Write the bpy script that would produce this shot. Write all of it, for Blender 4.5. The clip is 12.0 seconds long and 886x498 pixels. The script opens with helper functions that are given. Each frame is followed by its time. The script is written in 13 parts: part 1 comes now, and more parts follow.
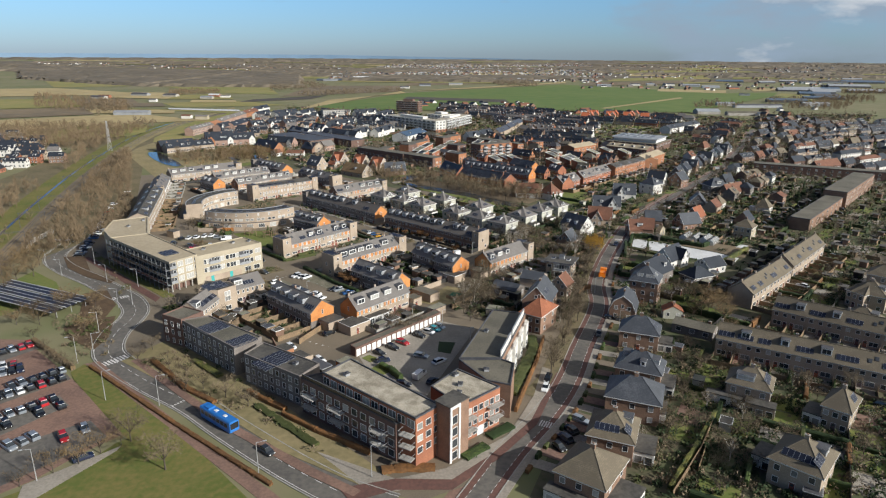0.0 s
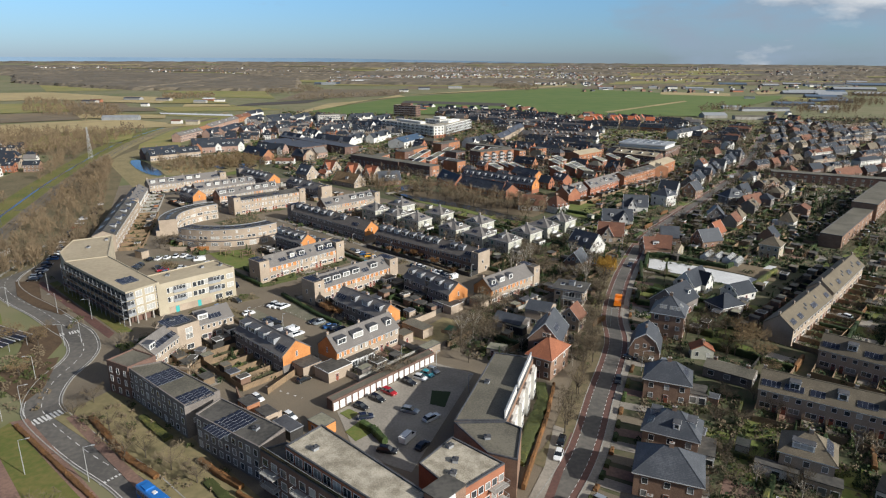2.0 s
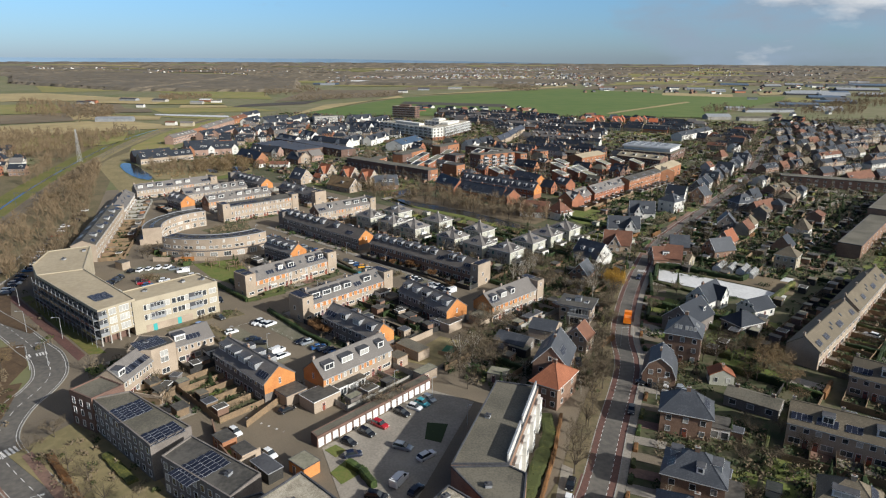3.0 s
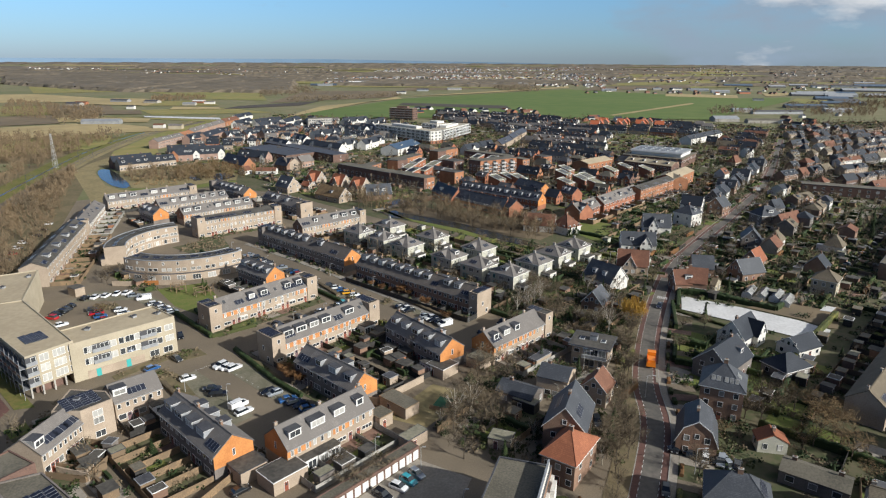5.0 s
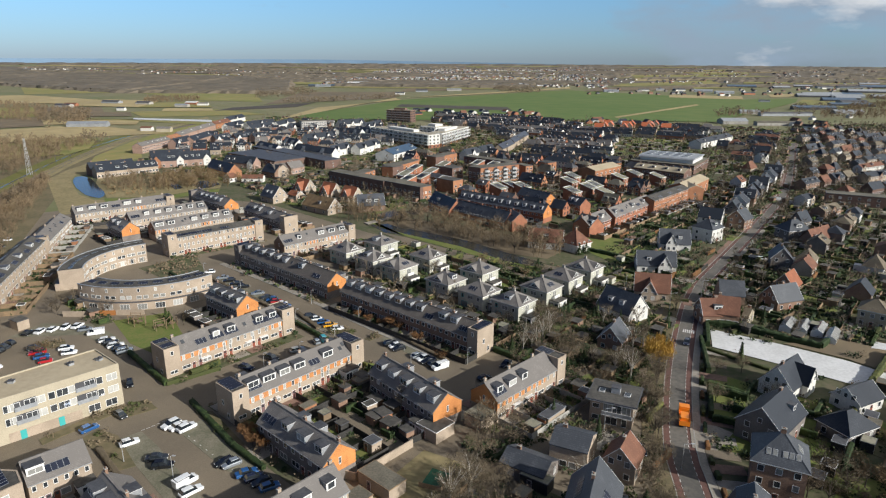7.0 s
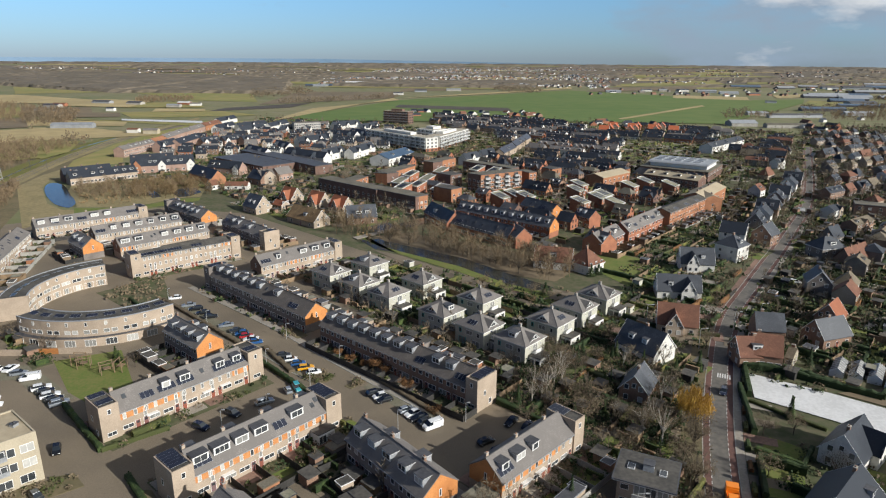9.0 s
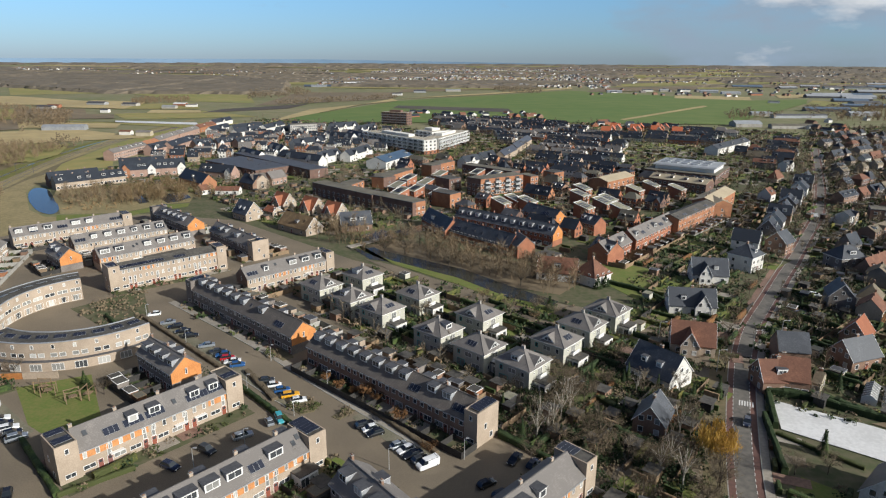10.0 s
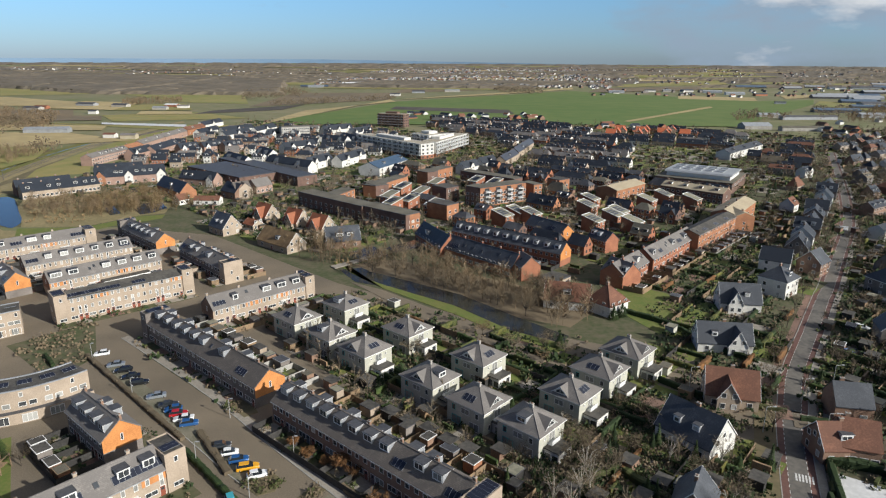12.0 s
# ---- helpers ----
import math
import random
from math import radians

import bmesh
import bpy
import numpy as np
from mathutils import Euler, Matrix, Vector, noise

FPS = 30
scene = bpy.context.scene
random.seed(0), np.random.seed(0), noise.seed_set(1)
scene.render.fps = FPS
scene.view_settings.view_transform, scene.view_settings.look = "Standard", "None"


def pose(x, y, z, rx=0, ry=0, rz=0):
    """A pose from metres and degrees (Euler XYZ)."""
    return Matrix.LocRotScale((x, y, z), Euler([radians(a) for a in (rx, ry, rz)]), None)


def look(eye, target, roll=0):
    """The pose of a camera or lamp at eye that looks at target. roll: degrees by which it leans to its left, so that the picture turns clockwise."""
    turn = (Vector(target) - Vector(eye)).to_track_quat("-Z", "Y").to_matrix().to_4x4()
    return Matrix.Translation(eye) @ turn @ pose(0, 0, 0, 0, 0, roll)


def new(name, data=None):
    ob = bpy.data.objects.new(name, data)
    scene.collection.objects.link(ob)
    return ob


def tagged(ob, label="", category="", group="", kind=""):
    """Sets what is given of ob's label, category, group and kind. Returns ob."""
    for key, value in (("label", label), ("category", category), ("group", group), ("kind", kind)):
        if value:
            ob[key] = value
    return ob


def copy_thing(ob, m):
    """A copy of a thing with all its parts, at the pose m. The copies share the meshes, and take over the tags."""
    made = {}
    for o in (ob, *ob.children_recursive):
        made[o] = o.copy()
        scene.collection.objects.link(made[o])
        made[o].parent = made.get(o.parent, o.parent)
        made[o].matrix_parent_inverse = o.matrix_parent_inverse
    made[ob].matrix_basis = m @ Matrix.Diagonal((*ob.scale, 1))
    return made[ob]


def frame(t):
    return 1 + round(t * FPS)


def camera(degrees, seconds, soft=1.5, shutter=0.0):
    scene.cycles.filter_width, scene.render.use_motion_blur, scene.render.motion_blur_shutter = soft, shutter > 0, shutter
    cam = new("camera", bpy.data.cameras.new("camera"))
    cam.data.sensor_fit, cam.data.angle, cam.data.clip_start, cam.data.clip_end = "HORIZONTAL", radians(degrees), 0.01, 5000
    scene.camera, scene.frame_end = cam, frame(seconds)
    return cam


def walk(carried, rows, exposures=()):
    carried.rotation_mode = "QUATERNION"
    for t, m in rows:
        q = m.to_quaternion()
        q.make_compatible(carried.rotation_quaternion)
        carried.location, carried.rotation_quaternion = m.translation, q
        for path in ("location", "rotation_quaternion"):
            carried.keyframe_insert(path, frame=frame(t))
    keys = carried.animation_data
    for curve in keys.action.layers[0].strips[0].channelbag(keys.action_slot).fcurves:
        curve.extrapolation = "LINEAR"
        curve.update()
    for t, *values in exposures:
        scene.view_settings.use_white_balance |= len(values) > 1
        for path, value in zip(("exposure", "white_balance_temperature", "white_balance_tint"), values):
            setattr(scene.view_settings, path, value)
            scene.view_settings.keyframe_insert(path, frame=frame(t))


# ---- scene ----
cam = camera(69.6, 12.0, soft=1.2)
PATH = [
    (0, (1.687, 0.221, 82.859), (1.674, 2.134, 82.274), 0.4),
    (0.5, (2.045, 7.015, 82.708), (2.032, 8.928, 82.126), 0.3),
    (1, (2.452, 14.478, 82.566), (2.439, 16.392, 81.986), 0.3),
    (1.5, (2.898, 21.683, 82.33), (2.884, 23.597, 81.753), 0.3),
    (2, (3.245, 29.125, 82.102), (3.231, 31.041, 81.526), 0.3),
    (2.5, (3.583, 36.396, 81.868), (3.568, 38.312, 81.293), 0.4),
    (3, (3.956, 44.263, 81.877), (3.942, 46.178, 81.303), 0.3),
    (5, (5.556, 74.602, 81.532), (5.542, 76.518, 80.959), 0.3),
    (5.5, (5.874, 81.808, 81.53), (5.86, 83.724, 80.956), 0.3),
    (6, (6.201, 89.153, 81.519), (6.187, 91.069, 80.946), 0.4),
    (6.5, (6.447, 96.322, 81.445), (6.433, 98.237, 80.873), 0.3),
    (7, (6.778, 104.027, 81.382), (6.764, 105.944, 80.81), 0.3),
    (9, (7.933, 133.852, 81.148), (7.92, 135.768, 80.575), 0.4),
    (9.5, (8.231, 141.098, 81.027), (8.219, 143.014, 80.454), 0.3),
    (10, (8.683, 148.664, 80.876), (8.67, 150.58, 80.304), 0.3),
    (10.5, (8.964, 155.866, 80.686), (8.952, 157.782, 80.113), 0.3),
    (11, (9.425, 163.682, 80.577), (9.412, 165.599, 80.005), 0.3),
    (11.5, (9.748, 170.936, 80.494), (9.736, 172.853, 79.921), 0.3),
    (12, (10.21, 178.401, 80.521), (10.198, 180.317, 79.949), 0.3),
]
walk(cam, [(t, look(eye, target, roll)) for t, eye, target, roll in PATH])

# ---- light: low winter sun from behind the right shoulder, clear sky, a few clouds ----
SUN_ELEV, SUN_AZ = 25.5, -31.0     # degrees; azimuth counted from +x towards +y
sx = math.cos(radians(SUN_ELEV)) * math.cos(radians(SUN_AZ))
sy = math.cos(radians(SUN_ELEV)) * math.sin(radians(SUN_AZ))
sz = math.sin(radians(SUN_ELEV))
sun = new("sun", bpy.data.lights.new("sun", "SUN"))
sun.data.energy, sun.data.angle, sun.data.color = 5.65, radians(0.6), (0.975, 0.965, 0.925)
sun.matrix_world = look((sx * 300, sy * 300, sz * 300), (0, 0, 0))

world = bpy.data.worlds.new("sky")
scene.world = world
world.use_nodes = True
wn, wl = world.node_tree.nodes, world.node_tree.links
wn.clear()
sky = wn.new("ShaderNodeTexSky")
sky.sky_type, sky.sun_disc = "NISHITA", False
sky.sun_elevation, sky.sun_rotation = radians(SUN_ELEV), radians(90 - SUN_AZ)
sky.air_density, sky.dust_density, sky.ozone_density = 1.0, 0.2, 3.0
coord = wn.new("ShaderNodeTexCoord")
# clouds: stretched noise, thicker towards +x and higher up
cmap = wn.new("ShaderNodeMapping")
cmap.inputs["Scale"].default_value = (5.0, 5.0, 14.0)
cmap.inputs["Location"].default_value = (0.35, 0.2, 0.9)
cloud = wn.new("ShaderNodeTexNoise")
cloud.inputs["Scale"].default_value, cloud.inputs["Detail"].default_value = 1.15, 9
cloud.inputs["Roughness"].default_value = 0.58
sep = wn.new("ShaderNodeSeparateXYZ")
side = wn.new("ShaderNodeMapRange")
side.inputs[1].default_value, side.inputs[2].default_value = 0.06, 0.40
side.inputs[3].default_value, side.inputs[4].default_value = -0.20, 0.20
high = wn.new("ShaderNodeMapRange")
high.inputs[1].default_value, high.inputs[2].default_value = 0.03, 0.10
high.inputs[3].default_value, high.inputs[4].default_value = -0.07, 0.08
add1, add2 = wn.new("ShaderNodeMath"), wn.new("ShaderNodeMath")
ramp = wn.new("ShaderNodeValToRGB")
ramp.color_ramp.elements[0].position, ramp.color_ramp.elements[1].position = 0.44, 0.72
shade = wn.new("ShaderNodeTexNoise")
shade.inputs["Scale"].default_value, shade.inputs["Detail"].default_value = 2.6, 6
ccol = wn.new("ShaderNodeValToRGB")
ccol.color_ramp.elements[0].position, ccol.color_ramp.elements[1].position = 0.52, 0.74
ccol.color_ramp.elements[0].color = (5.0, 6.5, 8.3, 1)
ccol.color_ramp.elements[1].color = (11.5, 12.0, 12.6, 1)
mixc = wn.new("ShaderNodeMix")
mixc.data_type = "RGBA"
back = wn.new("ShaderNodeBackground")
back.inputs["Strength"].default_value = 0.059
wout = wn.new("ShaderNodeOutputWorld")
wl.new(coord.outputs["Generated"], cmap.inputs["Vector"])
wl.new(cmap.outputs["Vector"], cloud.inputs["Vector"])
wl.new(cmap.outputs["Vector"], shade.inputs["Vector"])
wl.new(coord.outputs["Generated"], sep.inputs[0])
wl.new(sep.outputs["X"], side.inputs[0])
wl.new(sep.outputs["Z"], high.inputs[0])
wl.new(cloud.outputs[0], add1.inputs[0])
wl.new(side.outputs[0], add1.inputs[1])
wl.new(add1.outputs[0], add2.inputs[0])
wl.new(high.outputs[0], add2.inputs[1])
wl.new(add2.outputs[0], ramp.inputs[0])
lit = wn.new("ShaderNodeMapRange")      # sunlit heads where the cloud bank is thick
lit.inputs[1].default_value, lit.inputs[2].default_value = 0.30, 0.58
lit.inputs[3].default_value, lit.inputs[4].default_value = -0.06, 0.24
top = wn.new("ShaderNodeMapRange")
top.inputs[1].default_value, top.inputs[2].default_value = 0.05, 0.11
top.inputs[3].default_value, top.inputs[4].default_value = -0.16, 0.16
add3, add4 = wn.new("ShaderNodeMath"), wn.new("ShaderNodeMath")
wl.new(sep.outputs["X"], lit.inputs[0])
wl.new(sep.outputs["Z"], top.inputs[0])
wl.new(shade.outputs[0], add3.inputs[0])
wl.new(lit.outputs[0], add3.inputs[1])
wl.new(add3.outputs[0], add4.inputs[0])
wl.new(top.outputs[0], add4.inputs[1])
wl.new(add4.outputs[0], ccol.inputs[0])
wl.new(ramp.outputs[0], mixc.inputs[0])
cool = wn.new("ShaderNodeMix")
cool.data_type, cool.blend_type = "RGBA", "MULTIPLY"
cool.inputs[0].default_value = 1.0
tint = wn.new("ShaderNodeValToRGB")
tint.color_ramp.elements[0].position, tint.color_ramp.elements[1].position = 0.0, 0.32
tint.color_ramp.elements[0].color, tint.color_ramp.elements[1].color = (0.80, 1.12, 1.88, 1), (0.44, 0.55, 0.83, 1)
mid = tint.color_ramp.elements.new(0.09)
mid.color = (1.12, 1.60, 2.18, 1)
wl.new(sep.outputs["Z"], tint.inputs[0])
wl.new(tint.outputs[0], cool.inputs[7])
wl.new(sky.outputs[0], cool.inputs[6])
wl.new(cool.outputs[2], mixc.inputs[6])
wl.new(ccol.outputs[0], mixc.inputs[7])
wl.new(mixc.outputs[2], back.inputs["Color"])
wl.new(back.outputs[0], wout.inputs[0])

# ---- materials ----
def mat(name, col, col2=None, rough=0.8, big=0.15, fine=2.0, bump=0.0, metal=0.0, courses=0.0, spread=0.25, each=0.0, spec=0.3):
    """A surface with two scales of variation (big and fine, in cycles a metre) between two colours; courses: rows a metre of height;
    each: how far single objects differ."""
    m = bpy.data.materials.new(name)
    m.use_nodes = True
    nt, ln = m.node_tree.nodes, m.node_tree.links
    b = nt["Principled BSDF"]
    b.inputs["Roughness"].default_value, b.inputs["Metallic"].default_value = rough, metal
    b.inputs["Specular IOR Level"].default_value = spec
    c2 = col2 or tuple(c * (1 - spread) for c in col)
    geo = nt.new("ShaderNodeNewGeometry")
    n1, n2 = nt.new("ShaderNodeTexNoise"), nt.new("ShaderNodeTexNoise")
    n1.inputs["Scale"].default_value, n1.inputs["Detail"].default_value = big, 5
    n2.inputs["Scale"].default_value, n2.inputs["Detail"].default_value = fine, 4
    for n in (n1, n2):
        ln.new(geo.outputs["Position"], n.inputs["Vector"])
    s = nt.new("ShaderNodeMath")
    s.operation = "MULTIPLY_ADD"
    s.inputs[1].default_value, s.inputs[2].default_value = 1.5, -0.5
    mean = nt.new("ShaderNodeMath")
    mean.operation = "ADD"
    ln.new(n1.outputs[0], mean.inputs[0])
    ln.new(n2.outputs[0], mean.inputs[1])
    ln.new(mean.outputs[0], s.inputs[0])
    s.inputs[1].default_value, s.inputs[2].default_value = 1.7, -1.2
    last = s.outputs[0]
    if courses:
        sp = nt.new("ShaderNodeSeparateXYZ")
        ln.new(geo.outputs["Position"], sp.inputs[0])
        fr = nt.new("ShaderNodeMath")
        fr.operation = "MULTIPLY"
        fr.inputs[1].default_value = courses
        ln.new(sp.outputs["Z"], fr.inputs[0])
        sn = nt.new("ShaderNodeMath")
        sn.operation = "FRACT"
        ln.new(fr.outputs[0], sn.inputs[0])
        ca = nt.new("ShaderNodeMath")
        ca.operation = "MULTIPLY_ADD"
        ca.inputs[1].default_value = 0.45
        ln.new(sn.outputs[0], ca.inputs[0])
        ln.new(last, ca.inputs[2])
        last = ca.outputs[0]
    if each:
        oi = nt.new("ShaderNodeObjectInfo")
        ea = nt.new("ShaderNodeMath")
        ea.operation = "MULTIPLY_ADD"
        ea.inputs[1].default_value = each
        ln.new(oi.outputs["Random"], ea.inputs[0])
        ln.new(last, ea.inputs[2])
        last = ea.outputs[0]
    r = nt.new("ShaderNodeValToRGB")
    r.color_ramp.elements[0].position, r.color_ramp.elements[1].position = 0.15, 0.85
    r.color_ramp.elements[0].color, r.color_ramp.elements[1].color = (*col, 1), (*c2, 1)
    ln.new(last, r.inputs[0])
    ln.new(r.outputs[0], b.inputs["Base Color"])
    if bump:
        bp = nt.new("ShaderNodeBump")
        bp.inputs["Strength"].default_value, bp.inputs["Distance"].default_value = bump, 0.1
        ln.new(n2.outputs[0], bp.inputs["Height"])
        ln.new(bp.outputs[0], b.inputs["Normal"])
    return m


def paint(name, col, rough=0.3, metal=0.0, spec=0.5, coat=0.0):
    m = bpy.data.materials.new(name)
    m.use_nodes = True
    b = m.node_tree.nodes["Principled BSDF"]
    b.inputs["Base Color"].default_value = (*col, 1)
    b.inputs["Roughness"].default_value, b.inputs["Metallic"].default_value = rough, metal
    b.inputs["Specular IOR Level"].default_value = spec
    b.inputs["Coat Weight"].default_value = coat
    return m


brick_rose = mat("brick_rose", (0.40, 0.262, 0.205), (0.30, 0.20, 0.155), big=0.25, fine=4, bump=0.2)
brick_pale = mat("brick_pale", (0.44, 0.35, 0.265), (0.33, 0.262, 0.196), big=0.25, fine=4, courses=0, bump=0.2)
brick_sand = mat("brick_sand", (0.47, 0.405, 0.295), (0.38, 0.325, 0.235), big=0.2, fine=4, bump=0.15)
brick_grey = mat("brick_grey", (0.24, 0.21, 0.185), (0.15, 0.13, 0.115), big=0.3, fine=5, bump=0.2)
brick_brown = mat("brick_brown", (0.30, 0.19, 0.13), (0.19, 0.115, 0.08), big=0.3, fine=5, bump=0.2)
brick_red = mat("brick_red", (0.42, 0.175, 0.095), (0.28, 0.115, 0.068), big=0.3, fine=5, bump=0.2, each=0.2)
brick_orange = mat("brick_orange", (0.62, 0.27, 0.09), (0.47, 0.185, 0.06), big=0.3, fine=4, bump=0.15)
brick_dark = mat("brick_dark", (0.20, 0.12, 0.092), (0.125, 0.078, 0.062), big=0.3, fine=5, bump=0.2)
panel_orange = mat("panel_orange", (0.60, 0.27, 0.10), (0.47, 0.20, 0.075), big=0.6, fine=3, rough=0.6)
stucco_white = mat("stucco_white", (0.72, 0.69, 0.63), (0.58, 0.56, 0.51), big=0.3, fine=2)
board_pale = mat("board_pale", (0.56, 0.54, 0.44), (0.42, 0.41, 0.34), big=0.4, fine=3, courses=4)
board_dark = mat("board_dark", (0.07, 0.065, 0.06), (0.035, 0.033, 0.03), big=0.4, fine=3, courses=4)
tile_grey = mat("tile_grey", (0.265, 0.238, 0.215), (0.165, 0.15, 0.137), big=0.35, fine=3, courses=5, bump=0.4, each=0.25)
# Bluish cast and added brightness stand for sky reflected in the tiles.
tile_dark = mat("tile_dark", (0.118, 0.124, 0.136), (0.062, 0.067, 0.076), big=0.35, fine=3, courses=5, bump=0.4, rough=0.5, each=0.25)
tile_navy = mat("tile_navy", (0.062, 0.070, 0.084), (0.030, 0.035, 0.044), big=0.2, fine=3, courses=5, bump=0.4, rough=0.45, each=0.4)
tile_earth = mat("tile_earth", (0.205, 0.175, 0.148), (0.125, 0.108, 0.094), big=0.5, fine=3, courses=5, bump=0.5, each=0.2)
sedum = mat("roof_sedum", (0.30, 0.275, 0.205), (0.19, 0.185, 0.13), big=0.3, fine=1.5, bump=0.3)
court_green = mat("court_green", (0.035, 0.13, 0.07), (0.03, 0.10, 0.055), big=0.3, fine=2)
hall_blue = mat("blue_grey_sheet", (0.085, 0.135, 0.20), (0.06, 0.10, 0.155), rough=0.4, metal=0.2, big=0.1, fine=1)
tile_brown = mat("tile_brown", (0.235, 0.19, 0.13), (0.14, 0.115, 0.08), big=0.35, fine=3, courses=5, bump=0.4, each=0.2)
tile_red = mat("tile_red", (0.40, 0.15, 0.075), (0.26, 0.095, 0.05), big=0.4, fine=3, courses=5, bump=0.4, each=0.3)
tile_bright = mat("tile_bright", (0.58, 0.17, 0.07), (0.42, 0.12, 0.055), big=0.4, fine=3, courses=5, bump=0.4, each=0.4)
tile_rust = mat("tile_rust", (0.25, 0.115, 0.07), (0.15, 0.07, 0.045), big=0.4, fine=3, courses=5, bump=0.4)
thatch = mat("thatch", (0.30, 0.20, 0.10), (0.18, 0.115, 0.06), big=0.4, fine=6, bump=0.6)
bitumen = mat("bitumen", (0.115, 0.105, 0.09), (0.06, 0.056, 0.05), big=0.2, fine=1.2, bump=0.2)
bitumen_old = mat("bitumen_old", (0.185, 0.165, 0.125), (0.105, 0.096, 0.073), big=0.12, fine=2.5, bump=0.2)
roof_beige = mat("roof_beige", (0.46, 0.38, 0.26), (0.38, 0.31, 0.21), big=0.08, fine=0.7)
gravel = mat("gravel", (0.54, 0.475, 0.37), (0.25, 0.215, 0.155), big=0.45, fine=5, bump=0.8)
zinc = mat("zinc", (0.42, 0.43, 0.44), (0.30, 0.31, 0.32), rough=0.45, metal=0.3, big=0.3, fine=2)
zinc_dark = mat("zinc_dark", (0.10, 0.10, 0.105), (0.06, 0.06, 0.065), rough=0.5, big=0.3, fine=2)
concrete = mat("concrete", (0.44, 0.41, 0.36), (0.30, 0.28, 0.25), big=0.3, fine=3)
frame_white = paint("frame_white", (0.74, 0.73, 0.70), 0.45)
frame_dark = paint("frame_dark", (0.08, 0.08, 0.085), 0.4)
teal = paint("teal_panel", (0.05, 0.38, 0.36), 0.5)
door_paint = mat("door_paint", (0.10, 0.13, 0.16), (0.25, 0.08, 0.05), each=0.9, big=0.01, fine=0.02, rough=0.4)
glass = mat("window_glass", (0.02, 0.025, 0.03), (0.06, 0.064, 0.068), rough=0.08, big=0.2, fine=0.6, each=0.5, spec=0.8)
blind = mat("window_blind", (0.55, 0.53, 0.48), (0.40, 0.39, 0.36), rough=0.5, each=0.4, fine=1)
# Paler pane: reflected sky and curtains are both put into its colour.
pane_pale = mat("pale_pane_glass", (0.15, 0.155, 0.15), (0.26, 0.255, 0.235), rough=0.15, big=0.3, fine=1.2, each=0.6, spec=0.6)
solar = mat("solar_cell", (0.014, 0.017, 0.028), (0.024, 0.028, 0.044), rough=0.3, each=0.3, spec=0.4)
white_shop = paint("pale_metal", (0.7, 0.69, 0.66), 0.5)
asphalt = mat("asphalt", (0.17, 0.153, 0.13), (0.105, 0.097, 0.086), big=0.06, fine=0.8, bump=0.2)
asphalt_dark = mat("asphalt_dark", (0.062, 0.062, 0.064), (0.042, 0.042, 0.044), big=0.1, fine=1.5, bump=0.2)
clinker = mat("clinker", (0.222, 0.178, 0.124), (0.152, 0.124, 0.089), big=0.06, fine=4.0, bump=0.3)
bay_moss = mat("mossy_paving", (0.225, 0.20, 0.145), (0.135, 0.13, 0.085), big=0.25, fine=3.0, bump=0.3)
clinker_red = mat("clinker_red", (0.27, 0.165, 0.12), (0.175, 0.11, 0.085), big=0.1, fine=1.6, bump=0.3)
slabs = mat("slabs", (0.35, 0.31, 0.255), (0.25, 0.22, 0.18), big=0.12, fine=1.8, bump=0.2)
red_lane = mat("red_asphalt", (0.165, 0.085, 0.066), (0.115, 0.062, 0.052), big=0.1, fine=1.2)
line_white = mat("road_paint", (0.72, 0.70, 0.66), (0.52, 0.50, 0.47), big=0.5, fine=3)
kerb_mat = mat("kerb_concrete", (0.40, 0.38, 0.34), (0.28, 0.27, 0.24), big=0.4, fine=3)
grass = mat("grass", (0.105, 0.125, 0.028), (0.185, 0.155, 0.05), big=0.05, fine=0.7, bump=0.5, rough=0.95)
lawn = mat("lawn", (0.115, 0.155, 0.034), (0.17, 0.17, 0.052), big=0.2, fine=1.2, bump=0.5, rough=0.95)
soil = mat("planting_soil", (0.125, 0.082, 0.046), (0.085, 0.055, 0.034), big=0.25, fine=1.8, bump=0.7, rough=0.95)
dead_grass = mat("dead_grass", (0.30, 0.238, 0.122), (0.205, 0.172, 0.085), big=0.05, fine=0.5, bump=0.4, rough=0.95)
wood_floor = mat("woodland_floor", (0.185, 0.145, 0.082), (0.12, 0.105, 0.055), big=0.08, fine=0.6, bump=0.5, rough=0.95)
garden = mat("garden_earth", (0.13, 0.112, 0.068), (0.07, 0.085, 0.036), big=0.12, fine=0.5, bump=0.6, rough=0.95)
land = mat("open_land", (0.22, 0.195, 0.11), (0.15, 0.16, 0.07), big=0.006, fine=0.05, rough=0.95)
field_green = mat("field_green", (0.10, 0.155, 0.04), (0.135, 0.175, 0.05), big=0.003, fine=0.03, rough=0.95)
field_olive = mat("field_olive", (0.20, 0.205, 0.065), (0.29, 0.24, 0.09), big=0.006, fine=0.05, rough=0.95)
field_brown = mat("field_brown", (0.22, 0.165, 0.10), (0.15, 0.12, 0.08), big=0.006, fine=0.06, rough=0.95)
field_sand = mat("field_sand", (0.44, 0.34, 0.17), (0.33, 0.26, 0.13), big=0.008, fine=0.06, rough=0.95)
field_dark = mat("field_dark", (0.07, 0.06, 0.052), (0.10, 0.085, 0.07), big=0.01, fine=0.05, rough=0.95)
sheet_white = mat("white_sheet", (0.70, 0.69, 0.67), (0.58, 0.57, 0.55), big=0.15, fine=1.2, rough=0.55)
water = mat("water", (0.03, 0.035, 0.03), (0.045, 0.045, 0.035), rough=0.12, big=0.02, fine=0.3, spec=0.9)
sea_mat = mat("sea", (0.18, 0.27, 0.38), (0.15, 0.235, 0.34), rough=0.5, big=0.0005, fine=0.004)
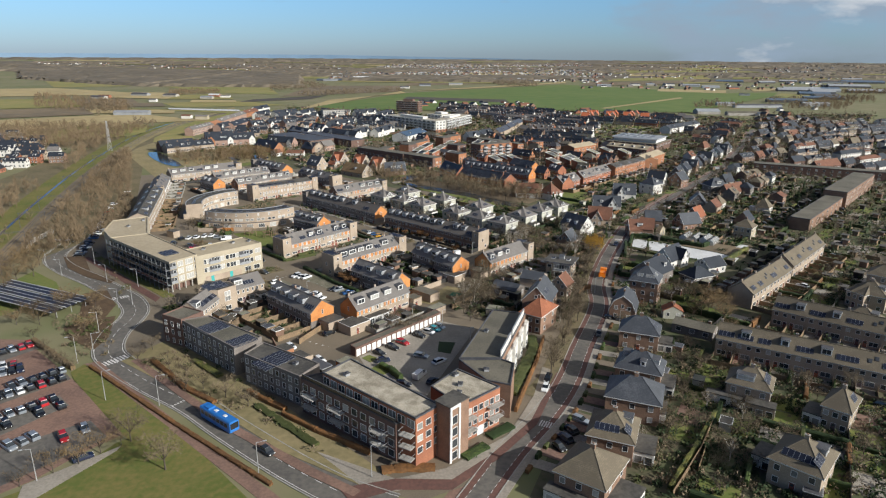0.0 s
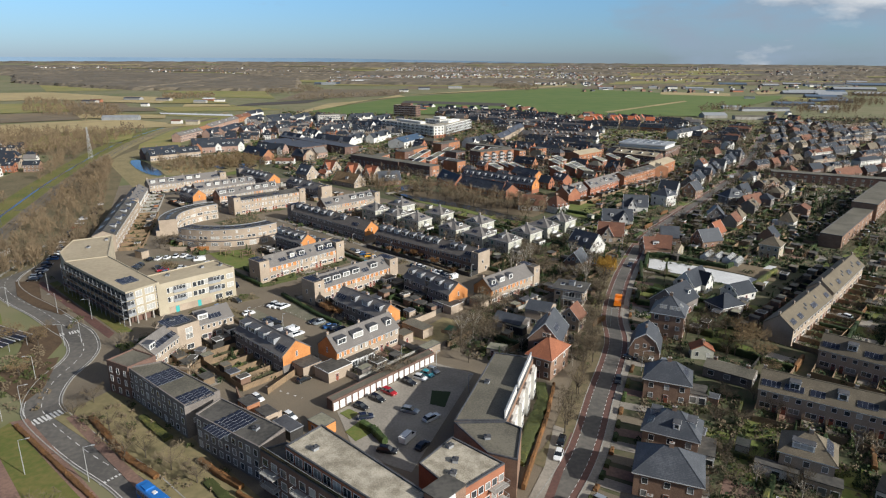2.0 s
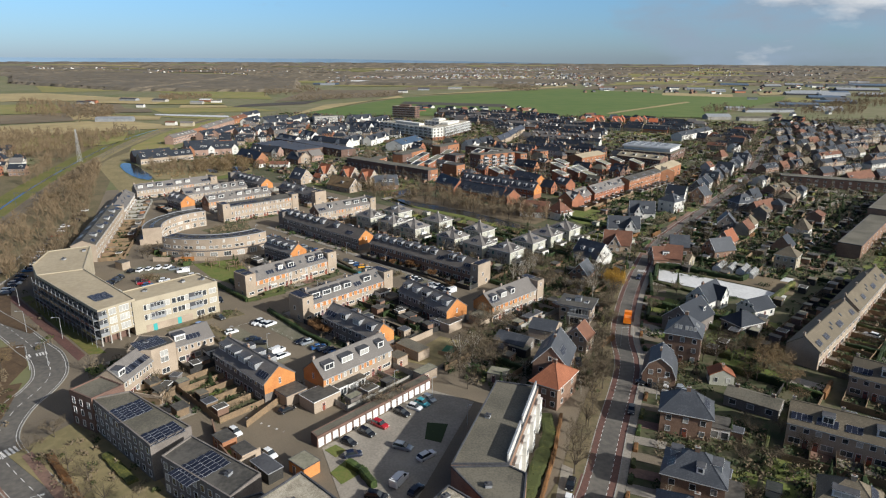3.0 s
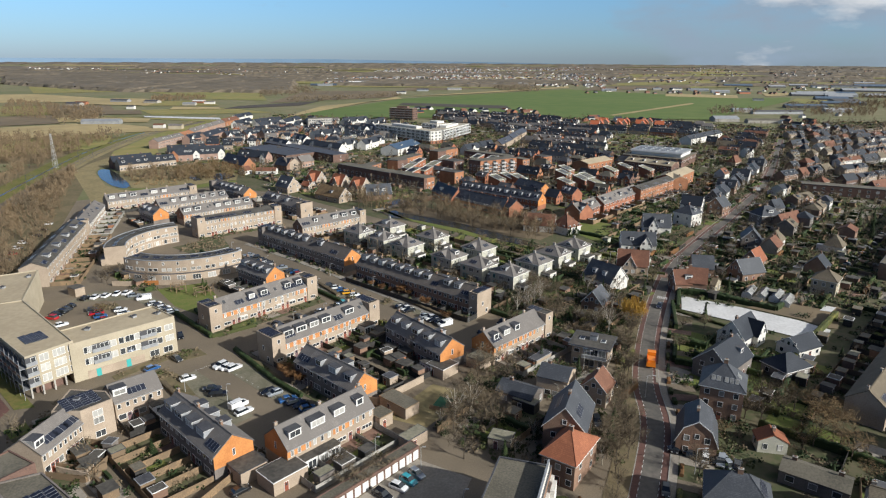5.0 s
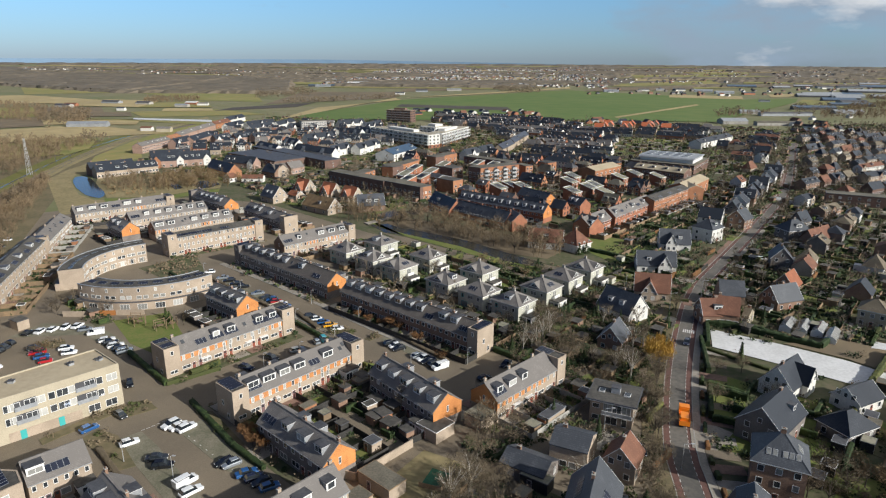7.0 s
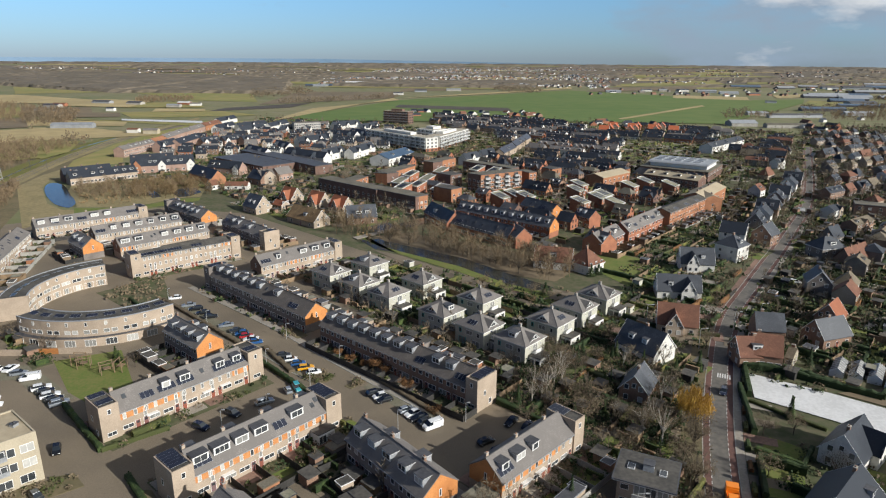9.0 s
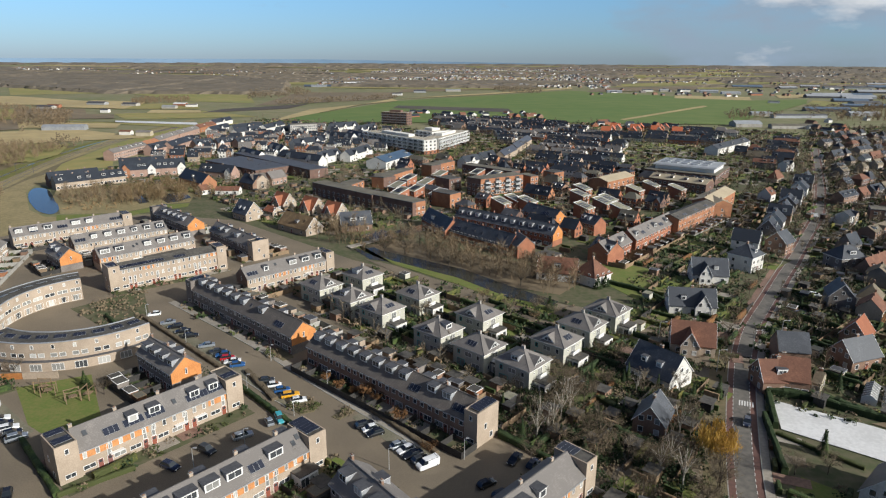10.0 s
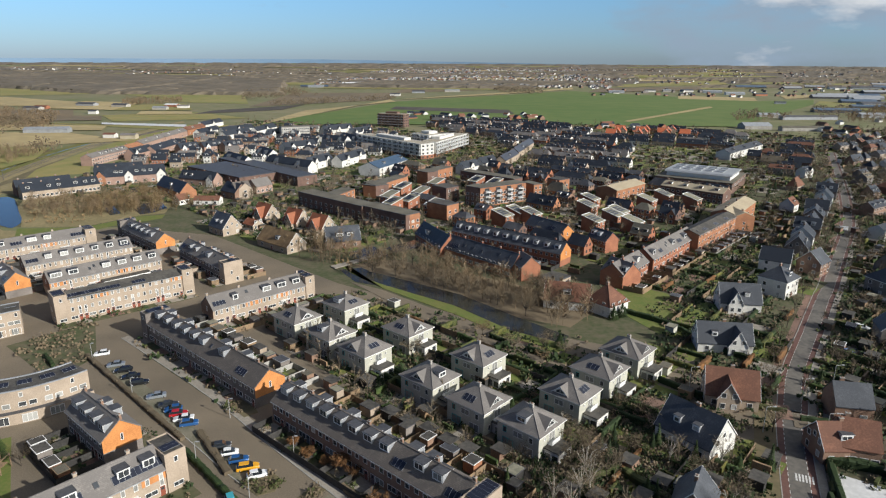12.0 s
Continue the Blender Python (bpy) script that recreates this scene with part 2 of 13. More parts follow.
bark = mat("bark", (0.105, 0.084, 0.062), (0.062, 0.05, 0.038), big=0.8, fine=6, bump=0.5)
birch = mat("birch_bark", (0.55, 0.50, 0.42), (0.30, 0.27, 0.22), big=1.2, fine=6)
twig = mat("twigs", (0.205, 0.155, 0.097), (0.125, 0.097, 0.062), big=0.3, fine=2, each=0.6, rough=0.9)
far_wood = mat("far_wood", (0.185, 0.150, 0.108), (0.112, 0.096, 0.070), big=0.012, fine=0.06, rough=0.95)
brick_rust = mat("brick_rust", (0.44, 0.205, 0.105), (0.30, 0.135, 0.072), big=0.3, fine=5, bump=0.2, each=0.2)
twig_pale = mat("pale_twigs", (0.26, 0.175, 0.085), (0.165, 0.115, 0.06), big=0.3, fine=2, each=0.5, rough=0.9)
willow = mat("willow_twigs", (0.56, 0.34, 0.06), (0.40, 0.23, 0.05), big=0.4, fine=2, rough=0.9)
leaf_green = mat("evergreen_leaves", (0.075, 0.108, 0.028), (0.026, 0.044, 0.014), big=0.3, fine=2, each=0.8, rough=0.8)
leaf_moss = mat("moss_leaves", (0.185, 0.172, 0.042), (0.06, 0.07, 0.022), big=0.3, fine=2, each=0.8, rough=0.8)
leaf_brown = mat("beech_leaves", (0.25, 0.115, 0.04), (0.14, 0.072, 0.03), big=0.3, fine=2, each=0.4, rough=0.85)
wood_pale = mat("fence_wood", (0.32, 0.215, 0.12), (0.19, 0.135, 0.085), big=0.5, fine=4, each=0.5)
wood_orange = mat("stained_wood", (0.48, 0.20, 0.06), (0.32, 0.13, 0.045), big=0.5, fine=3)
rubber = paint("tyre_rubber", (0.02, 0.02, 0.02), 0.85)
car_glass = paint("car_glass", (0.02, 0.025, 0.03), 0.06, spec=0.8)
lamp_metal = paint("galvanised_steel", (0.50, 0.50, 0.49), 0.4, 0.4)
orange_paint = paint("safety_orange", (0.85, 0.24, 0.015), 0.4)
bus_blue = paint("bus_blue", (0.025, 0.17, 0.50), 0.3, coat=0.5)
CAR_COLOURS = (("black", paint("black_lacquer", (0.012, 0.013, 0.015), 0.25, coat=0.6)), ("dark grey", paint("grey_lacquer", (0.05, 0.055, 0.06), 0.3, 0.3, coat=0.6)),
               ("silver", paint("silver_lacquer", (0.36, 0.39, 0.42), 0.3, 0.5, coat=0.6)), ("white", paint("white_lacquer", (0.78, 0.78, 0.77), 0.25, coat=0.6)),
               ("red", paint("red_lacquer", (0.42, 0.02, 0.025), 0.25, coat=0.6)), ("blue", paint("blue_lacquer", (0.025, 0.11, 0.30), 0.3, 0.2, coat=0.6)),
               ("yellow", paint("yellow_lacquer", (0.75, 0.36, 0.02), 0.3, coat=0.6)), ("navy", paint("navy_lacquer", (0.016, 0.022, 0.045), 0.25, coat=0.6)),
               ("turquoise", paint("turquoise_lacquer", (0.06, 0.36, 0.42), 0.3, coat=0.6)))
twig_wood = mat("wood_twigs", (0.25, 0.178, 0.105), (0.15, 0.112, 0.07), big=0.05, fine=0.5, rough=0.9)
twig_dark = mat("dark_twigs", (0.19, 0.15, 0.10), (0.115, 0.092, 0.063), big=0.05, fine=0.5, rough=0.9)

import collections
# ---- building blocks ----
class Shape:
    """A mesh in the making: points, faces and a material slot for each face."""

    def __init__(self):
        self.v, self.f, self.m = [], [], []

    def face(self, pts, m=0):
        i = len(self.v)
        self.v += [tuple(p) for p in pts]
        self.f.append(tuple(range(i, i + len(pts))))
        self.m.append(m)
        return self

    def box(self, x0, y0, z0, x1, y1, z1, m=0, top=None, bottom=True):
        t = m if top is None else top
        self.face([(x0, y0, z0), (x1, y0, z0), (x1, y0, z1), (x0, y0, z1)], m)
        self.face([(x1, y0, z0), (x1, y1, z0), (x1, y1, z1), (x1, y0, z1)], m)
        self.face([(x1, y1, z0), (x0, y1, z0), (x0, y1, z1), (x1, y1, z1)], m)
        self.face([(x0, y1, z0), (x0, y0, z0), (x0, y0, z1), (x0, y1, z1)], m)
        self.face([(x0, y0, z1), (x1, y0, z1), (x1, y1, z1), (x0, y1, z1)], t)
        if bottom:
            self.face([(x0, y1, z0), (x1, y1, z0), (x1, y0, z0), (x0, y0, z0)], m)
        return self

    def extrude(self, pts, z0, z1, m=0, top=None, bottom=False):
        """An upright block over a plan (counter-clockwise)."""
        n = len(pts)
        for i in range(n):
            a, b = pts[i], pts[(i + 1) % n]
            self.face([(*a, z0), (*b, z0), (*b, z1), (*a, z1)], m)
        self.face([(*p, z1) for p in pts], m if top is None else top)
        if bottom:
            self.face([(*p, z0) for p in reversed(pts)], m)
        return self

    def along(self, prof, x0, x1, m=0, ends=None):
        """A profile of (y, z), clockwise seen from +x, drawn out along x."""
        n = len(prof)
        e = m if ends is None else ends
        for i in range(n):
            a, b = prof[i], prof[(i + 1) % n]
            self.face([(x0, *a), (x1, *a), (x1, *b), (x0, *b)], m)
        self.face([(x1, *p) for p in prof], e)
        self.face([(x0, *p) for p in reversed(prof)], e)
        return self

    def data(self, name, *mats):
        me = bpy.data.meshes.new(name)
        me.from_pydata(self.v, [], self.f)
        for m in mats:
            me.materials.append(m)
        if len(mats) > 1:
            me.polygons.foreach_set("material_index", self.m)
        return me


def part(name, data, parent=None, m=None, label=""):
    ob = new(name, data)
    if parent is not None:
        ob.parent = parent
    if m is not None:
        ob.matrix_basis = m
    return tagged(ob, label)


CACHE = {}


def cached(key, make):
    if key not in CACHE:
        CACHE[key] = make()
    return CACHE[key]


def window_data(w, h, frame_m=None, pane_m=None):
    w, h = round(w * 5) / 5, round(h * 5) / 5
    fm, pm = frame_m or frame_white, pane_m or glass

    def make():
        s, t, d = Shape(), 0.09, 0.07
        a, b = w / 2, w / 2 - t
        o = [(-a, 0), (a, 0), (a, h), (-a, h)]
        i = [(-b, t), (b, t), (b, h - t), (-b, h - t)]
        for k in range(4):
            p, q, r, u = o[k], o[(k + 1) % 4], i[(k + 1) % 4], i[k]
            s.face([(p[0], -d, p[1]), (q[0], -d, q[1]), (r[0], -d, r[1]), (u[0], -d, u[1])])
            s.face([(p[0], 0.02, p[1]), (q[0], 0.02, q[1]), (q[0], -d, q[1]), (p[0], -d, p[1])])
            s.face([(u[0], -d, u[1]), (r[0], -d, r[1]), (r[0], -0.02, r[1]), (u[0], -0.02, u[1])])
        s.face([(p[0], -0.02, p[1]) for p in i], 1)
        n = int(w / 1.0)
        for k in range(1, n):
            x = -b + 2 * b * k / n
            s.box(x - 0.04, -d + 0.01, t, x + 0.04, -0.015, h - t, 0, bottom=False)
        return s.data("window", fm, pm)
    return cached(("window", w, h, fm.name, pm.name), make)


def door_data(w=1.0, h=2.1, m=None):
    dm = m or door_paint

    def make():
        s = Shape().box(-w / 2 - 0.07, -0.06, 0, w / 2 + 0.07, 0.02, h + 0.07)
        s.box(-w / 2, -0.08, 0.02, w / 2, -0.05, h, 1)
        s.box(-w / 2 + 0.2, -0.09, h - 0.75, w / 2 - 0.2, -0.075, h - 0.2, 2)
        return s.data("door", frame_white, dm, glass)
    return cached(("door", w, h, dm.name), make)


def on_wall(a, b, s, z):
    """The pose for a thing on the outside of a wall that runs from a to b (the building to its left), s metres along, z up."""
    d = math.atan2(b[1] - a[1], b[0] - a[0])
    return pose(a[0] + s * math.cos(d), a[1] + s * math.sin(d), z, 0, 0, math.degrees(d))


def windows(root, a, b, n, z, w, h, label="", skip=(), frame_m=None, pane_m=None, off=0.0):
    ln = math.hypot(b[0] - a[0], b[1] - a[1])
    for k in range(n):
        if k not in skip:
            part("window", window_data(w, h, frame_m, pane_m or (blind, pane_pale, glass, glass, pane_pale, glass, glass)[(k * 5 + int(z * 3) + int(ln * 7)) % 7]), root, on_wall(a, b, ln * (k + 0.5) / n + off, z))


def solar_data(w, h):
    def make():
        s = Shape().box(-w / 2, -h / 2, 0, w / 2, h / 2, 0.05, 1, top=1)
        s.box(-w / 2 + 0.03, -h / 2 + 0.03, 0.03, w / 2 - 0.03, h / 2 - 0.03, 0.055, 0)
        return s.data("solar_panel", solar, zinc)
    return cached(("solar", w, h), make)


def chimney_data(m, h=1.4, w=0.6, l=0.9):
    def make():
        s = Shape().box(-l / 2, -w / 2, -1.2, l / 2, w / 2, h)
        s.box(-l / 2 - 0.06, -w / 2 - 0.06, h, l / 2 + 0.06, w / 2 + 0.06, h + 0.1, 1)
        s.box(-0.2, -0.12, h + 0.1, 0.2, 0.12, h + 0.3, 2)
        return s.data("chimney", m, concrete, brick_brown)
    return cached(("chimney", m.name, h, w, l), make)


def dormer(root, x, yf, zf, dirn, w, h, run, cheek=None, roof_m=None, wide=True):
    """A flat-roofed dormer. yf, zf: foot of its front; dirn: 1 for a front that faces -y, -1 for +y; run: depth to the roof behind."""
    cm, rm = cheek or zinc, roof_m or zinc_dark

    def make():
        s = Shape().box(-w / 2, 0, -0.3, w / 2, run, h, 0)
        s.box(-w / 2 - 0.02, -0.05, -0.12, w / 2 + 0.02, -0.002, h - 0.003, 2)
        s.box(-w / 2 - 0.15, -0.22, h, w / 2 + 0.15, run, h + 0.05, 2).box(-w / 2 - 0.12, -0.19, h + 0.05, w / 2 + 0.12, run, h + 0.14, 1)
        return s.data("dormer", cm, rm, frame_white)
    ob = part("dormer", cached(("dormer", round(w, 1), round(h, 1), round(run, 1), cm.name, rm.name), make), root,
              pose(x, yf, zf, 0, 0, 0 if dirn > 0 else 180))
    part("window", window_data(w - 0.4, h - 0.3, None, (glass, pane_pale, glass, blind, glass)[int(abs(x) * 3.7 + w * 10) % 5]), ob, pose(0, -0.055, 0.12))
    return ob


FOOT = []


SEEN, CELLS = [0], collections.defaultdict(list)


def claim(p, q, depth):
    """Notes the ground that a row takes up."""
    n = max(1, int(math.dist(p, q) / 5))
    u = Vector((q[0] - p[0], q[1] - p[1])).normalized()
    v = Vector((-u.y, u.x)) * depth / 2
    for k in range(n + 1):
        FOOT.append((p[0] + (q[0] - p[0]) * k / n + v.x, p[1] + (q[1] - p[1]) * k / n + v.y))


def free(x, y, r):
    """Whether no building stands within r (10 at most) of a spot."""
    for a, b in FOOT[SEEN[0]:]:
        CELLS[(int(a // 10), int(b // 10))].append((a, b))
    SEEN[0] = len(FOOT)
    i, j = int(x // 10), int(y // 10)
    return all((x - a) ** 2 + (y - b) ** 2 > r * r for k in (i - 1, i, i + 1) for l in (j - 1, j, j + 1) for a, b in CELLS.get((k, l), ()))


def faces_view(root, u, v):
    """Whether the outside of the wall u to v of a house looks towards the side from which the town is seen."""
    d = root.matrix_basis.to_3x3() @ Vector((v[1] - u[1], u[0] - v[0], 0))
    return d.normalized().y < 0.3


def house_root(name, x, y, ang, label, category, group=""):
    ob = new(name)
    ob.empty_display_size = 1
    ob.matrix_basis = pose(x, y, 0, 0, 0, ang)
    return tagged(ob, label, category, group)


def rnd(*key):
    return random.Random(str(key))


# ---- houses ----
def terrace(p, q, depth, eave, ridge, n, wall, roof, label, gable=None, towers=(0, 0), tower_h=8.2, front_dormers=(), back_dormers=(),
            panels=(), lights=(), spandrel=None, annex=(), chimneys=True, floors=2, group="terraces", name="terraced_houses", doors=True,
            back_windows=False, door_side=1, gable_ends=(0, 1), dormer_cheek=None, front=True, ridge_at=0.5, tower_wall=None, dormer_at=0.30):
    """A row of n houses; p to q is the foot of its front wall, seen from the street with p on the left. towers: widths of flat-roofed end
    blocks; dormers: house numbers; annex: (from, to, depth, height) of single-storey extensions before the front."""
    L = math.dist(p, q)
    ang = math.degrees(math.atan2(q[1] - p[1], q[0] - p[0]))
    root = house_root(name, p[0], p[1], ang, label, "terrace", group)
    claim(p, q, depth)
    r = rnd(p, q)
    x0, x1 = towers[0], L - towers[1]
    D, yr = depth, depth * ridge_at
    w = (x1 - x0) / n
    s = Shape().along([(0, 0), (0, eave), (yr, ridge - 0.12), (D, eave), (D, 0)], x0, x1)
    part("wall", s.data("wall", wall), root)
    o, t = 0.30, 0.22
    kf, kb = (ridge - eave) / yr, (ridge - eave) / (D - yr)
    prof = [(-o, eave - o * kf), (-o, eave - o * kf + t), (yr, ridge + t), (D + o, eave - o * kb + t), (D + o, eave - o * kb), (yr, ridge)]
    e0, e1 = (0.0 if towers[0] else 0.15), (0.0 if towers[1] else 0.15)
    part("roof", Shape().along(prof, x0 - e0, x1 + e1).data("roof", roof), root)
    s = Shape().box(x0 - e0, yr - 0.14, ridge + t - 0.04, x1 + e1, yr + 0.14, ridge + t + 0.08)
    part("ridge_cap", s.data("ridge_cap", roof), root)
    s = Shape().box(x0 - e0, -o - 0.12, eave - o * kf - 0.02, x1 + e1, -o, eave - o * kf + 0.13)
    part("gutter", s.data("gutter", zinc), root)
    if gable is not None:
        for side in gable_ends:
            if towers[side] == 0:
                xa = (x0 - 0.07, x0 + 0.01) if side == 0 else (x1 - 0.01, x1 + 0.07)
                g = Shape().along([(0.02, 2.7), (0.02, eave - 0.05), (yr, ridge - 0.1), (D - 0.02, eave - 0.05), (D - 0.02, 2.7)], *xa)
                part("gable_cladding", g.data("gable_cladding", gable), root, label="orange gable cladding")
                xx = x0 - 0.07 if side == 0 else x1 + 0.07
                pa, pb = ((xx, D), (xx, 0)) if side == 0 else ((xx, 0), (xx, D))
                part("window", window_data(0.6, 1.6), root, on_wall(pa, pb, D * 0.5, eave - 1.3))
    for side in (0, 1):
        tw = towers[side]
        if tw:
            a, b = (0, tw) if side == 0 else (L - tw, L)
            tm = tower_wall or wall
            s = Shape().box(a, -0.35, 0, b, D * 0.86, tower_h, 0, top=1)
            for (u0, v0, u1, v1) in ((a, -0.35, b, -0.1), (a, D * 0.86 - 0.25, b, D * 0.86), (a, -0.1, a + 0.25, D * 0.86 - 0.25), (b - 0.25, -0.1, b, D * 0.86 - 0.25)):
                s.box(u0, v0, tower_h, u1, v1, tower_h + 0.25, 0, bottom=False)
            blk = part("end_block", s.data("end_block", tm, bitumen), root, label="flat-roofed end block")
            part("window", window_data(0.8, 1.2), blk, on_wall((a, -0.35), (b, -0.35), tw * 0.5, tower_h - 2.0))
            part("window", window_data(2.0, 1.0), blk, on_wall((a, -0.35), (b, -0.35), tw * 0.5, 0.9))
            xx = a if side == 0 else b
            pa, pb = ((xx, D * 0.86), (xx, -0.35)) if side == 0 else ((xx, -0.35), (xx, D * 0.86))
            part("window", window_data(0.8, 1.4), blk, on_wall(pa, pb, D * 0.35, 3.6))
            part("window", window_data(1.0, 1.4), blk, on_wall(pa, pb, D * 0.6, 0.8))
            for k in range(3):
                if r.random() < 0.75:
                    for j in range(2):
                        part("solar_panel", solar_data(tw * 0.8, 1.0), blk, pose((a + b) / 2, D * 0.18 + 2.0 * k + j * 1.02, tower_h + 0.28, 8, 0, 0))
    if front:
        for i in range(n):
            xa, xb = x0 + i * w, x0 + (i + 1) * w
            covered = any(f <= i < u for f, u, _, _ in annex)
            if not covered:
                if doors:
                    part("door", door_data(), root, on_wall((xa, 0), (xb, 0), w * (0.2 if i % 2 else 0.8), 0.05))
                if spandrel is not None:
                    part("window", window_data(min(3.0, w * 0.52), 1.0, None, (glass, pane_pale, glass)[i % 3]), root, on_wall((xa, 0), (xb, 0), w * (0.64 if i % 2 else 0.34), 1.0))
                    if r.random() < 0.45:
                        part("stair_window", window_data(0.8, 2.4, None, pane_pale), root, on_wall((xa, 0), (xb, 0), w * (0.2 if i % 2 else 0.8), 2.35))
                else:
                    part("window", window_data(min(2.6, w * 0.5), 1.4, None, (glass, pane_pale, glass)[i % 3]), root, on_wall((xa, 0), (xb, 0), w * (0.62 if i % 2 else 0.36), 0.8))
                if spandrel is not None and r.random() < 0.3:
                    part("porch", cached(("porch", round(w, 1)), lambda: Shape().box(-w * 0.30, -0.9, 2.45, w * 0.30, -0.003, 2.6).data("porch", frame_white)), root, on_wall((xa, 0), (xb, 0), w * 0.5, 0))
            for k in range(floors - 1):
                z = 2.8 + 2.75 * k + 0.9
                if spandrel is not None:
                    top = min(1.45, eave - z - 0.12)
                    if k == floors - 2 and r.random() < (0.75 if p[1] < 300 else 0.3):
                        part("spandrel_panel", cached(("spandrel", round(w, 1), round(top, 1), spandrel.name), lambda: Shape().box(-w * 0.495, -0.04, 0, w * 0.495, 0.01, top + 0.1).data("spandrel_panel", spandrel)), root, on_wall((xa, 0), (xb, 0), w * 0.5, z - 0.1))
                    m = max(2, round(w / 2.1))
                    for j in range(m):
                        part("window", window_data(0.8, 1.4, None, r.choice((glass, pane_pale, pane_pale, blind))), root, on_wall((xa, -0.04), (xb, -0.04), w * (j + 0.5 + r.uniform(-0.08, 0.08)) / m, z - 0.08))
                    continue
                for fx in (0.24, 0.76):
                    part("window", window_data(min(1.2, w * 0.25), 1.2, None, blind if r.random() < 0.12 else None), root, on_wall((xa, 0), (xb, 0), w * fx, z))
    if back_windows:
        for i in range(n):
            xa, xb = x1 - i * w, x1 - (i + 1) * w
            part("window", window_data(2.0, 2.0), root, on_wall((xa, D), (xb, D), w * 0.4, 0.1))
            part("window", window_data(1.2, 1.2), root, on_wall((xa, D), (xb, D), w * 0.3, 3.7))
            part("window", window_data(0.8, 1.2), root, on_wall((xa, D), (xb, D), w * 0.72, 3.7))
    dh = min(1.65, (ridge - eave) * 0.55)
    taken = {i if isinstance(i, int) else i[0] for i in front_dormers} | {i for i, k in panels if k > 0} | {i for i, f in lights}
    if ridge - eave > 1.6:
        for i in range(n):
            if i not in taken:
                k = r.random()
                if k < 0.34:
                    lights = [*lights, (i, 0.45), *([(i + 0.3, 0.62)] if k < 0.15 else [])]
                elif k < 0.56:
                    panels = [*panels, (i, 3 if k < 0.45 else 4)]
                elif k < 0.7:
                    lights = [*lights, (i - 0.2, 0.62)]
    for i, wide in [(i if isinstance(i, tuple) else (i, 2.6)) for i in front_dormers]:
        wide = min(wide * 1.15, w * 0.85)
        yf = yr * dormer_at
        zf = eave + kf * yf + 0.2
        dormer(root, x0 + (i + 0.5) * w, yf, zf, 1, wide, dh, dh / kf + 0.8, dormer_cheek)
    for i, wide in [(i if isinstance(i, tuple) else (i, 2.4)) for i in back_dormers]:
        yb = (D - yr) * 0.28
        zf = eave + kb * yb + 0.2
        dormer(root, x0 + (i + 0.5) * w, D - yb, zf, -1, wide, dh, dh / kb + 0.8, dormer_cheek)
    af, ab = math.degrees(math.atan(kf)), math.degrees(math.atan(kb))
    cf = math.cos(math.atan(kf))
    for i, k in panels:                     # k panels side by side near the foot of house i's front slope
        for j in range(abs(k)):
            f = 0.30 if k > 0 else 0.70
            xx = x0 + (i + 0.5) * w + (j - (abs(k) - 1) / 2) * 1.04
            if k > 0:
                part("solar_panel", solar_data(1.0, 1.7), root, pose(xx, yr * f, eave + kf * yr * f + t / cf + 0.06, af, 0, 0))
            else:
                part("solar_panel", solar_data(1.0, 1.7), root, pose(xx, D - (D - yr) * 0.4, eave + kb * (D - yr) * 0.4 + t / cf + 0.06, -ab, 0, 0))
    for i, f in lights:
        m = pose(x0 + (i + 0.5) * w, yr * f, eave + kf * yr * f + t / cf + 0.02, af, 0, 0)
        part("roof_window", cached("roof_window", lambda: Shape().box(-0.45, -0.6, -0.05, 0.45, 0.6, 0.06).box(-0.36, -0.5, 0.05, 0.36, 0.5, 0.08, 1).data("roof_window", zinc_dark, glass)), root, m)
    if chimneys:
        for i in range(0, n + 1, 2):
            part("chimney", chimney_data(wall if wall in (brick_pale, brick_brown, brick_red) else brick_brown, 0.9, 0.5, 0.7), root, pose(min(max(x0 + i * w, x0 + 0.5), x1 - 0.5), yr + 0.35, ridge))
    for f, u, dd, hh in annex:
        xa, xb = x0 + f * w + 0.05, x0 + u * w - 0.05
        s = Shape().box(xa, -dd, 0, xb, -0.003, hh, 0).box(xa - 0.12, -dd - 0.15, hh, xb + 0.12, -0.003, hh + 0.2, 1)
        an = part("annex", s.data("annex", frame_white if (f + u) % 2 else wall, bitumen), root)
        windows(an, (xa, -dd), (xb, -dd), max(1, round((xb - xa) / 2.6)), 0.15, 2.0, min(2.0, hh - 0.4))
    return root


def pediment_data(w, h, run, roof):
    """A gabled dormer: white boarded triangle with a small window, two little slopes running back into the roof."""
    def make():
        o, k = w / 2 + 0.25, h + 0.12
        s = Shape().face([(-w / 2, 0, 0), (w / 2, 0, 0), (0, 0, h)], 0)
        s.face([(-o, -0.25, -0.12), (0, -0.25, k), (0, run, k), (-o, run * 0.1, -0.12)], 1).face([(0, -0.25, k), (o, -0.25, -0.12), (o, run * 0.1, -0.12), (0, run, k)], 1)
        s.face([(-o, -0.26, -0.30), (0, -0.26, k - 0.18), (0, -0.26, k), (-o, -0.26, -0.12)], 0).face([(0, -0.26, k - 0.18), (o, -0.26, -0.30), (o, -0.26, -0.12), (0, -0.26, k)], 0)
        for e in (-1, 1):
            q = [(e * 0.08, -0.03, 0.18), (e * w * 0.27, -0.03, 0.18), (e * w * 0.2, -0.03, h * 0.42), (e * 0.08, -0.03, h * 0.66)]
            s.face(q if e > 0 else q[::-1], 2)
        return s.data("gabled_dormer", frame_white, roof, glass)
    return cached(("pediment", w, h, round(run, 1), roof.name), make)


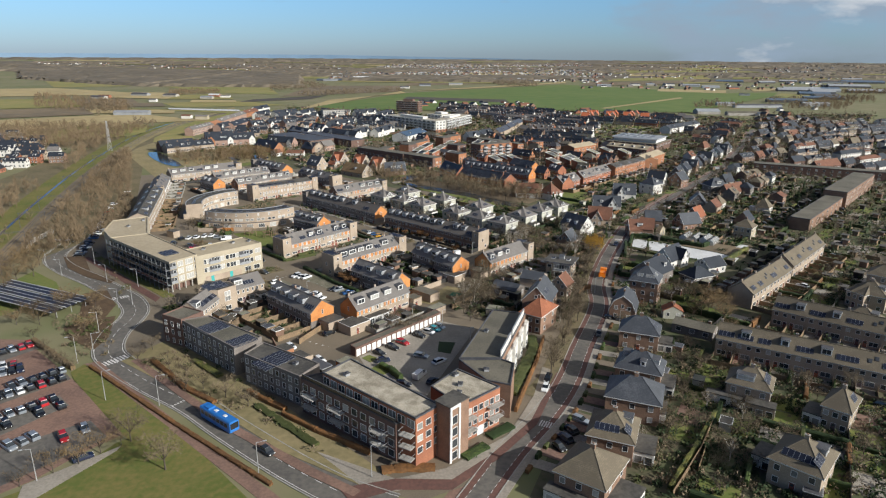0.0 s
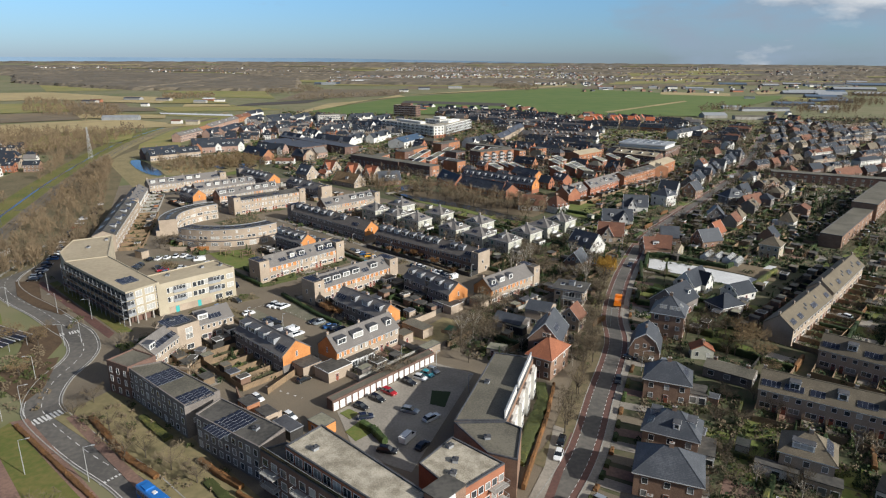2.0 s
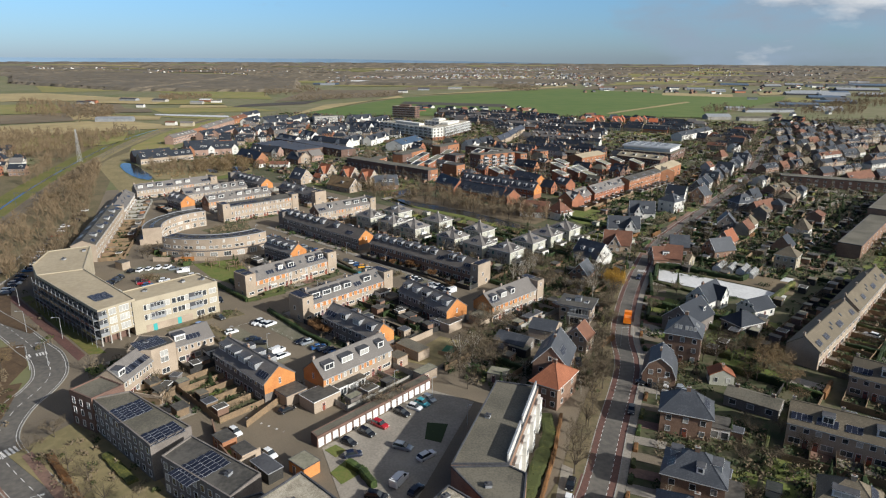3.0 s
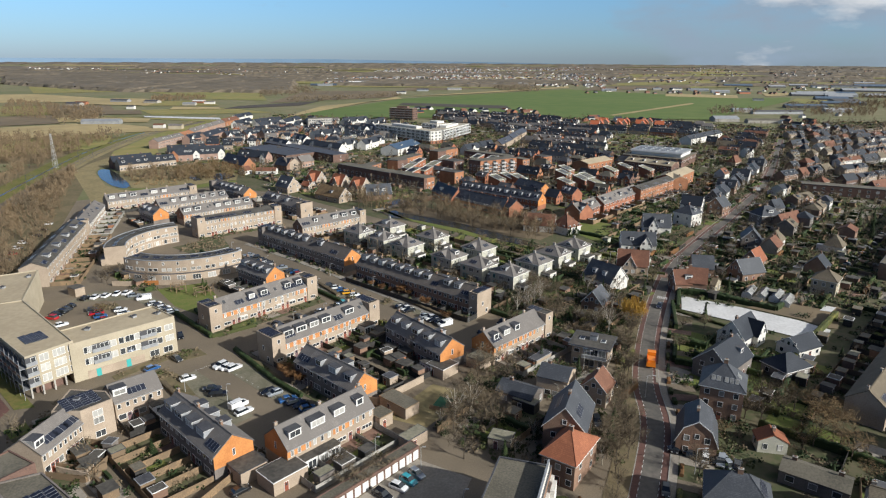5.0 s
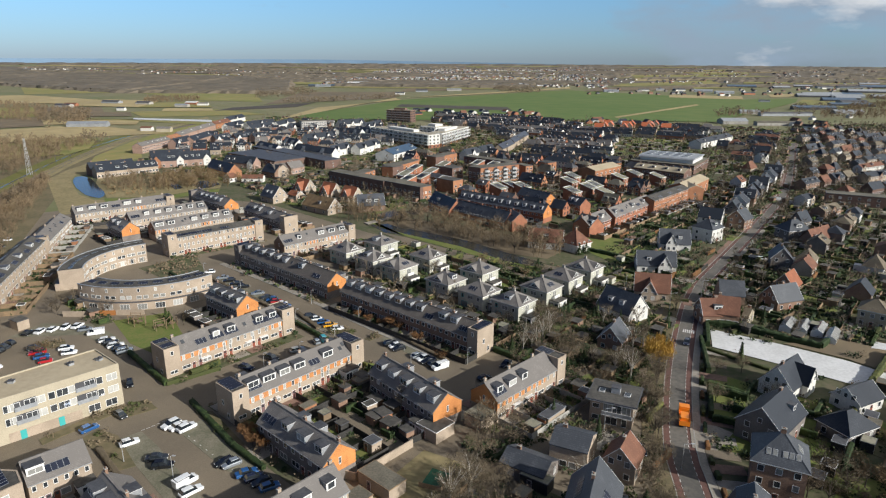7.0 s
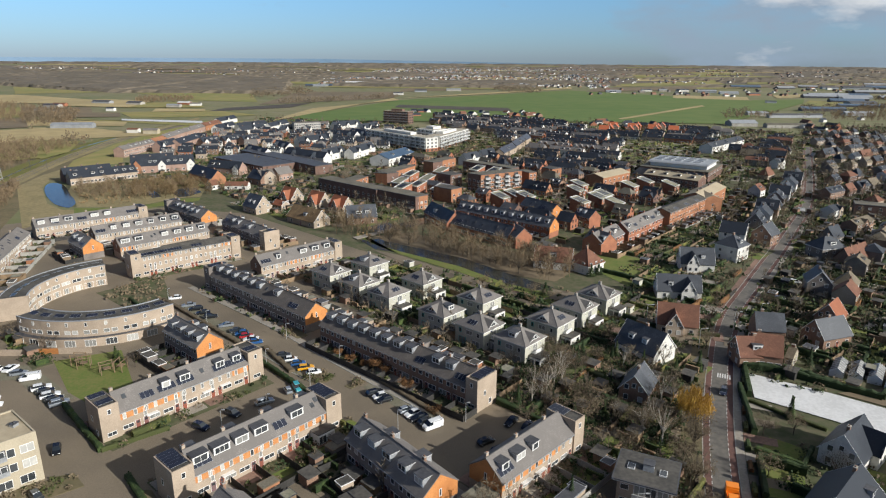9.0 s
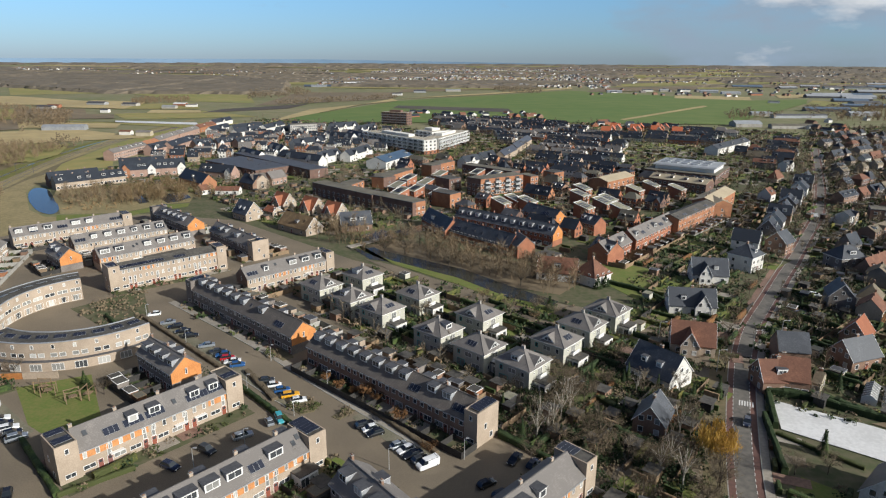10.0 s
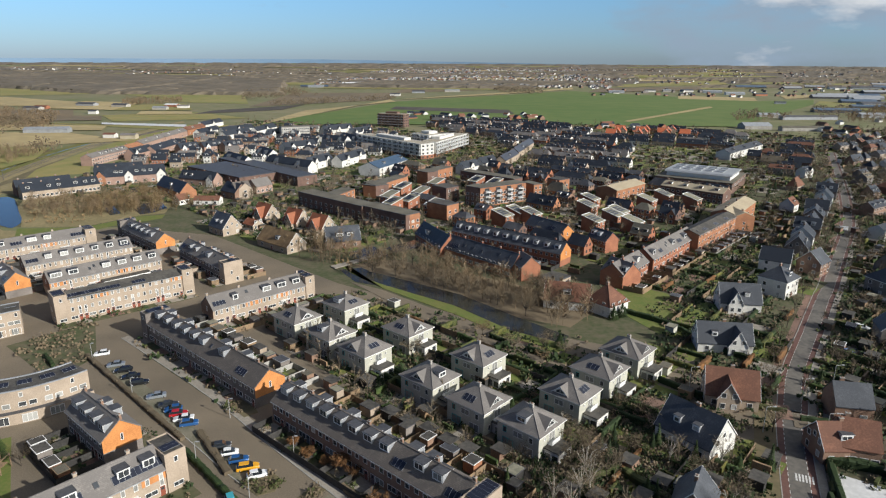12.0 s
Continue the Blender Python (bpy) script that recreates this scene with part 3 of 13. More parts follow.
def villa_walls(root, a, b):
    """The boarded villas' windows: broad glazing below, a balcony door with a white railing above, small square lights beside it."""
    u, v = (-a, -b), (a, -b)
    for x, w, h, z in ((-3.4, 1.0, 1.4, 3.5), (0.0, 2.4, 1.4, 3.5), (3.4, 1.0, 1.4, 3.5), (-2.6, 2.8, 2.0, 0.3), (2.6, 2.8, 2.0, 0.3)):
        part("window", window_data(w, h, teal if x < 0 else frame_white, pane_pale if w > 1.5 else glass), root, on_wall(u, v, a + x, z))
    u, v = (a, -b), (a, b)
    for x, w, h, z in ((-2.6, 0.6, 0.6, 4.2), (2.6, 0.6, 0.6, 4.2), (0.0, 2.2, 2.2, 3.0), (0.0, 2.6, 2.2, 0.2), (-2.8, 0.8, 1.4, 0.8), (2.8, 0.8, 1.4, 0.8)):
        part("window", window_data(w, h, None, pane_pale if w > 2 and z > 1 else glass), root, on_wall(u, v, b + x, z))
    bal = cached("villa_balcony", lambda: Shape().box(-1.6, -1.2, -0.16, 1.6, -0.003, 0.0).box(-1.6, -1.2, 0.85, 1.6, -1.14, 0.95).box(-1.6, -1.2, 0.003, -1.54, -1.14, 0.85).box(1.54, -1.2, 0.003, 1.6, -1.14, 0.85).box(-1.5, -1.18, 0.1, 1.5, -1.16, 0.8).data("balcony", frame_white))
    part("balcony", bal, root, on_wall(u, v, b, 2.95), label="small white balcony")


def hip_house(c, ang, L, D, eave, ridge, wall, roof, label, ridge_len=None, dormers=(), chimney=0.0, nwin=(3, 2), over=0.45, annex=(), floors=2,
              panels=(), name="house", category="house", group="", lights=(), chim_m=None, trim=True):
    """A house with a hipped roof; c: the middle of its plan; ang: the way its length runs; its front faces -y of that turn.
    annex: (x0, y0, x1, y1, height) flat-roofed extensions. dormers: (side, along, width)."""
    root = house_root(name, c[0], c[1], ang, label, category, group)
    FOOT.append(tuple(c))
    a, b = L / 2, D / 2
    rl = max(0.05, (L - D) if ridge_len is None else ridge_len) / 2
    part("wall", Shape().box(-a, -b, 0, a, b, eave).data("wall", wall), root)
    ao, bo = a + over, b + over
    e = eave - 0.05
    s = Shape()
    P = [(-ao, -bo, e + 0.2), (ao, -bo, e + 0.2), (ao, bo, e + 0.2), (-ao, bo, e + 0.2)]
    R0, R1 = (-rl, 0, ridge), (rl, 0, ridge)
    s.face([P[0], P[1], R1, R0]).face([P[1], P[2], R1]).face([P[2], P[3], R0, R1]).face([P[3], P[0], R0])
    part("roof", s.data("roof", roof), root)
    s = Shape().box(-ao, -bo, e, ao, bo, e + 0.2)
    part("fascia", s.data("fascia", frame_white if trim else zinc), root, label="white boarded fascia" if trim else "")
    s = Shape()
    for (u, v) in ((P[0], R0), (P[1], R1), (P[2], R1), (P[3], R0)):
        d = Vector(v) - Vector(u)
        n = Vector((-d.y, d.x, 0)).normalized() * 0.11
        up = Vector((0, 0, 0.09))
        A, B = Vector(u), Vector(v)
        s.face([A - n, A + up, B + up, B - n]).face([A + up, A + n, B + n, B + up])
    part("hip_cap", s.data("hip_cap", roof), root)
    corners = [(-a, -b), (a, -b), (a, b), (-a, b)]
    for k in range(4):
        u, v = corners[k], corners[(k + 1) % 4]
        m = nwin[k % 2]
        if not faces_view(root, u, v) or name == "villa":
            continue
        for f in range(floors):
            windows(root, u, v, m, 0.8 + 2.75 * f, 1.2, 1.4, skip=((m // 2,) if f == 0 and k in (0, 2) and m > 2 else ()))
        if k in (0,) and m > 2:
            part("door", door_data(), root, on_wall(u, v, math.dist(u, v) * (m // 2 + 0.5) / m, 0.03))
    if chimney is not None:
        part("chimney", chimney_data(chim_m or (wall if wall in (brick_pale, brick_brown, brick_red, brick_grey) else brick_brown), 0.9), root, pose(chimney, 0, ridge - 0.2))
    if name == "villa":
        villa_walls(root, a, b)
    kx, ky = (ridge - e - 0.2) / (ao - rl), (ridge - e - 0.2) / bo
    for sd, along, wd in dormers:
        h = 1.3
        if name == "villa" and (sd + int(abs(c[0]))) % 3 != 1:
            g = ao - rl if sd == 1 else bo
            k, f = (kx if sd == 1 else ky), g * 0.14
            m = part("gabled_dormer", pediment_data(4.2, 1.75, 1.75 / k + 0.3, roof), root)
            m.matrix_basis = pose(ao - f, along, e + 0.22 + k * f, 0, 0, 90) if sd == 1 else pose(along, -bo + f, e + 0.22 + k * f)
        elif sd in (0, 2):
            yy = bo * 0.30
            m = dormer(root, along, -bo + yy if sd == 0 else bo - yy, e + 0.25 + ky * yy, 1 if sd == 0 else -1, wd, h, h / ky + 0.6)
        else:
            xx = (ao - rl) * 0.30
            m = dormer(root, 0, 0, 0, 1, wd, h, h / kx + 0.6)
            m.matrix_basis = pose((ao - xx) * (1 if sd == 1 else -1), along, e + 0.25 + kx * xx, 0, 0, 90 if sd == 1 else -90)
    for sd, along, k in panels:
        for j in range(k):
            o = along + (j - (k - 1) / 2) * 1.04
            if sd in (0, 2):
                f = 0.38
                part("solar_panel", solar_data(1.0, 1.7), root, pose(o, (-bo + bo * f) * (1 if sd == 0 else -1), e + 0.27 + ky * bo * f, math.degrees(math.atan(ky)) * (1 if sd == 0 else -1), 0, 0))
            else:
                f = 0.38
                xx = ao - (ao - rl) * f
                part("solar_panel", solar_data(1.7, 1.0), root, pose(xx * (1 if sd == 1 else -1), o, e + 0.27 + kx * (ao - rl) * f, 0, math.degrees(math.atan(kx)) * (1 if sd == 1 else -1), 0))
    for sd, along, k in lights:
        for j in range(k):
            o, f = along + (j - (k - 1) / 2) * 1.1, 0.36
            m = pose(o, -bo + bo * f, e + 0.28 + ky * bo * f, math.degrees(math.atan(ky))) if sd == 0 else pose(ao - (ao - rl) * f, o, e + 0.28 + kx * (ao - rl) * f, 0, math.degrees(math.atan(kx)), 0) @ pose(0, 0, 0, 0, 0, 90)
            part("roof_window", cached("pale_roof_window", lambda: Shape().box(-0.45, -0.65, -0.05, 0.45, 0.65, 0.06).box(-0.36, -0.55, 0.05, 0.36, 0.55, 0.08, 1).data("roof_window", zinc, pane_pale)), root, m)
    for x0, y0, x1, y1, h in annex:
        s = Shape().box(x0, y0, 0, x1, y1, h, 0).box(x0 - 0.15, y0 - 0.15, h, x1 + 0.15, y1 + 0.15, h + 0.22, 1)
        an = part("annex", s.data("annex", wall if h > 2.85 else stucco_white, bitumen), root)
        cs = [(x0, y0), (x1, y0), (x1, y1), (x0, y1)]
        for k in range(4):
            if faces_view(root, cs[k], cs[(k + 1) % 4]):
                windows(an, cs[k], cs[(k + 1) % 4], max(1, round(math.dist(cs[k], cs[(k + 1) % 4]) / 2.4)), 0.2, 1.6, 1.8)
    return root


def gable_house(c, ang, L, D, eave, ridge, wall, roof, label, dormers=(), chimney=0.0, nwin=(3, 2), over=0.35, annex=(), panels=(), name="house", category="house",
                group="", verge=None, floors=2, gambrel=False, cross=None):
    """A house with a gabled roof, its ridge along ang; gables at both ends. cross: (along, width, ridge) of a gabled wing to the front."""
    root = house_root(name, c[0], c[1], ang, label, category, group)
    FOOT.append(tuple(c))
    a, b = L / 2, D / 2
    k = (ridge - eave) / b
    if gambrel:
        zm, ym = eave + (ridge - eave) * 0.62, b * 0.68
        wp = [(-b, 0), (-b, eave), (-ym, zm), (0, ridge - 0.1), (ym, zm), (b, eave), (b, 0)]
        rp = [(-b - 0.3, eave - 0.3), (-b - 0.3, eave - 0.05), (-ym - 0.1, zm + 0.22), (0, ridge + 0.22), (ym + 0.1, zm + 0.22), (b + 0.3, eave - 0.05), (b + 0.3, eave - 0.3), (ym, zm), (0, ridge), (-ym, zm)]
    else:
        wp = [(-b, 0), (-b, eave), (0, ridge - 0.1), (b, eave), (b, 0)]
        rp = [(-b - over, eave - over * k), (-b - over, eave - over * k + 0.22), (0, ridge + 0.22), (b + over, eave - over * k + 0.22), (b + over, eave - over * k), (0, ridge)]
    part("wall", Shape().along(wp, -a, a).data("wall", wall), root)
    part("roof", Shape().along(rp, -a - 0.2, a + 0.2).data("roof", roof), root)
    vp = [(y * 1.0, z + 0.03) for y, z in rp]
    for sgn in (-1, 1):
        xa = sgn * (a + 0.2)
        part("verge_board", Shape().along(vp, min(xa, xa + 0.06 * sgn), max(xa, xa + 0.06 * sgn)).data("verge_board", verge or frame_white), root)
    corners = [(-a, -b), (a, -b), (a, b), (-a, b)]
    for q in range(4):
        u, v = corners[q], corners[(q + 1) % 4]
        m = nwin[q % 2]
        if not faces_view(root, u, v):
            continue
        for f in range(floors):
            if q % 2 == 1 or 0.8 + 2.75 * f + 1.4 < eave:
                windows(root, u, v, m, 0.8 + 2.75 * f, 1.2, 1.4, skip=((m // 2,) if f == 0 and q == 0 and m > 2 else ()))
        if q == 0 and m > 2:
            part("door", door_data(), root, on_wall(u, v, math.dist(u, v) * (m // 2 + 0.5) / m, 0.03))
        if q % 2 == 1 and ridge - eave > 2.5:
            part("window", window_data(1.0, 1.2), root, on_wall(u, v, b, eave + (ridge - eave) * 0.25 - 0.2))
    if chimney is not None:
        part("chimney", chimney_data(brick_brown, 0.9), root, pose(chimney, 0.2, ridge - 0.1))
    if not gambrel:
        for sd, along, wd in dormers:
            yy = b * 0.3
            h = min(1.4, (ridge - eave) * 0.5)
            dormer(root, along, (-b + yy) * (1 if sd == 0 else -1), eave + k * yy + 0.15, 1 if sd == 0 else -1, wd, h, h / k + 0.7)
        for sd, along, n in panels:
            for j in range(n):
                part("solar_panel", solar_data(1.0, 1.7), root, pose(along + (j - (n - 1) / 2) * 1.04, -b * 0.55 * (1 if sd == 0 else -1), eave + k * b * 0.45 + 0.3, math.degrees(math.atan(k)) * (1 if sd == 0 else -1), 0, 0))
    if cross:
        al, wd, rz = cross
        dep = b + 1.6
        kk = (rz - eave) / (wd / 2)
        wing = part("wing", Shape().along([(-wd / 2, 0), (-wd / 2, eave), (0, rz - 0.1), (wd / 2, eave), (wd / 2, 0)], 0, dep).data("wing", wall), root, pose(al, 0, 0, 0, 0, -90))
        part("roof", Shape().along([(-wd / 2 - 0.3, eave - 0.3 * kk), (-wd / 2 - 0.3, eave - 0.3 * kk + 0.2), (0, rz + 0.2), (wd / 2 + 0.3, eave - 0.3 * kk + 0.2), (wd / 2 + 0.3, eave - 0.3 * kk), (0, rz)], 0, dep + 0.25).data("roof", roof), wing)
        part("verge_board", Shape().along([(-wd / 2 - 0.3, eave - 0.3 * kk), (-wd / 2 - 0.3, eave - 0.3 * kk + 0.25), (0, rz + 0.25), (wd / 2 + 0.3, eave - 0.3 * kk + 0.25), (wd / 2 + 0.3, eave - 0.3 * kk), (0, rz)], dep + 0.25, dep + 0.31).data("verge_board", frame_white), wing)
        for f in range(2):
            windows(wing, (dep, -wd / 2), (dep, wd / 2), 2, 0.8 + 2.75 * f, 1.2, 1.4)
    for x0, y0, x1, y1, h in annex:
        s = Shape().box(x0, y0, 0, x1, y1, h, 0).box(x0 - 0.15, y0 - 0.15, h, x1 + 0.15, y1 + 0.15, h + 0.22, 1)
        an = part("annex", s.data("annex", wall, bitumen), root)
        cs = [(x0, y0), (x1, y0), (x1, y1), (x0, y1)]
        for q in range(4):
            if faces_view(root, cs[q], cs[(q + 1) % 4]):
                windows(an, cs[q], cs[(q + 1) % 4], max(1, round(math.dist(cs[q], cs[(q + 1) % 4]) / 2.4)), 0.3, 1.6, 1.7)
    return root


def flat_block(pts, h, wall, roof, label, rows=(), name="apartment_building", category="building", group="", parapet=0.35, rim=None, z0=0.0, roof_things=0):
    """A flat-roofed building over a plan (counter-clockwise, in the world). rows: (edge, number, (heights), width, height of window)."""
    cx, cy = sum(p[0] for p in pts) / len(pts), sum(p[1] for p in pts) / len(pts)
    root = house_root(name, cx, cy, 0, label, category, group)
    P = [(x - cx, y - cy) for x, y in pts]
    n = len(P)
    part("wall", Shape().extrude(P, z0, h, 0, top=0, bottom=z0 > 0).data("wall", wall), root)
    ins = inset(P, 0.3)
    part("roof", Shape().face([(*p, h + 0.05) for p in ins]).data("roof", roof), root)
    s = Shape()
    for i in range(n):
        a, b, c, d = P[i], P[(i + 1) % n], ins[(i + 1) % n], ins[i]
        s.face([(*a, h + parapet), (*b, h + parapet), (*c, h + parapet), (*d, h + parapet)])
        s.face([(*d, h), (*d, h + parapet), (*c, h + parapet), (*c, h)])
        s.face([(*a, h), (*b, h), (*b, h + parapet), (*a, h + parapet)])
    part("parapet", s.data("parapet", rim or wall), root)
    for e, m, zs, w, hh in rows:
        for z in zs:
            windows(root, P[e], P[(e + 1) % n], m, z, w, hh)
    r = rnd(pts)
    for k in range(roof_things):
        x = min(p[0] for p in P) + r.random() * (max(p[0] for p in P) - min(p[0] for p in P))
        y = min(p[1] for p in P) + r.random() * (max(p[1] for p in P) - min(p[1] for p in P))
        if inside((x, y), inset(P, 1.5)):
            part("roof_vent", cached("roof_vent", lambda: Shape().box(-0.6, -0.5, 0, 0.6, 0.5, 0.6).box(-0.7, -0.6, 0.6, 0.7, 0.6, 0.7, 1).box(-0.2, -0.2, 0.7, 0.2, 0.2, 1.0, 1).data("roof_vent", zinc, zinc_dark)), root, pose(x, y, h + 0.05, 0, 0, r.random() * 90))
    return root


def inset(P, d):
    out, n = [], len(P)
    for i in range(n):
        p, a, b = Vector(P[i]), Vector(P[i - 1]), Vector(P[(i + 1) % n])
        u, v = (p - a).normalized(), (b - p).normalized()
        nu, nv = Vector((-u.y, u.x)), Vector((-v.y, v.x))
        k = (nu + nv)
        k = k / max(0.3, k.length_squared / 2) if k.length > 0.01 else nu
        out.append(tuple(p + k * d))
    return out


def inside(p, P):
    c, n = False, len(P)
    for i in range(n):
        (x0, y0), (x1, y1) = P[i], P[i - 1]
        if (y0 > p[1]) != (y1 > p[1]) and p[0] < (x1 - x0) * (p[1] - y0) / (y1 - y0) + x0:
            c = not c
    return c


# ---- ground pieces ----
def ground_z(x, y):
    """Flat near by; the land climbs gently towards the horizon."""
    d = math.hypot(x, y - 90)
    k = min(1.0, max(0.0, (d - 1900) / 2900))
    return 46 * k ** 1.4


LEVEL = [0]


def area(name, pts, z, m, label, category="ground", thick=0.0, kind="structure"):
    s = Shape()
    LEVEL[0] += 1
    z += 0.0011 * (LEVEL[0] % 37)
    if thick:
        s.extrude(pts, z - thick, z)
    else:
        s.face([(*p, z) for p in pts])
    return tagged(new(name, s.data(name, m)), label, category, kind=kind)


def offset_line(pts, d):
    out = []
    for i, p in enumerate(pts):
        a, b = pts[max(0, i - 1)], pts[min(len(pts) - 1, i + 1)]
        t = Vector((b[0] - a[0], b[1] - a[1])).normalized()
        out.append((p[0] - t.y * d, p[1] + t.x * d))
    return out


def smooth(pts, n=6):
    """A round curve through the points."""
    out = []
    for i in range(len(pts) - 1):
        p0, p1, p2, p3 = pts[max(0, i - 1)], pts[i], pts[i + 1], pts[min(len(pts) - 1, i + 2)]
        for k in range(n):
            t = k / n
            out.append(tuple(0.5 * (2 * b + (c - a) * t + (2 * a - 5 * b + 4 * c - d) * t * t + (3 * b - a - 3 * c + d) * t ** 3) for a, b, c, d in zip(p0, p1, p2, p3)))
    out.append(pts[-1])
    return out


def strip(name, pts, w0, w1, z, m, label, category="road", thick=0.0):
    """A band along a line, from w0 to w1 metres to its left."""
    a, b = offset_line(pts, w0), offset_line(pts, w1)
    s = Shape()
    for i in range(len(pts) - 1):
        s.face([(*a[i], z), (*a[i + 1], z), (*b[i + 1], z), (*b[i], z)])
        if thick:
            s.face([(*a[i], z - thick), (*a[i + 1], z - thick), (*a[i + 1], z), (*a[i], z)])
            s.face([(*b[i], z), (*b[i + 1], z), (*b[i + 1], z - thick), (*b[i], z - thick)])
    return tagged(new(name, s.data(name, m)), label, category, kind="structure")


def dashes(pts, off, z, length, gap, width, label="white road dashes"):
    line = offset_line(pts, off)
    s, run = Shape(), 0.0
    for p, q in zip(line, line[1:]):
        d = math.dist(p, q)
        t = Vector((q[0] - p[0], q[1] - p[1])) / max(d, 1e-6)
        u = 0.0
        while u < d:
            ph = (run + u) % (length + gap)
            if ph < length:
                v = min(d, u + length - ph)
                a, b = Vector(p) + t * u, Vector(p) + t * v
                n = Vector((-t.y, t.x)) * width / 2
                s.face([(*(a - n), z), (*(b - n), z), (*(b + n), z), (*(a + n), z)])
                u = v + 1e-4
            else:
                u += length + gap - ph + 1e-4
        run += d
    return tagged(new("road_marking", s.data("road_marking", line_white)), label, "road marking", kind="structure")


def zebra(c, ang, length, depth, n, z):
    """A crossing: n bars, across a road that runs along ang at c."""
    root = tagged(new("zebra_crossing"), "white zebra crossing bars on the road", "road marking", kind="structure")
    root.matrix_basis = pose(c[0], c[1], z, 0, 0, ang)
    me = Shape().box(-depth / 2, -length / n * 0.28, 0, depth / 2, length / n * 0.28, 0.006).data("bar", line_white)
    for k in range(n):
        part("bar", me, root, pose(0, -length / 2 + (k + 0.5) * length / n, 0))
    return root


# ---- vehicles ----
def wheel_data():
    def make():
        s, n, r = Shape(), 12, 0.32
        ring = [(r * math.cos(2 * math.pi * k / n), r * math.sin(2 * math.pi * k / n)) for k in range(n)]
        for k in range(n):
            a, b = ring[k], ring[(k + 1) % n]
            s.face([(a[0], -0.1, a[1]), (a[0], 0.1, a[1]), (b[0], 0.1, b[1]), (b[0], -0.1, b[1])])
        s.face([(x, -0.1, z) for x, z in ring])
        s.face([(x * 0.6, -0.105, z * 0.6) for x, z in ring], 1)
        s.face([(x, 0.1, z) for x, z in reversed(ring)])
        s.face([(x * 0.6, 0.105, z * 0.6) for x, z in reversed(ring)], 1)
        return s.data("wheel", rubber, zinc)
    return cached("wheel", make)


def loft(s, rings, m=0, caps=True):
    for a, b in zip(rings, rings[1:]):
        n = len(a)
        for k in range(n):
            s.face([a[k], a[(k + 1) % n], b[(k + 1) % n], b[k]], m)
    if caps:
        s.face(list(reversed(rings[0])), m)
        s.face(rings[-1], m)


def car_model(kind, colour, paint_m):
    """Builds one car at the origin, nose to +x: body, glasshouse, roof, four wheels, lamps."""
    L, W, H, hood, tail = {"hatch": (4.1, 1.74, 1.48, 1.05, 0.25), "estate": (4.6, 1.8, 1.5, 1.2, 0.2), "saloon": (4.6, 1.8, 1.44, 1.2, 0.85), "suv": (4.5, 1.86, 1.66, 1.1, 0.25), "van": (4.9, 1.92, 1.95, 0.75, 0.05), "mini": (3.6, 1.65, 1.5, 0.75, 0.15)}[kind]
    body = new("car" if kind != "van" else "van")
    b = Shape()
    z0, zb = 0.22, H * 0.60

    def ring(x, w, lo, hi):
        a = w / 2
        return [(x, -a, lo), (x, -a, hi - 0.12), (x, -a + 0.1, hi), (x, a - 0.1, hi), (x, a, hi - 0.12), (x, a, lo)]
    stations = [(-L / 2, 0.82, z0 + 0.14, zb - 0.12), (-L / 2 + 0.15, 0.95, z0, zb), (-L / 4, 1, z0, zb + 0.02), (L / 5, 1, z0, zb + 0.02), (L / 2 - hood * 0.6, 0.99, z0, zb - 0.05), (L / 2 - 0.15, 0.93, z0, zb - 0.2), (L / 2, 0.78, z0 + 0.12, zb - 0.32)]
    loft(b, [ring(x, W * w, lo, hi) for x, w, lo, hi in stations])
    for sgn in (-1, 1):
        b.box(L / 2 - 0.16, sgn * W * 0.33 - 0.16, zb - 0.36, L / 2 + 0.01, sgn * W * 0.33 + 0.16, zb - 0.24, 1)
    part("body", b.data("body", paint_m, frame_white), body)
    g = Shape()
    xf, xr = L / 2 - hood, -L / 2 + tail
    a, c, zt = W / 2 - 0.07, W / 2 - 0.24, H - 0.06
    lo = [(xr, -a, zb), (xf, -a, zb), (xf, a, zb), (xr, a, zb)]
    hi = [(xr + 0.42, -c, zt), (xf - 0.75, -c, zt), (xf - 0.75, c, zt), (xr + 0.42, c, zt)]
    for k in range(4):
        g.face([lo[k], lo[(k + 1) % 4], hi[(k + 1) % 4], hi[k]])
    part("glasshouse", g.data("glasshouse", car_glass), body, label="dark car windows")
    r = Shape()
    e = 0.05
    tp = [(p[0] + (e if i in (0, 3) else -e), p[1] * 0.94, H) for i, p in enumerate(hi)]
    hb = [(p[0], p[1], zt - 0.03) for p in hi]
    for k in range(4):
        r.face([hb[k], hb[(k + 1) % 4], tp[(k + 1) % 4], tp[k]])
    r.face(tp)
    if kind == "van":
        for sgn in (-1, 1):
            r.box(xr - 0.02, sgn * (a - 0.02) - 0.06, zb - 0.05, xf - 1.3, sgn * (a - 0.02) + 0.06, zt - 0.05)
        r.box(xr - 0.04, -a, zb - 0.05, xr + 0.3, a, zt)
    part("roof", r.data("roof", paint_m), body)
    for x in (-L * 0.31, L * 0.31):
        for y in (-W / 2 + 0.12, W / 2 - 0.12):
            part("wheel", wheel_data(), body, pose(x, y, 0.32))
    return body


CARS = {}


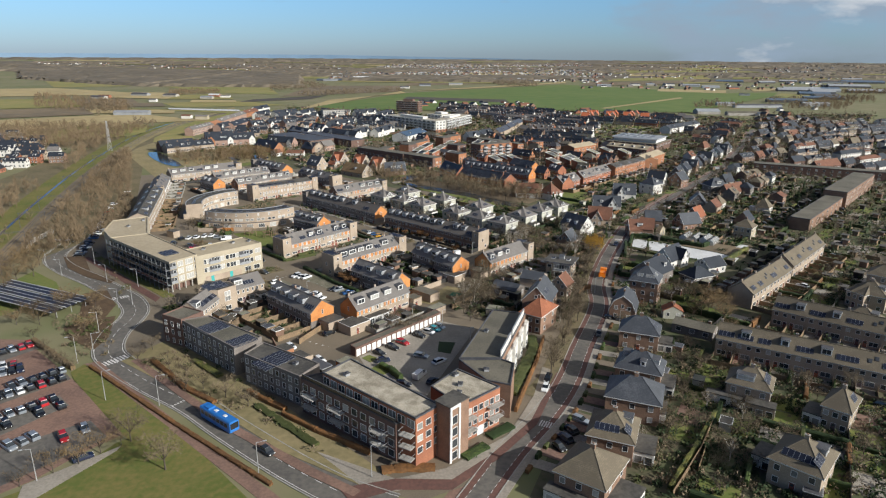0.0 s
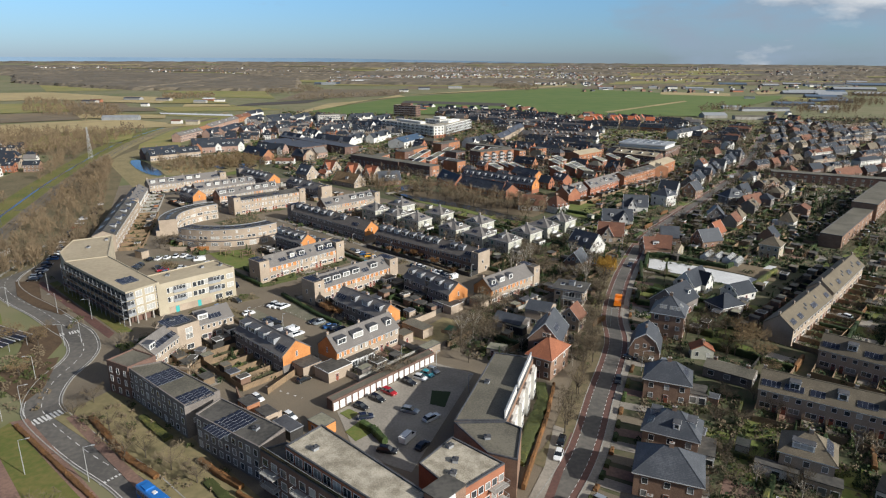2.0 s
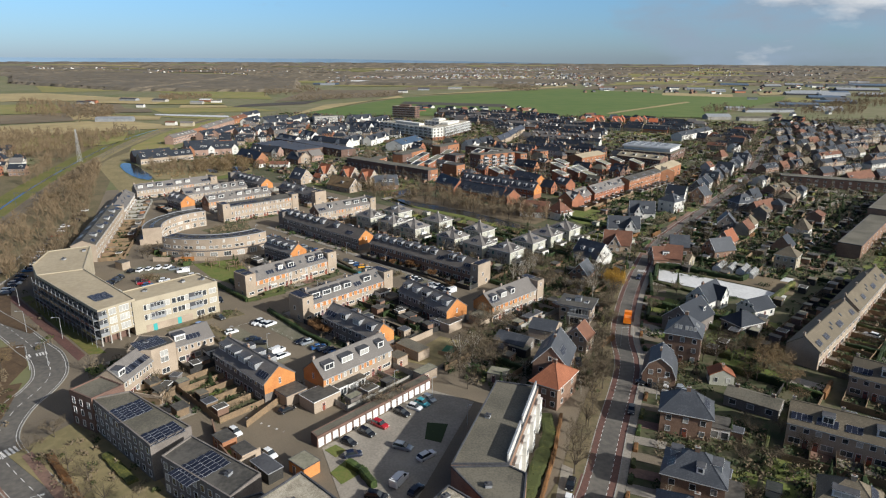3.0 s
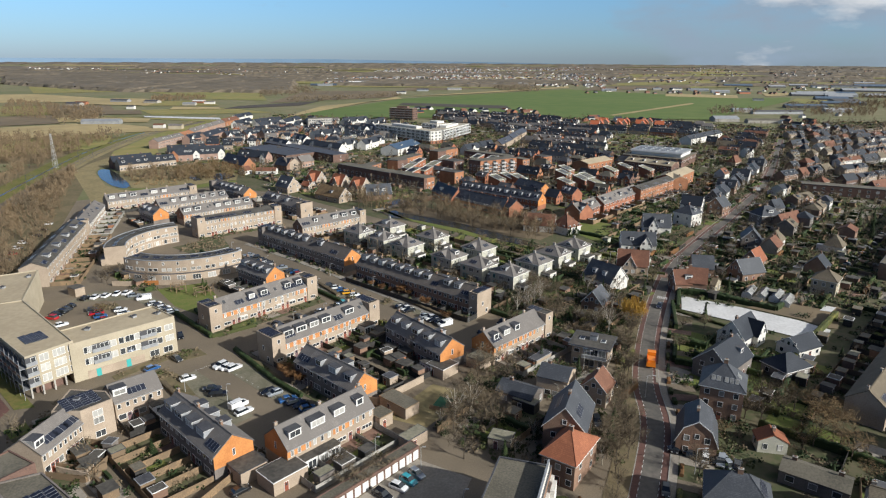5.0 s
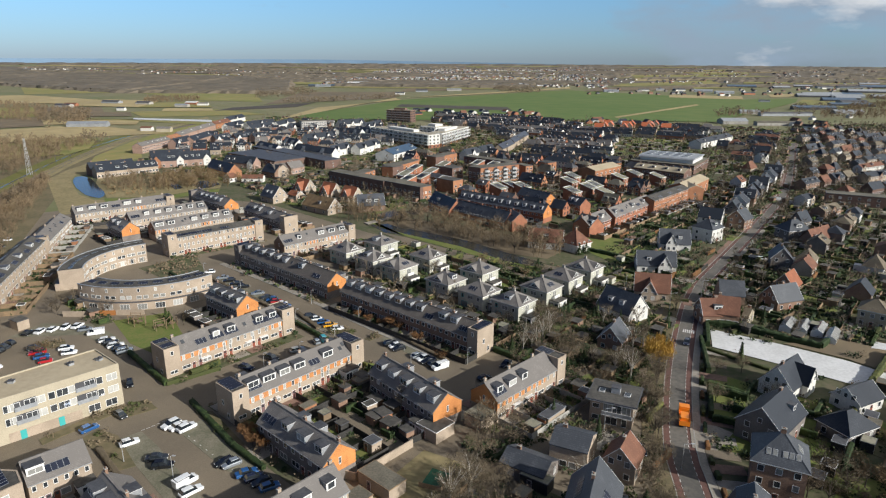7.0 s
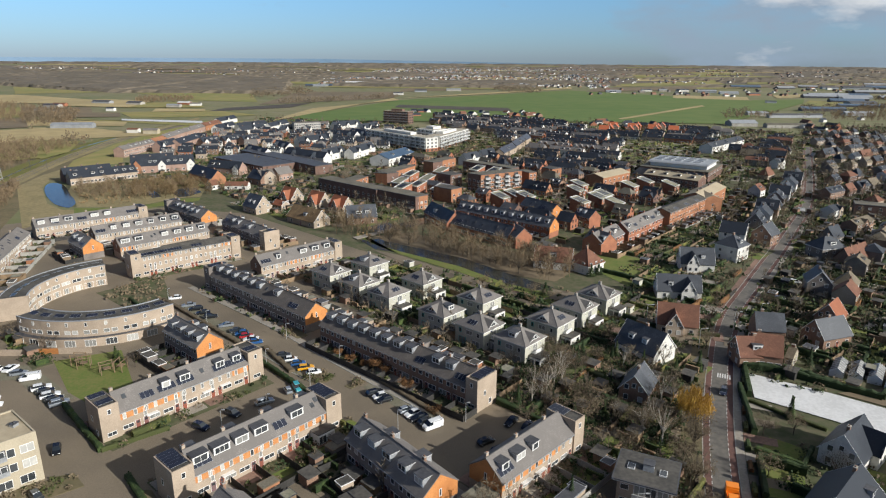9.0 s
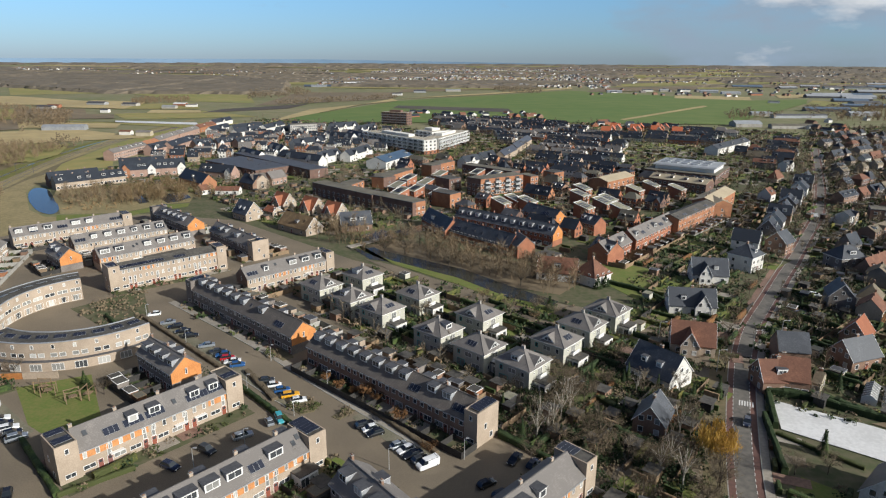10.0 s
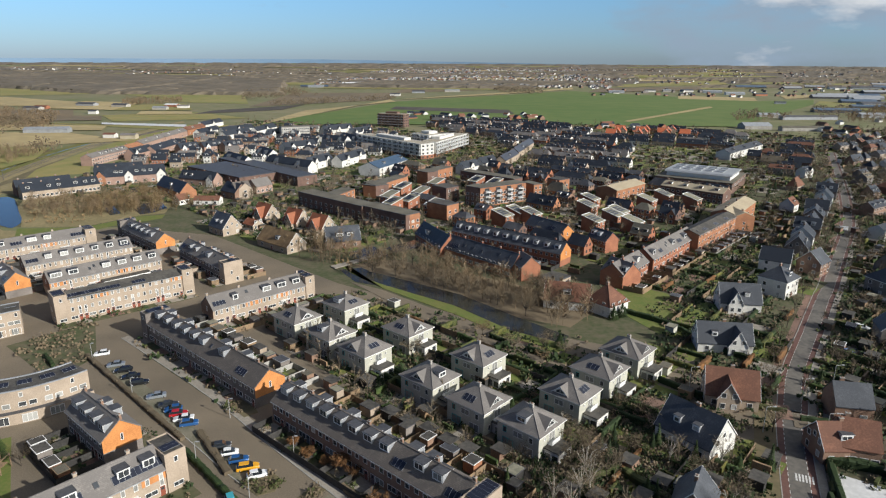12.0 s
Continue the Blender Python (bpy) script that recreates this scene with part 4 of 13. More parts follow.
def car(x, y, ang, colour="black", kind="hatch", group="parked cars", where="parked on the paving"):
    key = (colour, kind)
    cat = "van" if kind == "van" else "car"
    if key not in CARS:
        pm = dict(CAR_COLOURS)[colour]
        CARS[key] = car_model(kind, colour, pm)
        CARS[key].matrix_basis = pose(x, y, 0.03, 0, 0, ang)
        ob = CARS[key]
    else:
        ob = copy_thing(CARS[key], pose(x, y, 0.03, 0, 0, ang))
    word = {"hatch": "hatchback car", "estate": "estate car", "saloon": "saloon car", "suv": "tall family car", "van": "delivery van", "mini": "small city car"}[kind]
    return tagged(ob, f"{colour} {word} {where}", cat, group)


def car_row(p, q, n, turn, colours, seed=1, miss=(), where="parked in a marked bay", kinds=("hatch", "estate", "hatch", "suv", "saloon", "mini")):
    """n cars side by side between p and q, each turned by turn degrees; colours: a word of letters, one a car."""
    r = rnd(seed, p, q)
    names = {"k": "black", "g": "dark grey", "s": "silver", "w": "white", "r": "red", "b": "blue", "y": "yellow", "n": "navy", "t": "turquoise"}
    for k in range(n):
        f = k / max(1, n - 1)
        c = colours[k % len(colours)]
        if c == "-":
            continue
        car(p[0] + (q[0] - p[0]) * f, p[1] + (q[1] - p[1]) * f, turn + r.uniform(-2, 2) + (180 if r.random() < 0.4 else 0), names[c.lower()], "van" if c == "W" else kinds[r.randrange(len(kinds))], where=where)


# ---- plants ----
def limb(s, a, b, ra, rb, sides=5, m=0):
    a, b = Vector(a), Vector(b)
    d = (b - a).normalized()
    u = d.orthogonal().normalized()
    v = d.cross(u)
    A = [a + (u * math.cos(2 * math.pi * k / sides) + v * math.sin(2 * math.pi * k / sides)) * ra for k in range(sides)]
    B = [b + (u * math.cos(2 * math.pi * k / sides) + v * math.sin(2 * math.pi * k / sides)) * rb for k in range(sides)]
    for k in range(sides):
        s.face([A[k], A[(k + 1) % sides], B[(k + 1) % sides], B[k]], m)


def bare_tree_data(seed, h, spread, dense=260, droop=0.0, bark_m=None, twig_m=None, wide=0.05):
    """Trunk with limbs, and a crown of many fine twigs."""
    r = random.Random(seed)
    t, c = Shape(), Shape()
    fork = h * 0.32
    r0 = 0.022 * h
    limb(t, (0, 0, -0.1), (0, 0, fork), r0, r0 * 0.75, 6)
    tips = []
    n = 6 + r.randrange(3)
    for k in range(n):
        az = 2 * math.pi * (k + r.random() * 0.7) / n
        out = spread * r.uniform(0.35, 0.62)
        up = h * r.uniform(0.62, 0.86)
        a = Vector((0, 0, fork * r.uniform(0.8, 1.05)))
        m = Vector((math.cos(az) * out * 0.5, math.sin(az) * out * 0.5, (fork + up) * 0.5))
        e = Vector((math.cos(az) * out, math.sin(az) * out, up))
        limb(t, a, m, r0 * 0.5, r0 * 0.32, 4)
        limb(t, m, e, r0 * 0.32, r0 * 0.12, 4)
        tips += [(m, 0.6), (e, 1.0), ((m + e) / 2, 0.85)]
        for j in range(3):
            b = m.lerp(e, r.uniform(0.1, 0.9))
            az2 = az + r.uniform(-1.2, 1.2)
            f = b + Vector((math.cos(az2), math.sin(az2), r.uniform(0.2, 1.1))) * spread * r.uniform(0.2, 0.38)
            limb(t, b, f, r0 * 0.16, r0 * 0.06, 3)
            tips.append((f, 0.9))
    limb(t, (0, 0, fork), (0.2, 0.1, h * 0.86), r0 * 0.7, r0 * 0.15, 5)
    tips.append((Vector((0.2, 0.1, h * 0.8)), 1.0))
    for k in range(dense):
        p, f = tips[r.randrange(len(tips))]
        d = Vector((r.gauss(0, 1), r.gauss(0, 1), r.gauss(0.35, 0.8) - droop)).normalized()
        ln = spread * r.uniform(0.12, 0.30)
        st = p + Vector((r.gauss(0, 1), r.gauss(0, 1), r.gauss(0, 0.8))) * spread * 0.09
        e = st + d * ln + Vector((0, 0, -droop * ln * 0.8))
        side_v = d.orthogonal().normalized() * wide * r.uniform(0.5, 1.3)
        c.face([st - side_v, st + side_v, e])
        mid = st.lerp(e, 0.5)
        for _ in range(2):
            d2 = (d + Vector((r.gauss(0, 0.7), r.gauss(0, 0.7), r.gauss(0, 0.6)))).normalized()
            s2 = d2.orthogonal().normalized() * wide * 0.6
            c.face([mid - s2, mid + s2, mid + d2 * ln * 0.6])
    return t.data("trunk", bark_m or bark), c.data("crown", twig_m or twig)


TREES = {}


def tree(x, y, size=1.0, kind="bare", turn=None, group=""):
    spec = {"bare": (9.0, 6.2, 420, 0.0, bark, twig, 0.05), "pale": (8.0, 6.0, 420, 0.0, bark, twig_pale, 0.05), "street": (8.5, 4.6, 330, 0.0, bark, twig, 0.045), "birch": (11.0, 4.2, 330, 0.3, birch, twig, 0.04),
            "willow": (9.0, 5.6, 1300, 1.5, bark, willow, 0.06), "orange": (7.0, 5.0, 650, 0.0, bark, leaf_brown, 0.13)}[kind]
    r = rnd(x, y, kind)
    var = r.randrange(3)
    key = (kind, var)
    if key not in TREES:
        TREES[key] = bare_tree_data(str(key), *spec[:3], spec[3], spec[4], spec[5], spec[6])
    td, cd = TREES[key]
    lab = {"bare": "bare winter tree with brown twigs", "pale": "bare young tree with pale brown crown", "street": "bare street tree on the verge", "birch": "bare birch with a pale trunk", "willow": "weeping willow with golden hanging twigs", "orange": "small tree with dry orange leaves"}[kind]
    root = tagged(new("tree"), lab, "tree", group)
    k = size * r.uniform(0.85, 1.15)
    root.matrix_basis = pose(x, y, ground_z(x, y), 0, 0, r.uniform(0, 360) if turn is None else turn) @ Matrix.Diagonal((k * (0.72 if kind == "willow" else 1), k * (0.72 if kind == "willow" else 1), k * r.uniform(0.9, 1.1), 1))
    part("trunk", td, root)
    part("crown", cd, root)
    return root


def leafy(s, c, rad, n, r, size=0.3, flat=1.0, m=0):
    """n small leaf clumps over a lumpy ball."""
    for _ in range(n):
        d = Vector((r.gauss(0, 1), r.gauss(0, 1), abs(r.gauss(0, 1)) if flat else r.gauss(0, 1))).normalized()
        k = r.uniform(0.55, 1.08)
        p = Vector((c[0] + d.x * rad[0] * k, c[1] + d.y * rad[1] * k, c[2] + d.z * rad[2] * k))
        u = Vector((r.gauss(0, 1), r.gauss(0, 1), r.gauss(0, 1))).normalized()
        v = u.orthogonal().normalized()
        q = size * r.uniform(0.6, 1.4)
        s.face([p - u * q * 0.5, p + v * q * 0.4, p + u * q * 0.5, p - v * q * 0.4], m)


def conifer(x, y, h=7.0, w=2.2, group=""):
    def make():
        r, s = random.Random(5), Shape()
        for k in range(520):
            z = r.random() ** 1.3
            rad = (1 - z) * 0.5 * r.uniform(0.75, 1.05)
            az = r.uniform(0, 6.283)
            p = Vector((math.cos(az) * rad, math.sin(az) * rad, 0.05 + z * 0.95))
            d = Vector((math.cos(az), math.sin(az), -0.3)) * 0.11
            v = Vector((-math.sin(az), math.cos(az), 0)) * 0.035
            s.face([p - d - v, p - d + v, p + d * 0.9])
        return s.data("crown", leaf_green)
    root = tagged(new("conifer"), "dark green evergreen conifer in a garden", "tree", group)
    root.matrix_basis = pose(x, y, 0, 0, 0, (x * 37) % 360) @ Matrix.Diagonal((w, w, h, 1))
    part("crown", cached("conifer", make), root)
    t = Shape()
    limb(t, (0, 0, 0), (0, 0, 0.5), 0.04, 0.02, 5)
    part("trunk", cached("conifer_trunk", lambda: t.data("trunk", bark)), root)
    return root


def hedge(pts, w=0.8, h=1.2, m=None, label="clipped green hedge along a garden", seed=0):
    """A clipped hedge along a line: an uneven core and small leaves all over."""
    r = rnd(pts, seed)
    s = Shape()
    mm = m or leaf_green
    for p, q in zip(pts, pts[1:]):
        d = math.dist(p, q)
        n = max(1, int(d / 1.2))
        t = Vector((q[0] - p[0], q[1] - p[1])) / max(d, 0.01)
        nn = Vector((-t.y, t.x))
        prev = None
        for k in range(n + 1):
            c = Vector(p) + t * d * k / n
            a, hh = w / 2 * r.uniform(0.8, 1.15), h * r.uniform(0.88, 1.08)
            ring = [(*(c - nn * a), 0), (*(c - nn * a), hh * 0.85), (*(c - nn * a * 0.6), hh), (*(c + nn * a * 0.6), hh), (*(c + nn * a), hh * 0.85), (*(c + nn * a), 0)]
            if prev:
                for i in range(5):
                    s.face([prev[i], ring[i], ring[i + 1], prev[i + 1]])
            else:
                s.face(ring)
            prev = ring
        s.face(list(reversed(prev)))
        for k in range(int(d * 4)):
            c = Vector(p) + t * r.uniform(0, d)
            leafy(s, (c.x, c.y, h * 0.5), (w * 0.62, w * 0.62, h * 0.62), 1, r, 0.4)
    return tagged(new("hedge", s.data("hedge", mm)), label, "hedge")


def fence(pts, h=1.8, m=None, label="close-boarded wooden garden fence", more=()):
    """Boards between thicker posts, one run to a mesh."""
    s = Shape()
    for p, q in [*zip(pts, pts[1:]), *more]:
        d = math.dist(p, q)
        n = max(1, round(d / 1.9))
        u = Vector((q[0] - p[0], q[1] - p[1])) / d
        v = Vector((-u.y, u.x))
        line = []
        for k in range(n + 1):
            f = d * k / n
            line += [(max(0, f - 0.07), 0.03), (max(0, f - 0.07), 0.07), (min(d, f + 0.07), 0.07), (min(d, f + 0.07), 0.03)]
        loop = [(f, -w) for f, w in line] + [(f, w) for f, w in reversed(line)]
        s.extrude([tuple(Vector(p) + u * f + v * w) for f, w in loop], 0.0, h)
    return tagged(new("fence", s.data("fence", m or wood_pale)), label, "fence")


def wall_line(pts, h=1.8, th=0.25, m=None, label="low pale brick garden wall"):
    s = Shape()
    for p, q in zip(pts, pts[1:]):
        t = Vector((q[0] - p[0], q[1] - p[1])).normalized()
        n = Vector((-t.y, t.x)) * th / 2
        a, b = Vector(p), Vector(q)
        s.extrude([tuple(a - n), tuple(b - n), tuple(b + n), tuple(a + n)], 0, h)
        n *= 1.25
        s.extrude([tuple(a - n), tuple(b - n), tuple(b + n), tuple(a + n)], h, h + 0.07)
    return tagged(new("garden_wall", s.data("garden_wall", m or brick_pale)), label, "wall")


def shed(x, y, ang, l=3.0, d=2.4, h=2.4, m=None, label="small flat-roofed garden shed"):
    mm = m or brick_pale
    edge, top = ((zinc_dark, bitumen), (frame_white, bitumen), (wood_pale, bitumen_old), (zinc, zinc_dark), (zinc_dark, sedum))[int(abs(x * 7 + y * 3)) % 5]
    key = ("shed", round(l, 1), round(d, 1), round(h, 1), mm.name, edge.name)
    w = cached(key + (1,), lambda: Shape().box(-l / 2, -d / 2, 0, l / 2, d / 2, h).data("wall", mm))
    f = cached(key + (2,), lambda: Shape().box(-l / 2 - 0.15, -d / 2 - 0.15, h, l / 2 + 0.15, d / 2 + 0.15, h + 0.16).box(-l / 2, -d / 2, h + 0.16, l / 2, d / 2, h + 0.18, 1).data("roof", edge, top))
    root = tagged(new("shed"), label, "shed", "garden sheds")
    root.matrix_basis = pose(x, y, 0, 0, 0, ang)
    part("wall", w, root)
    part("roof", f, root)
    if y < 235:
        part("door", door_data(0.9, 2.0), root, on_wall((-l / 2, -d / 2), (l / 2, -d / 2), l * 0.35, 0.02))
    return root


def lamp_post(x, y, h=8.0, ang=0.0, arm=1.5, label="tall galvanised street lamp on the verge"):
    key = ("lamp", h, arm)

    def pole():
        s = Shape()
        limb(s, (0, 0, 0), (0, 0, h), 0.10, 0.055, 6)
        if arm:
            limb(s, (0, 0, h), (arm, 0, h + 0.12), 0.045, 0.035, 5)
        return s.data("pole", lamp_metal)

    def head():
        return Shape().box(arm - 0.1, -0.14, h + 0.06, arm + 0.6, 0.14, h + 0.2).data("lamp_head", lamp_metal)
    root = tagged(new("street_lamp"), label, "street lamp", "street lamps")
    root.matrix_basis = pose(x, y, 0, 0, 0, ang)
    part("pole", cached(key + (1,), pole), root)
    part("lamp_head", cached(key + (2,), head), root)
    return root


def shrubs(name, spots, label, m, seed=1, size=(0.5, 1.3), leaves=26, leaf=0.35):
    """Many small bushes as one mass of leaves. spots: (x, y) points."""
    r = random.Random(seed)
    s = Shape()
    for x, y in spots:
        k = r.uniform(*size)
        far = math.hypot(x, y - 140) > 190
        leafy(s, (x, y, ground_z(x, y) + 0.1), (k * r.uniform(0.7, 1.3), k * r.uniform(0.7, 1.3), k * r.uniform(0.8, 1.4)), int(leaves * (0.6 + k * 0.5) * (0.3 if far else 1)), r, leaf * (1.8 if far else 1))
    return tagged(new(name, s.data(name, m)), label, "plants", kind="stuff")


GREEN, BROWN, MOSS = [], [], []


def gardens(p, q, back, length, n, kind="garden", sheds=True, seed=0, fences=True):
    """Plots before (or, with back metres, behind) a row whose front foot is p to q: earth, fences, sheds and bushes."""
    L = math.dist(p, q)
    u = Vector((q[0] - p[0], q[1] - p[1])) / L
    v = Vector((-u.y, u.x))
    r = rnd(p, q, back, seed)
    o, sg = (Vector(p) + v * back, 1) if back else (Vector(p), -1)

    def at(x, y):
        return tuple(o + u * x + v * y * sg)
    c = [at(0, 0.05), at(L, 0.05), at(L, length), at(0, length)]
    area("garden", c if sg > 0 else c[::-1], 0.06, garden, "small back gardens with earth and paving", "garden", 0.05)
    ang = math.degrees(math.atan2(u.y, u.x))
    paved, runs = Shape(), []
    for i in range(n):
        x0, x1 = L * i / n, L * (i + 1) / n
        w = x1 - x0
        if r.random() < 0.7:
            a, b = at(x0 + 0.3, 0.1), at(x1 - 0.3, r.uniform(2.5, 4.5))
            k = [at(x0 + 0.3, 0.1), at(x1 - 0.3, 0.1), at(x1 - 0.3, 3.5), at(x0 + 0.3, 3.5)]
            paved.extrude(k if sg > 0 else k[::-1], 0.05, 0.115, int(r.random() < 0.3))
        if r.random() < 0.35 and length > 6:
            k = [at(x0 + 0.4, 4), at(x1 - 0.4, 4), at(x1 - 0.4, length - 3), at(x0 + 0.4, length - 3)]
            paved.extrude(k if sg > 0 else k[::-1], 0.05, 0.12, 2)
        if fences and length > 5:
            runs.append(x0)
        if sheds and r.random() < 0.8:
            m = (brick_pale, brick_grey, wood_pale, board_dark, brick_brown, brick_rust, brick_grey, wood_pale)[r.randrange(8)]
            x, y = at((x0 + x1) / 2 + r.uniform(-0.9, 0.9), length - r.uniform(1.3, 2.2))
            shed(x, y, ang if sg > 0 else ang + 180, r.choice((2.2, 2.8, 3.6)) if w > 4 else 2.2, r.choice((2.2, 2.8)), r.choice((2.2, 2.5)), m, "flat-roofed garden shed at the end of a plot")
        for _ in range(int(length * w / 9)):
            s = at(r.uniform(x0, x1), r.uniform(1.0, length))
            (GREEN, BROWN, MOSS, BROWN)[r.randrange(4)].append(s)
    if runs:
        comb = []
        for x0 in runs + [L]:
            comb += [(x0 - 0.03, length), (x0 - 0.03, 0.3), (x0 + 0.03, 0.3), (x0 + 0.03, length)]
        comb += [(L + 0.03, length + 0.06), (-0.03, length + 0.06)]
        comb = [at(*k) for k in comb]
        s = Shape().extrude(comb if sg < 0 else comb[::-1], 0.0, 1.7)
        tagged(new("fence", s.data("fence", r.choice((wood_pale, kerb_mat, wood_pale, board_dark)))), "garden fence dividing the gardens of a row", "fence")
    if paved.f:
        tagged(new("garden_floor", paved.data("garden_floor", slabs, clinker_red, lawn)), "paved terraces and small lawns of gardens", "garden", kind="structure")


STEP = [0]


def simple_row(p, q, depth, eave, ridge, n, wall, roof, label, gables=0, gable_m=None, win=True, name="house_row", flat=False, cat="houses", fronts=(), dormers=()):
    """A plainer row for the middle distance, with n houses; gables: cross gables on its front; fronts: (metres along, width, material) of single ones; dormers: metres along."""
    L = math.dist(p, q)
    root = house_root(name, p[0], p[1], math.degrees(math.atan2(q[1] - p[1], q[0] - p[0])), label, cat)
    claim(p, q, depth)
    D = depth
    gm = gable_m or wall
    STEP[0] += 1
    if flat:
        eave += 0.017 * (STEP[0] % 11)
        part("wall", Shape().box(0, 0, 0, L, D, eave).data("wall", wall), root)
        part("roof", Shape().box(-0.1, -0.1, eave, L + 0.1, D + 0.1, eave + 0.3).box(0.2, 0.2, eave + 0.3, L - 0.2, D - 0.2, eave + 0.32, 1).data("roof", zinc_dark, roof), root)
    else:
        part("wall", Shape().along([(0, 0), (0, eave), (D / 2, ridge - 0.1), (D, eave), (D, 0)], 0, L, 0, 1).data("wall", wall, gm), root)
        k = (ridge - eave) / (D / 2)
        part("roof", Shape().along([(-0.3, eave - 0.3 * k), (-0.3, eave - 0.3 * k + 0.22), (D / 2, ridge + 0.22), (D + 0.3, eave - 0.3 * k + 0.22), (D + 0.3, eave - 0.3 * k), (D / 2, ridge)], -0.1, L + 0.1).data("roof", roof), root)
        for x, w, gf in [(L * (g + 0.5) / gables, min(5.0, L / gables * 0.8), gm) for g in range(gables)] + list(fronts):
            rz = min(ridge - 0.1, eave + w * 0.62)
            wg = part("gable_front", Shape().along([(-w / 2, 0), (-w / 2, eave), (0, rz - 0.1), (w / 2, eave), (w / 2, 0)], 0, D * 0.5 + 0.5).data("gable_front", gf), root, pose(x, D * 0.5, 0, 0, 0, -90))
            kk = (rz - eave) / (w / 2)
            part("roof", Shape().along([(-w / 2 - 0.2, eave - 0.2 * kk), (-w / 2 - 0.2, eave - 0.2 * kk + 0.2), (0, rz + 0.2), (w / 2 + 0.2, eave - 0.2 * kk + 0.2), (w / 2 + 0.2, eave - 0.2 * kk), (0, rz)], 0, D * 0.5 + 0.6).data("roof", roof), wg)
            windows(wg, (D * 0.5 + 0.5, -w / 2), (D * 0.5 + 0.5, w / 2), 1, 1.0, 2.0, 1.6)
            windows(wg, (D * 0.5 + 0.5, -w / 2), (D * 0.5 + 0.5, w / 2), 1, 3.6, 1.6, 1.4)
        spots = list(dormers)
        if not gables and not fronts and not spots and ridge - eave > 2.4 and n > 2:
            spots = [L * (i + 0.5) / n for i in range(1, n, 3)]
        for x in spots:
            part("dormer", cached("row_dormer", lambda: Shape().box(-1.1, -0.1, 0, 1.1, 2.2, 1.35).box(-0.95, -0.13, 0.25, 0.95, -0.08, 1.15, 1).box(-1.25, -0.25, 1.35, 1.25, 2.4, 1.5, 2).data("dormer", frame_white, glass, bitumen)),
                 root, pose(x, D * 0.17, eave + (ridge - eave) * 0.36))
        for i in range(0, n, 2):
            part("chimney", chimney_data(brick_brown, 0.9), root, pose(L * (i + 0.5) / n, D / 2 + 0.3, ridge))
    if win:
        nf = max(1, int((eave - 0.6) / 2.7))
        m = n * (2 if win == 2 else 1)
        for f in range(nf):
            z = 0.9 + 2.75 * f
            if p[1] > 480:
                s = Shape()
                for k in range(m):
                    x = L * (k + 0.5) / m
                    s.box(x - 0.85, -0.07, z, x + 0.85, 0.01, z + 1.5).box(x - 0.72, -0.09, z + 0.12, x + 0.72, -0.06, z + 1.38, 1)
                tagged(part("window_band", s.data("window_band", frame_white, glass), root), kind="stuff")
            else:
                windows(root, (0, 0), (L, 0), m, z, 1.6, 1.4)
            if D > 5 and faces_view(root, (L, 0), (L, D)):
                windows(root, (L, 0), (L, D), 1 if p[1] > 480 else 2, z, 1.0, 1.4)
    return root


def patio_house(x, y, ang, w=7.0, d=9.0, lo=5.2, hi=7.6, wall=None, roof=None):
    """A red brick house under one sloping roof, with a glazed or solar patch on it."""
    FOOT.append((x, y))
    root = house_root("house", x, y, ang, "red brick house under one white-edged sloping roof", "house", "patio houses")
    prof = [(-d / 2, 0), (-d / 2, lo), (d / 2, hi), (d / 2, 0)]
    part("wall", Shape().along(prof, -w / 2, w / 2).data("wall", wall or brick_red), root)
    k = (hi - lo) / d
    part("roof", Shape().along([(-d / 2 - 0.3, lo - 0.3 * k), (-d / 2 - 0.3, lo - 0.3 * k + 0.3), (d / 2 + 0.2, hi + 0.2 * k + 0.3), (d / 2 + 0.2, hi + 0.2 * k)], -w / 2 - 0.2, w / 2 + 0.2).data("roof", roof or sedum), root)
    tilt = math.degrees(math.atan(k))
    rim = cached(("patio_rim", w, d), lambda: Shape().box(-w / 2 - 0.3, -d / 2 - 0.4, -0.05, w / 2 + 0.3, -d / 2 - 0.1, 0.16).box(-w / 2 - 0.3, d / 2 - 0.05, -0.05, w / 2 + 0.3, d / 2 + 0.3, 0.16).box(-w / 2 - 0.3, -d / 2 - 0.1, -0.05, -w / 2, d / 2 - 0.05, 0.16).box(w / 2, -d / 2 - 0.1, -0.05, w / 2 + 0.3, d / 2 - 0.05, 0.16).data("roof_edge", frame_white))
    part("roof_edge", rim, root, pose(0, 0, (lo + hi) / 2 + 0.33, tilt, 0, 0), label="white roof edge")
    for j in range(3 if int(abs(x) + abs(y)) % 3 else 0):
        part("solar_panel", solar_data(w - 2.2, 1.3), root, pose(-0.3, -1.9 + 1.75 * j, (lo + hi) / 2 + k * (-1.9 + 1.75 * j) + 0.42, tilt, 0, 0))
    for f in range(2):
        windows(root, (-w / 2, -d / 2), (w / 2, -d / 2), 2, 0.8 + 2.7 * f, 1.4, 1.4)
        windows(root, (w / 2, -d / 2), (w / 2, d / 2), 2, 0.8 + 2.7 * f, 1.0, 1.3)
    return root


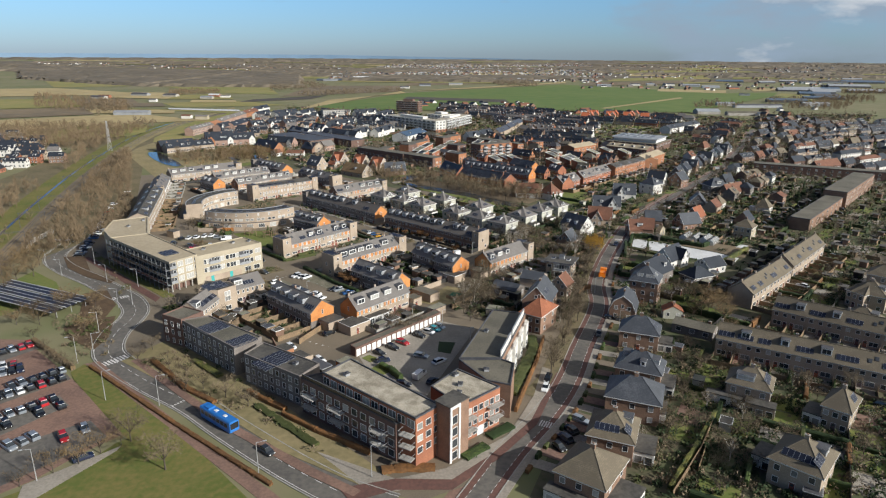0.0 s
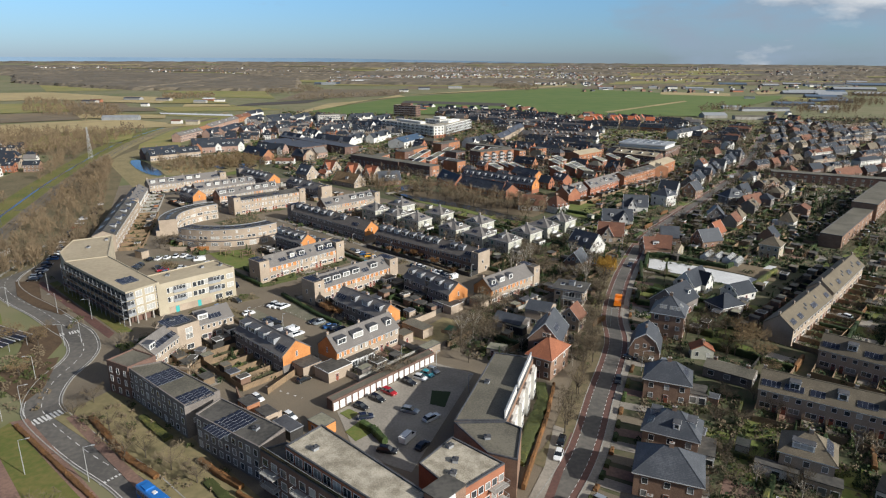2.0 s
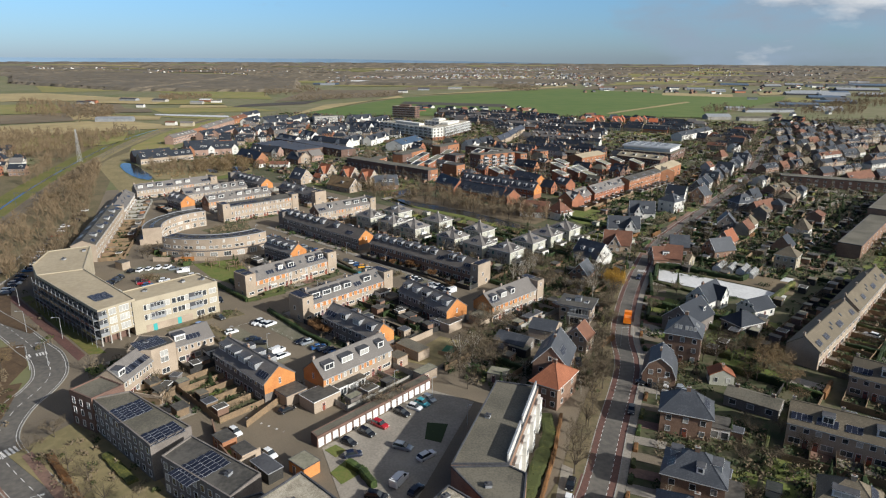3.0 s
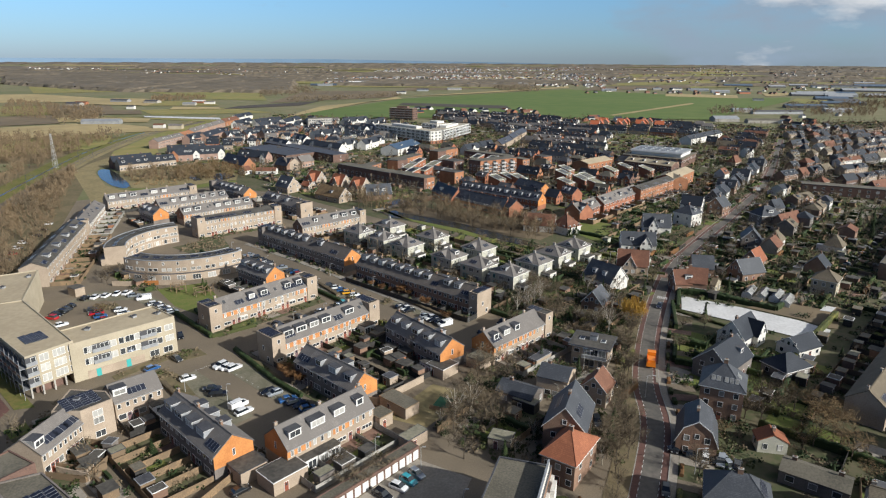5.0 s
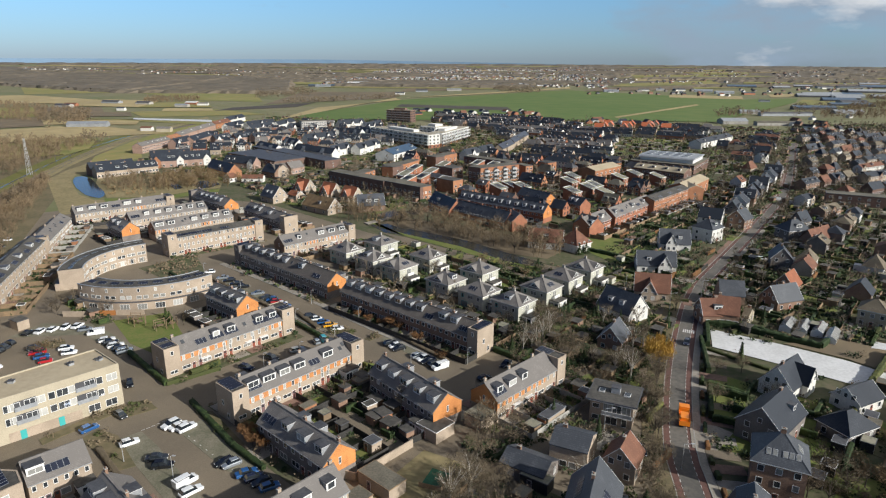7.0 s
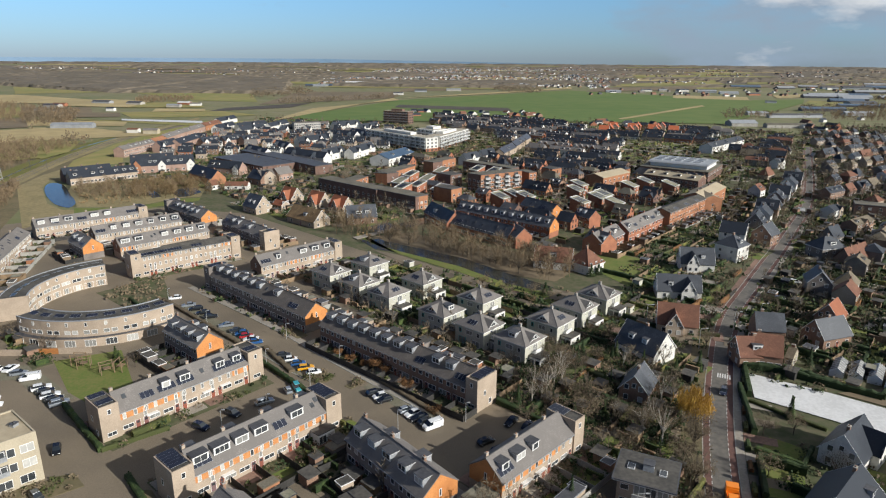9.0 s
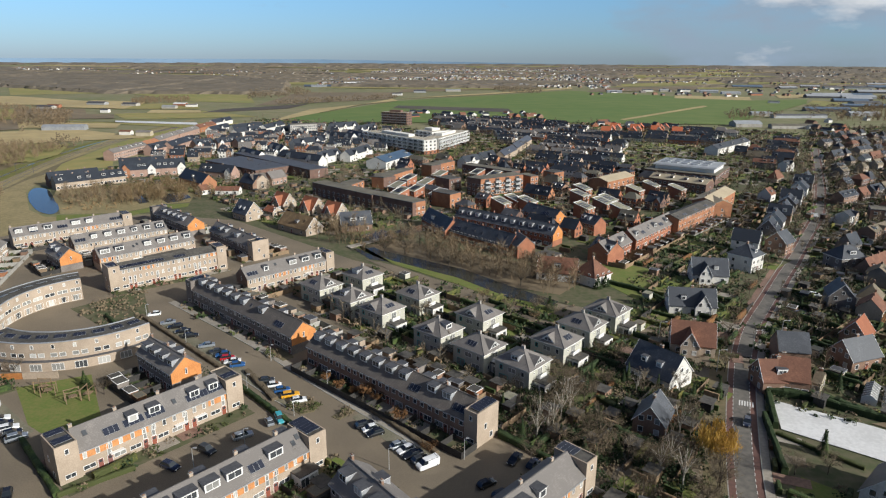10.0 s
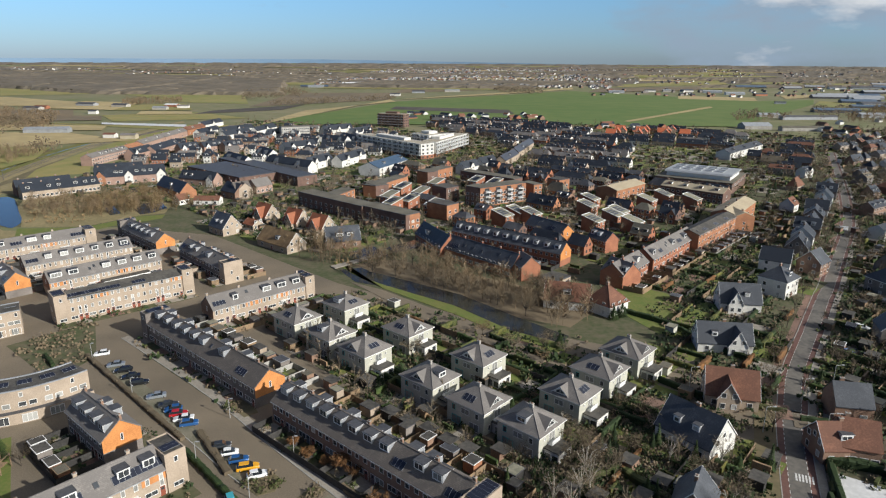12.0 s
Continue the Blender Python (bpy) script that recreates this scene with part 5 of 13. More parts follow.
def gallery_block(p, q, depth, floors, bays, label, base=None, top=None, slab=None):
    """Flats with open galleries along the front: a brick ground floor, lighter storeys above, slabs, posts and glazed railings."""
    L, D, H = math.dist(p, q), depth, 3.1 * floors
    root = house_root("apartment_building", p[0], p[1], math.degrees(math.atan2(q[1] - p[1], q[0] - p[0])), label, "building")
    claim(p, q, depth)
    bm, tm, sm = base or brick_red, top or stucco_white, slab or frame_white
    part("wall", Shape().box(0, 0, 0, L, D, 3.2).data("wall", bm), root)
    part("upper_wall", Shape().box(0.02, 0.02, 3.2, L - 0.02, D - 0.02, H).data("upper_wall", tm), root)
    part("roof", Shape().box(-0.3, -0.5, H, L + 0.3, D + 0.3, H + 0.3).box(0.2, 0.2, H + 0.3, L - 0.2, D - 0.2, H + 0.33, 1).data("roof", sm, gravel), root)
    part("roof_house", Shape().box(L * 0.25, D * 0.3, H + 0.33, L * 0.7, D * 0.8, H + 2.6).data("roof_house", tm), root)
    for f in range(floors):
        z = 3.1 * f
        s = Shape()
        for k in range(bays):
            x = L * (k + 0.5) / bays
            g = L / bays
            s.box(x - g * 0.40, -0.05, z + 0.3, x + g * 0.05, 0.03, z + 2.5, 1).box(x + g * 0.12, -0.05, z + 0.9, x + g * 0.38, 0.03, z + 2.4, 1)
            s.box(x - g * 0.19, -0.07, z + 0.3, x - g * 0.15, -0.045, z + 2.5)
        for k in range(3):
            y = D * (k + 0.5) / 3
            s.box(L - 0.03, y - 1.0, z + 0.8, L + 0.05, y + 1.0, z + 2.3, 1)
        tagged(part("window_band", s.data("window_band", frame_white, glass), root), kind="stuff")
        if f:
            s = Shape().box(0, -1.6, z - 0.12, L, -0.06, z + 0.12).box(0, -1.6, z + 0.95, L, -1.52, z + 1.05)
            s.box(0.05, -1.58, z + 0.2, L - 0.05, -1.54, z + 0.9, 1)
            for k in range(bays + 1):
                x = L * k / bays
                s.box(x - 0.12, -1.62, z + 0.12, x + 0.12, -1.38, z + 2.98)
            part("gallery", s.data("gallery", sm, zinc), root)
    return root


def modern_house(p, q, D=8.6):
    """A two-storey house of pale brick with a wide dark flat roof, a glazed upper front over a balcony, and a chimney block."""
    L = math.dist(p, q)
    root = house_root("house", p[0], p[1], math.degrees(math.atan2(q[1] - p[1], q[0] - p[0])), "low modern house with glazed front and dark flat roof", "house")
    claim(p, q, D)
    part("wall", Shape().box(0, 0, 0, L, D, 6.0).data("wall", brick_pale), root)
    part("roof", Shape().box(-0.9, -1.1, 6.0, L + 0.9, D + 0.6, 6.18).box(-0.95, -1.15, 6.18, L + 0.95, D + 0.65, 6.42, 1).box(-0.7, -0.9, 6.42, L + 0.7, D + 0.4, 6.45, 2).data("roof", frame_white, zinc_dark, bitumen), root)
    part("roof_box", Shape().box(L * 0.42, D * 0.4, 6.45, L * 0.62, D * 0.62, 7.9).box(L * 0.42 - 0.1, D * 0.4 - 0.1, 7.9, L * 0.62 + 0.1, D * 0.62 + 0.1, 8.0, 1).data("roof_box", zinc, zinc_dark), root)
    for x, z in ((L * 0.2, 6.45), (L * 0.8, 6.45)):
        part("roof_light", cached("flat_light", lambda: Shape().box(-0.7, -0.9, 0, 0.7, 0.9, 0.25).box(-0.6, -0.8, 0.25, 0.6, 0.8, 0.28, 1).data("roof_light", frame_white, glass)), root, pose(x, D * 0.45, z))
    for k in range(3):
        part("window", window_data(2.0, 2.2, None, (pane_pale, glass, pane_pale)[k]), root, on_wall((0, 0), (L, 0), L * 0.42 + 2.1 * k, 3.2))
    for x, w, h, z in ((1.4, 1.6, 1.2, 3.8), (1.4, 1.6, 1.2, 0.9), (5.0, 2.8, 2.0, 0.2), (8.0, 1.2, 2.0, 0.2)):
        part("window", window_data(w, h), root, on_wall((0, 0), (L, 0), x, z))
    for x, z in ((2.4, 0.9), (5.8, 0.9), (2.4, 3.7), (5.8, 3.7)):
        part("window", window_data(1.6, 1.4), root, on_wall((L, 0), (L, D), x, z))
    part("balcony", Shape().box(L * 0.30, -1.2, 2.95, L, -0.004, 3.12).box(L * 0.30, -1.2, 3.95, L, -1.12, 4.05).box(L * 0.30 + 0.05, -1.18, 3.15, L - 0.05, -1.15, 3.95, 1).data("balcony", frame_white, zinc), root)
    return root


def balconies(p, q, n, floors, z0=2.9, lift=2.75):
    """White balconies with glazed railings, hung in columns along a front."""
    root = house_root("balcony_group", p[0], p[1], math.degrees(math.atan2(q[1] - p[1], q[0] - p[0])), "white balconies hung on the brick front", "balcony")
    d = cached("hung_balcony", lambda: Shape().box(-1.9, -1.5, -0.1, 1.9, -0.004, 0.1).box(-1.9, -1.5, 0.9, 1.9, -1.44, 1.0).box(-1.86, -1.48, 0.15, 1.86, -1.46, 0.88, 1).box(-1.9, -1.44, 0.15, -1.86, -0.02, 0.95, 1).box(1.86, -1.44, 0.15, 1.9, -0.02, 0.95, 1).box(-1.5, -0.06, 0.1, 1.5, -0.004, 2.2, 2).data("balcony", frame_white, zinc, glass))
    for f in range(floors):
        for k in range(n):
            part("balcony", d, root, pose(math.dist(p, q) * (k + 0.5) / n, 0, z0 + lift * f))
    return root


def arc_block(c, r0, r1, a0, a1, h, wall, label, front="out", n=8, seg=24):
    """A curved terrace between two radii, in degrees about c; front: the side with the street windows."""
    root = house_root("crescent", c[0], c[1], 0, label, "terrace")
    A = [radians(a0 + (a1 - a0) * k / seg) for k in range(seg + 1)]

    def band(rr0, rr1, z0, z1, m0, m1):
        s = Shape()
        for a, b in zip(A, A[1:]):
            i0, i1, o0, o1 = [(r * math.cos(t), r * math.sin(t)) for r, t in ((rr0, a), (rr0, b), (rr1, a), (rr1, b))]
            s.face([(*o0, z0), (*o1, z0), (*o1, z1), (*o0, z1)]).face([(*i1, z0), (*i0, z0), (*i0, z1), (*i1, z1)]).face([(*i0, z1), (*o0, z1), (*o1, z1), (*i1, z1)], 1)
        for t, flip in ((A[0], 0), (A[-1], 1)):
            f = [(rr0 * math.cos(t), rr0 * math.sin(t), z0), (rr1 * math.cos(t), rr1 * math.sin(t), z0), (rr1 * math.cos(t), rr1 * math.sin(t), z1), (rr0 * math.cos(t), rr0 * math.sin(t), z1)]
            s.face(f[::-1] if flip else f)
        return s.data("wall", m0, m1)
    part("wall", band(r0, r1, 0, h, wall, bitumen), root)
    part("roof_edge", band(r1 - 0.25, r1 + 0.12, h + 0.003, h + 0.22, zinc, zinc), root)
    part("roof_edge", band(r0 - 0.12, r0 + 0.25, h + 0.003, h + 0.22, zinc, zinc), root)
    part("ground_floor_band", band(r1, r1 + 1.6, 0, 2.7, wall, zinc_dark), root)
    for k in range(n):
        t0, t1 = [a0 + (a1 - a0) * (k + f) / n for f in (0, 1)]
        for rr, sgn in ((r1, 1), (r0, -1)):
            for z, w, hh in ((0.3, 3.0, 2.0), (3.5, 1.6, 1.2), (5.9, 0.8, 1.2)):
                for f in ((0.3, 0.7) if 3 < z < 5 else ((0.3,) if z > 5 else (0.5,))):
                    t = radians(t0 + (t1 - t0) * f)
                    rad = rr + (1.6 if z < 3 and sgn > 0 else 0.0)
                    if z + hh < h:
                        part("window", window_data(w, hh, None, (pane_pale, glass, blind, pane_pale)[(k + int(z)) % 4]), root, pose(rad * math.cos(t), rad * math.sin(t), z, 0, 0, math.degrees(t) + (90 if sgn > 0 else -90)))
        t = radians((t0 + t1) / 2)
        for j in range(3):
            tj = t + radians((j - 1) * 2.0)
            part("solar_panel", solar_data(1.0, 1.7), root, pose((r0 + r1) / 2 * math.cos(tj), (r0 + r1) / 2 * math.sin(tj), h + 0.25, 12, 0, math.degrees(tj) + 90))
    return root


def field(pts, m, label, lift=0.3, n=14, name="field"):
    """A four-cornered piece of land that lies on the rise of the ground."""
    s = Shape()
    LEVEL[0] += 1
    lift += 0.013 * (LEVEL[0] % 37)
    a, b, c, d = [Vector(p) for p in pts]
    g = [[a.lerp(b, i / n).lerp(d.lerp(c, i / n), j / n) for i in range(n + 1)] for j in range(n + 1)]
    for j in range(n):
        for i in range(n):
            q = [g[j][i], g[j][i + 1], g[j + 1][i + 1], g[j + 1][i]]
            s.face([(p.x, p.y, ground_z(p.x, p.y) + lift) for p in q])
    return tagged(new(name, s.data(name, m)), label, "field", kind="structure")


def sprig(s, r, o, h, n, w):
    """A bare tree of the middle distance: stem, rising limbs and fine twigs as thin blades."""
    x, y, z = o
    s.face([(x - 0.12, y, z), (x + 0.12, y, z), (x + 0.05, y, z + h * 0.8), (x - 0.05, y, z + h * 0.8)])
    rad = h * r.uniform(0.24, 0.40)
    for _ in range(n):
        a, t = r.uniform(0, 6.283), r.random() ** 0.8
        e = rad * math.sin(math.pi * min(0.97, 0.15 + t * 0.8)) * r.uniform(0.25, 1.0)
        c = Vector((x + math.cos(a) * e, y + math.sin(a) * e, z + h * (0.25 + 0.72 * t)))
        d = Vector((math.cos(a) * r.uniform(0.2, 1.0), math.sin(a) * r.uniform(0.2, 1.0), r.uniform(0.3, 1.3))).normalized() * h * r.uniform(0.08, 0.16)
        g = Vector((r.gauss(0, 1), r.gauss(0, 1), r.gauss(0, 0.6))).cross(d)
        g = g.normalized() * w * r.uniform(0.6, 1.5)
        s.face([c - d - g, c - d + g, c + d + g * 0.3, c + d - g * 0.3])


def yards(name, poly, ang, seed, label, cell=10.0, clear=5.0, green=0.5, trees=0.5, bush=12.0):
    """Gardens, paths, hedges, fences and little sheds that fill the land between further houses."""
    r = random.Random(seed)
    u, v = Vector((math.cos(radians(ang)), math.sin(radians(ang)))), Vector((-math.sin(radians(ang)), math.cos(radians(ang))))
    us, vs = [Vector(p).dot(u) for p in poly], [Vector(p).dot(v) for p in poly]
    s = Shape()
    x = min(us)
    while x < max(us):
        y = min(vs)
        while y < max(vs):
            o = u * x + v * y
            c = o + (u + v) * cell / 2
            if inside(tuple(c), poly):
                open_ = free(c.x, c.y, clear)

                def bar(a, b, a1, b1, h, m, z0=0.02):
                    s.extrude([tuple(o + u * i + v * j) for i, j in ((a, b), (a1, b), (a1, b1), (a, b1))], z0, h, m)
                if open_:
                    k = r.random()
                    bar(0.2, 0.2, cell - 0.2, cell * r.uniform(0.5, 0.97), 0.10 + r.random() * 0.02, 0 if k < green else (1 if k < green + 0.2 else (2 if k < green + 0.3 else 3)))
                    if r.random() < 0.3:
                        bar(r.uniform(0, 3), r.uniform(0, 3), r.uniform(4, cell), r.uniform(4, cell), 0.125 + r.random() * 0.01, r.randrange(4))
                for e in range(3):
                    if r.random() < 0.42 and open_:
                        w, h, m = r.uniform(0.35, 0.7), r.uniform(0.9, 2.1), r.choice((4, 4, 5, 6))
                        a = r.uniform(0, cell * 0.4)
                        if r.random() < 0.5:
                            bar(a, cell * e / 3, a + r.uniform(3, cell * 0.6), cell * e / 3 + w, h, m)
                        else:
                            bar(cell * e / 3, a, cell * e / 3 + w, a + r.uniform(3, cell * 0.6), h, m)
                if open_ and r.random() < 0.4:
                    a, b = r.uniform(0, cell - 4), r.uniform(0, cell - 4)
                    m = r.choice((6, 7, 8))
                    bar(a, b, a + r.uniform(2.2, 3.6), b + r.uniform(2, 3), 2.3, m)
                    bar(a - 0.15, b - 0.15, a + 3.7, b + 3.1, 2.45, 9, 2.3)
                for _ in range(int(cell * cell / bush)):
                    g = o + u * r.uniform(0, cell) + v * r.uniform(0, cell)
                    if free(g.x, g.y, 4.5):
                        (GREEN, MOSS, BROWN, BROWN, GREEN)[r.randrange(5)].append(tuple(g))
                if r.random() < trees and open_:
                    g = o + u * r.uniform(0, cell) + v * r.uniform(0, cell)
                    SPRIGS.append((g.x, g.y))
            y += cell
        x += cell
    return tagged(new(name, s.data(name, lawn, slabs, clinker, garden, leaf_green, leaf_moss, wood_pale, board_dark, brick_brown, bitumen)), label, "garden", kind="stuff")


SPRIGS = []


def sprigs(name, label, seed, m, size=(4, 8), n=46, w=0.07):
    r = random.Random(seed)
    s = Shape()
    for x, y in SPRIGS:
        sprig(s, r, (x, y, ground_z(x, y)), r.uniform(*size), n, w)
    return tagged(new(name, s.data(name, m)), label, "trees", kind="stuff")


def woods(name, quads, per, label, seed, m, size=(5, 9), clumps=14, leaf=2.2, thin=0.30, clear=0.0):
    """A wood seen from afar: uneven clumps of twigs over four-cornered patches, per trees to the hectare."""
    r = random.Random(seed)
    s = Shape()
    for pts in quads:
        a, b, c, d = [Vector(p) for p in pts]
        ha = abs((c - a).cross(d - b)) / 2 / 10000
        for _ in range(int(ha * per)):
            u, v = r.random(), r.random()
            p = a.lerp(b, u).lerp(d.lerp(c, u), v)
            h = r.uniform(*size)
            z = ground_z(p.x, p.y)
            if clear and not free(p.x, p.y, clear):
                continue
            if thin < 0.2:
                sprig(s, r, (p.x, p.y, z), h, clumps, thin)
                continue
            for _ in range(clumps):
                e = Vector((r.gauss(0, 0.28) * h, r.gauss(0, 0.28) * h, z + h * r.uniform(0.25, 1.0)))
                k = leaf * r.uniform(0.5, 1.2)
                d1 = Vector((r.gauss(0, 1), r.gauss(0, 1), r.gauss(0.6, 0.7))).normalized()
                d2 = d1.orthogonal().normalized()
                o = Vector((p.x, p.y, 0)) + e
                s.face([o - d1 * k * 0.6, o + d2 * k * 0.30, o + d1 * k * 0.7, o - d2 * k * 0.30])
    return tagged(new(name, s.data(name, m)), label, "woods", kind="stuff")


def canopy(s, r, pts, h, cell, gaps=0.06):
    """The uneven top of a bare wood far off, as one closed skin that sinks at its edges and in clearings."""
    a, b, c, d = [Vector(p) for p in pts]
    n, m = max(2, int((b - a).length / cell)), max(2, int((d - a).length / cell))
    g = []
    for j in range(m + 1):
        row = []
        for i in range(n + 1):
            e = i in (0, n) or j in (0, m)
            u, v = (i + (0 if e else r.uniform(-0.35, 0.35))) / n, (j + (0 if e else r.uniform(-0.35, 0.35))) / m
            q = a.lerp(b, u).lerp(d.lerp(c, u), v)
            if e:
                q = q + Vector((r.uniform(-0.6, 0.6), r.uniform(-0.6, 0.6))) * cell
            row.append((q.x, q.y, ground_z(q.x, q.y) + (0.2 if e else h * (r.uniform(0.1, 0.3) if r.random() < gaps else r.uniform(0.8, 1.0)))))
        g.append(row)
    for j in range(m):
        for i in range(n):
            s.face([g[j][i], g[j][i + 1], g[j + 1][i + 1]]).face([g[j][i], g[j + 1][i + 1], g[j + 1][i]])


def far_houses(name, quads, per, label, seed, mats, roofs, size=(7, 11)):
    """Countless small houses far off."""
    r = random.Random(seed)
    s = Shape()
    nm = len(mats)
    for pts in quads:
        a, b, c, d = [Vector(p) for p in pts]
        ha = abs((c - a).cross(d - b)) / 2 / 10000
        for _ in range(int(ha * per)):
            u, v = r.random(), r.random()
            p = a.lerp(b, u).lerp(d.lerp(c, u), v)
            z = ground_z(p.x, p.y) - 0.5
            L, D, e = r.uniform(*size) * r.choice((1, 1, 1, 1.8)), r.uniform(6, 8), r.uniform(2.5, 4.5)
            t = radians(r.choice((0, 90)) + 25 + r.uniform(-20, 20))
            cu, su = math.cos(t), math.sin(t)

            def P(x, y, h):
                return (p.x + x * cu - y * su, p.y + x * su + y * cu, z + h)
            m, k = r.randrange(nm), nm + r.randrange(len(roofs))
            A, B = L / 2, D / 2
            for q in ([(-A, -B), (A, -B)], [(A, -B), (A, B)], [(A, B), (-A, B)], [(-A, B), (-A, -B)]):
                s.face([P(*q[0], 0), P(*q[1], 0), P(*q[1], e), P(*q[0], e)], m)
            rz = e + B * 0.8
            s.face([P(-A, -B, e), P(A, -B, e), P(A, 0, rz), P(-A, 0, rz)], k).face([P(A, B, e), P(-A, B, e), P(-A, 0, rz), P(A, 0, rz)], k)
            s.face([P(A, -B, e), P(A, B, e), P(A, 0, rz)], m).face([P(-A, B, e), P(-A, -B, e), P(-A, 0, rz)], m)
    return tagged(new(name, s.data(name, *mats, *roofs)), label, "houses", kind="stuff")


def fill_houses(name, poly, ang, row_gap, seed, label, walls, roofs, keep=1.0, gap=5.0, clear=10.0, semi=True, lengths=(8, 9, 11, 13, 18)):
    """The countless further houses of a quarter, in rows: walls, roofs, gables, windows, dormers and chimneys, as one mass."""
    r = random.Random(seed)
    u, v = Vector((math.cos(radians(ang)), math.sin(radians(ang)))), Vector((-math.sin(radians(ang)), math.cos(radians(ang))))
    us, vs = [Vector(p).dot(u) for p in poly], [Vector(p).dot(v) for p in poly]
    s = Shape()
    nw, nr = len(walls), len(roofs)
    WIN, GLS, CHM = nw + nr, nw + nr + 1, nw + nr + 2
    y, row = min(vs) + row_gap * 0.4, 0
    while y < max(vs):
        x = min(us) + r.uniform(0, 8)
        while x < max(us):
            L = r.choice(lengths) if semi else r.uniform(7.5, 10)
            D = r.uniform(6.6, 7.8)
            o = u * x + v * (y + r.uniform(-1.5, 1.5))
            c = o + u * L / 2 + v * D / 2
            ends = [o, o + u * L, o + u * L + v * D, o + v * D]
            if all(inside(tuple(e), poly) for e in ends) and r.random() < keep and all(free(e.x, e.y, clear) for e in (o, o + u * L, c)):
                z = ground_z(c.x, c.y)

                def P(a, b, h):
                    q = o + u * a + v * b
                    return (q.x, q.y, z + h)

                def slab(a0, b0, h0, a1, b1, h1, m):
                    A = [P(a0, b0, h0), P(a1, b0, h0), P(a1, b1, h0), P(a0, b1, h0)]
                    B = [P(a0, b0, h1), P(a1, b0, h1), P(a1, b1, h1), P(a0, b1, h1)]
                    for k in range(4):
                        s.face([A[k], A[(k + 1) % 4], B[(k + 1) % 4], B[k]], m)
                    s.face(B, m)
                w, k = r.randrange(nw), nw + r.randrange(nr)
                e, rz = r.choice((5.0, 5.2, 4.0, 3.0)), r.uniform(7.0, 8.4)
                for a, b in (((0, 0), (L, 0)), ((L, 0), (L, D)), ((L, D), (0, D)), ((0, D), (0, 0))):
                    s.face([P(*a, 0), P(*b, 0), P(*b, e), P(*a, e)], w)
                hip = r.random() < 0.3
                t = D / 2 * 0.9 if hip else 0.0
                i = 0.35
                s.face([P(-i, -i, e), P(L + i, -i, e), P(L + i - t, D / 2, rz), P(-i + t, D / 2, rz)], k)
                s.face([P(L + i, D + i, e), P(-i, D + i, e), P(-i + t, D / 2, rz), P(L + i - t, D / 2, rz)], k)
                for a, sg in ((L, 1), (0, -1)):
                    q = [P(a + (i if hip else 0) * sg, -i if hip else 0, e), P(a + (i if hip else 0) * sg, D + i if hip else D, e), P(a - (t - i) * sg if hip else a, D / 2, rz - (0 if hip else 0.2))]
                    s.face(q if sg > 0 else q[::-1], k if hip else w)
                n = max(1, round(L / 5.5))
                for j in range(n):
                    a = L * (j + 0.5) / n
                    for h in (0.8, 3.5):
                        if h + 1.4 < e + 0.2:
                            for da in (-1.3, 1.3):
                                slab(a + da - 0.65, -0.06, h, a + da + 0.65, 0.01, h + 1.4, WIN)
                                slab(a + da - 0.53, -0.08, h + 0.12, a + da + 0.53, -0.05, h + 1.28, GLS)
                    if r.random() < 0.5 and not hip:
                        zz = e + (rz - e) * 0.3
                        slab(a - 1.1, D * 0.15, zz - 0.2, a + 1.1, D * 0.42, zz + 1.3, WIN)
                        slab(a - 0.9, D * 0.15 - 0.03, zz + 0.15, a + 0.9, D * 0.16, zz + 1.1, GLS)
                        slab(a - 1.25, D * 0.13, zz + 1.3, a + 1.25, D * 0.45, zz + 1.45, k)
                    elif r.random() < 0.4 and not hip and e > 4:
                        g, gz = 2.1, min(rz - 0.4, e + 2.6)
                        s.face([P(a - g, -0.3, 0), P(a + g, -0.3, 0), P(a + g, -0.3, e), P(a, -0.3, gz), P(a - g, -0.3, e)], r.randrange(nw))
                        s.face([P(a - g - 0.2, -0.5, e - 0.2), P(a, -0.5, gz + 0.12), P(a, D / 2, gz + 0.12), P(a - g - 0.2, D * 0.2, e - 0.2)], k)
                        s.face([P(a, -0.5, gz + 0.12), P(a + g + 0.2, -0.5, e - 0.2), P(a + g + 0.2, D * 0.2, e - 0.2), P(a, D / 2, gz + 0.12)], k)
                        for h in (0.8, 3.4):
                            slab(a - 0.8, -0.36, h, a + 0.8, -0.29, h + 1.4, WIN)
                            slab(a - 0.66, -0.38, h + 0.12, a + 0.66, -0.35, h + 1.28, GLS)
                    if r.random() < 0.6:
                        slab(a + 2.0, D / 2 - 0.3, rz - 0.8, a + 2.7, D / 2 + 0.3, rz + 0.8, CHM)
                for h in (0.9, 3.6):
                    for b in (D * 0.3, D * 0.7):
                        slab(L - 0.01, b - 0.55, h, L + 0.06, b + 0.55, h + 1.3, GLS)
                if r.random() < 0.5:
                    slab(1, D, 0, 4, D + 3, 2.6, w)
                if r.random() < 0.6:
                    a = r.uniform(0, L)
                    slab(a, D + 7, 0, a + 3, D + 9.5, 2.3, r.randrange(nw))
                    slab(a - 0.15, D + 6.85, 2.3, a + 3.15, D + 9.65, 2.45, nw)
                for _ in range(int(L / 1.1)):
                    g = o + u * r.uniform(-2, L + 2) + v * (D + r.uniform(1, max(2, row_gap - D - 1)))
                    (GREEN, BROWN, MOSS, BROWN, BROWN)[r.randrange(5)].append(tuple(g))
                FOOT.append(tuple(c))
            x += L + r.uniform(gap * 0.5, gap * 1.4)
        y += row_gap
        row += 1
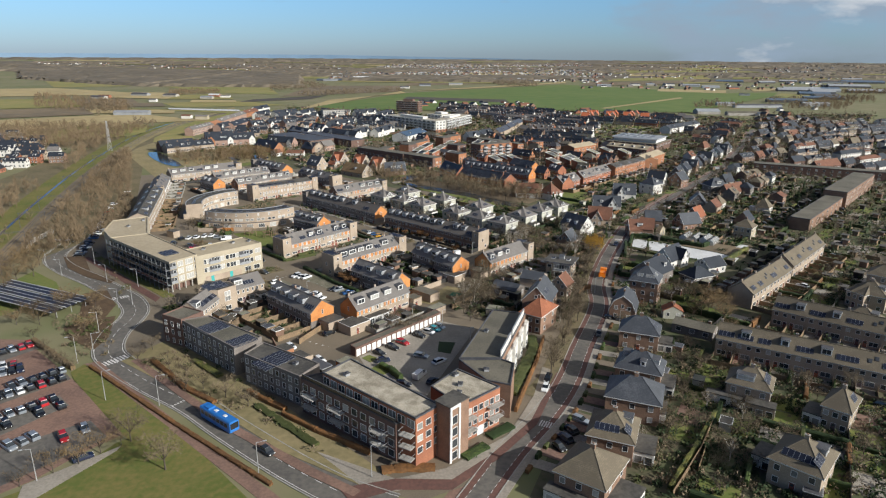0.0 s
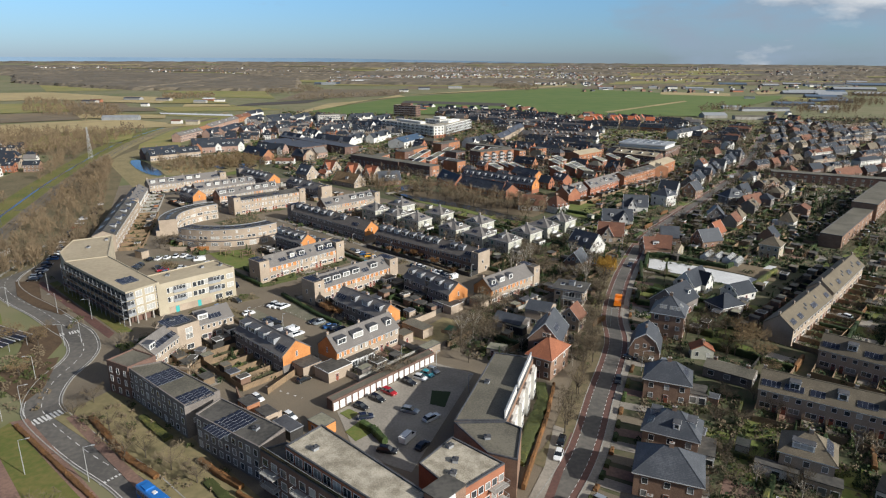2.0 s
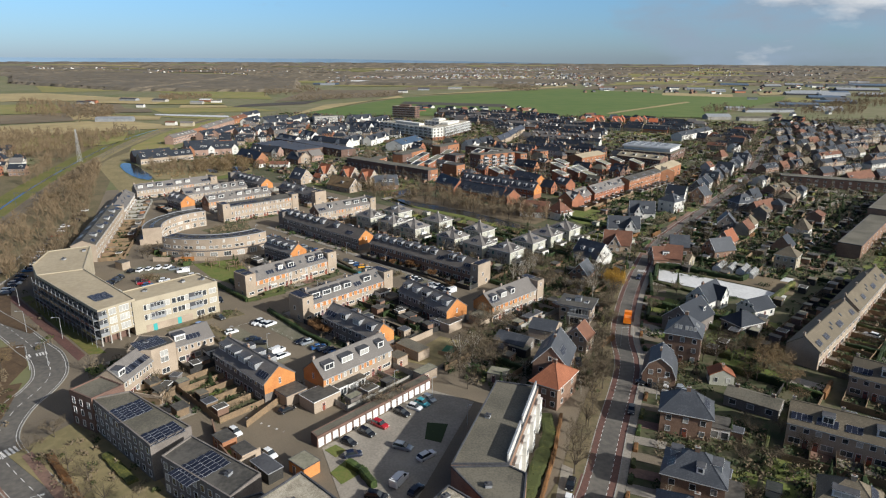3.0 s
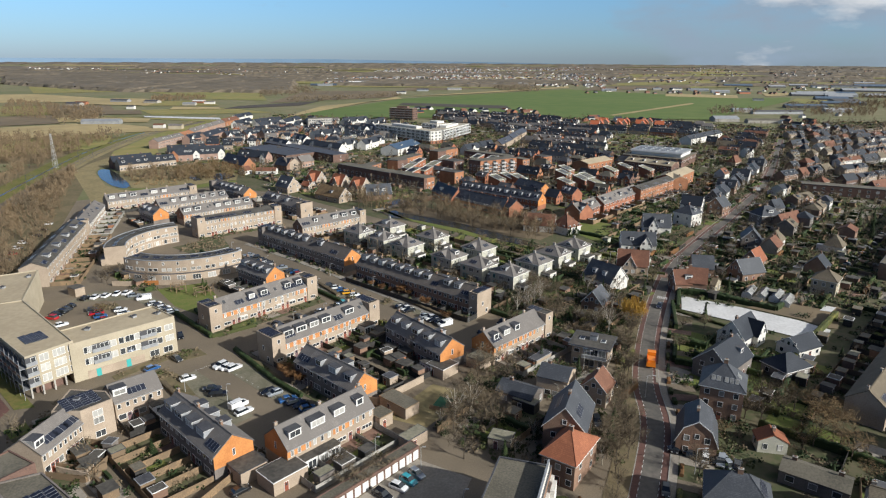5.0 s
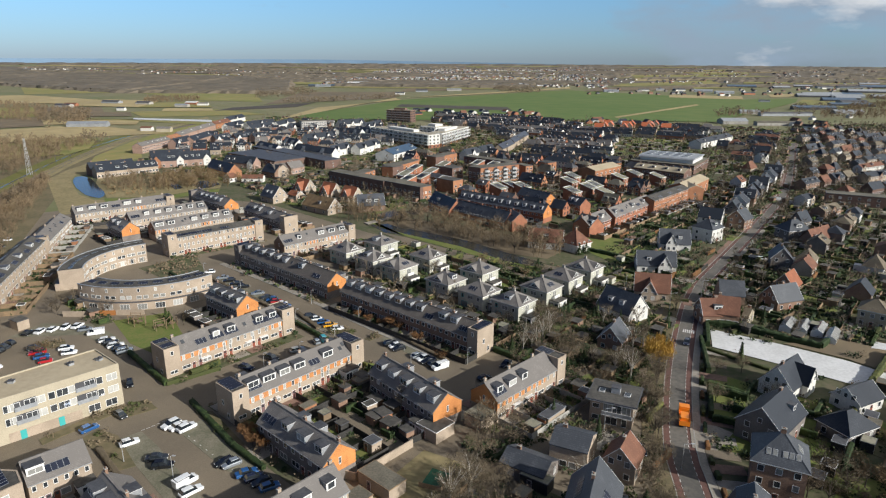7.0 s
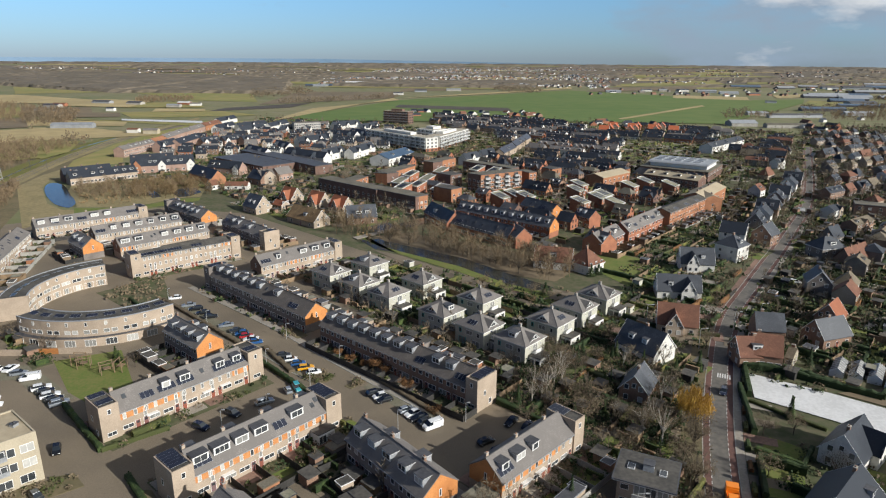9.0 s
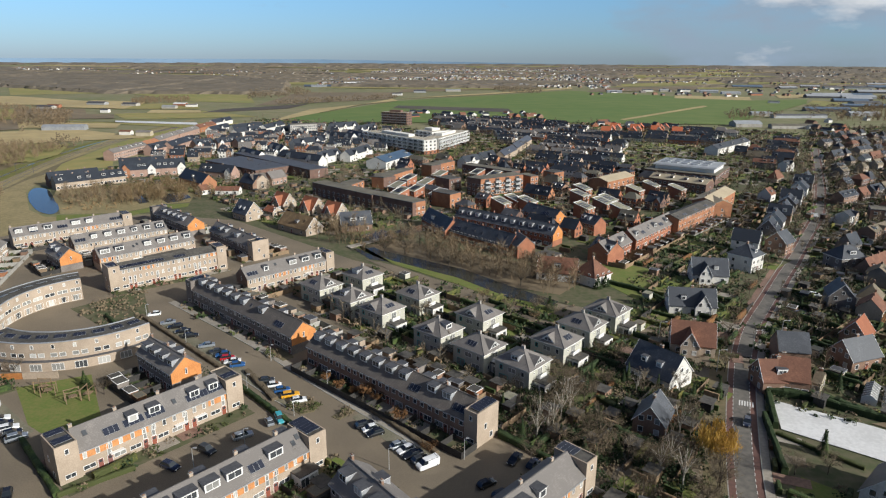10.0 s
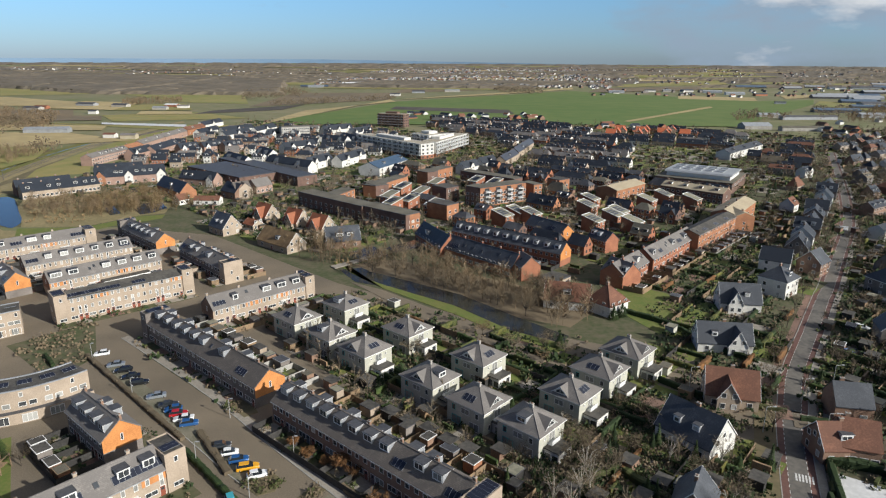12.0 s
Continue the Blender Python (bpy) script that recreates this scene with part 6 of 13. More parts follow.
    return tagged(new(name, s.data(name, *walls, *roofs, frame_white, glass, brick_brown)), label, "houses", kind="stuff")


def scatter_trees(poly, n, kinds, seed, size=(0.4, 0.8), clear=6.0):
    r = random.Random(seed)
    xs, ys = [p[0] for p in poly], [p[1] for p in poly]
    for _ in range(n):
        x, y = r.uniform(min(xs), max(xs)), r.uniform(min(ys), max(ys))
        if inside((x, y), poly) and free(x, y, clear):
            k = kinds[r.randrange(len(kinds))]
            if k == "conifer":
                conifer(x, y, r.uniform(3, 6), r.uniform(1.6, 2.6))
            else:
                tree(x, y, r.uniform(*size), k)


def plots(poly, ang, seed, cell=9.0, clear=6.0, sheds=0.12, names=("hedge", "fence")):
    """Gardens between loose houses: lawns, paving, beds, hedges, fences, sheds and bushes, over a piece of land."""
    r = random.Random(seed)
    u, v = Vector((math.cos(radians(ang)), math.sin(radians(ang)))), Vector((-math.sin(radians(ang)), math.cos(radians(ang))))
    us, vs = [Vector(p).dot(u) for p in poly], [Vector(p).dot(v) for p in poly]
    fl = Shape()
    x = min(us)
    while x < max(us):
        y = min(vs)
        while y < max(vs):
            o = u * x + v * y
            c = o + (u + v) * cell / 2
            if inside(tuple(c), poly) and free(c.x, c.y, clear):
                k = r.random()
                i = 0.5
                q = [o + u * i + v * i, o + u * (cell - i) + v * i, o + u * (cell - i) + v * (cell - i), o + u * i + v * (cell - i)]
                if k < 0.75:
                    fl.extrude([tuple(p) for p in q], 0.03, 0.075 + r.random() * 0.03, 0 if k < 0.38 else (1 if k < 0.5 else (2 if k < 0.58 else 3)))
                if r.random() < 0.30:
                    hedge([tuple(o), tuple(o + u * cell)], r.uniform(0.7, 1.3), r.uniform(1.1, 2.0), r.choice((leaf_green, leaf_green, leaf_moss, leaf_brown)), "clipped hedge between two gardens", seed)
                elif r.random() < 0.35:
                    fence([tuple(o), tuple(o + u * cell)], 1.8, r.choice((wood_pale, board_dark, wood_pale)), "wooden fence between two gardens")
                if r.random() < 0.25:
                    hedge([tuple(o), tuple(o + v * cell)], r.uniform(0.7, 1.3), r.uniform(1.1, 2.2), r.choice((leaf_green, leaf_green, leaf_moss)), "clipped hedge between two gardens", seed)
                if r.random() < sheds:
                    p = o + u * 2.5 + v * (cell - 2.5)
                    shed(p.x, p.y, ang + r.choice((0, 90)), 3.2, 2.6, 2.3, r.choice((board_dark, brick_brown, wood_pale, board_pale)), "garden shed among bushes")
                for _ in range(int(cell * cell / 5)):
                    e = r.random()
                    p = o + u * r.choice((r.uniform(0, 1.6), r.uniform(0, cell))) + v * r.choice((r.uniform(0, 1.6), r.uniform(0, cell)))
                    (GREEN, GREEN, MOSS, BROWN, BROWN)[r.randrange(5)].append(tuple(p))
            y += cell
        x += cell
    return tagged(new("garden_floor", fl.data("garden_floor", lawn, slabs, clinker_red, garden)), "lawns, beds and paving between the houses", "garden", kind="structure")


def greenhouse(x, y, ang, l=9.0, w=3.2):
    root = house_root("greenhouse", x, y, ang, "small glass greenhouse with white ribs", "greenhouse", "greenhouses")
    part("glazing", Shape().along([(-w / 2, 0), (-w / 2, 1.7), (0, 2.7), (w / 2, 1.7), (w / 2, 0)], -l / 2, l / 2).data("glazing", pane_pale), root)
    s = Shape()
    for k in range(7):
        xx = -l / 2 + l * k / 6
        s.along([(-w / 2 - 0.05, 0), (-w / 2 - 0.05, 1.73), (0, 2.76), (w / 2 + 0.05, 1.73), (w / 2 + 0.05, 0)], xx - 0.04, xx + 0.04)
    part("rib", s.data("rib", frame_white), root)
    return root


def bus(x, y, ang):
    root = house_root("bus", x, y, ang, "blue city bus with two white roof hatches", "bus")
    L, W, H = 12.0, 2.55, 3.05
    s = Shape()

    def ring(xx, k, lo):
        a = W / 2 * k
        return [(xx, -a, lo), (xx, -a, H - 0.25), (xx, -a + 0.25, H), (xx, a - 0.25, H), (xx, a, H - 0.25), (xx, a, lo)]
    loft(s, [ring(-L / 2, 0.96, 0.35), ring(-L / 2 + 0.2, 1, 0.3), ring(L / 2 - 0.3, 1, 0.3), ring(L / 2, 0.93, 0.4)])
    part("body", s.data("body", bus_blue), root)
    for sgn in (-1, 1):
        for k in range(7):
            xx = -L / 2 + 0.9 + k * 1.55
            part("window", cached("bus_window", lambda: Shape().box(-0.68, -0.012, 0, 0.68, 0.012, 1.0).data("window", car_glass)), root, pose(xx + 0.2, sgn * (W / 2 + 0.006), 1.35))
    part("windscreen", Shape().box(L / 2 - 0.12, -1.05, 1.1, L / 2 + 0.02, 1.05, 2.6).data("windscreen", car_glass), root)
    for xx in (-1.0, 2.6):
        part("roof_hatch", cached("bus_hatch", lambda: Shape().box(-0.45, -0.4, 0, 0.45, 0.4, 0.12).data("roof_hatch", frame_white)), root, pose(xx, 0, H))
    part("roof_unit", Shape().box(-4.6, -0.85, H, -2.6, 0.85, H + 0.3).data("roof_unit", bus_blue), root)
    for xx in (-3.4, 3.3):
        for yy in (-W / 2 + 0.16, W / 2 - 0.16):
            part("wheel", wheel_data(), root, pose(xx, yy, 0.48) @ Matrix.Diagonal((1.5, 1.3, 1.5, 1)))
    return root


def lorry(x, y, ang):
    root = house_root("lorry", x, y, ang, "orange municipal lorry standing on the street", "lorry")
    part("cab", Shape().box(1.8, -1.15, 0.5, 3.6, 1.15, 2.6).data("cab", orange_paint), root)
    part("windscreen", Shape().box(3.55, -1.0, 1.5, 3.63, 1.0, 2.4).data("windscreen", car_glass), root)
    part("load_bed", Shape().box(-3.6, -1.2, 0.7, 1.6, 1.2, 1.0).box(-3.6, -1.2, 1.0, -3.5, 1.2, 1.9).box(-3.5, -1.2, 1.0, 1.6, -1.1, 1.9).box(-3.5, 1.1, 1.0, 1.6, 1.2, 1.9).box(1.5, -1.1, 1.0, 1.6, 1.1, 2.3).data("load_bed", orange_paint), root)
    part("machine", Shape().box(-2.6, -0.9, 1.0, 0.4, 0.9, 2.2).data("machine", orange_paint), root, label="orange machine on the load bed")
    for xx in (-2.4, 2.5):
        for yy in (-1.0, 1.0):
            part("wheel", wheel_data(), root, pose(xx, yy, 0.45) @ Matrix.Diagonal((1.4, 1.3, 1.4, 1)))
    return root


def balcony(root, m, w=3.2, d=1.5):
    b = part("balcony", cached(("balcony", w, d), lambda: Shape().box(-w / 2, -d, -0.15, w / 2, 0, 0).data("balcony", concrete)), root, m)

    def rail():
        s = Shape()
        s.box(-w / 2, -d, 0.95, w / 2, -d + 0.05, 1.02).box(-w / 2, -d + 0.05, 0.95, -w / 2 + 0.05, 0, 1.02).box(w / 2 - 0.05, -d + 0.05, 0.95, w / 2, 0, 1.02)
        n = int(w / 0.4)
        for k in range(n + 1):
            x = -w / 2 + (w - 0.04) * k / n
            s.box(x, -d, 0, x + 0.04, -d + 0.04, 0.95, bottom=False)
        return s.data("railing", lamp_metal)
    part("railing", cached(("railing", w, d), rail), b)
    return b


def bike_shelter(x, y, ang, l=38.0, rows=3):
    root = house_root("bicycle_shelter", x, y, ang, "long glass-roofed bicycle shelter with steel beams", "shelter")
    for k in range(rows):
        yy = (k - (rows - 1) / 2) * 5.2
        part("roof", cached(("shelter_roof", l), lambda: Shape().box(-l / 2, -1.9, 2.45, l / 2, 1.9, 2.52).data("roof", solar)), root, pose(0, yy, 0, 4, 0, 0), "dark glazed shelter roof")
        s = Shape()
        s.box(-l / 2, -2.0, 2.3, l / 2, -1.85, 2.6).box(-l / 2, 1.85, 2.5, l / 2, 2.0, 2.8).box(-l / 2, -0.06, 2.56, l / 2, 0.06, 2.66)
        part("beam", cached(("shelter_beam", l), lambda: s.data("beam", frame_white)), root, pose(0, yy, 0))
        for j in range(8):
            part("post", cached("shelter_post", lambda: Shape().box(-0.06, -0.06, 0, 0.06, 0.06, 2.4).data("post", lamp_metal)), root, pose(-l / 2 + 0.3 + (l - 0.6) * j / 7, yy, 0))
    return root


def pylon(x, y, h=26.0):
    root = tagged(new("mast"), "tall steel lattice mast in the fields", "mast")
    root.matrix_basis = pose(x, y, 0)
    s = Shape()
    a = 1.3
    c = [(-a, -a), (a, -a), (a, a), (-a, a)]
    n = 9
    for k in range(n):
        z0, z1 = h * k / n, h * (k + 1) / n
        f0, f1 = 1 - 0.75 * k / n, 1 - 0.75 * (k + 1) / n
        for i in range(4):
            p, q = c[i], c[(i + 1) % 4]
            limb(s, (p[0] * f0, p[1] * f0, z0), (p[0] * f1, p[1] * f1, z1), 0.12, 0.12, 3)
            limb(s, (p[0] * f0, p[1] * f0, z0), (q[0] * f1, q[1] * f1, z1), 0.07, 0.07, 3)
    part("lattice", s.data("lattice", lamp_metal), root)
    return root


def wire_portal(x, y, ang):
    """A portal of posts and a lattice beam over the railway."""
    root = tagged(new("wire_portal"), "grey steel portal carrying the railway wires", "mast", "wire portals")
    root.matrix_basis = pose(x, y, 0, 0, 0, ang)
    for sx in (-5.6, 5.6):
        part("post", cached("portal_post", lambda: Shape().box(-0.1, -0.1, 0, 0.1, 0.1, 7.6).data("post", zinc_dark)), root, pose(sx, 0, 0))

    def beam():
        s = Shape().box(-5.8, -0.07, 6.95, 5.8, 0.07, 7.03).box(-5.8, -0.07, 7.5, 5.8, 0.07, 7.58)
        for k in range(12):
            limb(s, (-5.8 + k * 0.967, 0, 7.0), (-5.8 + (k + 1) * 0.967, 0, 7.6), 0.05, 0.05, 3)
        return s.data("beam", zinc_dark)
    part("beam", cached("portal_beam", beam), root)
    return root


def climbing_frame(x, y, ang):
    root = house_root("climbing_frame", x, y, ang, "wooden climbing frame on the playground", "playground frame", "playground frames")
    for i, (u, v) in enumerate(((-1.6, -1), (1.6, -1), (1.6, 1), (-1.6, 1))):
        part("post", cached("play_post", lambda: Shape().box(-0.09, -0.09, 0, 0.09, 0.09, 3.2).data("post", wood_pale)), root, pose(u, v, 0))
    for v in (-1, 1):
        part("beam", cached("play_beam", lambda: Shape().box(-1.8, -0.08, 2.9, 1.8, 0.08, 3.06).data("beam", wood_pale)), root, pose(0, v, 0))
    part("deck", Shape().box(-0.9, -0.9, 1.4, 0.9, 0.9, 1.5).data("deck", wood_pale), root)
    return root

# ---- the land ----
def land_sheet():
    s = Shape()
    rings = [0, 60, 120, 200, 300, 450, 700, 1100, 1600, 1900, 2150, 2400, 2700, 3050, 3400, 3800, 4200, 4550, 4850]
    n = 72
    P = [[(r * math.cos(2 * math.pi * k / n), 90 + r * math.sin(2 * math.pi * k / n)) for k in range(n)] for r in rings]
    for a, b in zip(P, P[1:]):
        for k in range(n):
            q = [a[k], b[k], b[(k + 1) % n], a[(k + 1) % n]]
            s.face([(x, y, ground_z(x, y)) for x, y in q])
    return tagged(new("ground", s.data("ground", land)), "flat brown and green land reaching the horizon", "ground", kind="structure")


land_sheet()

# ---- streets and ground of the town ----
MAIN_ROAD = smooth([(-8.8, 101.8), (-19.3, 106.6), (-28.5, 112.7), (-37.3, 119.4), (-49.2, 129.0), (-60.8, 138.8), (-74.9, 148.3), (-90.7, 160.8), (-96.8, 168.5), (-100.1, 179.4), (-100.6, 190.4), (-102.9, 198.4), (-109.6, 207.6), (-117.4, 214.0), (-132.1, 226.2), (-148.7, 238.3), (-160.3, 249.5), (-165.7, 260.3), (-168.6, 277.5), (-174.5, 305.2)])
EAST_STREET = smooth([(6.3, 102.1), (16.1, 120.4), (25.6, 135.3), (33.5, 150.6), (41.9, 172.8), (53.9, 203.9), (58.1, 226.2), (68.1, 256.3), (80.1, 285.8), (91.8, 311.9), (93.5, 314.7), (103.8, 333.3), (121.4, 358.7), (144.1, 391.4), (151.2, 401.2), (180.8, 444.6), (214.2, 494.4), (254.5, 564.6), (311.2, 671.2), (361.5, 766.6)], 4)

# ---- terraces of the courtyard quarter ----
terrace((-26.5, 186.0), (-11.1, 203.3), 8.2, 5.5, 9.0, 4, brick_pale, tile_grey, "pale brick terrace with orange panels and grey tiled roof", gable=brick_orange, gable_ends=(0,), front_dormers=[(0, 2.6), (1, 3.2), (2, 2.6), (3, 1.8)], spandrel=panel_orange, annex=[(0, 1, 2.2, 2.6), (1, 2, 2.4, 2.6)])
gardens((-26.5, 186.0), (-11.1, 203.3), 0, 9, 4, sheds=True, seed=0, fences=True)
gardens((-26.5, 186.0), (-11.1, 203.3), 8.2, 3, 4, sheds=False, seed=0, fences=True)
terrace((-42.2, 233.2), (-16.1, 262.7), 8.2, 5.5, 8.8, 7, brick_pale, tile_grey, "pale brick terrace with orange panels and grey tiled roof", towers=(4.2, 4.2), front_dormers=[(0, 2.8), (1, 3.0), (2, 2.6), (3, 2.8), (5, 2.8)], back_dormers=[0, 2, 4, 6], panels=[(0, 4), (4, 3)], spandrel=panel_orange, annex=[(6, 7, 3.0, 2.6)])
gardens((-42.2, 233.2), (-16.1, 262.7), 0, 9.5, 7, sheds=True, seed=0, fences=True)
gardens((-42.2, 233.2), (-16.1, 262.7), 8.2, 4, 7, sheds=False, seed=0, fences=True)
terrace((-67.1, 254.8), (-40.4, 285.5), 8.2, 5.5, 8.8, 7, brick_pale, tile_grey, "pale brick terrace with orange panels and grey tiled roof", towers=(4.2, 4.2), front_dormers=[(2, 1.8), (3, 2.2), (5, 2.0), (6, 2.0)], panels=[(2, 4), (3, 4), (5, 4), (6, 5)], spandrel=panel_orange, lights=[(0, 0.6)])
gardens((-67.1, 254.8), (-40.4, 285.5), 0, 5, 7, sheds=False, seed=0, fences=True)
gardens((-67.1, 254.8), (-40.4, 285.5), 8.2, 3, 7, sheds=False, seed=0, fences=True)
terrace((18.6, 235.0), (37.4, 254.4), 8.2, 5.5, 8.8, 5, brick_pale, tile_grey, "pale brick terrace with orange panels and grey tiled roof", gable=brick_orange, gable_ends=(0,), towers=(0, 3.6), front_dormers=[(0, 1.8), (1, 2.4), (2, 1.8)], panels=[(0, 4)], spandrel=panel_orange)
gardens((18.6, 235.0), (37.4, 254.4), 0, 10, 5, sheds=True, seed=0, fences=True)
gardens((18.6, 235.0), (37.4, 254.4), 8.2, 3, 5, sheds=False, seed=0, fences=True)
# Rows facing south-west: the shade of their fronts is put into the wall colour.
terrace((-58.7, 200.0), (-40.5, 183.1), 8.8, 5.5, 8.8, 5, brick_grey, tile_grey, "terrace of brick houses with grey tiled roof and orange gable", gable=brick_orange, gable_ends=(1,), front_dormers=[(0, 2.8), (1, 3.2), (2, 2.8), (3, 3.0)], back_dormers=[1, 2, 3], panels=[(4, 4)], dormer_cheek=zinc)
gardens((-58.7, 200.0), (-40.5, 183.1), 0, 12, 5, sheds=True, seed=0, fences=True)
gardens((-58.7, 200.0), (-40.5, 183.1), 8.8, 3, 5, sheds=False, seed=0, fences=True)
terrace((-34.2, 225.8), (-17.0, 210.1), 8.0, 5.5, 8.8, 4, brick_grey, tile_grey, "terrace of brick houses with grey tiled roof and orange gable", gable=brick_orange, gable_ends=(1,), front_dormers=[(1, 2.0), (2, 2.6), (3, 2.2)], back_dormers=[1, 2], dormer_cheek=zinc)
gardens((-34.2, 225.8), (-17.0, 210.1), 0, 3.5, 4, sheds=False, seed=0, fences=True)
gardens((-34.2, 225.8), (-17.0, 210.1), 8.0, 9, 4, sheds=True, seed=0, fences=True)
terrace((-12.7, 249.1), (3.8, 230.2), 8.6, 5.5, 8.8, 5, brick_grey, tile_grey, "terrace of brick houses with grey tiled roof and orange gable", gable=brick_orange, gable_ends=(1,), front_dormers=[(0, 2.2), (1, 2.2), (2, 2.4), (3, 2.2), (4, 2.2)], back_dormers=[1, 3], dormer_cheek=zinc, annex=[(4, 5, 3.0, 2.6)])
gardens((-12.7, 249.1), (3.8, 230.2), 0, 7, 5, sheds=True, seed=0, fences=True)
gardens((-12.7, 249.1), (3.8, 230.2), 8.6, 3, 5, sheds=False, seed=0, fences=True)
terrace((-73.7, 302.5), (-59.7, 290.7), 8.0, 5.5, 8.8, 4, brick_grey, tile_grey, "terrace of brick houses with grey tiled roof and orange gable", gable=brick_orange, gable_ends=(1,), front_dormers=[(0, 2.6), (1, 2.6), (2, 2.2), (3, 2.2)], back_dormers=[1, 2], dormer_cheek=zinc)
gardens((-73.7, 302.5), (-59.7, 290.7), 0, 9, 4, sheds=True, seed=0, fences=True)
gardens((-73.7, 302.5), (-59.7, 290.7), 8.0, 3, 4, sheds=False, seed=0, fences=True)
terrace((-80.3, 353.4), (-35.1, 313.3), 8.4, 5.5, 8.8, 11, brick_grey, tile_earth, "terrace of brick houses with brown tiled roof and orange gable", gable=brick_orange, gable_ends=(1,), towers=(3.6, 0), back_dormers=[0, 2, 4, 6, 8], front_dormers=[(k, 2.2) for k in (0, 1, 2, 3, 4, 5, 7)], dormer_cheek=zinc, dormer_at=0.46)
gardens((-80.3, 353.4), (-35.1, 313.3), 0, 5, 11, sheds=False, seed=0, fences=True)
gardens((-80.3, 353.4), (-35.1, 313.3), 8.4, 10, 11, sheds=True, seed=0, fences=True)
terrace((-29.5, 307.6), (15.6, 268.7), 8.4, 5.5, 8.8, 12, brick_brown, tile_earth, "terrace with shade-coloured brown walls, brown roof and many small dormers", towers=(0, 3.6), tower_wall=brick_pale, front_dormers=[(k, 2.2) for k in (0, 1, 2, 3, 4, 5, 6, 7, 9, 10)], back_dormers=[0, 2, 4, 6, 8, 9], dormer_cheek=zinc, dormer_at=0.46)
gardens((-29.5, 307.6), (15.6, 268.7), 0, 5.5, 10, sheds=False, seed=0, fences=True)
gardens((-29.5, 307.6), (15.6, 268.7), 8.4, 10, 10, sheds=True, seed=0, fences=True)
terrace((-62.1, 361.5), (-35.9, 387.4), 8.2, 5.5, 8.8, 6, brick_pale, tile_grey, "pale brick terrace with orange panels and grey tiled roof", towers=(0, 3.6), front_dormers=[(1, 1.6), (3, 2.6), (4, 2.8), (5, 2.4)], spandrel=panel_orange, gable=brick_brown, gable_ends=(0,))
gardens((-62.1, 361.5), (-35.9, 387.4), 0, 9, 6, sheds=True, seed=0, fences=True)
gardens((-62.1, 361.5), (-35.9, 387.4), 8.2, 4, 6, sheds=False, seed=0, fences=True)
terrace((-180.6, 414.4), (-144.6, 448.5), 8.2, 5.5, 8.6, 8, brick_pale, tile_grey, "pale brick terrace with orange panels and grey tiled roof", towers=(0, 4.2), front_dormers=[(0, 2.4), (1, 2.8), (2, 2.8), (4, 3.0), (5, 2.4)], panels=[(1, 3), (7, 5)], spandrel=panel_orange)
gardens((-180.6, 414.4), (-144.6, 448.5), 0, 9, 8, sheds=True, seed=0, fences=True)
gardens((-180.6, 414.4), (-144.6, 448.5), 8.2, 5, 8, sheds=False, seed=0, fences=True)
terrace((-147.1, 403.1), (-119.9, 430.7), 8.2, 5.5, 8.6, 7, brick_pale, tile_grey, "pale brick terrace with orange panels and grey tiled roof", front_dormers=[(1, 2.0), (2, 2.4), (3, 2.6), (4, 2.0), (5, 2.2), (6, 2.4)], panels=[(0, 4), (6, 4)], spandrel=panel_orange, gable=brick_brown, gable_ends=(0,))
gardens((-147.1, 403.1), (-119.9, 430.7), 0, 6, 7, sheds=True, seed=0, fences=True)
gardens((-147.1, 403.1), (-119.9, 430.7), 8.2, 4, 7, sheds=True, seed=0, fences=True)
terrace((-127.2, 385.2), (-100.4, 412.9), 8.2, 5.5, 8.6, 7, brick_pale, tile_grey, "pale brick terrace with orange panels and grey tiled roof", front_dormers=[(0, 3.2), (1, 2.8), (3, 2.4), (4, 2.6), (5, 2.6), (6, 2.4)], spandrel=panel_orange, annex=[(3, 6, 3.0, 2.6)], gable=brick_brown, gable_ends=(0,))
gardens((-127.2, 385.2), (-100.4, 412.9), 0, 6, 7, sheds=True, seed=0, fences=True)
gardens((-127.2, 385.2), (-100.4, 412.9), 8.2, 4, 7, sheds=True, seed=0, fences=True)
terrace((-154.2, 394.8), (-141.9, 383.5), 8.0, 5.5, 8.8, 3, brick_grey, tile_grey, "terrace of brick houses with grey tiled roof and orange gable", gable=brick_orange, gable_ends=(1,), front_dormers=[(0, 2.4), (1, 2.4)], dormer_cheek=zinc)
gardens((-154.2, 394.8), (-141.9, 383.5), 0, 7, 3, sheds=True, seed=0, fences=True)
gardens((-154.2, 394.8), (-141.9, 383.5), 8.0, 4, 3, sheds=True, seed=0, fences=True)
terrace((-142.2, 463.5), (-112.6, 435.8), 8.2, 5.5, 8.8, 7, brick_grey, tile_grey, "terrace of brick houses with grey tiled roof and orange gable", gable=brick_orange, gable_ends=(1,), front_dormers=[(1, 2.4), (2, 2.4), (3, 2.4), (4, 2.4), (5, 2.4)], back_dormers=[2, 4], dormer_cheek=zinc, towers=(3.5, 0))
gardens((-142.2, 463.5), (-112.6, 435.8), 0, 6, 7, sheds=True, seed=0, fences=True)
gardens((-142.2, 463.5), (-112.6, 435.8), 8.2, 6, 7, sheds=True, seed=0, fences=True)
terrace((-100.1, 429.3), (-71.2, 399.8), 8.2, 5.5, 8.6, 7, brick_grey, tile_grey, "terrace with shade-coloured grey walls and a pale end block", towers=(0, 4.2), tower_wall=brick_pale, front_dormers=[(1, 2.2), (2, 2.2), (4, 2.2)], back_dormers=[1, 3, 5])
gardens((-100.1, 429.3), (-71.2, 399.8), 0, 5, 7, sheds=True, seed=0, fences=True)
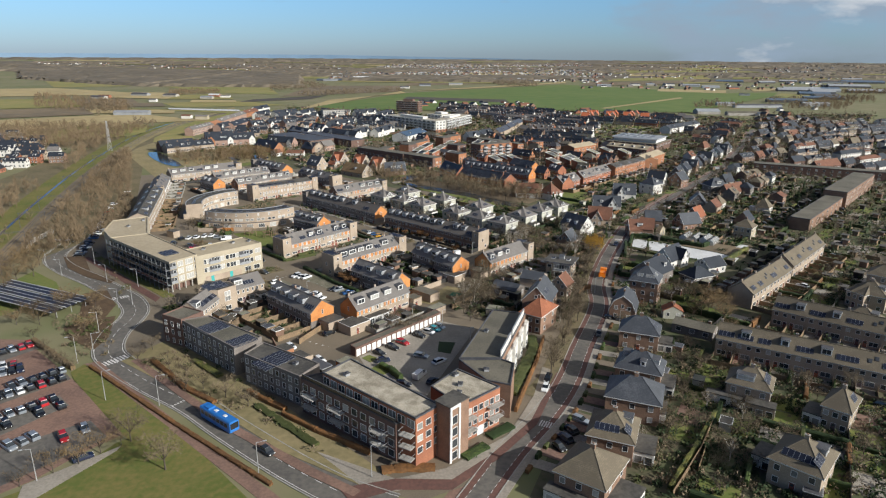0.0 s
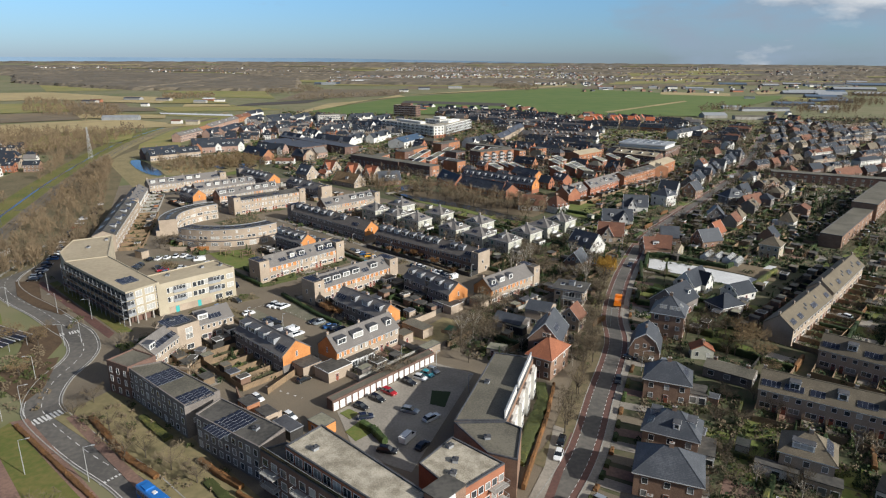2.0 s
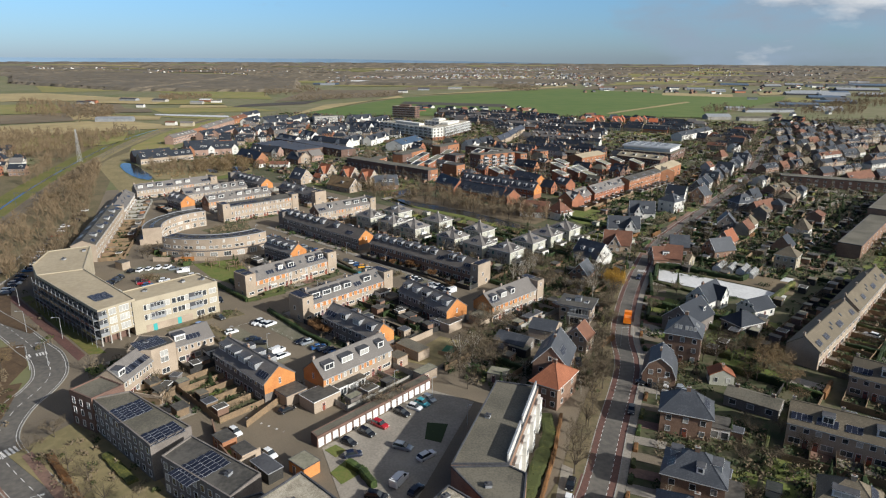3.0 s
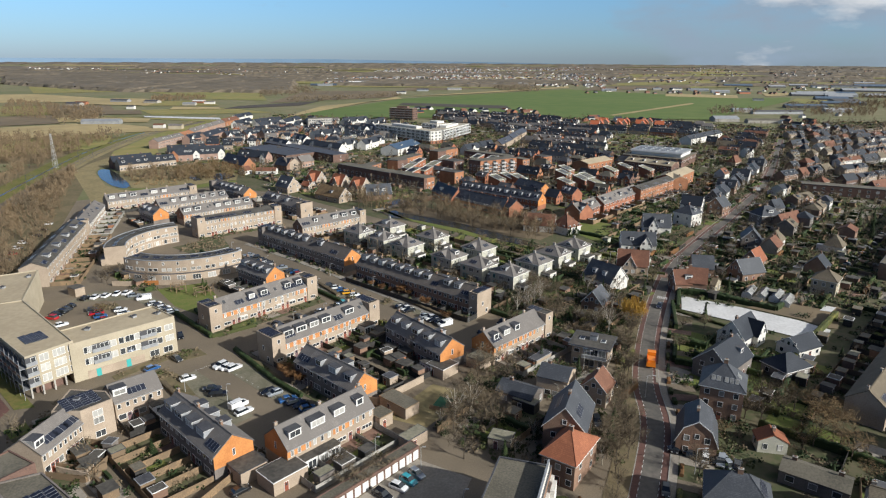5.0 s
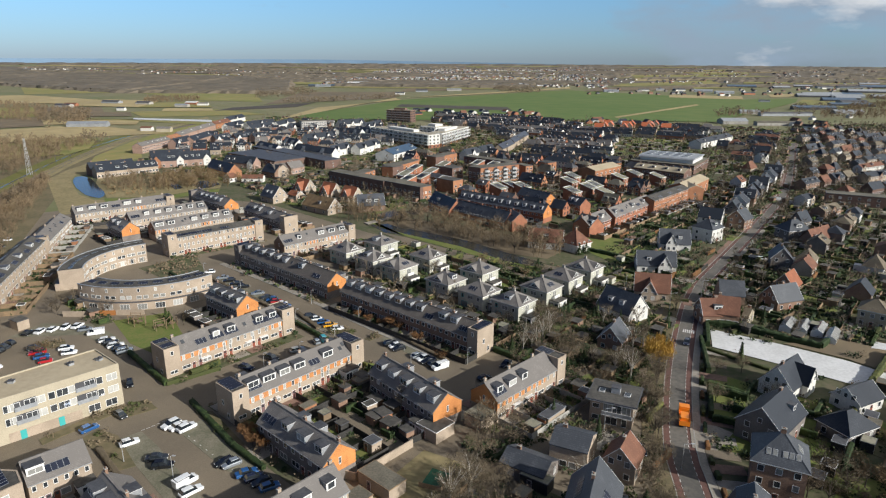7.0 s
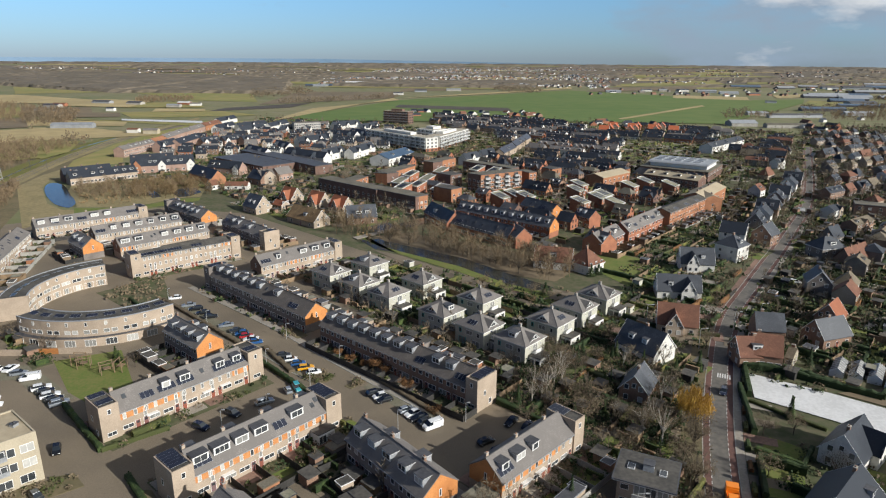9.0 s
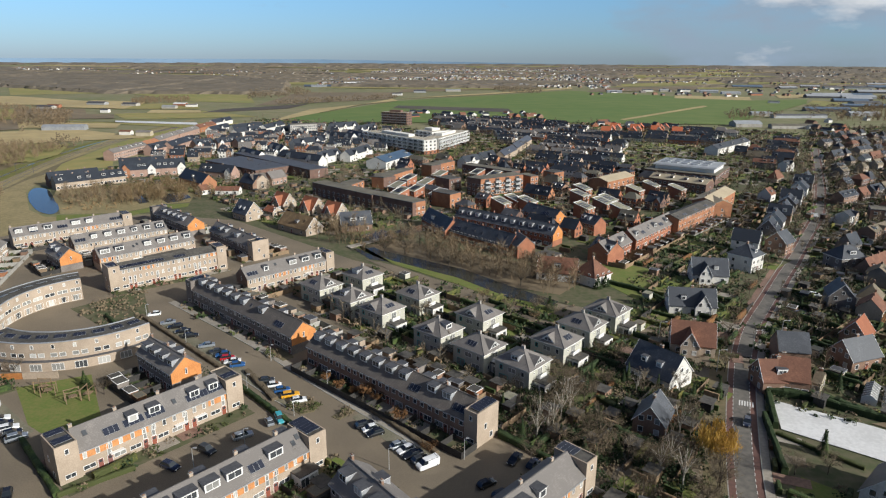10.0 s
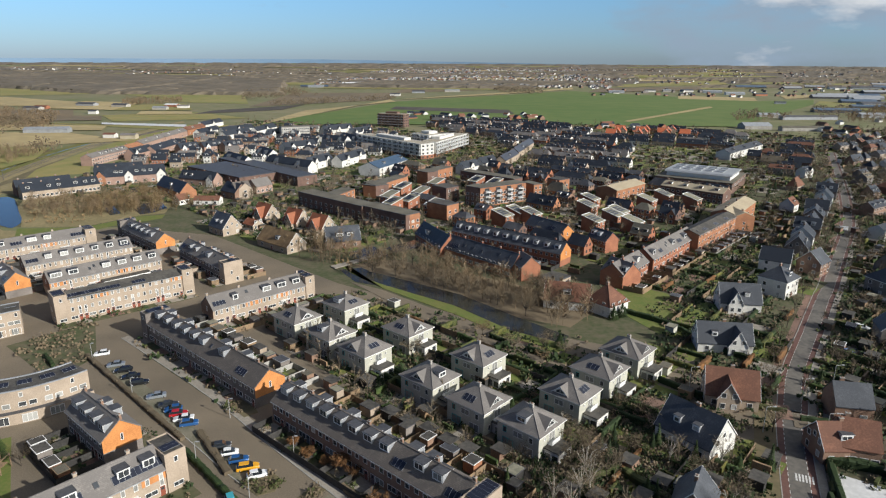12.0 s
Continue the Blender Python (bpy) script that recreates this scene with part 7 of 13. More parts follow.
gardens((-100.1, 429.3), (-71.2, 399.8), 8.2, 8, 7, sheds=True, seed=0, fences=True)
terrace((-141.2, 294.9), (-162.2, 359.6), 9.0, 7.6, 9.6, 9, brick_pale, bitumen, "terrace along the west edge with low dark roof and solar panels", floors=3, panels=[(0, 4), (2, 4), (4, 4), (6, 4), (8, 4), (1, -5), (3, -5), (5, -5), (7, -5)], front_dormers=[(1, 2.6), (3, 2.8), (5, 2.6), (7, 2.6)], chimneys=False, dormer_cheek=zinc)
gardens((-141.2, 294.9), (-162.2, 359.6), 0, 10, 9, sheds=True, seed=0, fences=True)
gardens((-141.2, 294.9), (-162.2, 359.6), 9.0, 2, 9, sheds=False, seed=0, fences=True)
terrace((-162.9, 361.5), (-178.0, 406.5), 9.0, 5.5, 8.2, 5, brick_pale, tile_grey, "terrace along the west edge with grey tiled roof", towers=(4.0, 0), panels=[(0, 4)], spandrel=panel_orange)
gardens((-162.9, 361.5), (-178.0, 406.5), 0, 9, 5, sheds=True, seed=0, fences=True)
gardens((-162.9, 361.5), (-178.0, 406.5), 9.0, 2, 5, sheds=False, seed=0, fences=True)
terrace((-70.4, 203.6), (-62.8, 211.2), 8.0, 5.5, 8.4, 3, brick_pale, tile_grey, "pale brick terrace with orange panels and grey tiled roof", front_dormers=[(0, 2.6)], panels=[(1, 4)], annex=[(2, 3, 2.6, 2.6)], chimneys=False)
gardens((-70.4, 203.6), (-62.8, 211.2), 0, 8, 3, sheds=True, seed=0, fences=True)
gardens((-70.4, 203.6), (-62.8, 211.2), 8.0, 2, 3, sheds=False, seed=0, fences=True)
terrace((-75.1, 183.7), (-73.4, 195.4), 8.0, 5.5, 8.4, 4, brick_pale, tile_grey, "pale brick terrace with orange panels and grey tiled roof", front_dormers=[(0, 2.2)], panels=[(1, 4), (2, 4), (3, 4), (2, -4), (3, -4), (1, -4)], chimneys=False)
gardens((-75.1, 183.7), (-73.4, 195.4), 0, 9, 4, sheds=True, seed=0, fences=True)
gardens((-75.1, 183.7), (-73.4, 195.4), 8.0, 2, 4, sheds=False, seed=0, fences=True)
flat_block([(-79.7, 195.5), (-73.5, 195.7), (-69.3, 201.1), (-72.5, 204.6), (-81.2, 205.2)], 8.0, brick_pale, bitumen, "corner building with dark solar roof between terraces", rows=[(0, 2, (0.9, 3.6), 1.2, 1.6), (1, 1, (0.3, 3.6, 5.4), 2.2, 1.6)], roof_things=2, parapet=0.15)

# ---- flats ----
flat_block([(-134.4, 245.6), (-97.0, 214.4), (-90.7, 224.1), (-121.7, 252.3)], 11.2, brick_sand, roof_beige, "sand-coloured apartment building with a glazed gallery front", roof_things=6, z0=2.8)
flat_block([(-142.1, 256.1), (-133.7, 245.2), (-121.7, 252.3), (-134.5, 280.5), (-146.4, 272.5)], 11.2, brick_sand, roof_beige, "north wing of the sand-coloured apartment building", roof_things=4)
flat_block([(-91.1, 222.8), (-72.1, 242.2), (-81.8, 250.0), (-99.0, 231.2)], 10.6, brick_sand, roof_beige, "three-storey wing of sand-coloured apartments with balconies", rows=[(1, 3, (1.0, 4.2, 7.4), 1.4, 1.6)], roof_things=4)
flat_block([(-27.0, 133.0), (-4.4, 113.9), (0.6, 119.4), (-21.5, 140.3)], 11.8, brick_red, gravel, "red brick apartment building with gravel roof at the corner", roof_things=8, rim=zinc_dark, rows=[(0, 11, (9.3,), 2.2, 1.9), (1, 3, (3.3, 6.1, 8.9), 1.6, 1.7)])
# Sunless front of the red flats: its shade is put into the brick colour.
flat_block([(-32.7, 135.7), (-8.7, 116.3), (-4.6, 118.3), (-28.1, 138.3)], 9.0, brick_dark, bitumen, "brick front of the apartment building with roof terrace", rim=zinc_dark, rows=[(0, 11, (0.8, 3.3, 6.1), 1.8, 1.8)])
flat_block([(-1.8, 131.2), (5.0, 122.7), (14.2, 131.3), (4.4, 139.9)], 9.6, brick_red, gravel, "red brick wing with gravel roof beside the street", roof_things=3, rim=zinc_dark, rows=[(1, 7, (0.8, 3.4, 6.4), 1.4, 1.5)])
flat_block([(4.9, 147.2), (15.9, 147.4), (25.3, 177.0), (15.7, 179.8)], 8.7, brick_brown, bitumen_old, "dark flat-roofed flats with white street front", roof_things=5, rim=zinc_dark, rows=[(1, 9, (1.0, 3.8), 1.2, 1.6)])
flat_block([(4.9, 146.6), (11.3, 135.9), (16.9, 133.7), (18.9, 144.7), (15.8, 147.1)], 8.66, brick_brown, bitumen_old, "dark flat-roofed corner flats beside the red wing", roof_things=3, rim=zinc_dark)
flat_block([(-75.5, 170.6), (-54.4, 152.9), (-48.9, 159.8), (-68.5, 174.2)], 8.2, brick_grey, bitumen_old, "grey brick flats with solar panels along the main road", rows=[(0, 10, (0.7, 3.4, 5.9), 1.2, 1.5), (1, 2, (3.4,), 0.8, 1.2)])
flat_block([(-82.3, 173.7), (-75.1, 169.8), (-71.0, 176.3), (-78.6, 180.4)], 8.6, brick_dark, bitumen_old, "dark brick end house of the flats", rows=[(0, 3, (0.7, 3.4, 5.9), 1.0, 1.6)])
flat_block([(-50.8, 149.8), (-33.7, 138.0), (-30.2, 144.9), (-47.7, 156.9)], 8.0, brick_grey, bitumen, "grey brick flats beside the red apartments", rows=[(0, 9, (0.7, 3.2, 5.7), 1.2, 1.5)], roof_things=4)
flat_block([(-24.1, 165.0), (-0.2, 192.0), (-1.9, 194.3), (-25.9, 167.0)], 2.7, brick_dark, bitumen_old, "long row of garages with white doors", name="garage_row", category="garage", parapet=0.12)

# ---- pale villas ----
hip_house((-22.0, 368.5), -42, 10.8, 9.6, 5.7, 8.9, board_pale, tile_grey, "pale boarded villa with grey pyramid roof and chimney", dormers=[(0, 0, 2.8)], panels=[(1, 0, 3)], annex=[(5.6, -3, 9.2, 2, 2.6)], group="pale villas", ridge_len=0.2, chim_m=concrete, name="villa")
hip_house((-35.0, 357.5), -42, 10.8, 9.6, 5.7, 8.9, board_pale, tile_grey, "pale boarded villa with grey pyramid roof and chimney", dormers=[(1, 0, 2.2)], panels=[(0, 0, 3)], annex=[(5.6, -2, 8.8, 3, 2.6)], group="pale villas", ridge_len=0.2, chim_m=concrete, name="villa")
hip_house((-22.9, 346.3), -42, 10.8, 9.6, 5.7, 8.9, board_pale, tile_grey, "pale boarded villa with grey pyramid roof and chimney", dormers=[(0, 0, 2.4), (1, 0, 2.4)], annex=[(5.6, -3, 9.2, 2, 2.6)], group="pale villas", ridge_len=0.2, chim_m=concrete, name="villa")
hip_house((-11.8, 336.5), -42, 10.8, 9.6, 5.7, 8.9, board_pale, tile_grey, "pale boarded villa with grey pyramid roof and chimney", dormers=[(0, 0, 2.8)], panels=[(1, 0, 3)], annex=[(5.6, -3, 9.2, 2, 2.6)], group="pale villas", ridge_len=0.2, chim_m=concrete, name="villa")
hip_house((-1.0, 349.4), -42, 10.8, 9.6, 5.7, 8.9, board_pale, tile_grey, "pale boarded villa with grey pyramid roof and chimney", dormers=[(1, 0, 2.2)], panels=[(0, 0, 3)], annex=[(5.6, -2, 8.8, 3, 2.6)], group="pale villas", ridge_len=0.2, chim_m=concrete, name="villa")
hip_house((6.3, 320.3), -42, 10.8, 9.6, 5.7, 8.9, board_pale, tile_grey, "pale boarded villa with grey pyramid roof and chimney", dormers=[(0, 0, 2.4), (1, 0, 2.4)], annex=[(5.6, -3, 9.2, 2, 2.6)], group="pale villas", ridge_len=0.2, chim_m=concrete, name="villa")
hip_house((18.8, 332.0), -42, 10.8, 9.6, 5.7, 8.9, board_pale, tile_grey, "pale boarded villa with grey pyramid roof and chimney", dormers=[(0, 0, 2.8)], panels=[(1, 0, 3)], annex=[(5.6, -3, 9.2, 2, 2.6)], group="pale villas", ridge_len=0.2, chim_m=concrete, name="villa")
hip_house((17.8, 309.4), -42, 10.8, 9.6, 5.7, 8.9, board_pale, tile_grey, "pale boarded villa with grey pyramid roof and chimney", dormers=[(1, 0, 2.2)], panels=[(0, 0, 3)], annex=[(5.6, -2, 8.8, 3, 2.6)], group="pale villas", ridge_len=0.2, chim_m=concrete, name="villa")
hip_house((28.7, 300.3), -42, 10.8, 9.6, 5.7, 8.9, board_pale, tile_grey, "pale boarded villa with grey pyramid roof and chimney", dormers=[(0, 0, 2.4), (1, 0, 2.4)], annex=[(5.6, -3, 9.2, 2, 2.6)], group="pale villas", ridge_len=0.2, chim_m=concrete, name="villa")
hip_house((39.7, 313.9), -42, 10.8, 9.6, 5.7, 8.9, board_pale, tile_grey, "pale boarded villa with grey pyramid roof and chimney", dormers=[(0, 0, 2.8)], panels=[(1, 0, 3)], annex=[(5.6, -3, 9.2, 2, 2.6)], group="pale villas", ridge_len=0.2, chim_m=concrete, name="villa")
hip_house((49.2, 325.2), -42, 10.8, 9.6, 5.7, 8.9, board_pale, tile_grey, "pale boarded villa with grey pyramid roof and chimney", dormers=[(1, 0, 2.2)], panels=[(0, 0, 3)], annex=[(5.6, -2, 8.8, 3, 2.6)], group="pale villas", ridge_len=0.2, chim_m=concrete, name="villa")
hip_house((59.4, 336.3), -42, 10.8, 9.6, 5.7, 8.9, board_pale, tile_grey, "pale boarded villa with grey pyramid roof and chimney", dormers=[(0, 0, 2.4), (1, 0, 2.4)], annex=[(5.6, -3, 9.2, 2, 2.6)], group="pale villas", ridge_len=0.2, chim_m=concrete, name="villa")

# ---- houses east of the street ----
hip_house((47.2, 137.4), -21, 12.4, 10.1, 5.6, 9.8, brick_brown, tile_dark, "hipped brick house with dark tiled roof beside the street", annex=[(4.5, -3, 7.5, 3, 2.6)])
hip_house((52.5, 151.3), -25, 11.3, 8.7, 5.6, 9.6, brick_brown, tile_dark, "hipped house with dark roof and white-framed dormers", dormers=[(0, 1.0, 1.4), (1, 0, 3.0), (3, 1.5, 2.4)], annex=[(5.4, -4, 9.0, 3, 2.8)], panels=[(3, -2, 3)])
hip_house((59.1, 174.4), -21, 10.9, 8.1, 5.6, 9.8, brick_brown, tile_dark, "large hipped brick house with dark roof", annex=[(5.3, -2, 9.5, 3.5, 2.6)], panels=[(1, 0, 4)])
hip_house((38.2, 121.7), -22, 9.6, 10.3, 5.6, 9.8, brick_brown, tile_brown, "hipped brick house with brown tiled roof", dormers=[(1, 1.5, 2.4)], panels=[(0, -1, 5), (1, -2.5, 3)], annex=[(4.8, -3, 9, 4, 2.8)])
hip_house((30.5, 108.1), -35, 10.2, 11.7, 5.6, 9.8, brick_brown, tile_brown, "hipped brick house with brown tiled roof and white annex", annex=[(5, -4, 10, 3, 2.8), (-6, -8.5, 2, -5.6, 2.6)])
hip_house((71.7, 212.0), -26, 9.4, 9.4, 8.2, 13, brick_brown, tile_dark, "tall hipped brick house with dark roof windows", lights=[(0, -1.6, 2), (0, 1.8, 3), (1, 0, 2)], floors=3)
hip_house((77.6, 143.2), -31, 9.8, 8.1, 5.6, 9.4, brick_pale, tile_brown, "hipped house with brown roof and wide dormer", dormers=[(0, -1, 4.0)], panels=[(1, 0, 5)], annex=[(-9, -6, -1, -3.8, 2.6), (0, -7, 6.5, -3.8, 2.9)])
hip_house((94.3, 133.2), -43, 5.7, 9.5, 5.6, 9.4, brick_pale, tile_brown, "hipped pale brick house with brown roof", panels=[(1, 1, 3)], annex=[(-6.5, -5, -2.6, 1, 2.7)])
hip_house((74.2, 112.0), -43, 9.5, 11.1, 5.6, 9.8, brick_pale, tile_brown, "large hipped house with solar panels on brown roof", dormers=[(1, 1.5, 2.6)], panels=[(0, 0, 6), (1, -2.5, 4)], annex=[(-9, -2, -5, 4, 2.8)])
terrace((79.2, 168.5), (117.5, 145.9), 8.5, 5.5, 8.8, 9, brick_pale, tile_brown, "long terrace with brown tiled roof and solar panels", panels=[(1, 4), (2, 3), (4, 4), (6, 5), (8, 4)], front_dormers=[(1, 2.0), (3, 1.8), (5, 2.2)])
gardens((79.2, 168.5), (117.5, 145.9), 0, 7, 9, sheds=False, seed=0, fences=True)
gardens((79.2, 168.5), (117.5, 145.9), 8.5, 10, 9, sheds=True, seed=0, fences=True)
terrace((106.2, 190.8), (133.2, 169.0), 8.5, 5.5, 8.8, 7, brick_pale, tile_brown, "long terrace with brown tiled roof and solar panels", panels=[(0, 4), (2, 4), (4, 4), (6, 4)], front_dormers=[(1, 2.0), (3, 1.8)])
gardens((106.2, 190.8), (133.2, 169.0), 0, 8, 7, sheds=False, seed=0, fences=True)
gardens((106.2, 190.8), (133.2, 169.0), 8.5, 10, 7, sheds=True, seed=0, fences=True)
terrace((105.7, 203.5), (133.0, 231.0), 8.5, 5.5, 8.8, 6, brick_pale, tile_brown, "pale terrace with brown tiled roof beside gardens", panels=[(0, 3), (1, 3), (3, 4), (5, 3)])
gardens((105.7, 203.5), (133.0, 231.0), 0, 9, 6, sheds=False, seed=0, fences=True)
gardens((105.7, 203.5), (133.0, 231.0), 8.5, 8, 6, sheds=True, seed=0, fences=True)
terrace((135.4, 234.5), (165.1, 266.0), 8.5, 5.5, 9.0, 6, brick_pale, tile_brown, "pale terrace with brown tiled roof beside gardens", panels=[(1, 3), (3, 4), (5, 3)])
gardens((135.4, 234.5), (165.1, 266.0), 0, 9, 6, sheds=False, seed=0, fences=True)
gardens((135.4, 234.5), (165.1, 266.0), 8.5, 8, 6, sheds=True, seed=0, fences=True)

strip("road", MAIN_ROAD, -4.2, 4.2, 0.04, asphalt, "grey asphalt main road with bends")
strip("road", EAST_STREET, -1.9, 1.9, 0.04, asphalt, "asphalt street with red cycle lanes")
strip("road", EAST_STREET, 1.9, 3.3, 0.045, red_lane, "red asphalt cycle lane")
strip("road", EAST_STREET, -3.3, -1.9, 0.045, red_lane, "red asphalt cycle lane")

# ---- ground of the town ----
BEDS = []
TOWN = [(-3, 104), (12, 112), (22, 125), (40, 165), (60, 226), (78, 285), (100, 330), (70, 345), (30, 362), (-30, 402), (-100, 468), (-150, 482), (-215, 440), (-196, 380), (-176, 330), (-166, 275), (-158, 248), (-130, 226), (-105, 202), (-100, 172), (-60, 139), (-28, 112)]
area("pavement", TOWN, 0.02, clinker, "brown clinker paving of streets and parking places", "pavement")
area("ground", [(16, 100), (40, 158), (58, 218), (82, 290), (108, 336), (150, 398), (215, 492), (300, 640), (520, 640), (420, 420), (300, 240), (200, 100), (110, 60), (40, 70)], 0.015, garden, "dark garden earth between the houses", "ground")
area("ground", [(100, 335), (150, 405), (215, 500), (330, 700), (100, 760), (-160, 700), (-250, 560), (-210, 480), (-150, 482), (-100, 468), (-30, 402), (30, 362), (70, 345)], 0.012, garden, "brown earth and paving of the middle quarter", "ground")
area("car_park", [(-142.7, 174.4), (-124.6, 174.0), (-97.0, 150.3), (-76.4, 130.9), (-71.6, 125.2), (-76.4, 118.6), (-81.4, 109.0), (-89.0, 100.5)], 0.05, clinker_red, "red-brown paved car park with marked bays", "pavement", 0.04)
area("parking_bays", [(-115.2, 140.4), (-102.4, 155.5), (-97.4, 150.3), (-110.6, 133.9)], 0.07, asphalt, "dark grey parking bays", "pavement", 0.02)
area("parking_bays", [(-104.7, 125.7), (-95.7, 142.1), (-90.5, 137.4), (-100.9, 120.3)], 0.07, asphalt, "dark grey parking bays", "pavement", 0.02)
area("parking_bays", [(-98.0, 116.2), (-81.7, 130.8), (-74.2, 124.0), (-89.1, 103.7)], 0.07, asphalt, "dark grey parking bays", "pavement", 0.02)
area("parking_bays", [(-130.3, 161.6), (-121.8, 173.7), (-116.5, 169.2), (-125.6, 155.0)], 0.07, asphalt, "dark grey parking bays", "pavement", 0.02)
area("grass", [(-88.4, 99.7), (-75.0, 111.8), (-71.2, 121.9), (-64.0, 129.9), (-48.5, 116.1), (-36.3, 103.8), (-31.0, 92.7), (-86.6, 91.8)], 0.05, grass, "mown grass with olive tint beside the car park", "grass", 0.04)
area("grass", [(-99.6, 154.0), (-98.4, 158.9), (-61.9, 128.1), (-66.4, 120.9), (-72.5, 126.3), (-96.7, 150.3)], 0.06, grass, "grass verge between car park and cycle path", "grass", 0.04)
area("cycle_path", [(-98.8, 158.9), (-95.4, 160.7), (-57.9, 127.7), (-32.6, 106.4), (-21.8, 97.1), (-25.8, 96.3), (-37.1, 106.3), (-61.7, 127.6)], 0.05, clinker_red, "red paved path along the main road", "path", 0.04)
area("path", [(-82.5, 107.2), (-71.5, 118.7), (-69.5, 120.9), (-69.7, 118.8), (-74.6, 109.1), (-77.7, 103.1), (-80.9, 103.0)], 0.1, slabs, "narrow paved path across the grass", "path", 0.02)
area("planting_bed", [(-118.5, 183.2), (-111.9, 190.1), (-106.7, 192.6), (-100.6, 175.4), (-100.8, 167.7), (-112.4, 175.1)], 0.12, soil, "bare red-brown planting bed beside the road", "planting bed", 0.1)
area("planting_bed", [(-111.5, 202.3), (-121.3, 215.6), (-127.9, 212.6), (-118.6, 192.3), (-108.9, 187.9)], 0.12, soil, "bare red-brown planting bed beside the road", "planting bed", 0.1)
area("planting_bed", [(-160.1, 254.9), (-151.2, 255.1), (-139.1, 237.1), (-123.3, 225.8), (-124.2, 223.3), (-137.7, 230.5), (-149.9, 240.3)], 0.12, soil, "bare red-brown planting bed beside the road", "planting bed", 0.1)
area("pavement", [(-89.2, 160.8), (-82.0, 175.8), (-76.9, 175.9), (-46.1, 146.0), (-8.4, 110.3), (-13.8, 107.5), (-33.7, 119.4), (-54.4, 136.3)], 0.1, dead_grass, "wide planted verge along the main road", "verge", 0.08)
area("cycle_path", [(-86.5, 160.9), (-85.3, 162.6), (-50.0, 131.4), (-25.1, 113.3), (-14.8, 106.7), (-16.2, 105.0), (-27.1, 111.8), (-50.5, 129.0)], 0.13, clinker_red, "red paved cycle path beside the main road", "path", 0.03)
area("pavement", [(-26.3, 119.6), (-8.4, 110.6), (1.9, 114.2), (16.1, 126.8), (24.1, 144.6), (28.4, 160.0), (30.5, 158.4), (24.5, 136.6), (16.3, 122.5), (4.3, 110.5), (-8.1, 106.8), (-15.0, 108.0)], 0.1, slabs, "grey paved pavement round the corner flats", "pavement", 0.08)
area("cycle_path", [(-19.4, 107.4), (-8.4, 110.6), (3.1, 110.5), (11.7, 119.2), (21.9, 132.8), (31.8, 156.8), (32.9, 156.2), (23.1, 131.1), (12.8, 117.3), (3.1, 107.3), (-8.1, 107.1), (-16.5, 103.3)], 0.12, red_lane, "red asphalt cycle track round the corner", "path", 0.03)
area("parking_court", [(-23.1, 165.0), (-0.5, 191.3), (10.8, 185.0), (-3.8, 141.7), (-16.3, 148.0)], 0.06, slabs, "grey paved parking court behind the flats", "pavement", 0.03)
area("lawn", [(-22.4, 164.2), (-20.4, 166.2), (-17.7, 164.2), (-19.5, 161.5)], 0.12, lawn, "small oval of grass", "grass", 0.04)
area("lawn", [(-19.8, 156.3), (-16.7, 161.5), (-12.1, 157.7), (-16.9, 152.6)], 0.12, lawn, "patch of grass beside parked cars", "grass", 0.04)
area("planting_bed", [(-0.5, 175.5), (4.4, 174.9), (2.9, 167.4), (-0.8, 168.8)], 0.12, leaf_green, "evergreen planting bed in the court", "planting bed", 0.5)
area("playground", [(-100.8, 293.1), (-85.6, 300.6), (-70.9, 278.0), (-77.2, 269.7), (-87.1, 276.3)], 0.06, lawn, "grass playground with wooden climbing frames", "grass", 0.03)
area("lawn", [(-117.4, 346.5), (-101.2, 364.8), (-87.8, 340.3), (-91.8, 325.7)], 0.06, garden, "rough grass inside the crescent", "grass", 0.03)
area("car_park", [(-70.5, 229.7), (-56.6, 242.9), (-29.8, 212.9), (-36.7, 200.5)], 0.05, clinker, "brown paved parking place between terraces", "pavement", 0.02)

# bays, beds and kerbs of the parking yards
LANE_BACK = [(-80.8, 331.1), (-69.3, 321.5), (-57.4, 310.5), (-44.0, 298.0), (-33.8, 288.3), (-27.8, 283.3)]
LANE_LEFT = [(-82.9, 337.8), (-70.2, 327.3), (-58.0, 316.4), (-48.3, 306.5), (-38.0, 296.4), (-27.0, 286.4)]
LANE_RIGHT = [(-86.8, 352.6), (-58.0, 327.4), (-41.5, 312.3), (-30.3, 300.6), (-16.0, 286.6), (3.0, 268.8)]
area("parking_bays", LANE_BACK + LANE_LEFT[::-1], 0.06, bay_moss, "mossy paved parking bays along the street", "pavement", 0.03)
area("parking_bays", [(-53.5, 229.8), (-38.4, 216.2), (-33.6, 213.4), (-31.2, 217.2), (-37.4, 224.2), (-50.3, 235.8)], 0.085, bay_moss, "mossy paved parking bays of the yard", "pavement", 0.03)
area("parking_bays", [(-66.4, 226.4), (-51.8, 211.6), (-43.6, 203.6), (-40.2, 207.6), (-56.0, 224.4), (-62.4, 230.2)], 0.085, bay_moss, "mossy paved parking bays of the yard", "pavement", 0.03)
area("parking_bays", [(-9.8, 285.2), (7.6, 266.8), (3.6, 262.6), (-13.4, 280.6)], 0.06, bay_moss, "mossy paved parking bays along the street", "pavement", 0.03)
area("parking_bays", [(-126.0, 279.4), (-121.6, 290.6), (-105.2, 290.4), (-84.0, 273.6), (-87.0, 268.6), (-104.0, 282.4)], 0.055, bay_moss, "mossy paved parking bays behind the apartments", "pavement", 0.02)
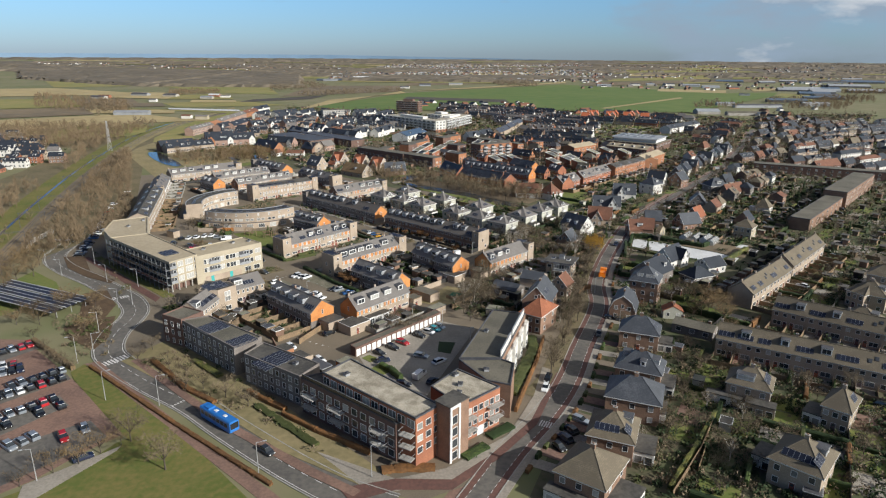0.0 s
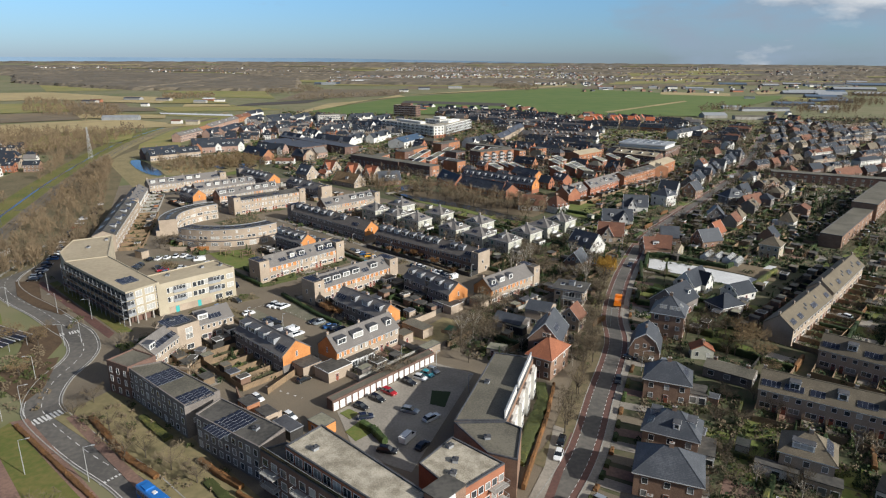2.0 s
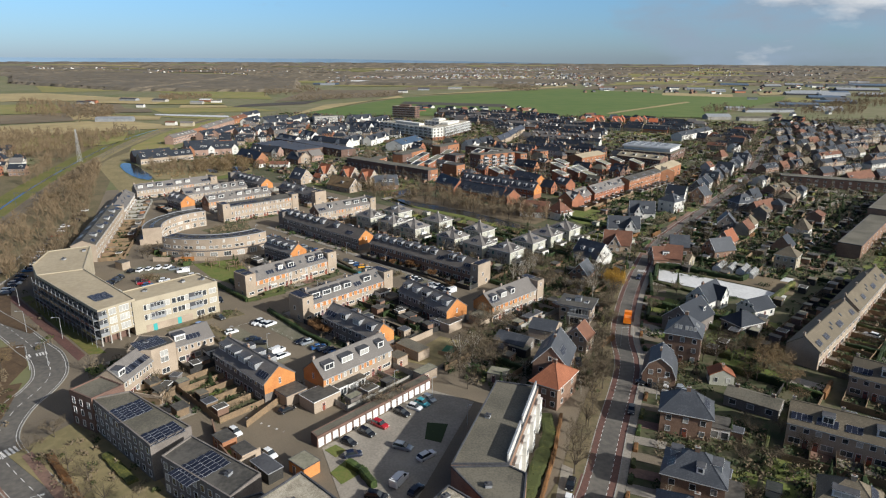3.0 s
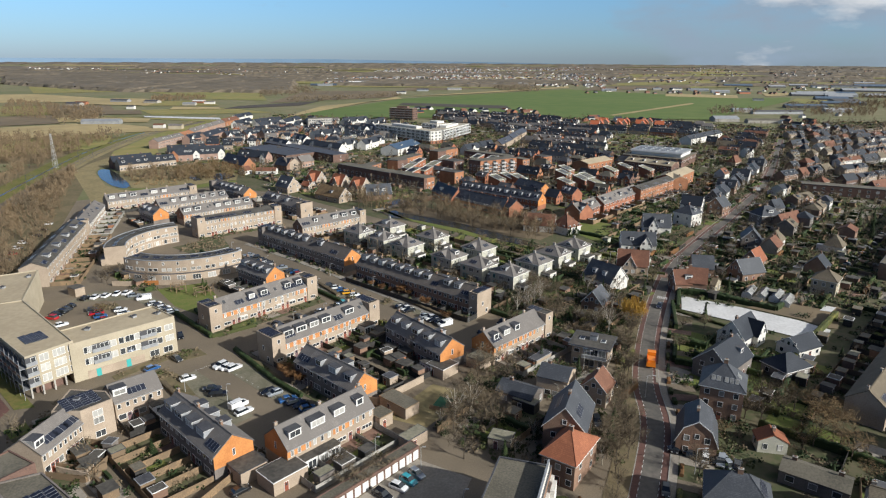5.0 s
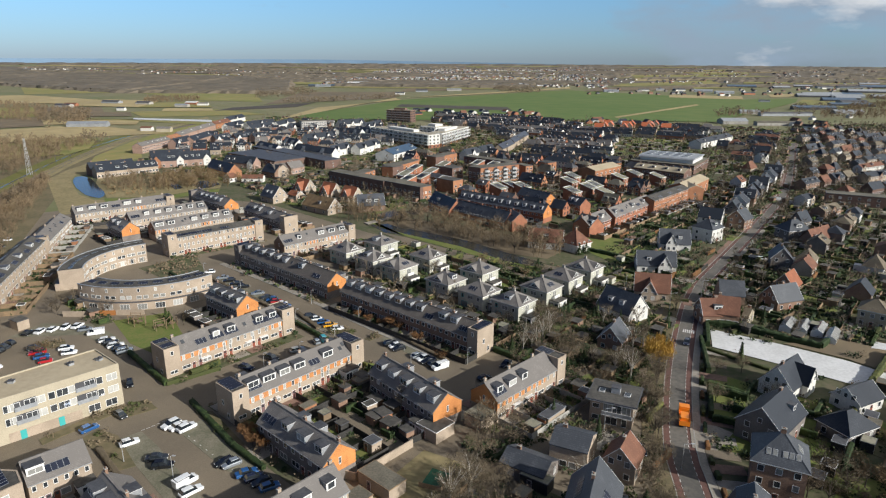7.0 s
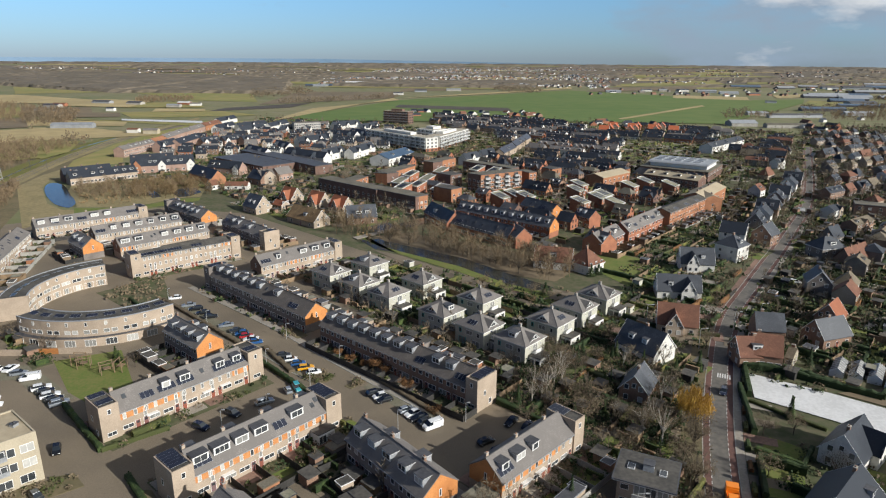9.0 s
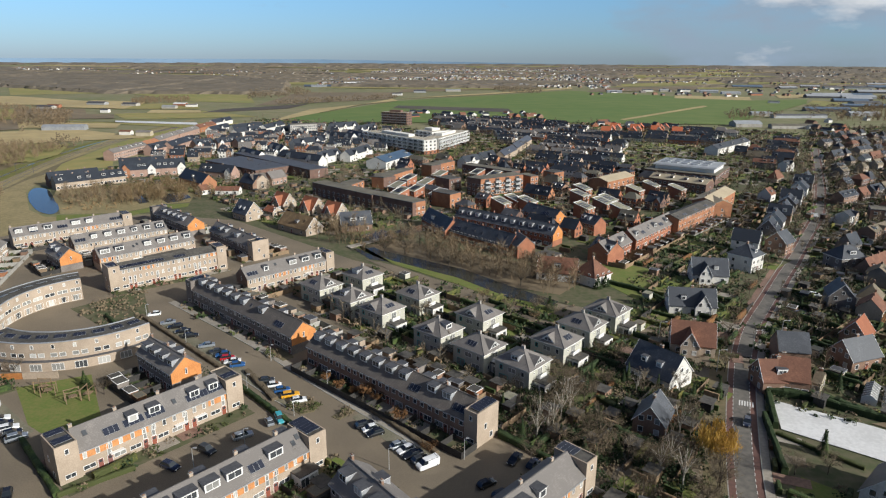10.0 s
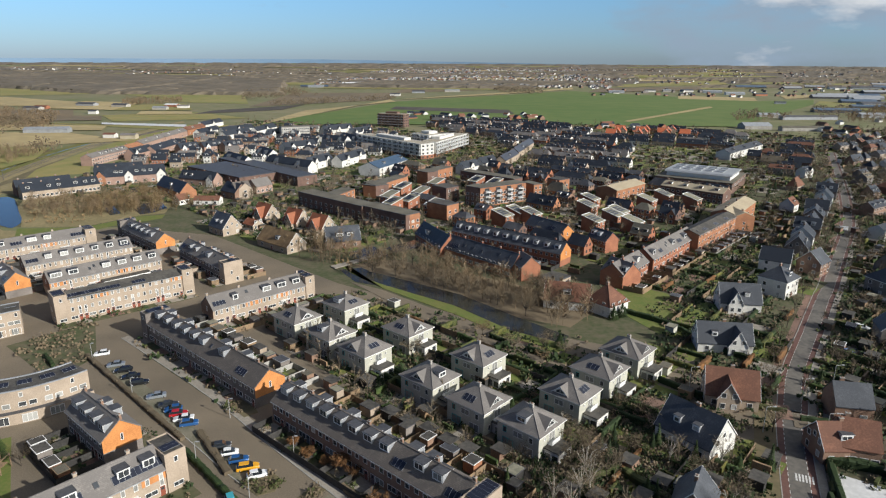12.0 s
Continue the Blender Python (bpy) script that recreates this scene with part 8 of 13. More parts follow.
for q_ in ([(-29.4, 284.6), (-25.8, 281.6), (-22.8, 283.0), (-22.2, 286.4), (-24.8, 288.8), (-28.2, 287.2)], [(-18.2, 280.7), (-15.6, 284.9), (-12.9, 283.7), (-16.2, 279.4)], [(-74.2, 238.2), (-71.1, 235.6), (-68.5, 235.8), (-63.0, 240.0), (-67.3, 244.0), (-70.1, 242.8)],
           [(-74.5, 226.5), (-68.2, 222.0), (-60.6, 215.6), (-57.6, 217.4), (-66.6, 228.2), (-72.6, 231.0)], [(-83.4, 226.4), (-81.4, 224.4), (-71.2, 238.6), (-73.9, 241.3)], [(-113.0, 275.8), (-109.4, 272.0), (-105.0, 274.4), (-108.2, 279.0)], [(-53.8, 239.0), (-49.2, 238.9), (-37.4, 225.4), (-39.4, 223.8)],
           [(-42.5, 315.2), (-36.8, 309.2), (-34.2, 311.6), (-39.2, 318.6)]):
    area("planting_bed", q_, 0.13, wood_floor, "brown planting bed with low shrubs in the yard", "planting bed", 0.1)
    BEDS.append(q_)
for l_ in (LANE_BACK, LANE_RIGHT):
    strip("kerb", l_, -0.12, 0.12, 0.14, kerb_mat, "concrete kerb of the parking street", "kerb", 0.12)
strip("footpath", LANE_RIGHT, 0.12, 2.2, 0.12, slabs, "grey slab footpath before the front gardens", "pavement", 0.1)
dashes([(-62.5, 230.3), (-58.6, 234.6)], 0.0, 0.1, 0.9, 0.3, 0.14, "white bay marks on the paving")
dashes([(-53.0, 230.2), (-34.0, 213.6)], 0.0, 0.125, 0.5, 2.1, 0.14, "white bay marks on the paving")
dashes([(-43.6, 177.0), (-33.0, 171.2)], 0.0, 0.1, 0.5, 1.9, 0.5, "pale bay marks on the paving")

# ---- road surfaces and markings ----
FRONTS = []
strip("road", MAIN_ROAD, -4.2, 4.2, 0.05, asphalt, "grey asphalt main road with bends")
strip("kerb", MAIN_ROAD, 4.2, 4.45, 0.16, kerb_mat, "pale concrete kerb", "kerb", 0.14)
strip("kerb", MAIN_ROAD, -4.45, -4.2, 0.16, kerb_mat, "pale concrete kerb", "kerb", 0.14)
dashes(MAIN_ROAD, 0.0, 0.06, 2.0, 2.0, 0.16, "white dashed centre line")
dashes(MAIN_ROAD, 3.7, 0.06, 40.0, 1.0, 0.14, "white edge line")
dashes(MAIN_ROAD, -3.7, 0.06, 40.0, 1.0, 0.14, "white edge line")
for a_, b_ in zip(EAST_STREET, EAST_STREET[1:]):
    claim(a_, b_, 0.0)
strip("pavement", EAST_STREET, -5.0, 5.6, 0.035, clinker_red, "wide paved street verges", "pavement")
strip("road", EAST_STREET, -1.9, 1.9, 0.05, asphalt, "asphalt street between red cycle lanes")
strip("cycle_lane", EAST_STREET, 1.9, 3.3, 0.05, red_lane, "red asphalt cycle lane")
strip("cycle_lane", EAST_STREET, -3.3, -1.9, 0.05, red_lane, "red asphalt cycle lane")
dashes(EAST_STREET, 1.9, 0.06, 1.0, 1.0, 0.12, "white dashes beside the cycle lane")
dashes(EAST_STREET, -1.9, 0.06, 1.0, 1.0, 0.12, "white dashes beside the cycle lane")
strip("pavement", EAST_STREET, -5.1, -3.5, 0.125, slabs, "grey slab pavement beside the street", "pavement", 0.1)
strip("verge", smooth([(27.5, 141.0), (33.5, 150.6), (41.9, 172.8), (53.9, 203.9), (58.1, 226.2), (68.1, 256.3), (80.1, 285.8), (91.8, 311.9)], 4), 3.5, 8.0, 0.13, wood_floor, "brown grass verge under the street trees", "verge", 0.08)
front = offset_line(EAST_STREET, -7.6)
for k_, (a_, b_) in enumerate(zip(front, front[1:])):
    if 108 < a_[1] < 330:
        u_, d_ = Vector((b_[0] - a_[0], b_[1] - a_[1])).normalized(), math.dist(a_, b_)
        n_ = Vector((u_.y, -u_.x))
        i_, j_ = Vector(a_) + u_ * d_ * 0.5, Vector(a_) + u_ * (d_ * 0.5 + 3.2)
        area("drive", [tuple(j_ - n_ * 2.4), tuple(i_ - n_ * 2.4), tuple(i_ + n_ * 4.5), tuple(j_ + n_ * 4.5)], 0.135, (slabs, clinker_red, clinker)[k_ % 3], "paved drive before a house", "pavement", 0.05)
        FRONTS.append((tuple(Vector(a_) - n_ * 1.8), tuple(Vector(a_) + u_ * d_ * 0.42 - n_ * 1.8), k_))
strip("kerb", EAST_STREET, 3.3, 3.5, 0.16, kerb_mat, "concrete kerb", "kerb", 0.14)
strip("kerb", EAST_STREET, -3.5, -3.3, 0.16, kerb_mat, "concrete kerb", "kerb", 0.14)
zebra((-91.5, 160.8), -37, 8.0, 3.0, 9, 0.062)
zebra((-115.7, 207.4), -47, 3.4, 2.4, 4, 0.062)
zebra((-112.2, 209.7), -50, 3.0, 2.4, 4, 0.062)
zebra((-175.3, 280.0), 91, 8, 3, 8, 0.062)
zebra((25.4, 131.2), 65, 3.6, 2.6, 6, 0.062)
zebra((82.4, 288.4), 66, 3.6, 2.6, 6, 0.062)
zebra((-63.9, 139.5), -35, 7, 0.6, 9, 0.062)

# ---- beyond the corner: bits of the foreground ----
BUS_AT = (-51.0, 130.2, -38)
LORRY_AT = (62.7, 236.8, 72)

# ---- cars ----
car_row((-125.3, 165.0), (-120.7, 169.9), 4, 137, "ksrr", 1, where="parked in the large car park")
car_row((-119.3, 156.4), (-117.4, 157.8), 2, 126, "wr", 1, where="parked in the large car park")
car_row((-118.5, 151.6), (-113.7, 154.9), 4, 124, "kskn", 1, where="parked in the large car park")
car_row((-109.9, 145.5), (-102.4, 154.5), 6, 140, "gskkks", 1, where="parked in the large car park")
car_row((-109.9, 140.1), (-99.8, 150.2), 7, 135, "kswkrkk", 1, where="parked in the large car park")
car_row((-103.5, 130.9), (-95.6, 139.6), 6, 138, "wsskrk", 1, where="parked in the large car park")
car_row((-101.4, 126.7), (-92.1, 136.7), 7, 137, "kk--k-k", 1, where="parked in the large car park")
car_row((-93.3, 119.6), (-90.7, 123.5), 3, 146, "sss", 1, where="parked in the large car park")
car(-83.7, 123.4, -50, "red", "estate", where="parked in the large car park")
car(-80.8, 126.9, -50, "silver", "hatch", where="parked in the large car park")
car(-75.2, 116.0, 41, "navy", "hatch", where="parked in the large car park")
car(-36.9, 119.0, -40, "dark grey", "hatch", where="driving on the main road")
car(27.4, 147.7, -109, "white", "hatch", where="parked on the verge of the street")
car(28.9, 152.9, -111, "black", "hatch", where="parked on the verge of the street")
car(33.5, 132.6, -39, "silver", "estate", where="parked before a house")
car(48.8, 181.4, -109, "dark grey", "hatch", where="driving on the street")
car_row((26.7, 121.6), (30.4, 128.3), 3, 121, "knk", 1, where="parked before the houses")
car(-17.6, 166.7, -33, "black", "hatch", where="parked in the court before the garages")
car(-14.1, 170.6, -37, "black", "estate", where="parked in the court before the garages")
car(-11.4, 174.0, -37, "red", "estate", where="parked in the court before the garages")
car(-6.7, 179.2, -39, "black", "estate", where="parked in the court before the garages")
car(-3.7, 181.6, -31, "white", "hatch", where="parked in the court before the garages")
car(-1.9, 183.7, -40, "turquoise", "hatch", where="parked in the court before the garages")
car(-0.4, 185.8, -45, "silver", "hatch", where="parked in the court before the garages")
car(-16.0, 162.2, 18, "navy", "hatch", where="parked in the court before the garages")
car(-5.5, 165.2, -21, "silver", "estate", where="parked in the court before the garages")
car(-0.2, 162.0, 43, "white", "estate", where="parked in the court before the garages")
car(-5.4, 153.6, 62, "white", "van", where="parked in the court before the garages")
car(-1.9, 150.6, 58, "dark grey", "hatch", where="parked in the court before the garages")
car(-9.5, 148.8, -12, "black", "estate", where="parked in the court before the garages")
car(-34.5, 180.0, 47, "black", "hatch", where="parked in the court before the garages")
car_row((-56.4, 232.4), (-52.4, 231.2), 3, 54, "www", 1, where="parked in the yard between terraces")
car(-62.6, 225.1, 39, "white", "hatch", where="parked in the yard between terraces")
car_row((-54.2, 219.7), (-51.8, 217.1), 2, 12, "gk", 1, where="parked in the yard between terraces")
car(-45.0, 211.8, 53, "white", "van", where="parked in the yard between terraces")
car(-42.8, 209.0, 48, "white", "estate", where="parked in the yard between terraces")
car_row((-39.3, 218.4), (-37.8, 217.9), 2, 42, "ks", 1, where="parked in the yard between terraces")
car_row((-33.7, 214.9), (-27.9, 210.6), 4, 33, "bnkb", 1, where="parked in the yard between terraces")
car(-70.0, 236.2, -38, "dark grey", "hatch", where="parked in the yard between terraces")
car(-74.4, 230.5, 54, "blue", "hatch", where="parked in the yard between terraces")
car(-75.1, 251.3, -62, "black", "hatch", where="parked in the yard between terraces")
car_row((-121.2, 282.3), (-109.2, 287.9), 5, 85, "kwwww", 1, where="parked in the yard behind the apartments")
car_row((-105.3, 285.3), (-100.6, 282.7), 2, 22, "sW", 1, where="parked in the yard behind the apartments")
car_row((-94.7, 277.8), (-85.8, 270.4), 5, 35, "wkwks", 1, where="parked in the yard behind the apartments")
car_row((-122.3, 264.7), (-122.1, 274.8), 5, 164, "rkkgk", 1, where="parked in the yard behind the apartments")
car_row((-112.9, 271.7), (-104.6, 263.7), 4, 31, "grbr", 1, where="parked in the yard behind the apartments")
car_row((-103.5, 271.9), (-101.0, 269.1), 2, 22, "ww", 1, where="parked in the yard behind the apartments")
car(-116.0, 259.2, 49, "white", "hatch", where="parked in the yard behind the apartments")
car_row((-86.8, 341.3), (-61.2, 318.2), 8, 20, "w-skkk-s", 1, where="parked in the long bay street")
car_row((-56.5, 314.1), (-48.4, 306.1), 5, 17, "gbrwb", 1, where="parked in the long bay street")
car_row((-38.0, 297.4), (-27.5, 287.6), 5, 19, "gwbyw", 1, where="parked in the long bay street")
car_row((-9.9, 277.0), (-7.1, 273.5), 3, 29, "kwk", 1, where="parked in the long bay street")
car_row((-1.5, 269.0), (5.0, 262.2), 5, 34, "swkgW", 1, where="parked in the long bay street")
car_row((-32.0, 277.7), (-30.0, 279.3), 2, 117, "st", 1, where="parked in the long bay street")
car(-36.4, 272.0, 34, "silver", "estate", where="parked in the long bay street")
car(-42.4, 266.5, -31, "dark grey", "suv", where="parked in the long bay street")
car(-47.8, 260.8, -25, "navy", "estate", where="parked in the long bay street")
car_row((23.2, 264.3), (26.9, 262.7), 2, 57, "kn", 1, where="parked in the long bay street")
car_row((16.8, 256.1), (19.7, 253.0), 2, 33, "kg", 1, where="parked in the long bay street")
car_row((-154.0, 256.0), (-166.5, 297.0), 12, 193, "kskwgk-bkwks", 1, where="parked beside the sand-coloured flats")
car_row((-169.1, 299.1), (-186.9, 350.5), 7, 189, "wwkgrww", 1, where="parked along the west edge")
car_row((-187.8, 362.1), (-195.9, 384.8), 3, 190, "kkw", 1, where="parked along the west edge")
car_row((55.5, 195.1), (62.3, 190.6), 3, -13, "kkk", 1, where="parked before the gambrel house")
car_row((64.4, 191.5), (64.6, 189.4), 2, -85, "ss", 1, where="parked before the gambrel house")
car_row((135.3, 226.5), (184.1, 284.4), 4, 130, "w-sk", 1, where="parked beside the terrace")
car_row((98.0, 147.7), (109.7, 141.0), 4, -30, "kn-k", 1, where="parked before the terrace")
car_row((164.3, 319.8), (217.1, 374.9), 8, 126, "kskskgsk", 1, where="parked beside the red flats")
car_row((196.8, 320.9), (224.6, 353.3), 5, 129, "kgskn", 1, where="parked beside the red flats")
car(78.5, 279.4, -118, "navy", "hatch", where="driving on the street")
car(124.9, 345.9, -34, "blue", "estate", where="parked on a drive")
car(129.5, 342.8, -34, "black", "hatch", where="parked on a drive")
car(49.2, 224.0, -99, "black", "hatch", where="parked before a house")
car(40.8, 206.1, -97, "dark grey", "estate", where="parked before a house")
car(140.5, 364.1, -15, "white", "estate", where="parked on a drive")
car(206.2, 485.9, 169, "white", "van", where="driving on the street")

# ---- more houses beside the street ----
gable_house((32.9, 200.0), 70, 13, 9, 6.0, 11, brick_brown, tile_dark, "steep dark-roofed gabled house with white barge boards", panels=[(0, -2, 4), (1, 0, 5)])
hip_house((30.9, 188.0), -34, 7.1, 11.5, 5.8, 9.8, brick_brown, tile_red, "hipped house with bright orange tiled roof")
gable_house((43.1, 217.1), 60, 7, 6.5, 4.2, 7.6, brick_pale, tile_rust, "small house with weathered red roof")
modern_house((40.3, 236.6), (49.2, 232.6))
simple_row((17.7, 216.0), (25.9, 210.7), 7, 3.0, 4.6, 2, brick_grey, tile_dark, "low dark house among bare trees", win=1)
simple_row((28.2, 218.9), (35.3, 215.5), 8, 5.4, 7.2, 2, brick_pale, tile_dark, "house with shallow dark roof and rows of windows", win=2)
gable_house((64.6, 300.7), -52, 13, 10, 3.6, 9.0, stucco_white, tile_dark, "white house with steep dark roof and dormers", dormers=[(0, -2.5, 1.6), (0, 2, 1.6), (1, 0, 2)])
gable_house((56.1, 277.8), 60, 9, 7, 3.4, 7.4, brick_brown, tile_dark, "small brick cottage with steep dark roof")
gable_house((60.6, 197.8), 69, 9.9, 8.2, 3.2, 8.4, brick_brown, tile_dark, "brown brick gambrel-roofed house beside the street", gambrel=True, verge=frame_white)
gable_house((80.3, 232.0), 43.5, 14, 10, 4.6, 9.2, brick_grey, tile_navy, "long dark-roofed wing behind the tall hipped house", chimney=4.0, dormers=[(0, 3, 1.6)], nwin=(4, 2))
gable_house((93.6, 252.0), 42, 12, 8, 3.6, 8.2, stucco_white, tile_navy, "white gabled house with dark roof beside the plastic sheet", cross=(2.5, 5.5, 7.4), chimney=-3.0)
hip_house((97.3, 231.6), 25, 9.4, 7.6, 2.9, 6.4, brick_grey, tile_navy, "low house with dark hipped roof and white gutter", floors=1, chimney=None)
gable_house((107.5, 244.4), 27, 9.6, 7.2, 3.0, 5.8, stucco_white, tile_navy, "low white bungalow with dark roof", chimney=None)
simple_row((72.4, 185.0), (82.2, 177.6), 6, 2.8, 4.0, 3, brick_grey, bitumen_old, "long low workshop with dark roof", win=1)
simple_row((73.8, 199.3), (73.0, 195.2), 6, 2.8, 4.4, 1, board_pale, tile_red, "garden house with red roof", win=1)
simple_row((91.5, 293.9), (99.1, 291.3), 9, 4.2, 8.6, 2, brick_brown, tile_rust, "brown brick bungalow with rust-red roof", win=2)
simple_row((100.4, 309.9), (108.5, 308.4), 8, 4.2, 8.4, 2, brick_brown, tile_dark, "dark-roofed house with a wide white dormer", win=1)
simple_row((101.2, 294.3), (102.7, 293.0), 6, 3.0, 5, 1, brick_sand, tile_brown, "small sand-coloured annex house", win=1)
gable_house((80.0, 319.3), -15, 12, 9, 3.4, 8.6, brick_pale, tile_rust, "large house with rust-red roof and cross gable", cross=(-1, 5, 7.4), dormers=[(1, 0, 1.6)])
gable_house((90.5, 349.3), -8, 15, 8, 3.2, 8.0, stucco_white, tile_dark, "white house with steep dark roof and chimney", cross=(3, 5, 7.4), dormers=[(0, -3, 1.6)])
gable_house((108.6, 380.9), -8, 13, 9, 3.4, 8.8, stucco_white, tile_dark, "white gabled house with dark roof", dormers=[(0, 2, 1.6)], cross=(-2, 4.5, 7.6))
hip_house((129.3, 395.5), 40, 10, 10, 6.2, 10.5, stucco_white, tile_dark, "white villa with dark hipped roof and tower bay", dormers=[(0, 0, 2), (1, 0, 2)])
gable_house((155.0, 419.4), 40, 9, 9, 5.2, 9.5, brick_brown, tile_dark, "brown gabled house beside the street")
gable_house((121.8, 310.7), 20, 11, 8, 3.4, 8.0, brick_brown, tile_dark, "house with dark roof beside gardens")
gable_house((131.0, 324.6), 45, 9, 7, 3.6, 8.0, brick_brown, tile_red, "house with steep roof and orange verge")
hip_house((169.4, 395.9), 15, 12, 9, 5.6, 10.2, brick_grey, tile_dark, "large dark-roofed house with white dormers", dormers=[(0, 0, 3), (1, 0, 2)], annex=[(6, -4, 10, 2, 3)])
gable_house((143.1, 354.2), 70, 9, 8, 4.8, 9.2, brick_grey, tile_dark, "grey gabled house with balcony")
gable_house((93.4, 297.1), 0, 10, 8, 3.6, 7.8, brick_brown, tile_rust, "brick house with rust-red roof", dormers=[(0, 0, 2.5)])
hip_house((143.6, 295.0), -40, 8, 8, 5.6, 9.2, brick_sand, tile_brown, "sand-coloured hipped house beside allotments")
hedge([(69.3, 237.5), (74.2, 250.8), (81.6, 245.8)], 1.2, 2.2, leaf_green, "tall dark hedge round a shaded garden")
hedge([(69.3, 236.8), (76.6, 234.2)], 1.0, 1.8, leaf_green, "tall dark hedge round a shaded garden")
area("drive", [(60.7, 225.8), (65.6, 224.5), (72.1, 231.6), (68.4, 235.4), (63.8, 236.4)], 0.11, slabs, "paved drive between street and house", "pavement", 0.05)
area("garden", [(70.0, 238.0), (76.6, 235.2), (81.0, 245.4), (74.6, 249.8)], 0.09, lawn, "shaded lawn behind a hedge", "grass", 0.03)
area("lawn", [(96.3, 243.5), (99.0, 241.0), (103.0, 244.6), (98.8, 247.0)], 0.1, lawn, "small bright lawn between houses", "grass", 0.04)
area("grass", [(-9.0, 207.5), (1.0, 203.5), (12.0, 218.5), (2.0, 224.0)], 0.06, dead_grass, "dry trampled grass round the ball court", "grass", 0.04)
area("ball_court", [(1.6, 211.8), (5.6, 210.2), (8.4, 215.6), (4.0, 217.6)], 0.1, court_green, "small green ball court among trees", "pavement", 0.04)
fence([(1.4, 211.6), (5.8, 210.0), (8.7, 215.8)], 1.2, wood_pale, "wooden fence round the ball court")
for k_ in range(24):
    f_ = k_ / 23
    tree(31.5 + 36 * f_ + 1.6 * math.sin(k_ * 5.1), 160 + 116 * f_ + 2.2 * math.sin(k_ * 3.3), 0.62, "street", group="street trees")
for k_, (x, y) in enumerate(((141, 421), (163, 446), (172, 459), (181, 472), (190, 485), (199, 499), (208, 513), (219, 528), (230, 545), (241, 562), (253, 581))):
    gable_house((x, y), 57 if k_ % 3 else -33, 11, 9, (5.4, 3.6, 5.2)[k_ % 3], (9.6, 8.8, 9.2)[k_ % 3], (stucco_white, brick_grey, stucco_white, brick_brown)[k_ % 4], tile_navy, "house with dark roof and white trim beside the long street", dormers=[(0, -2, 1.8), (0, 2.2, 1.8)] if k_ % 2 else [(1, 0, 2.4)], nwin=(2, 2), group="street houses")
greenhouse(115.0, 292.0, 52)
greenhouse(118.9, 290.1, 52)
greenhouse(122.9, 288.3, 52)
greenhouse(124.2, 283.6, 52)
claim((88.0, 282.4), (126.3, 258.2), 0.0)
claim((104.0, 275.5), (128.0, 263.5), 0.0)
claim((118.0, 277.5), (136.0, 275.5), 0.0)
claim((85.8, 278.4), (120.6, 254.2), 0.0)
area("plastic_sheet", [(89.7, 289.9), (85.3, 277.0), (99.5, 266.2), (112.0, 255.6), (119.7, 251.5), (126.4, 260.6), (119.9, 268.4), (106.1, 279.2)], 0.26, sheet_white, "long white plastic sheet over a nursery bed", "sheet", 0.08)
area("plastic_sheet", [(136.0, 281.4), (139.0, 279.5), (135.2, 275.6), (132.0, 277.0)], 0.3, sheet_white, "small white plastic sheet", "sheet", 0.08)
area("soil", [(107.5, 279.6), (118.8, 281.8), (131.8, 283.3), (140.9, 279.6), (129.1, 261.5), (126.6, 262.2), (120.6, 269.6)], 0.24, field_brown, "bare brown nursery earth", "earth", 0.05)
hedge([(88.8, 294.0), (96.8, 291.4), (117.0, 276.7), (122.3, 281.6)], 1.4, 2.0, leaf_green, "tall dark clipped hedge beside the nursery")
hedge([(83.8, 282.3), (80.7, 271.3), (77.7, 260.5)], 1.2, 1.8, leaf_green, "clipped green hedge along a garden")
hedge([(91.5, 298.0), (86.5, 284.0), (84.1, 277.4)], 1.3, 1.8, leaf_green, "trimmed hedge beside the cycle lane")
hedge([(134.8, 272.4), (109.5, 246.0), (93.3, 226.8)], 1.6, 2.2, leaf_moss, "tall mossy hedge between gardens")
for x, y in [(89.2, 267.0), (40.7, 228.8), (46.5, 298.7), (43.0, 295.8)]:
    conifer(x, y, 6, 2.2)
for x, y in [(89.2, 267.6), (76.6, 291.1), (108.1, 294.2), (44.0, 293.2)]:
    conifer(x, y, 6, 2.6)
shed(81.0, 213.7, 50, 3.2, 2.6, 2.3, board_dark, "dark boarded garden shed behind the terrace")
shed(85.5, 217.5, 50, 3.2, 2.6, 2.3, board_dark, "dark boarded garden shed behind the terrace")
shed(92.4, 225.7, 50, 3.2, 2.6, 2.3, board_dark, "dark boarded garden shed behind the terrace")
shed(106.2, 236.6, 50, 3.2, 2.6, 2.3, board_dark, "dark boarded garden shed behind the terrace")
shed(98.8, 225.9, 50, 3.2, 2.6, 2.3, board_dark, "dark boarded garden shed behind the terrace")
shed(119.3, 252.6, 50, 3.2, 2.6, 2.3, board_dark, "dark boarded garden shed behind the terrace")
shed(112.6, 245.2, 50, 3.2, 2.6, 2.3, board_dark, "dark boarded garden shed behind the terrace")
shed(142.8, 274.3, 50, 3.2, 2.6, 2.3, board_dark, "dark boarded garden shed behind the terrace")
shed(134.4, 265.1, 50, 3.2, 2.6, 2.3, board_dark, "dark boarded garden shed behind the terrace")

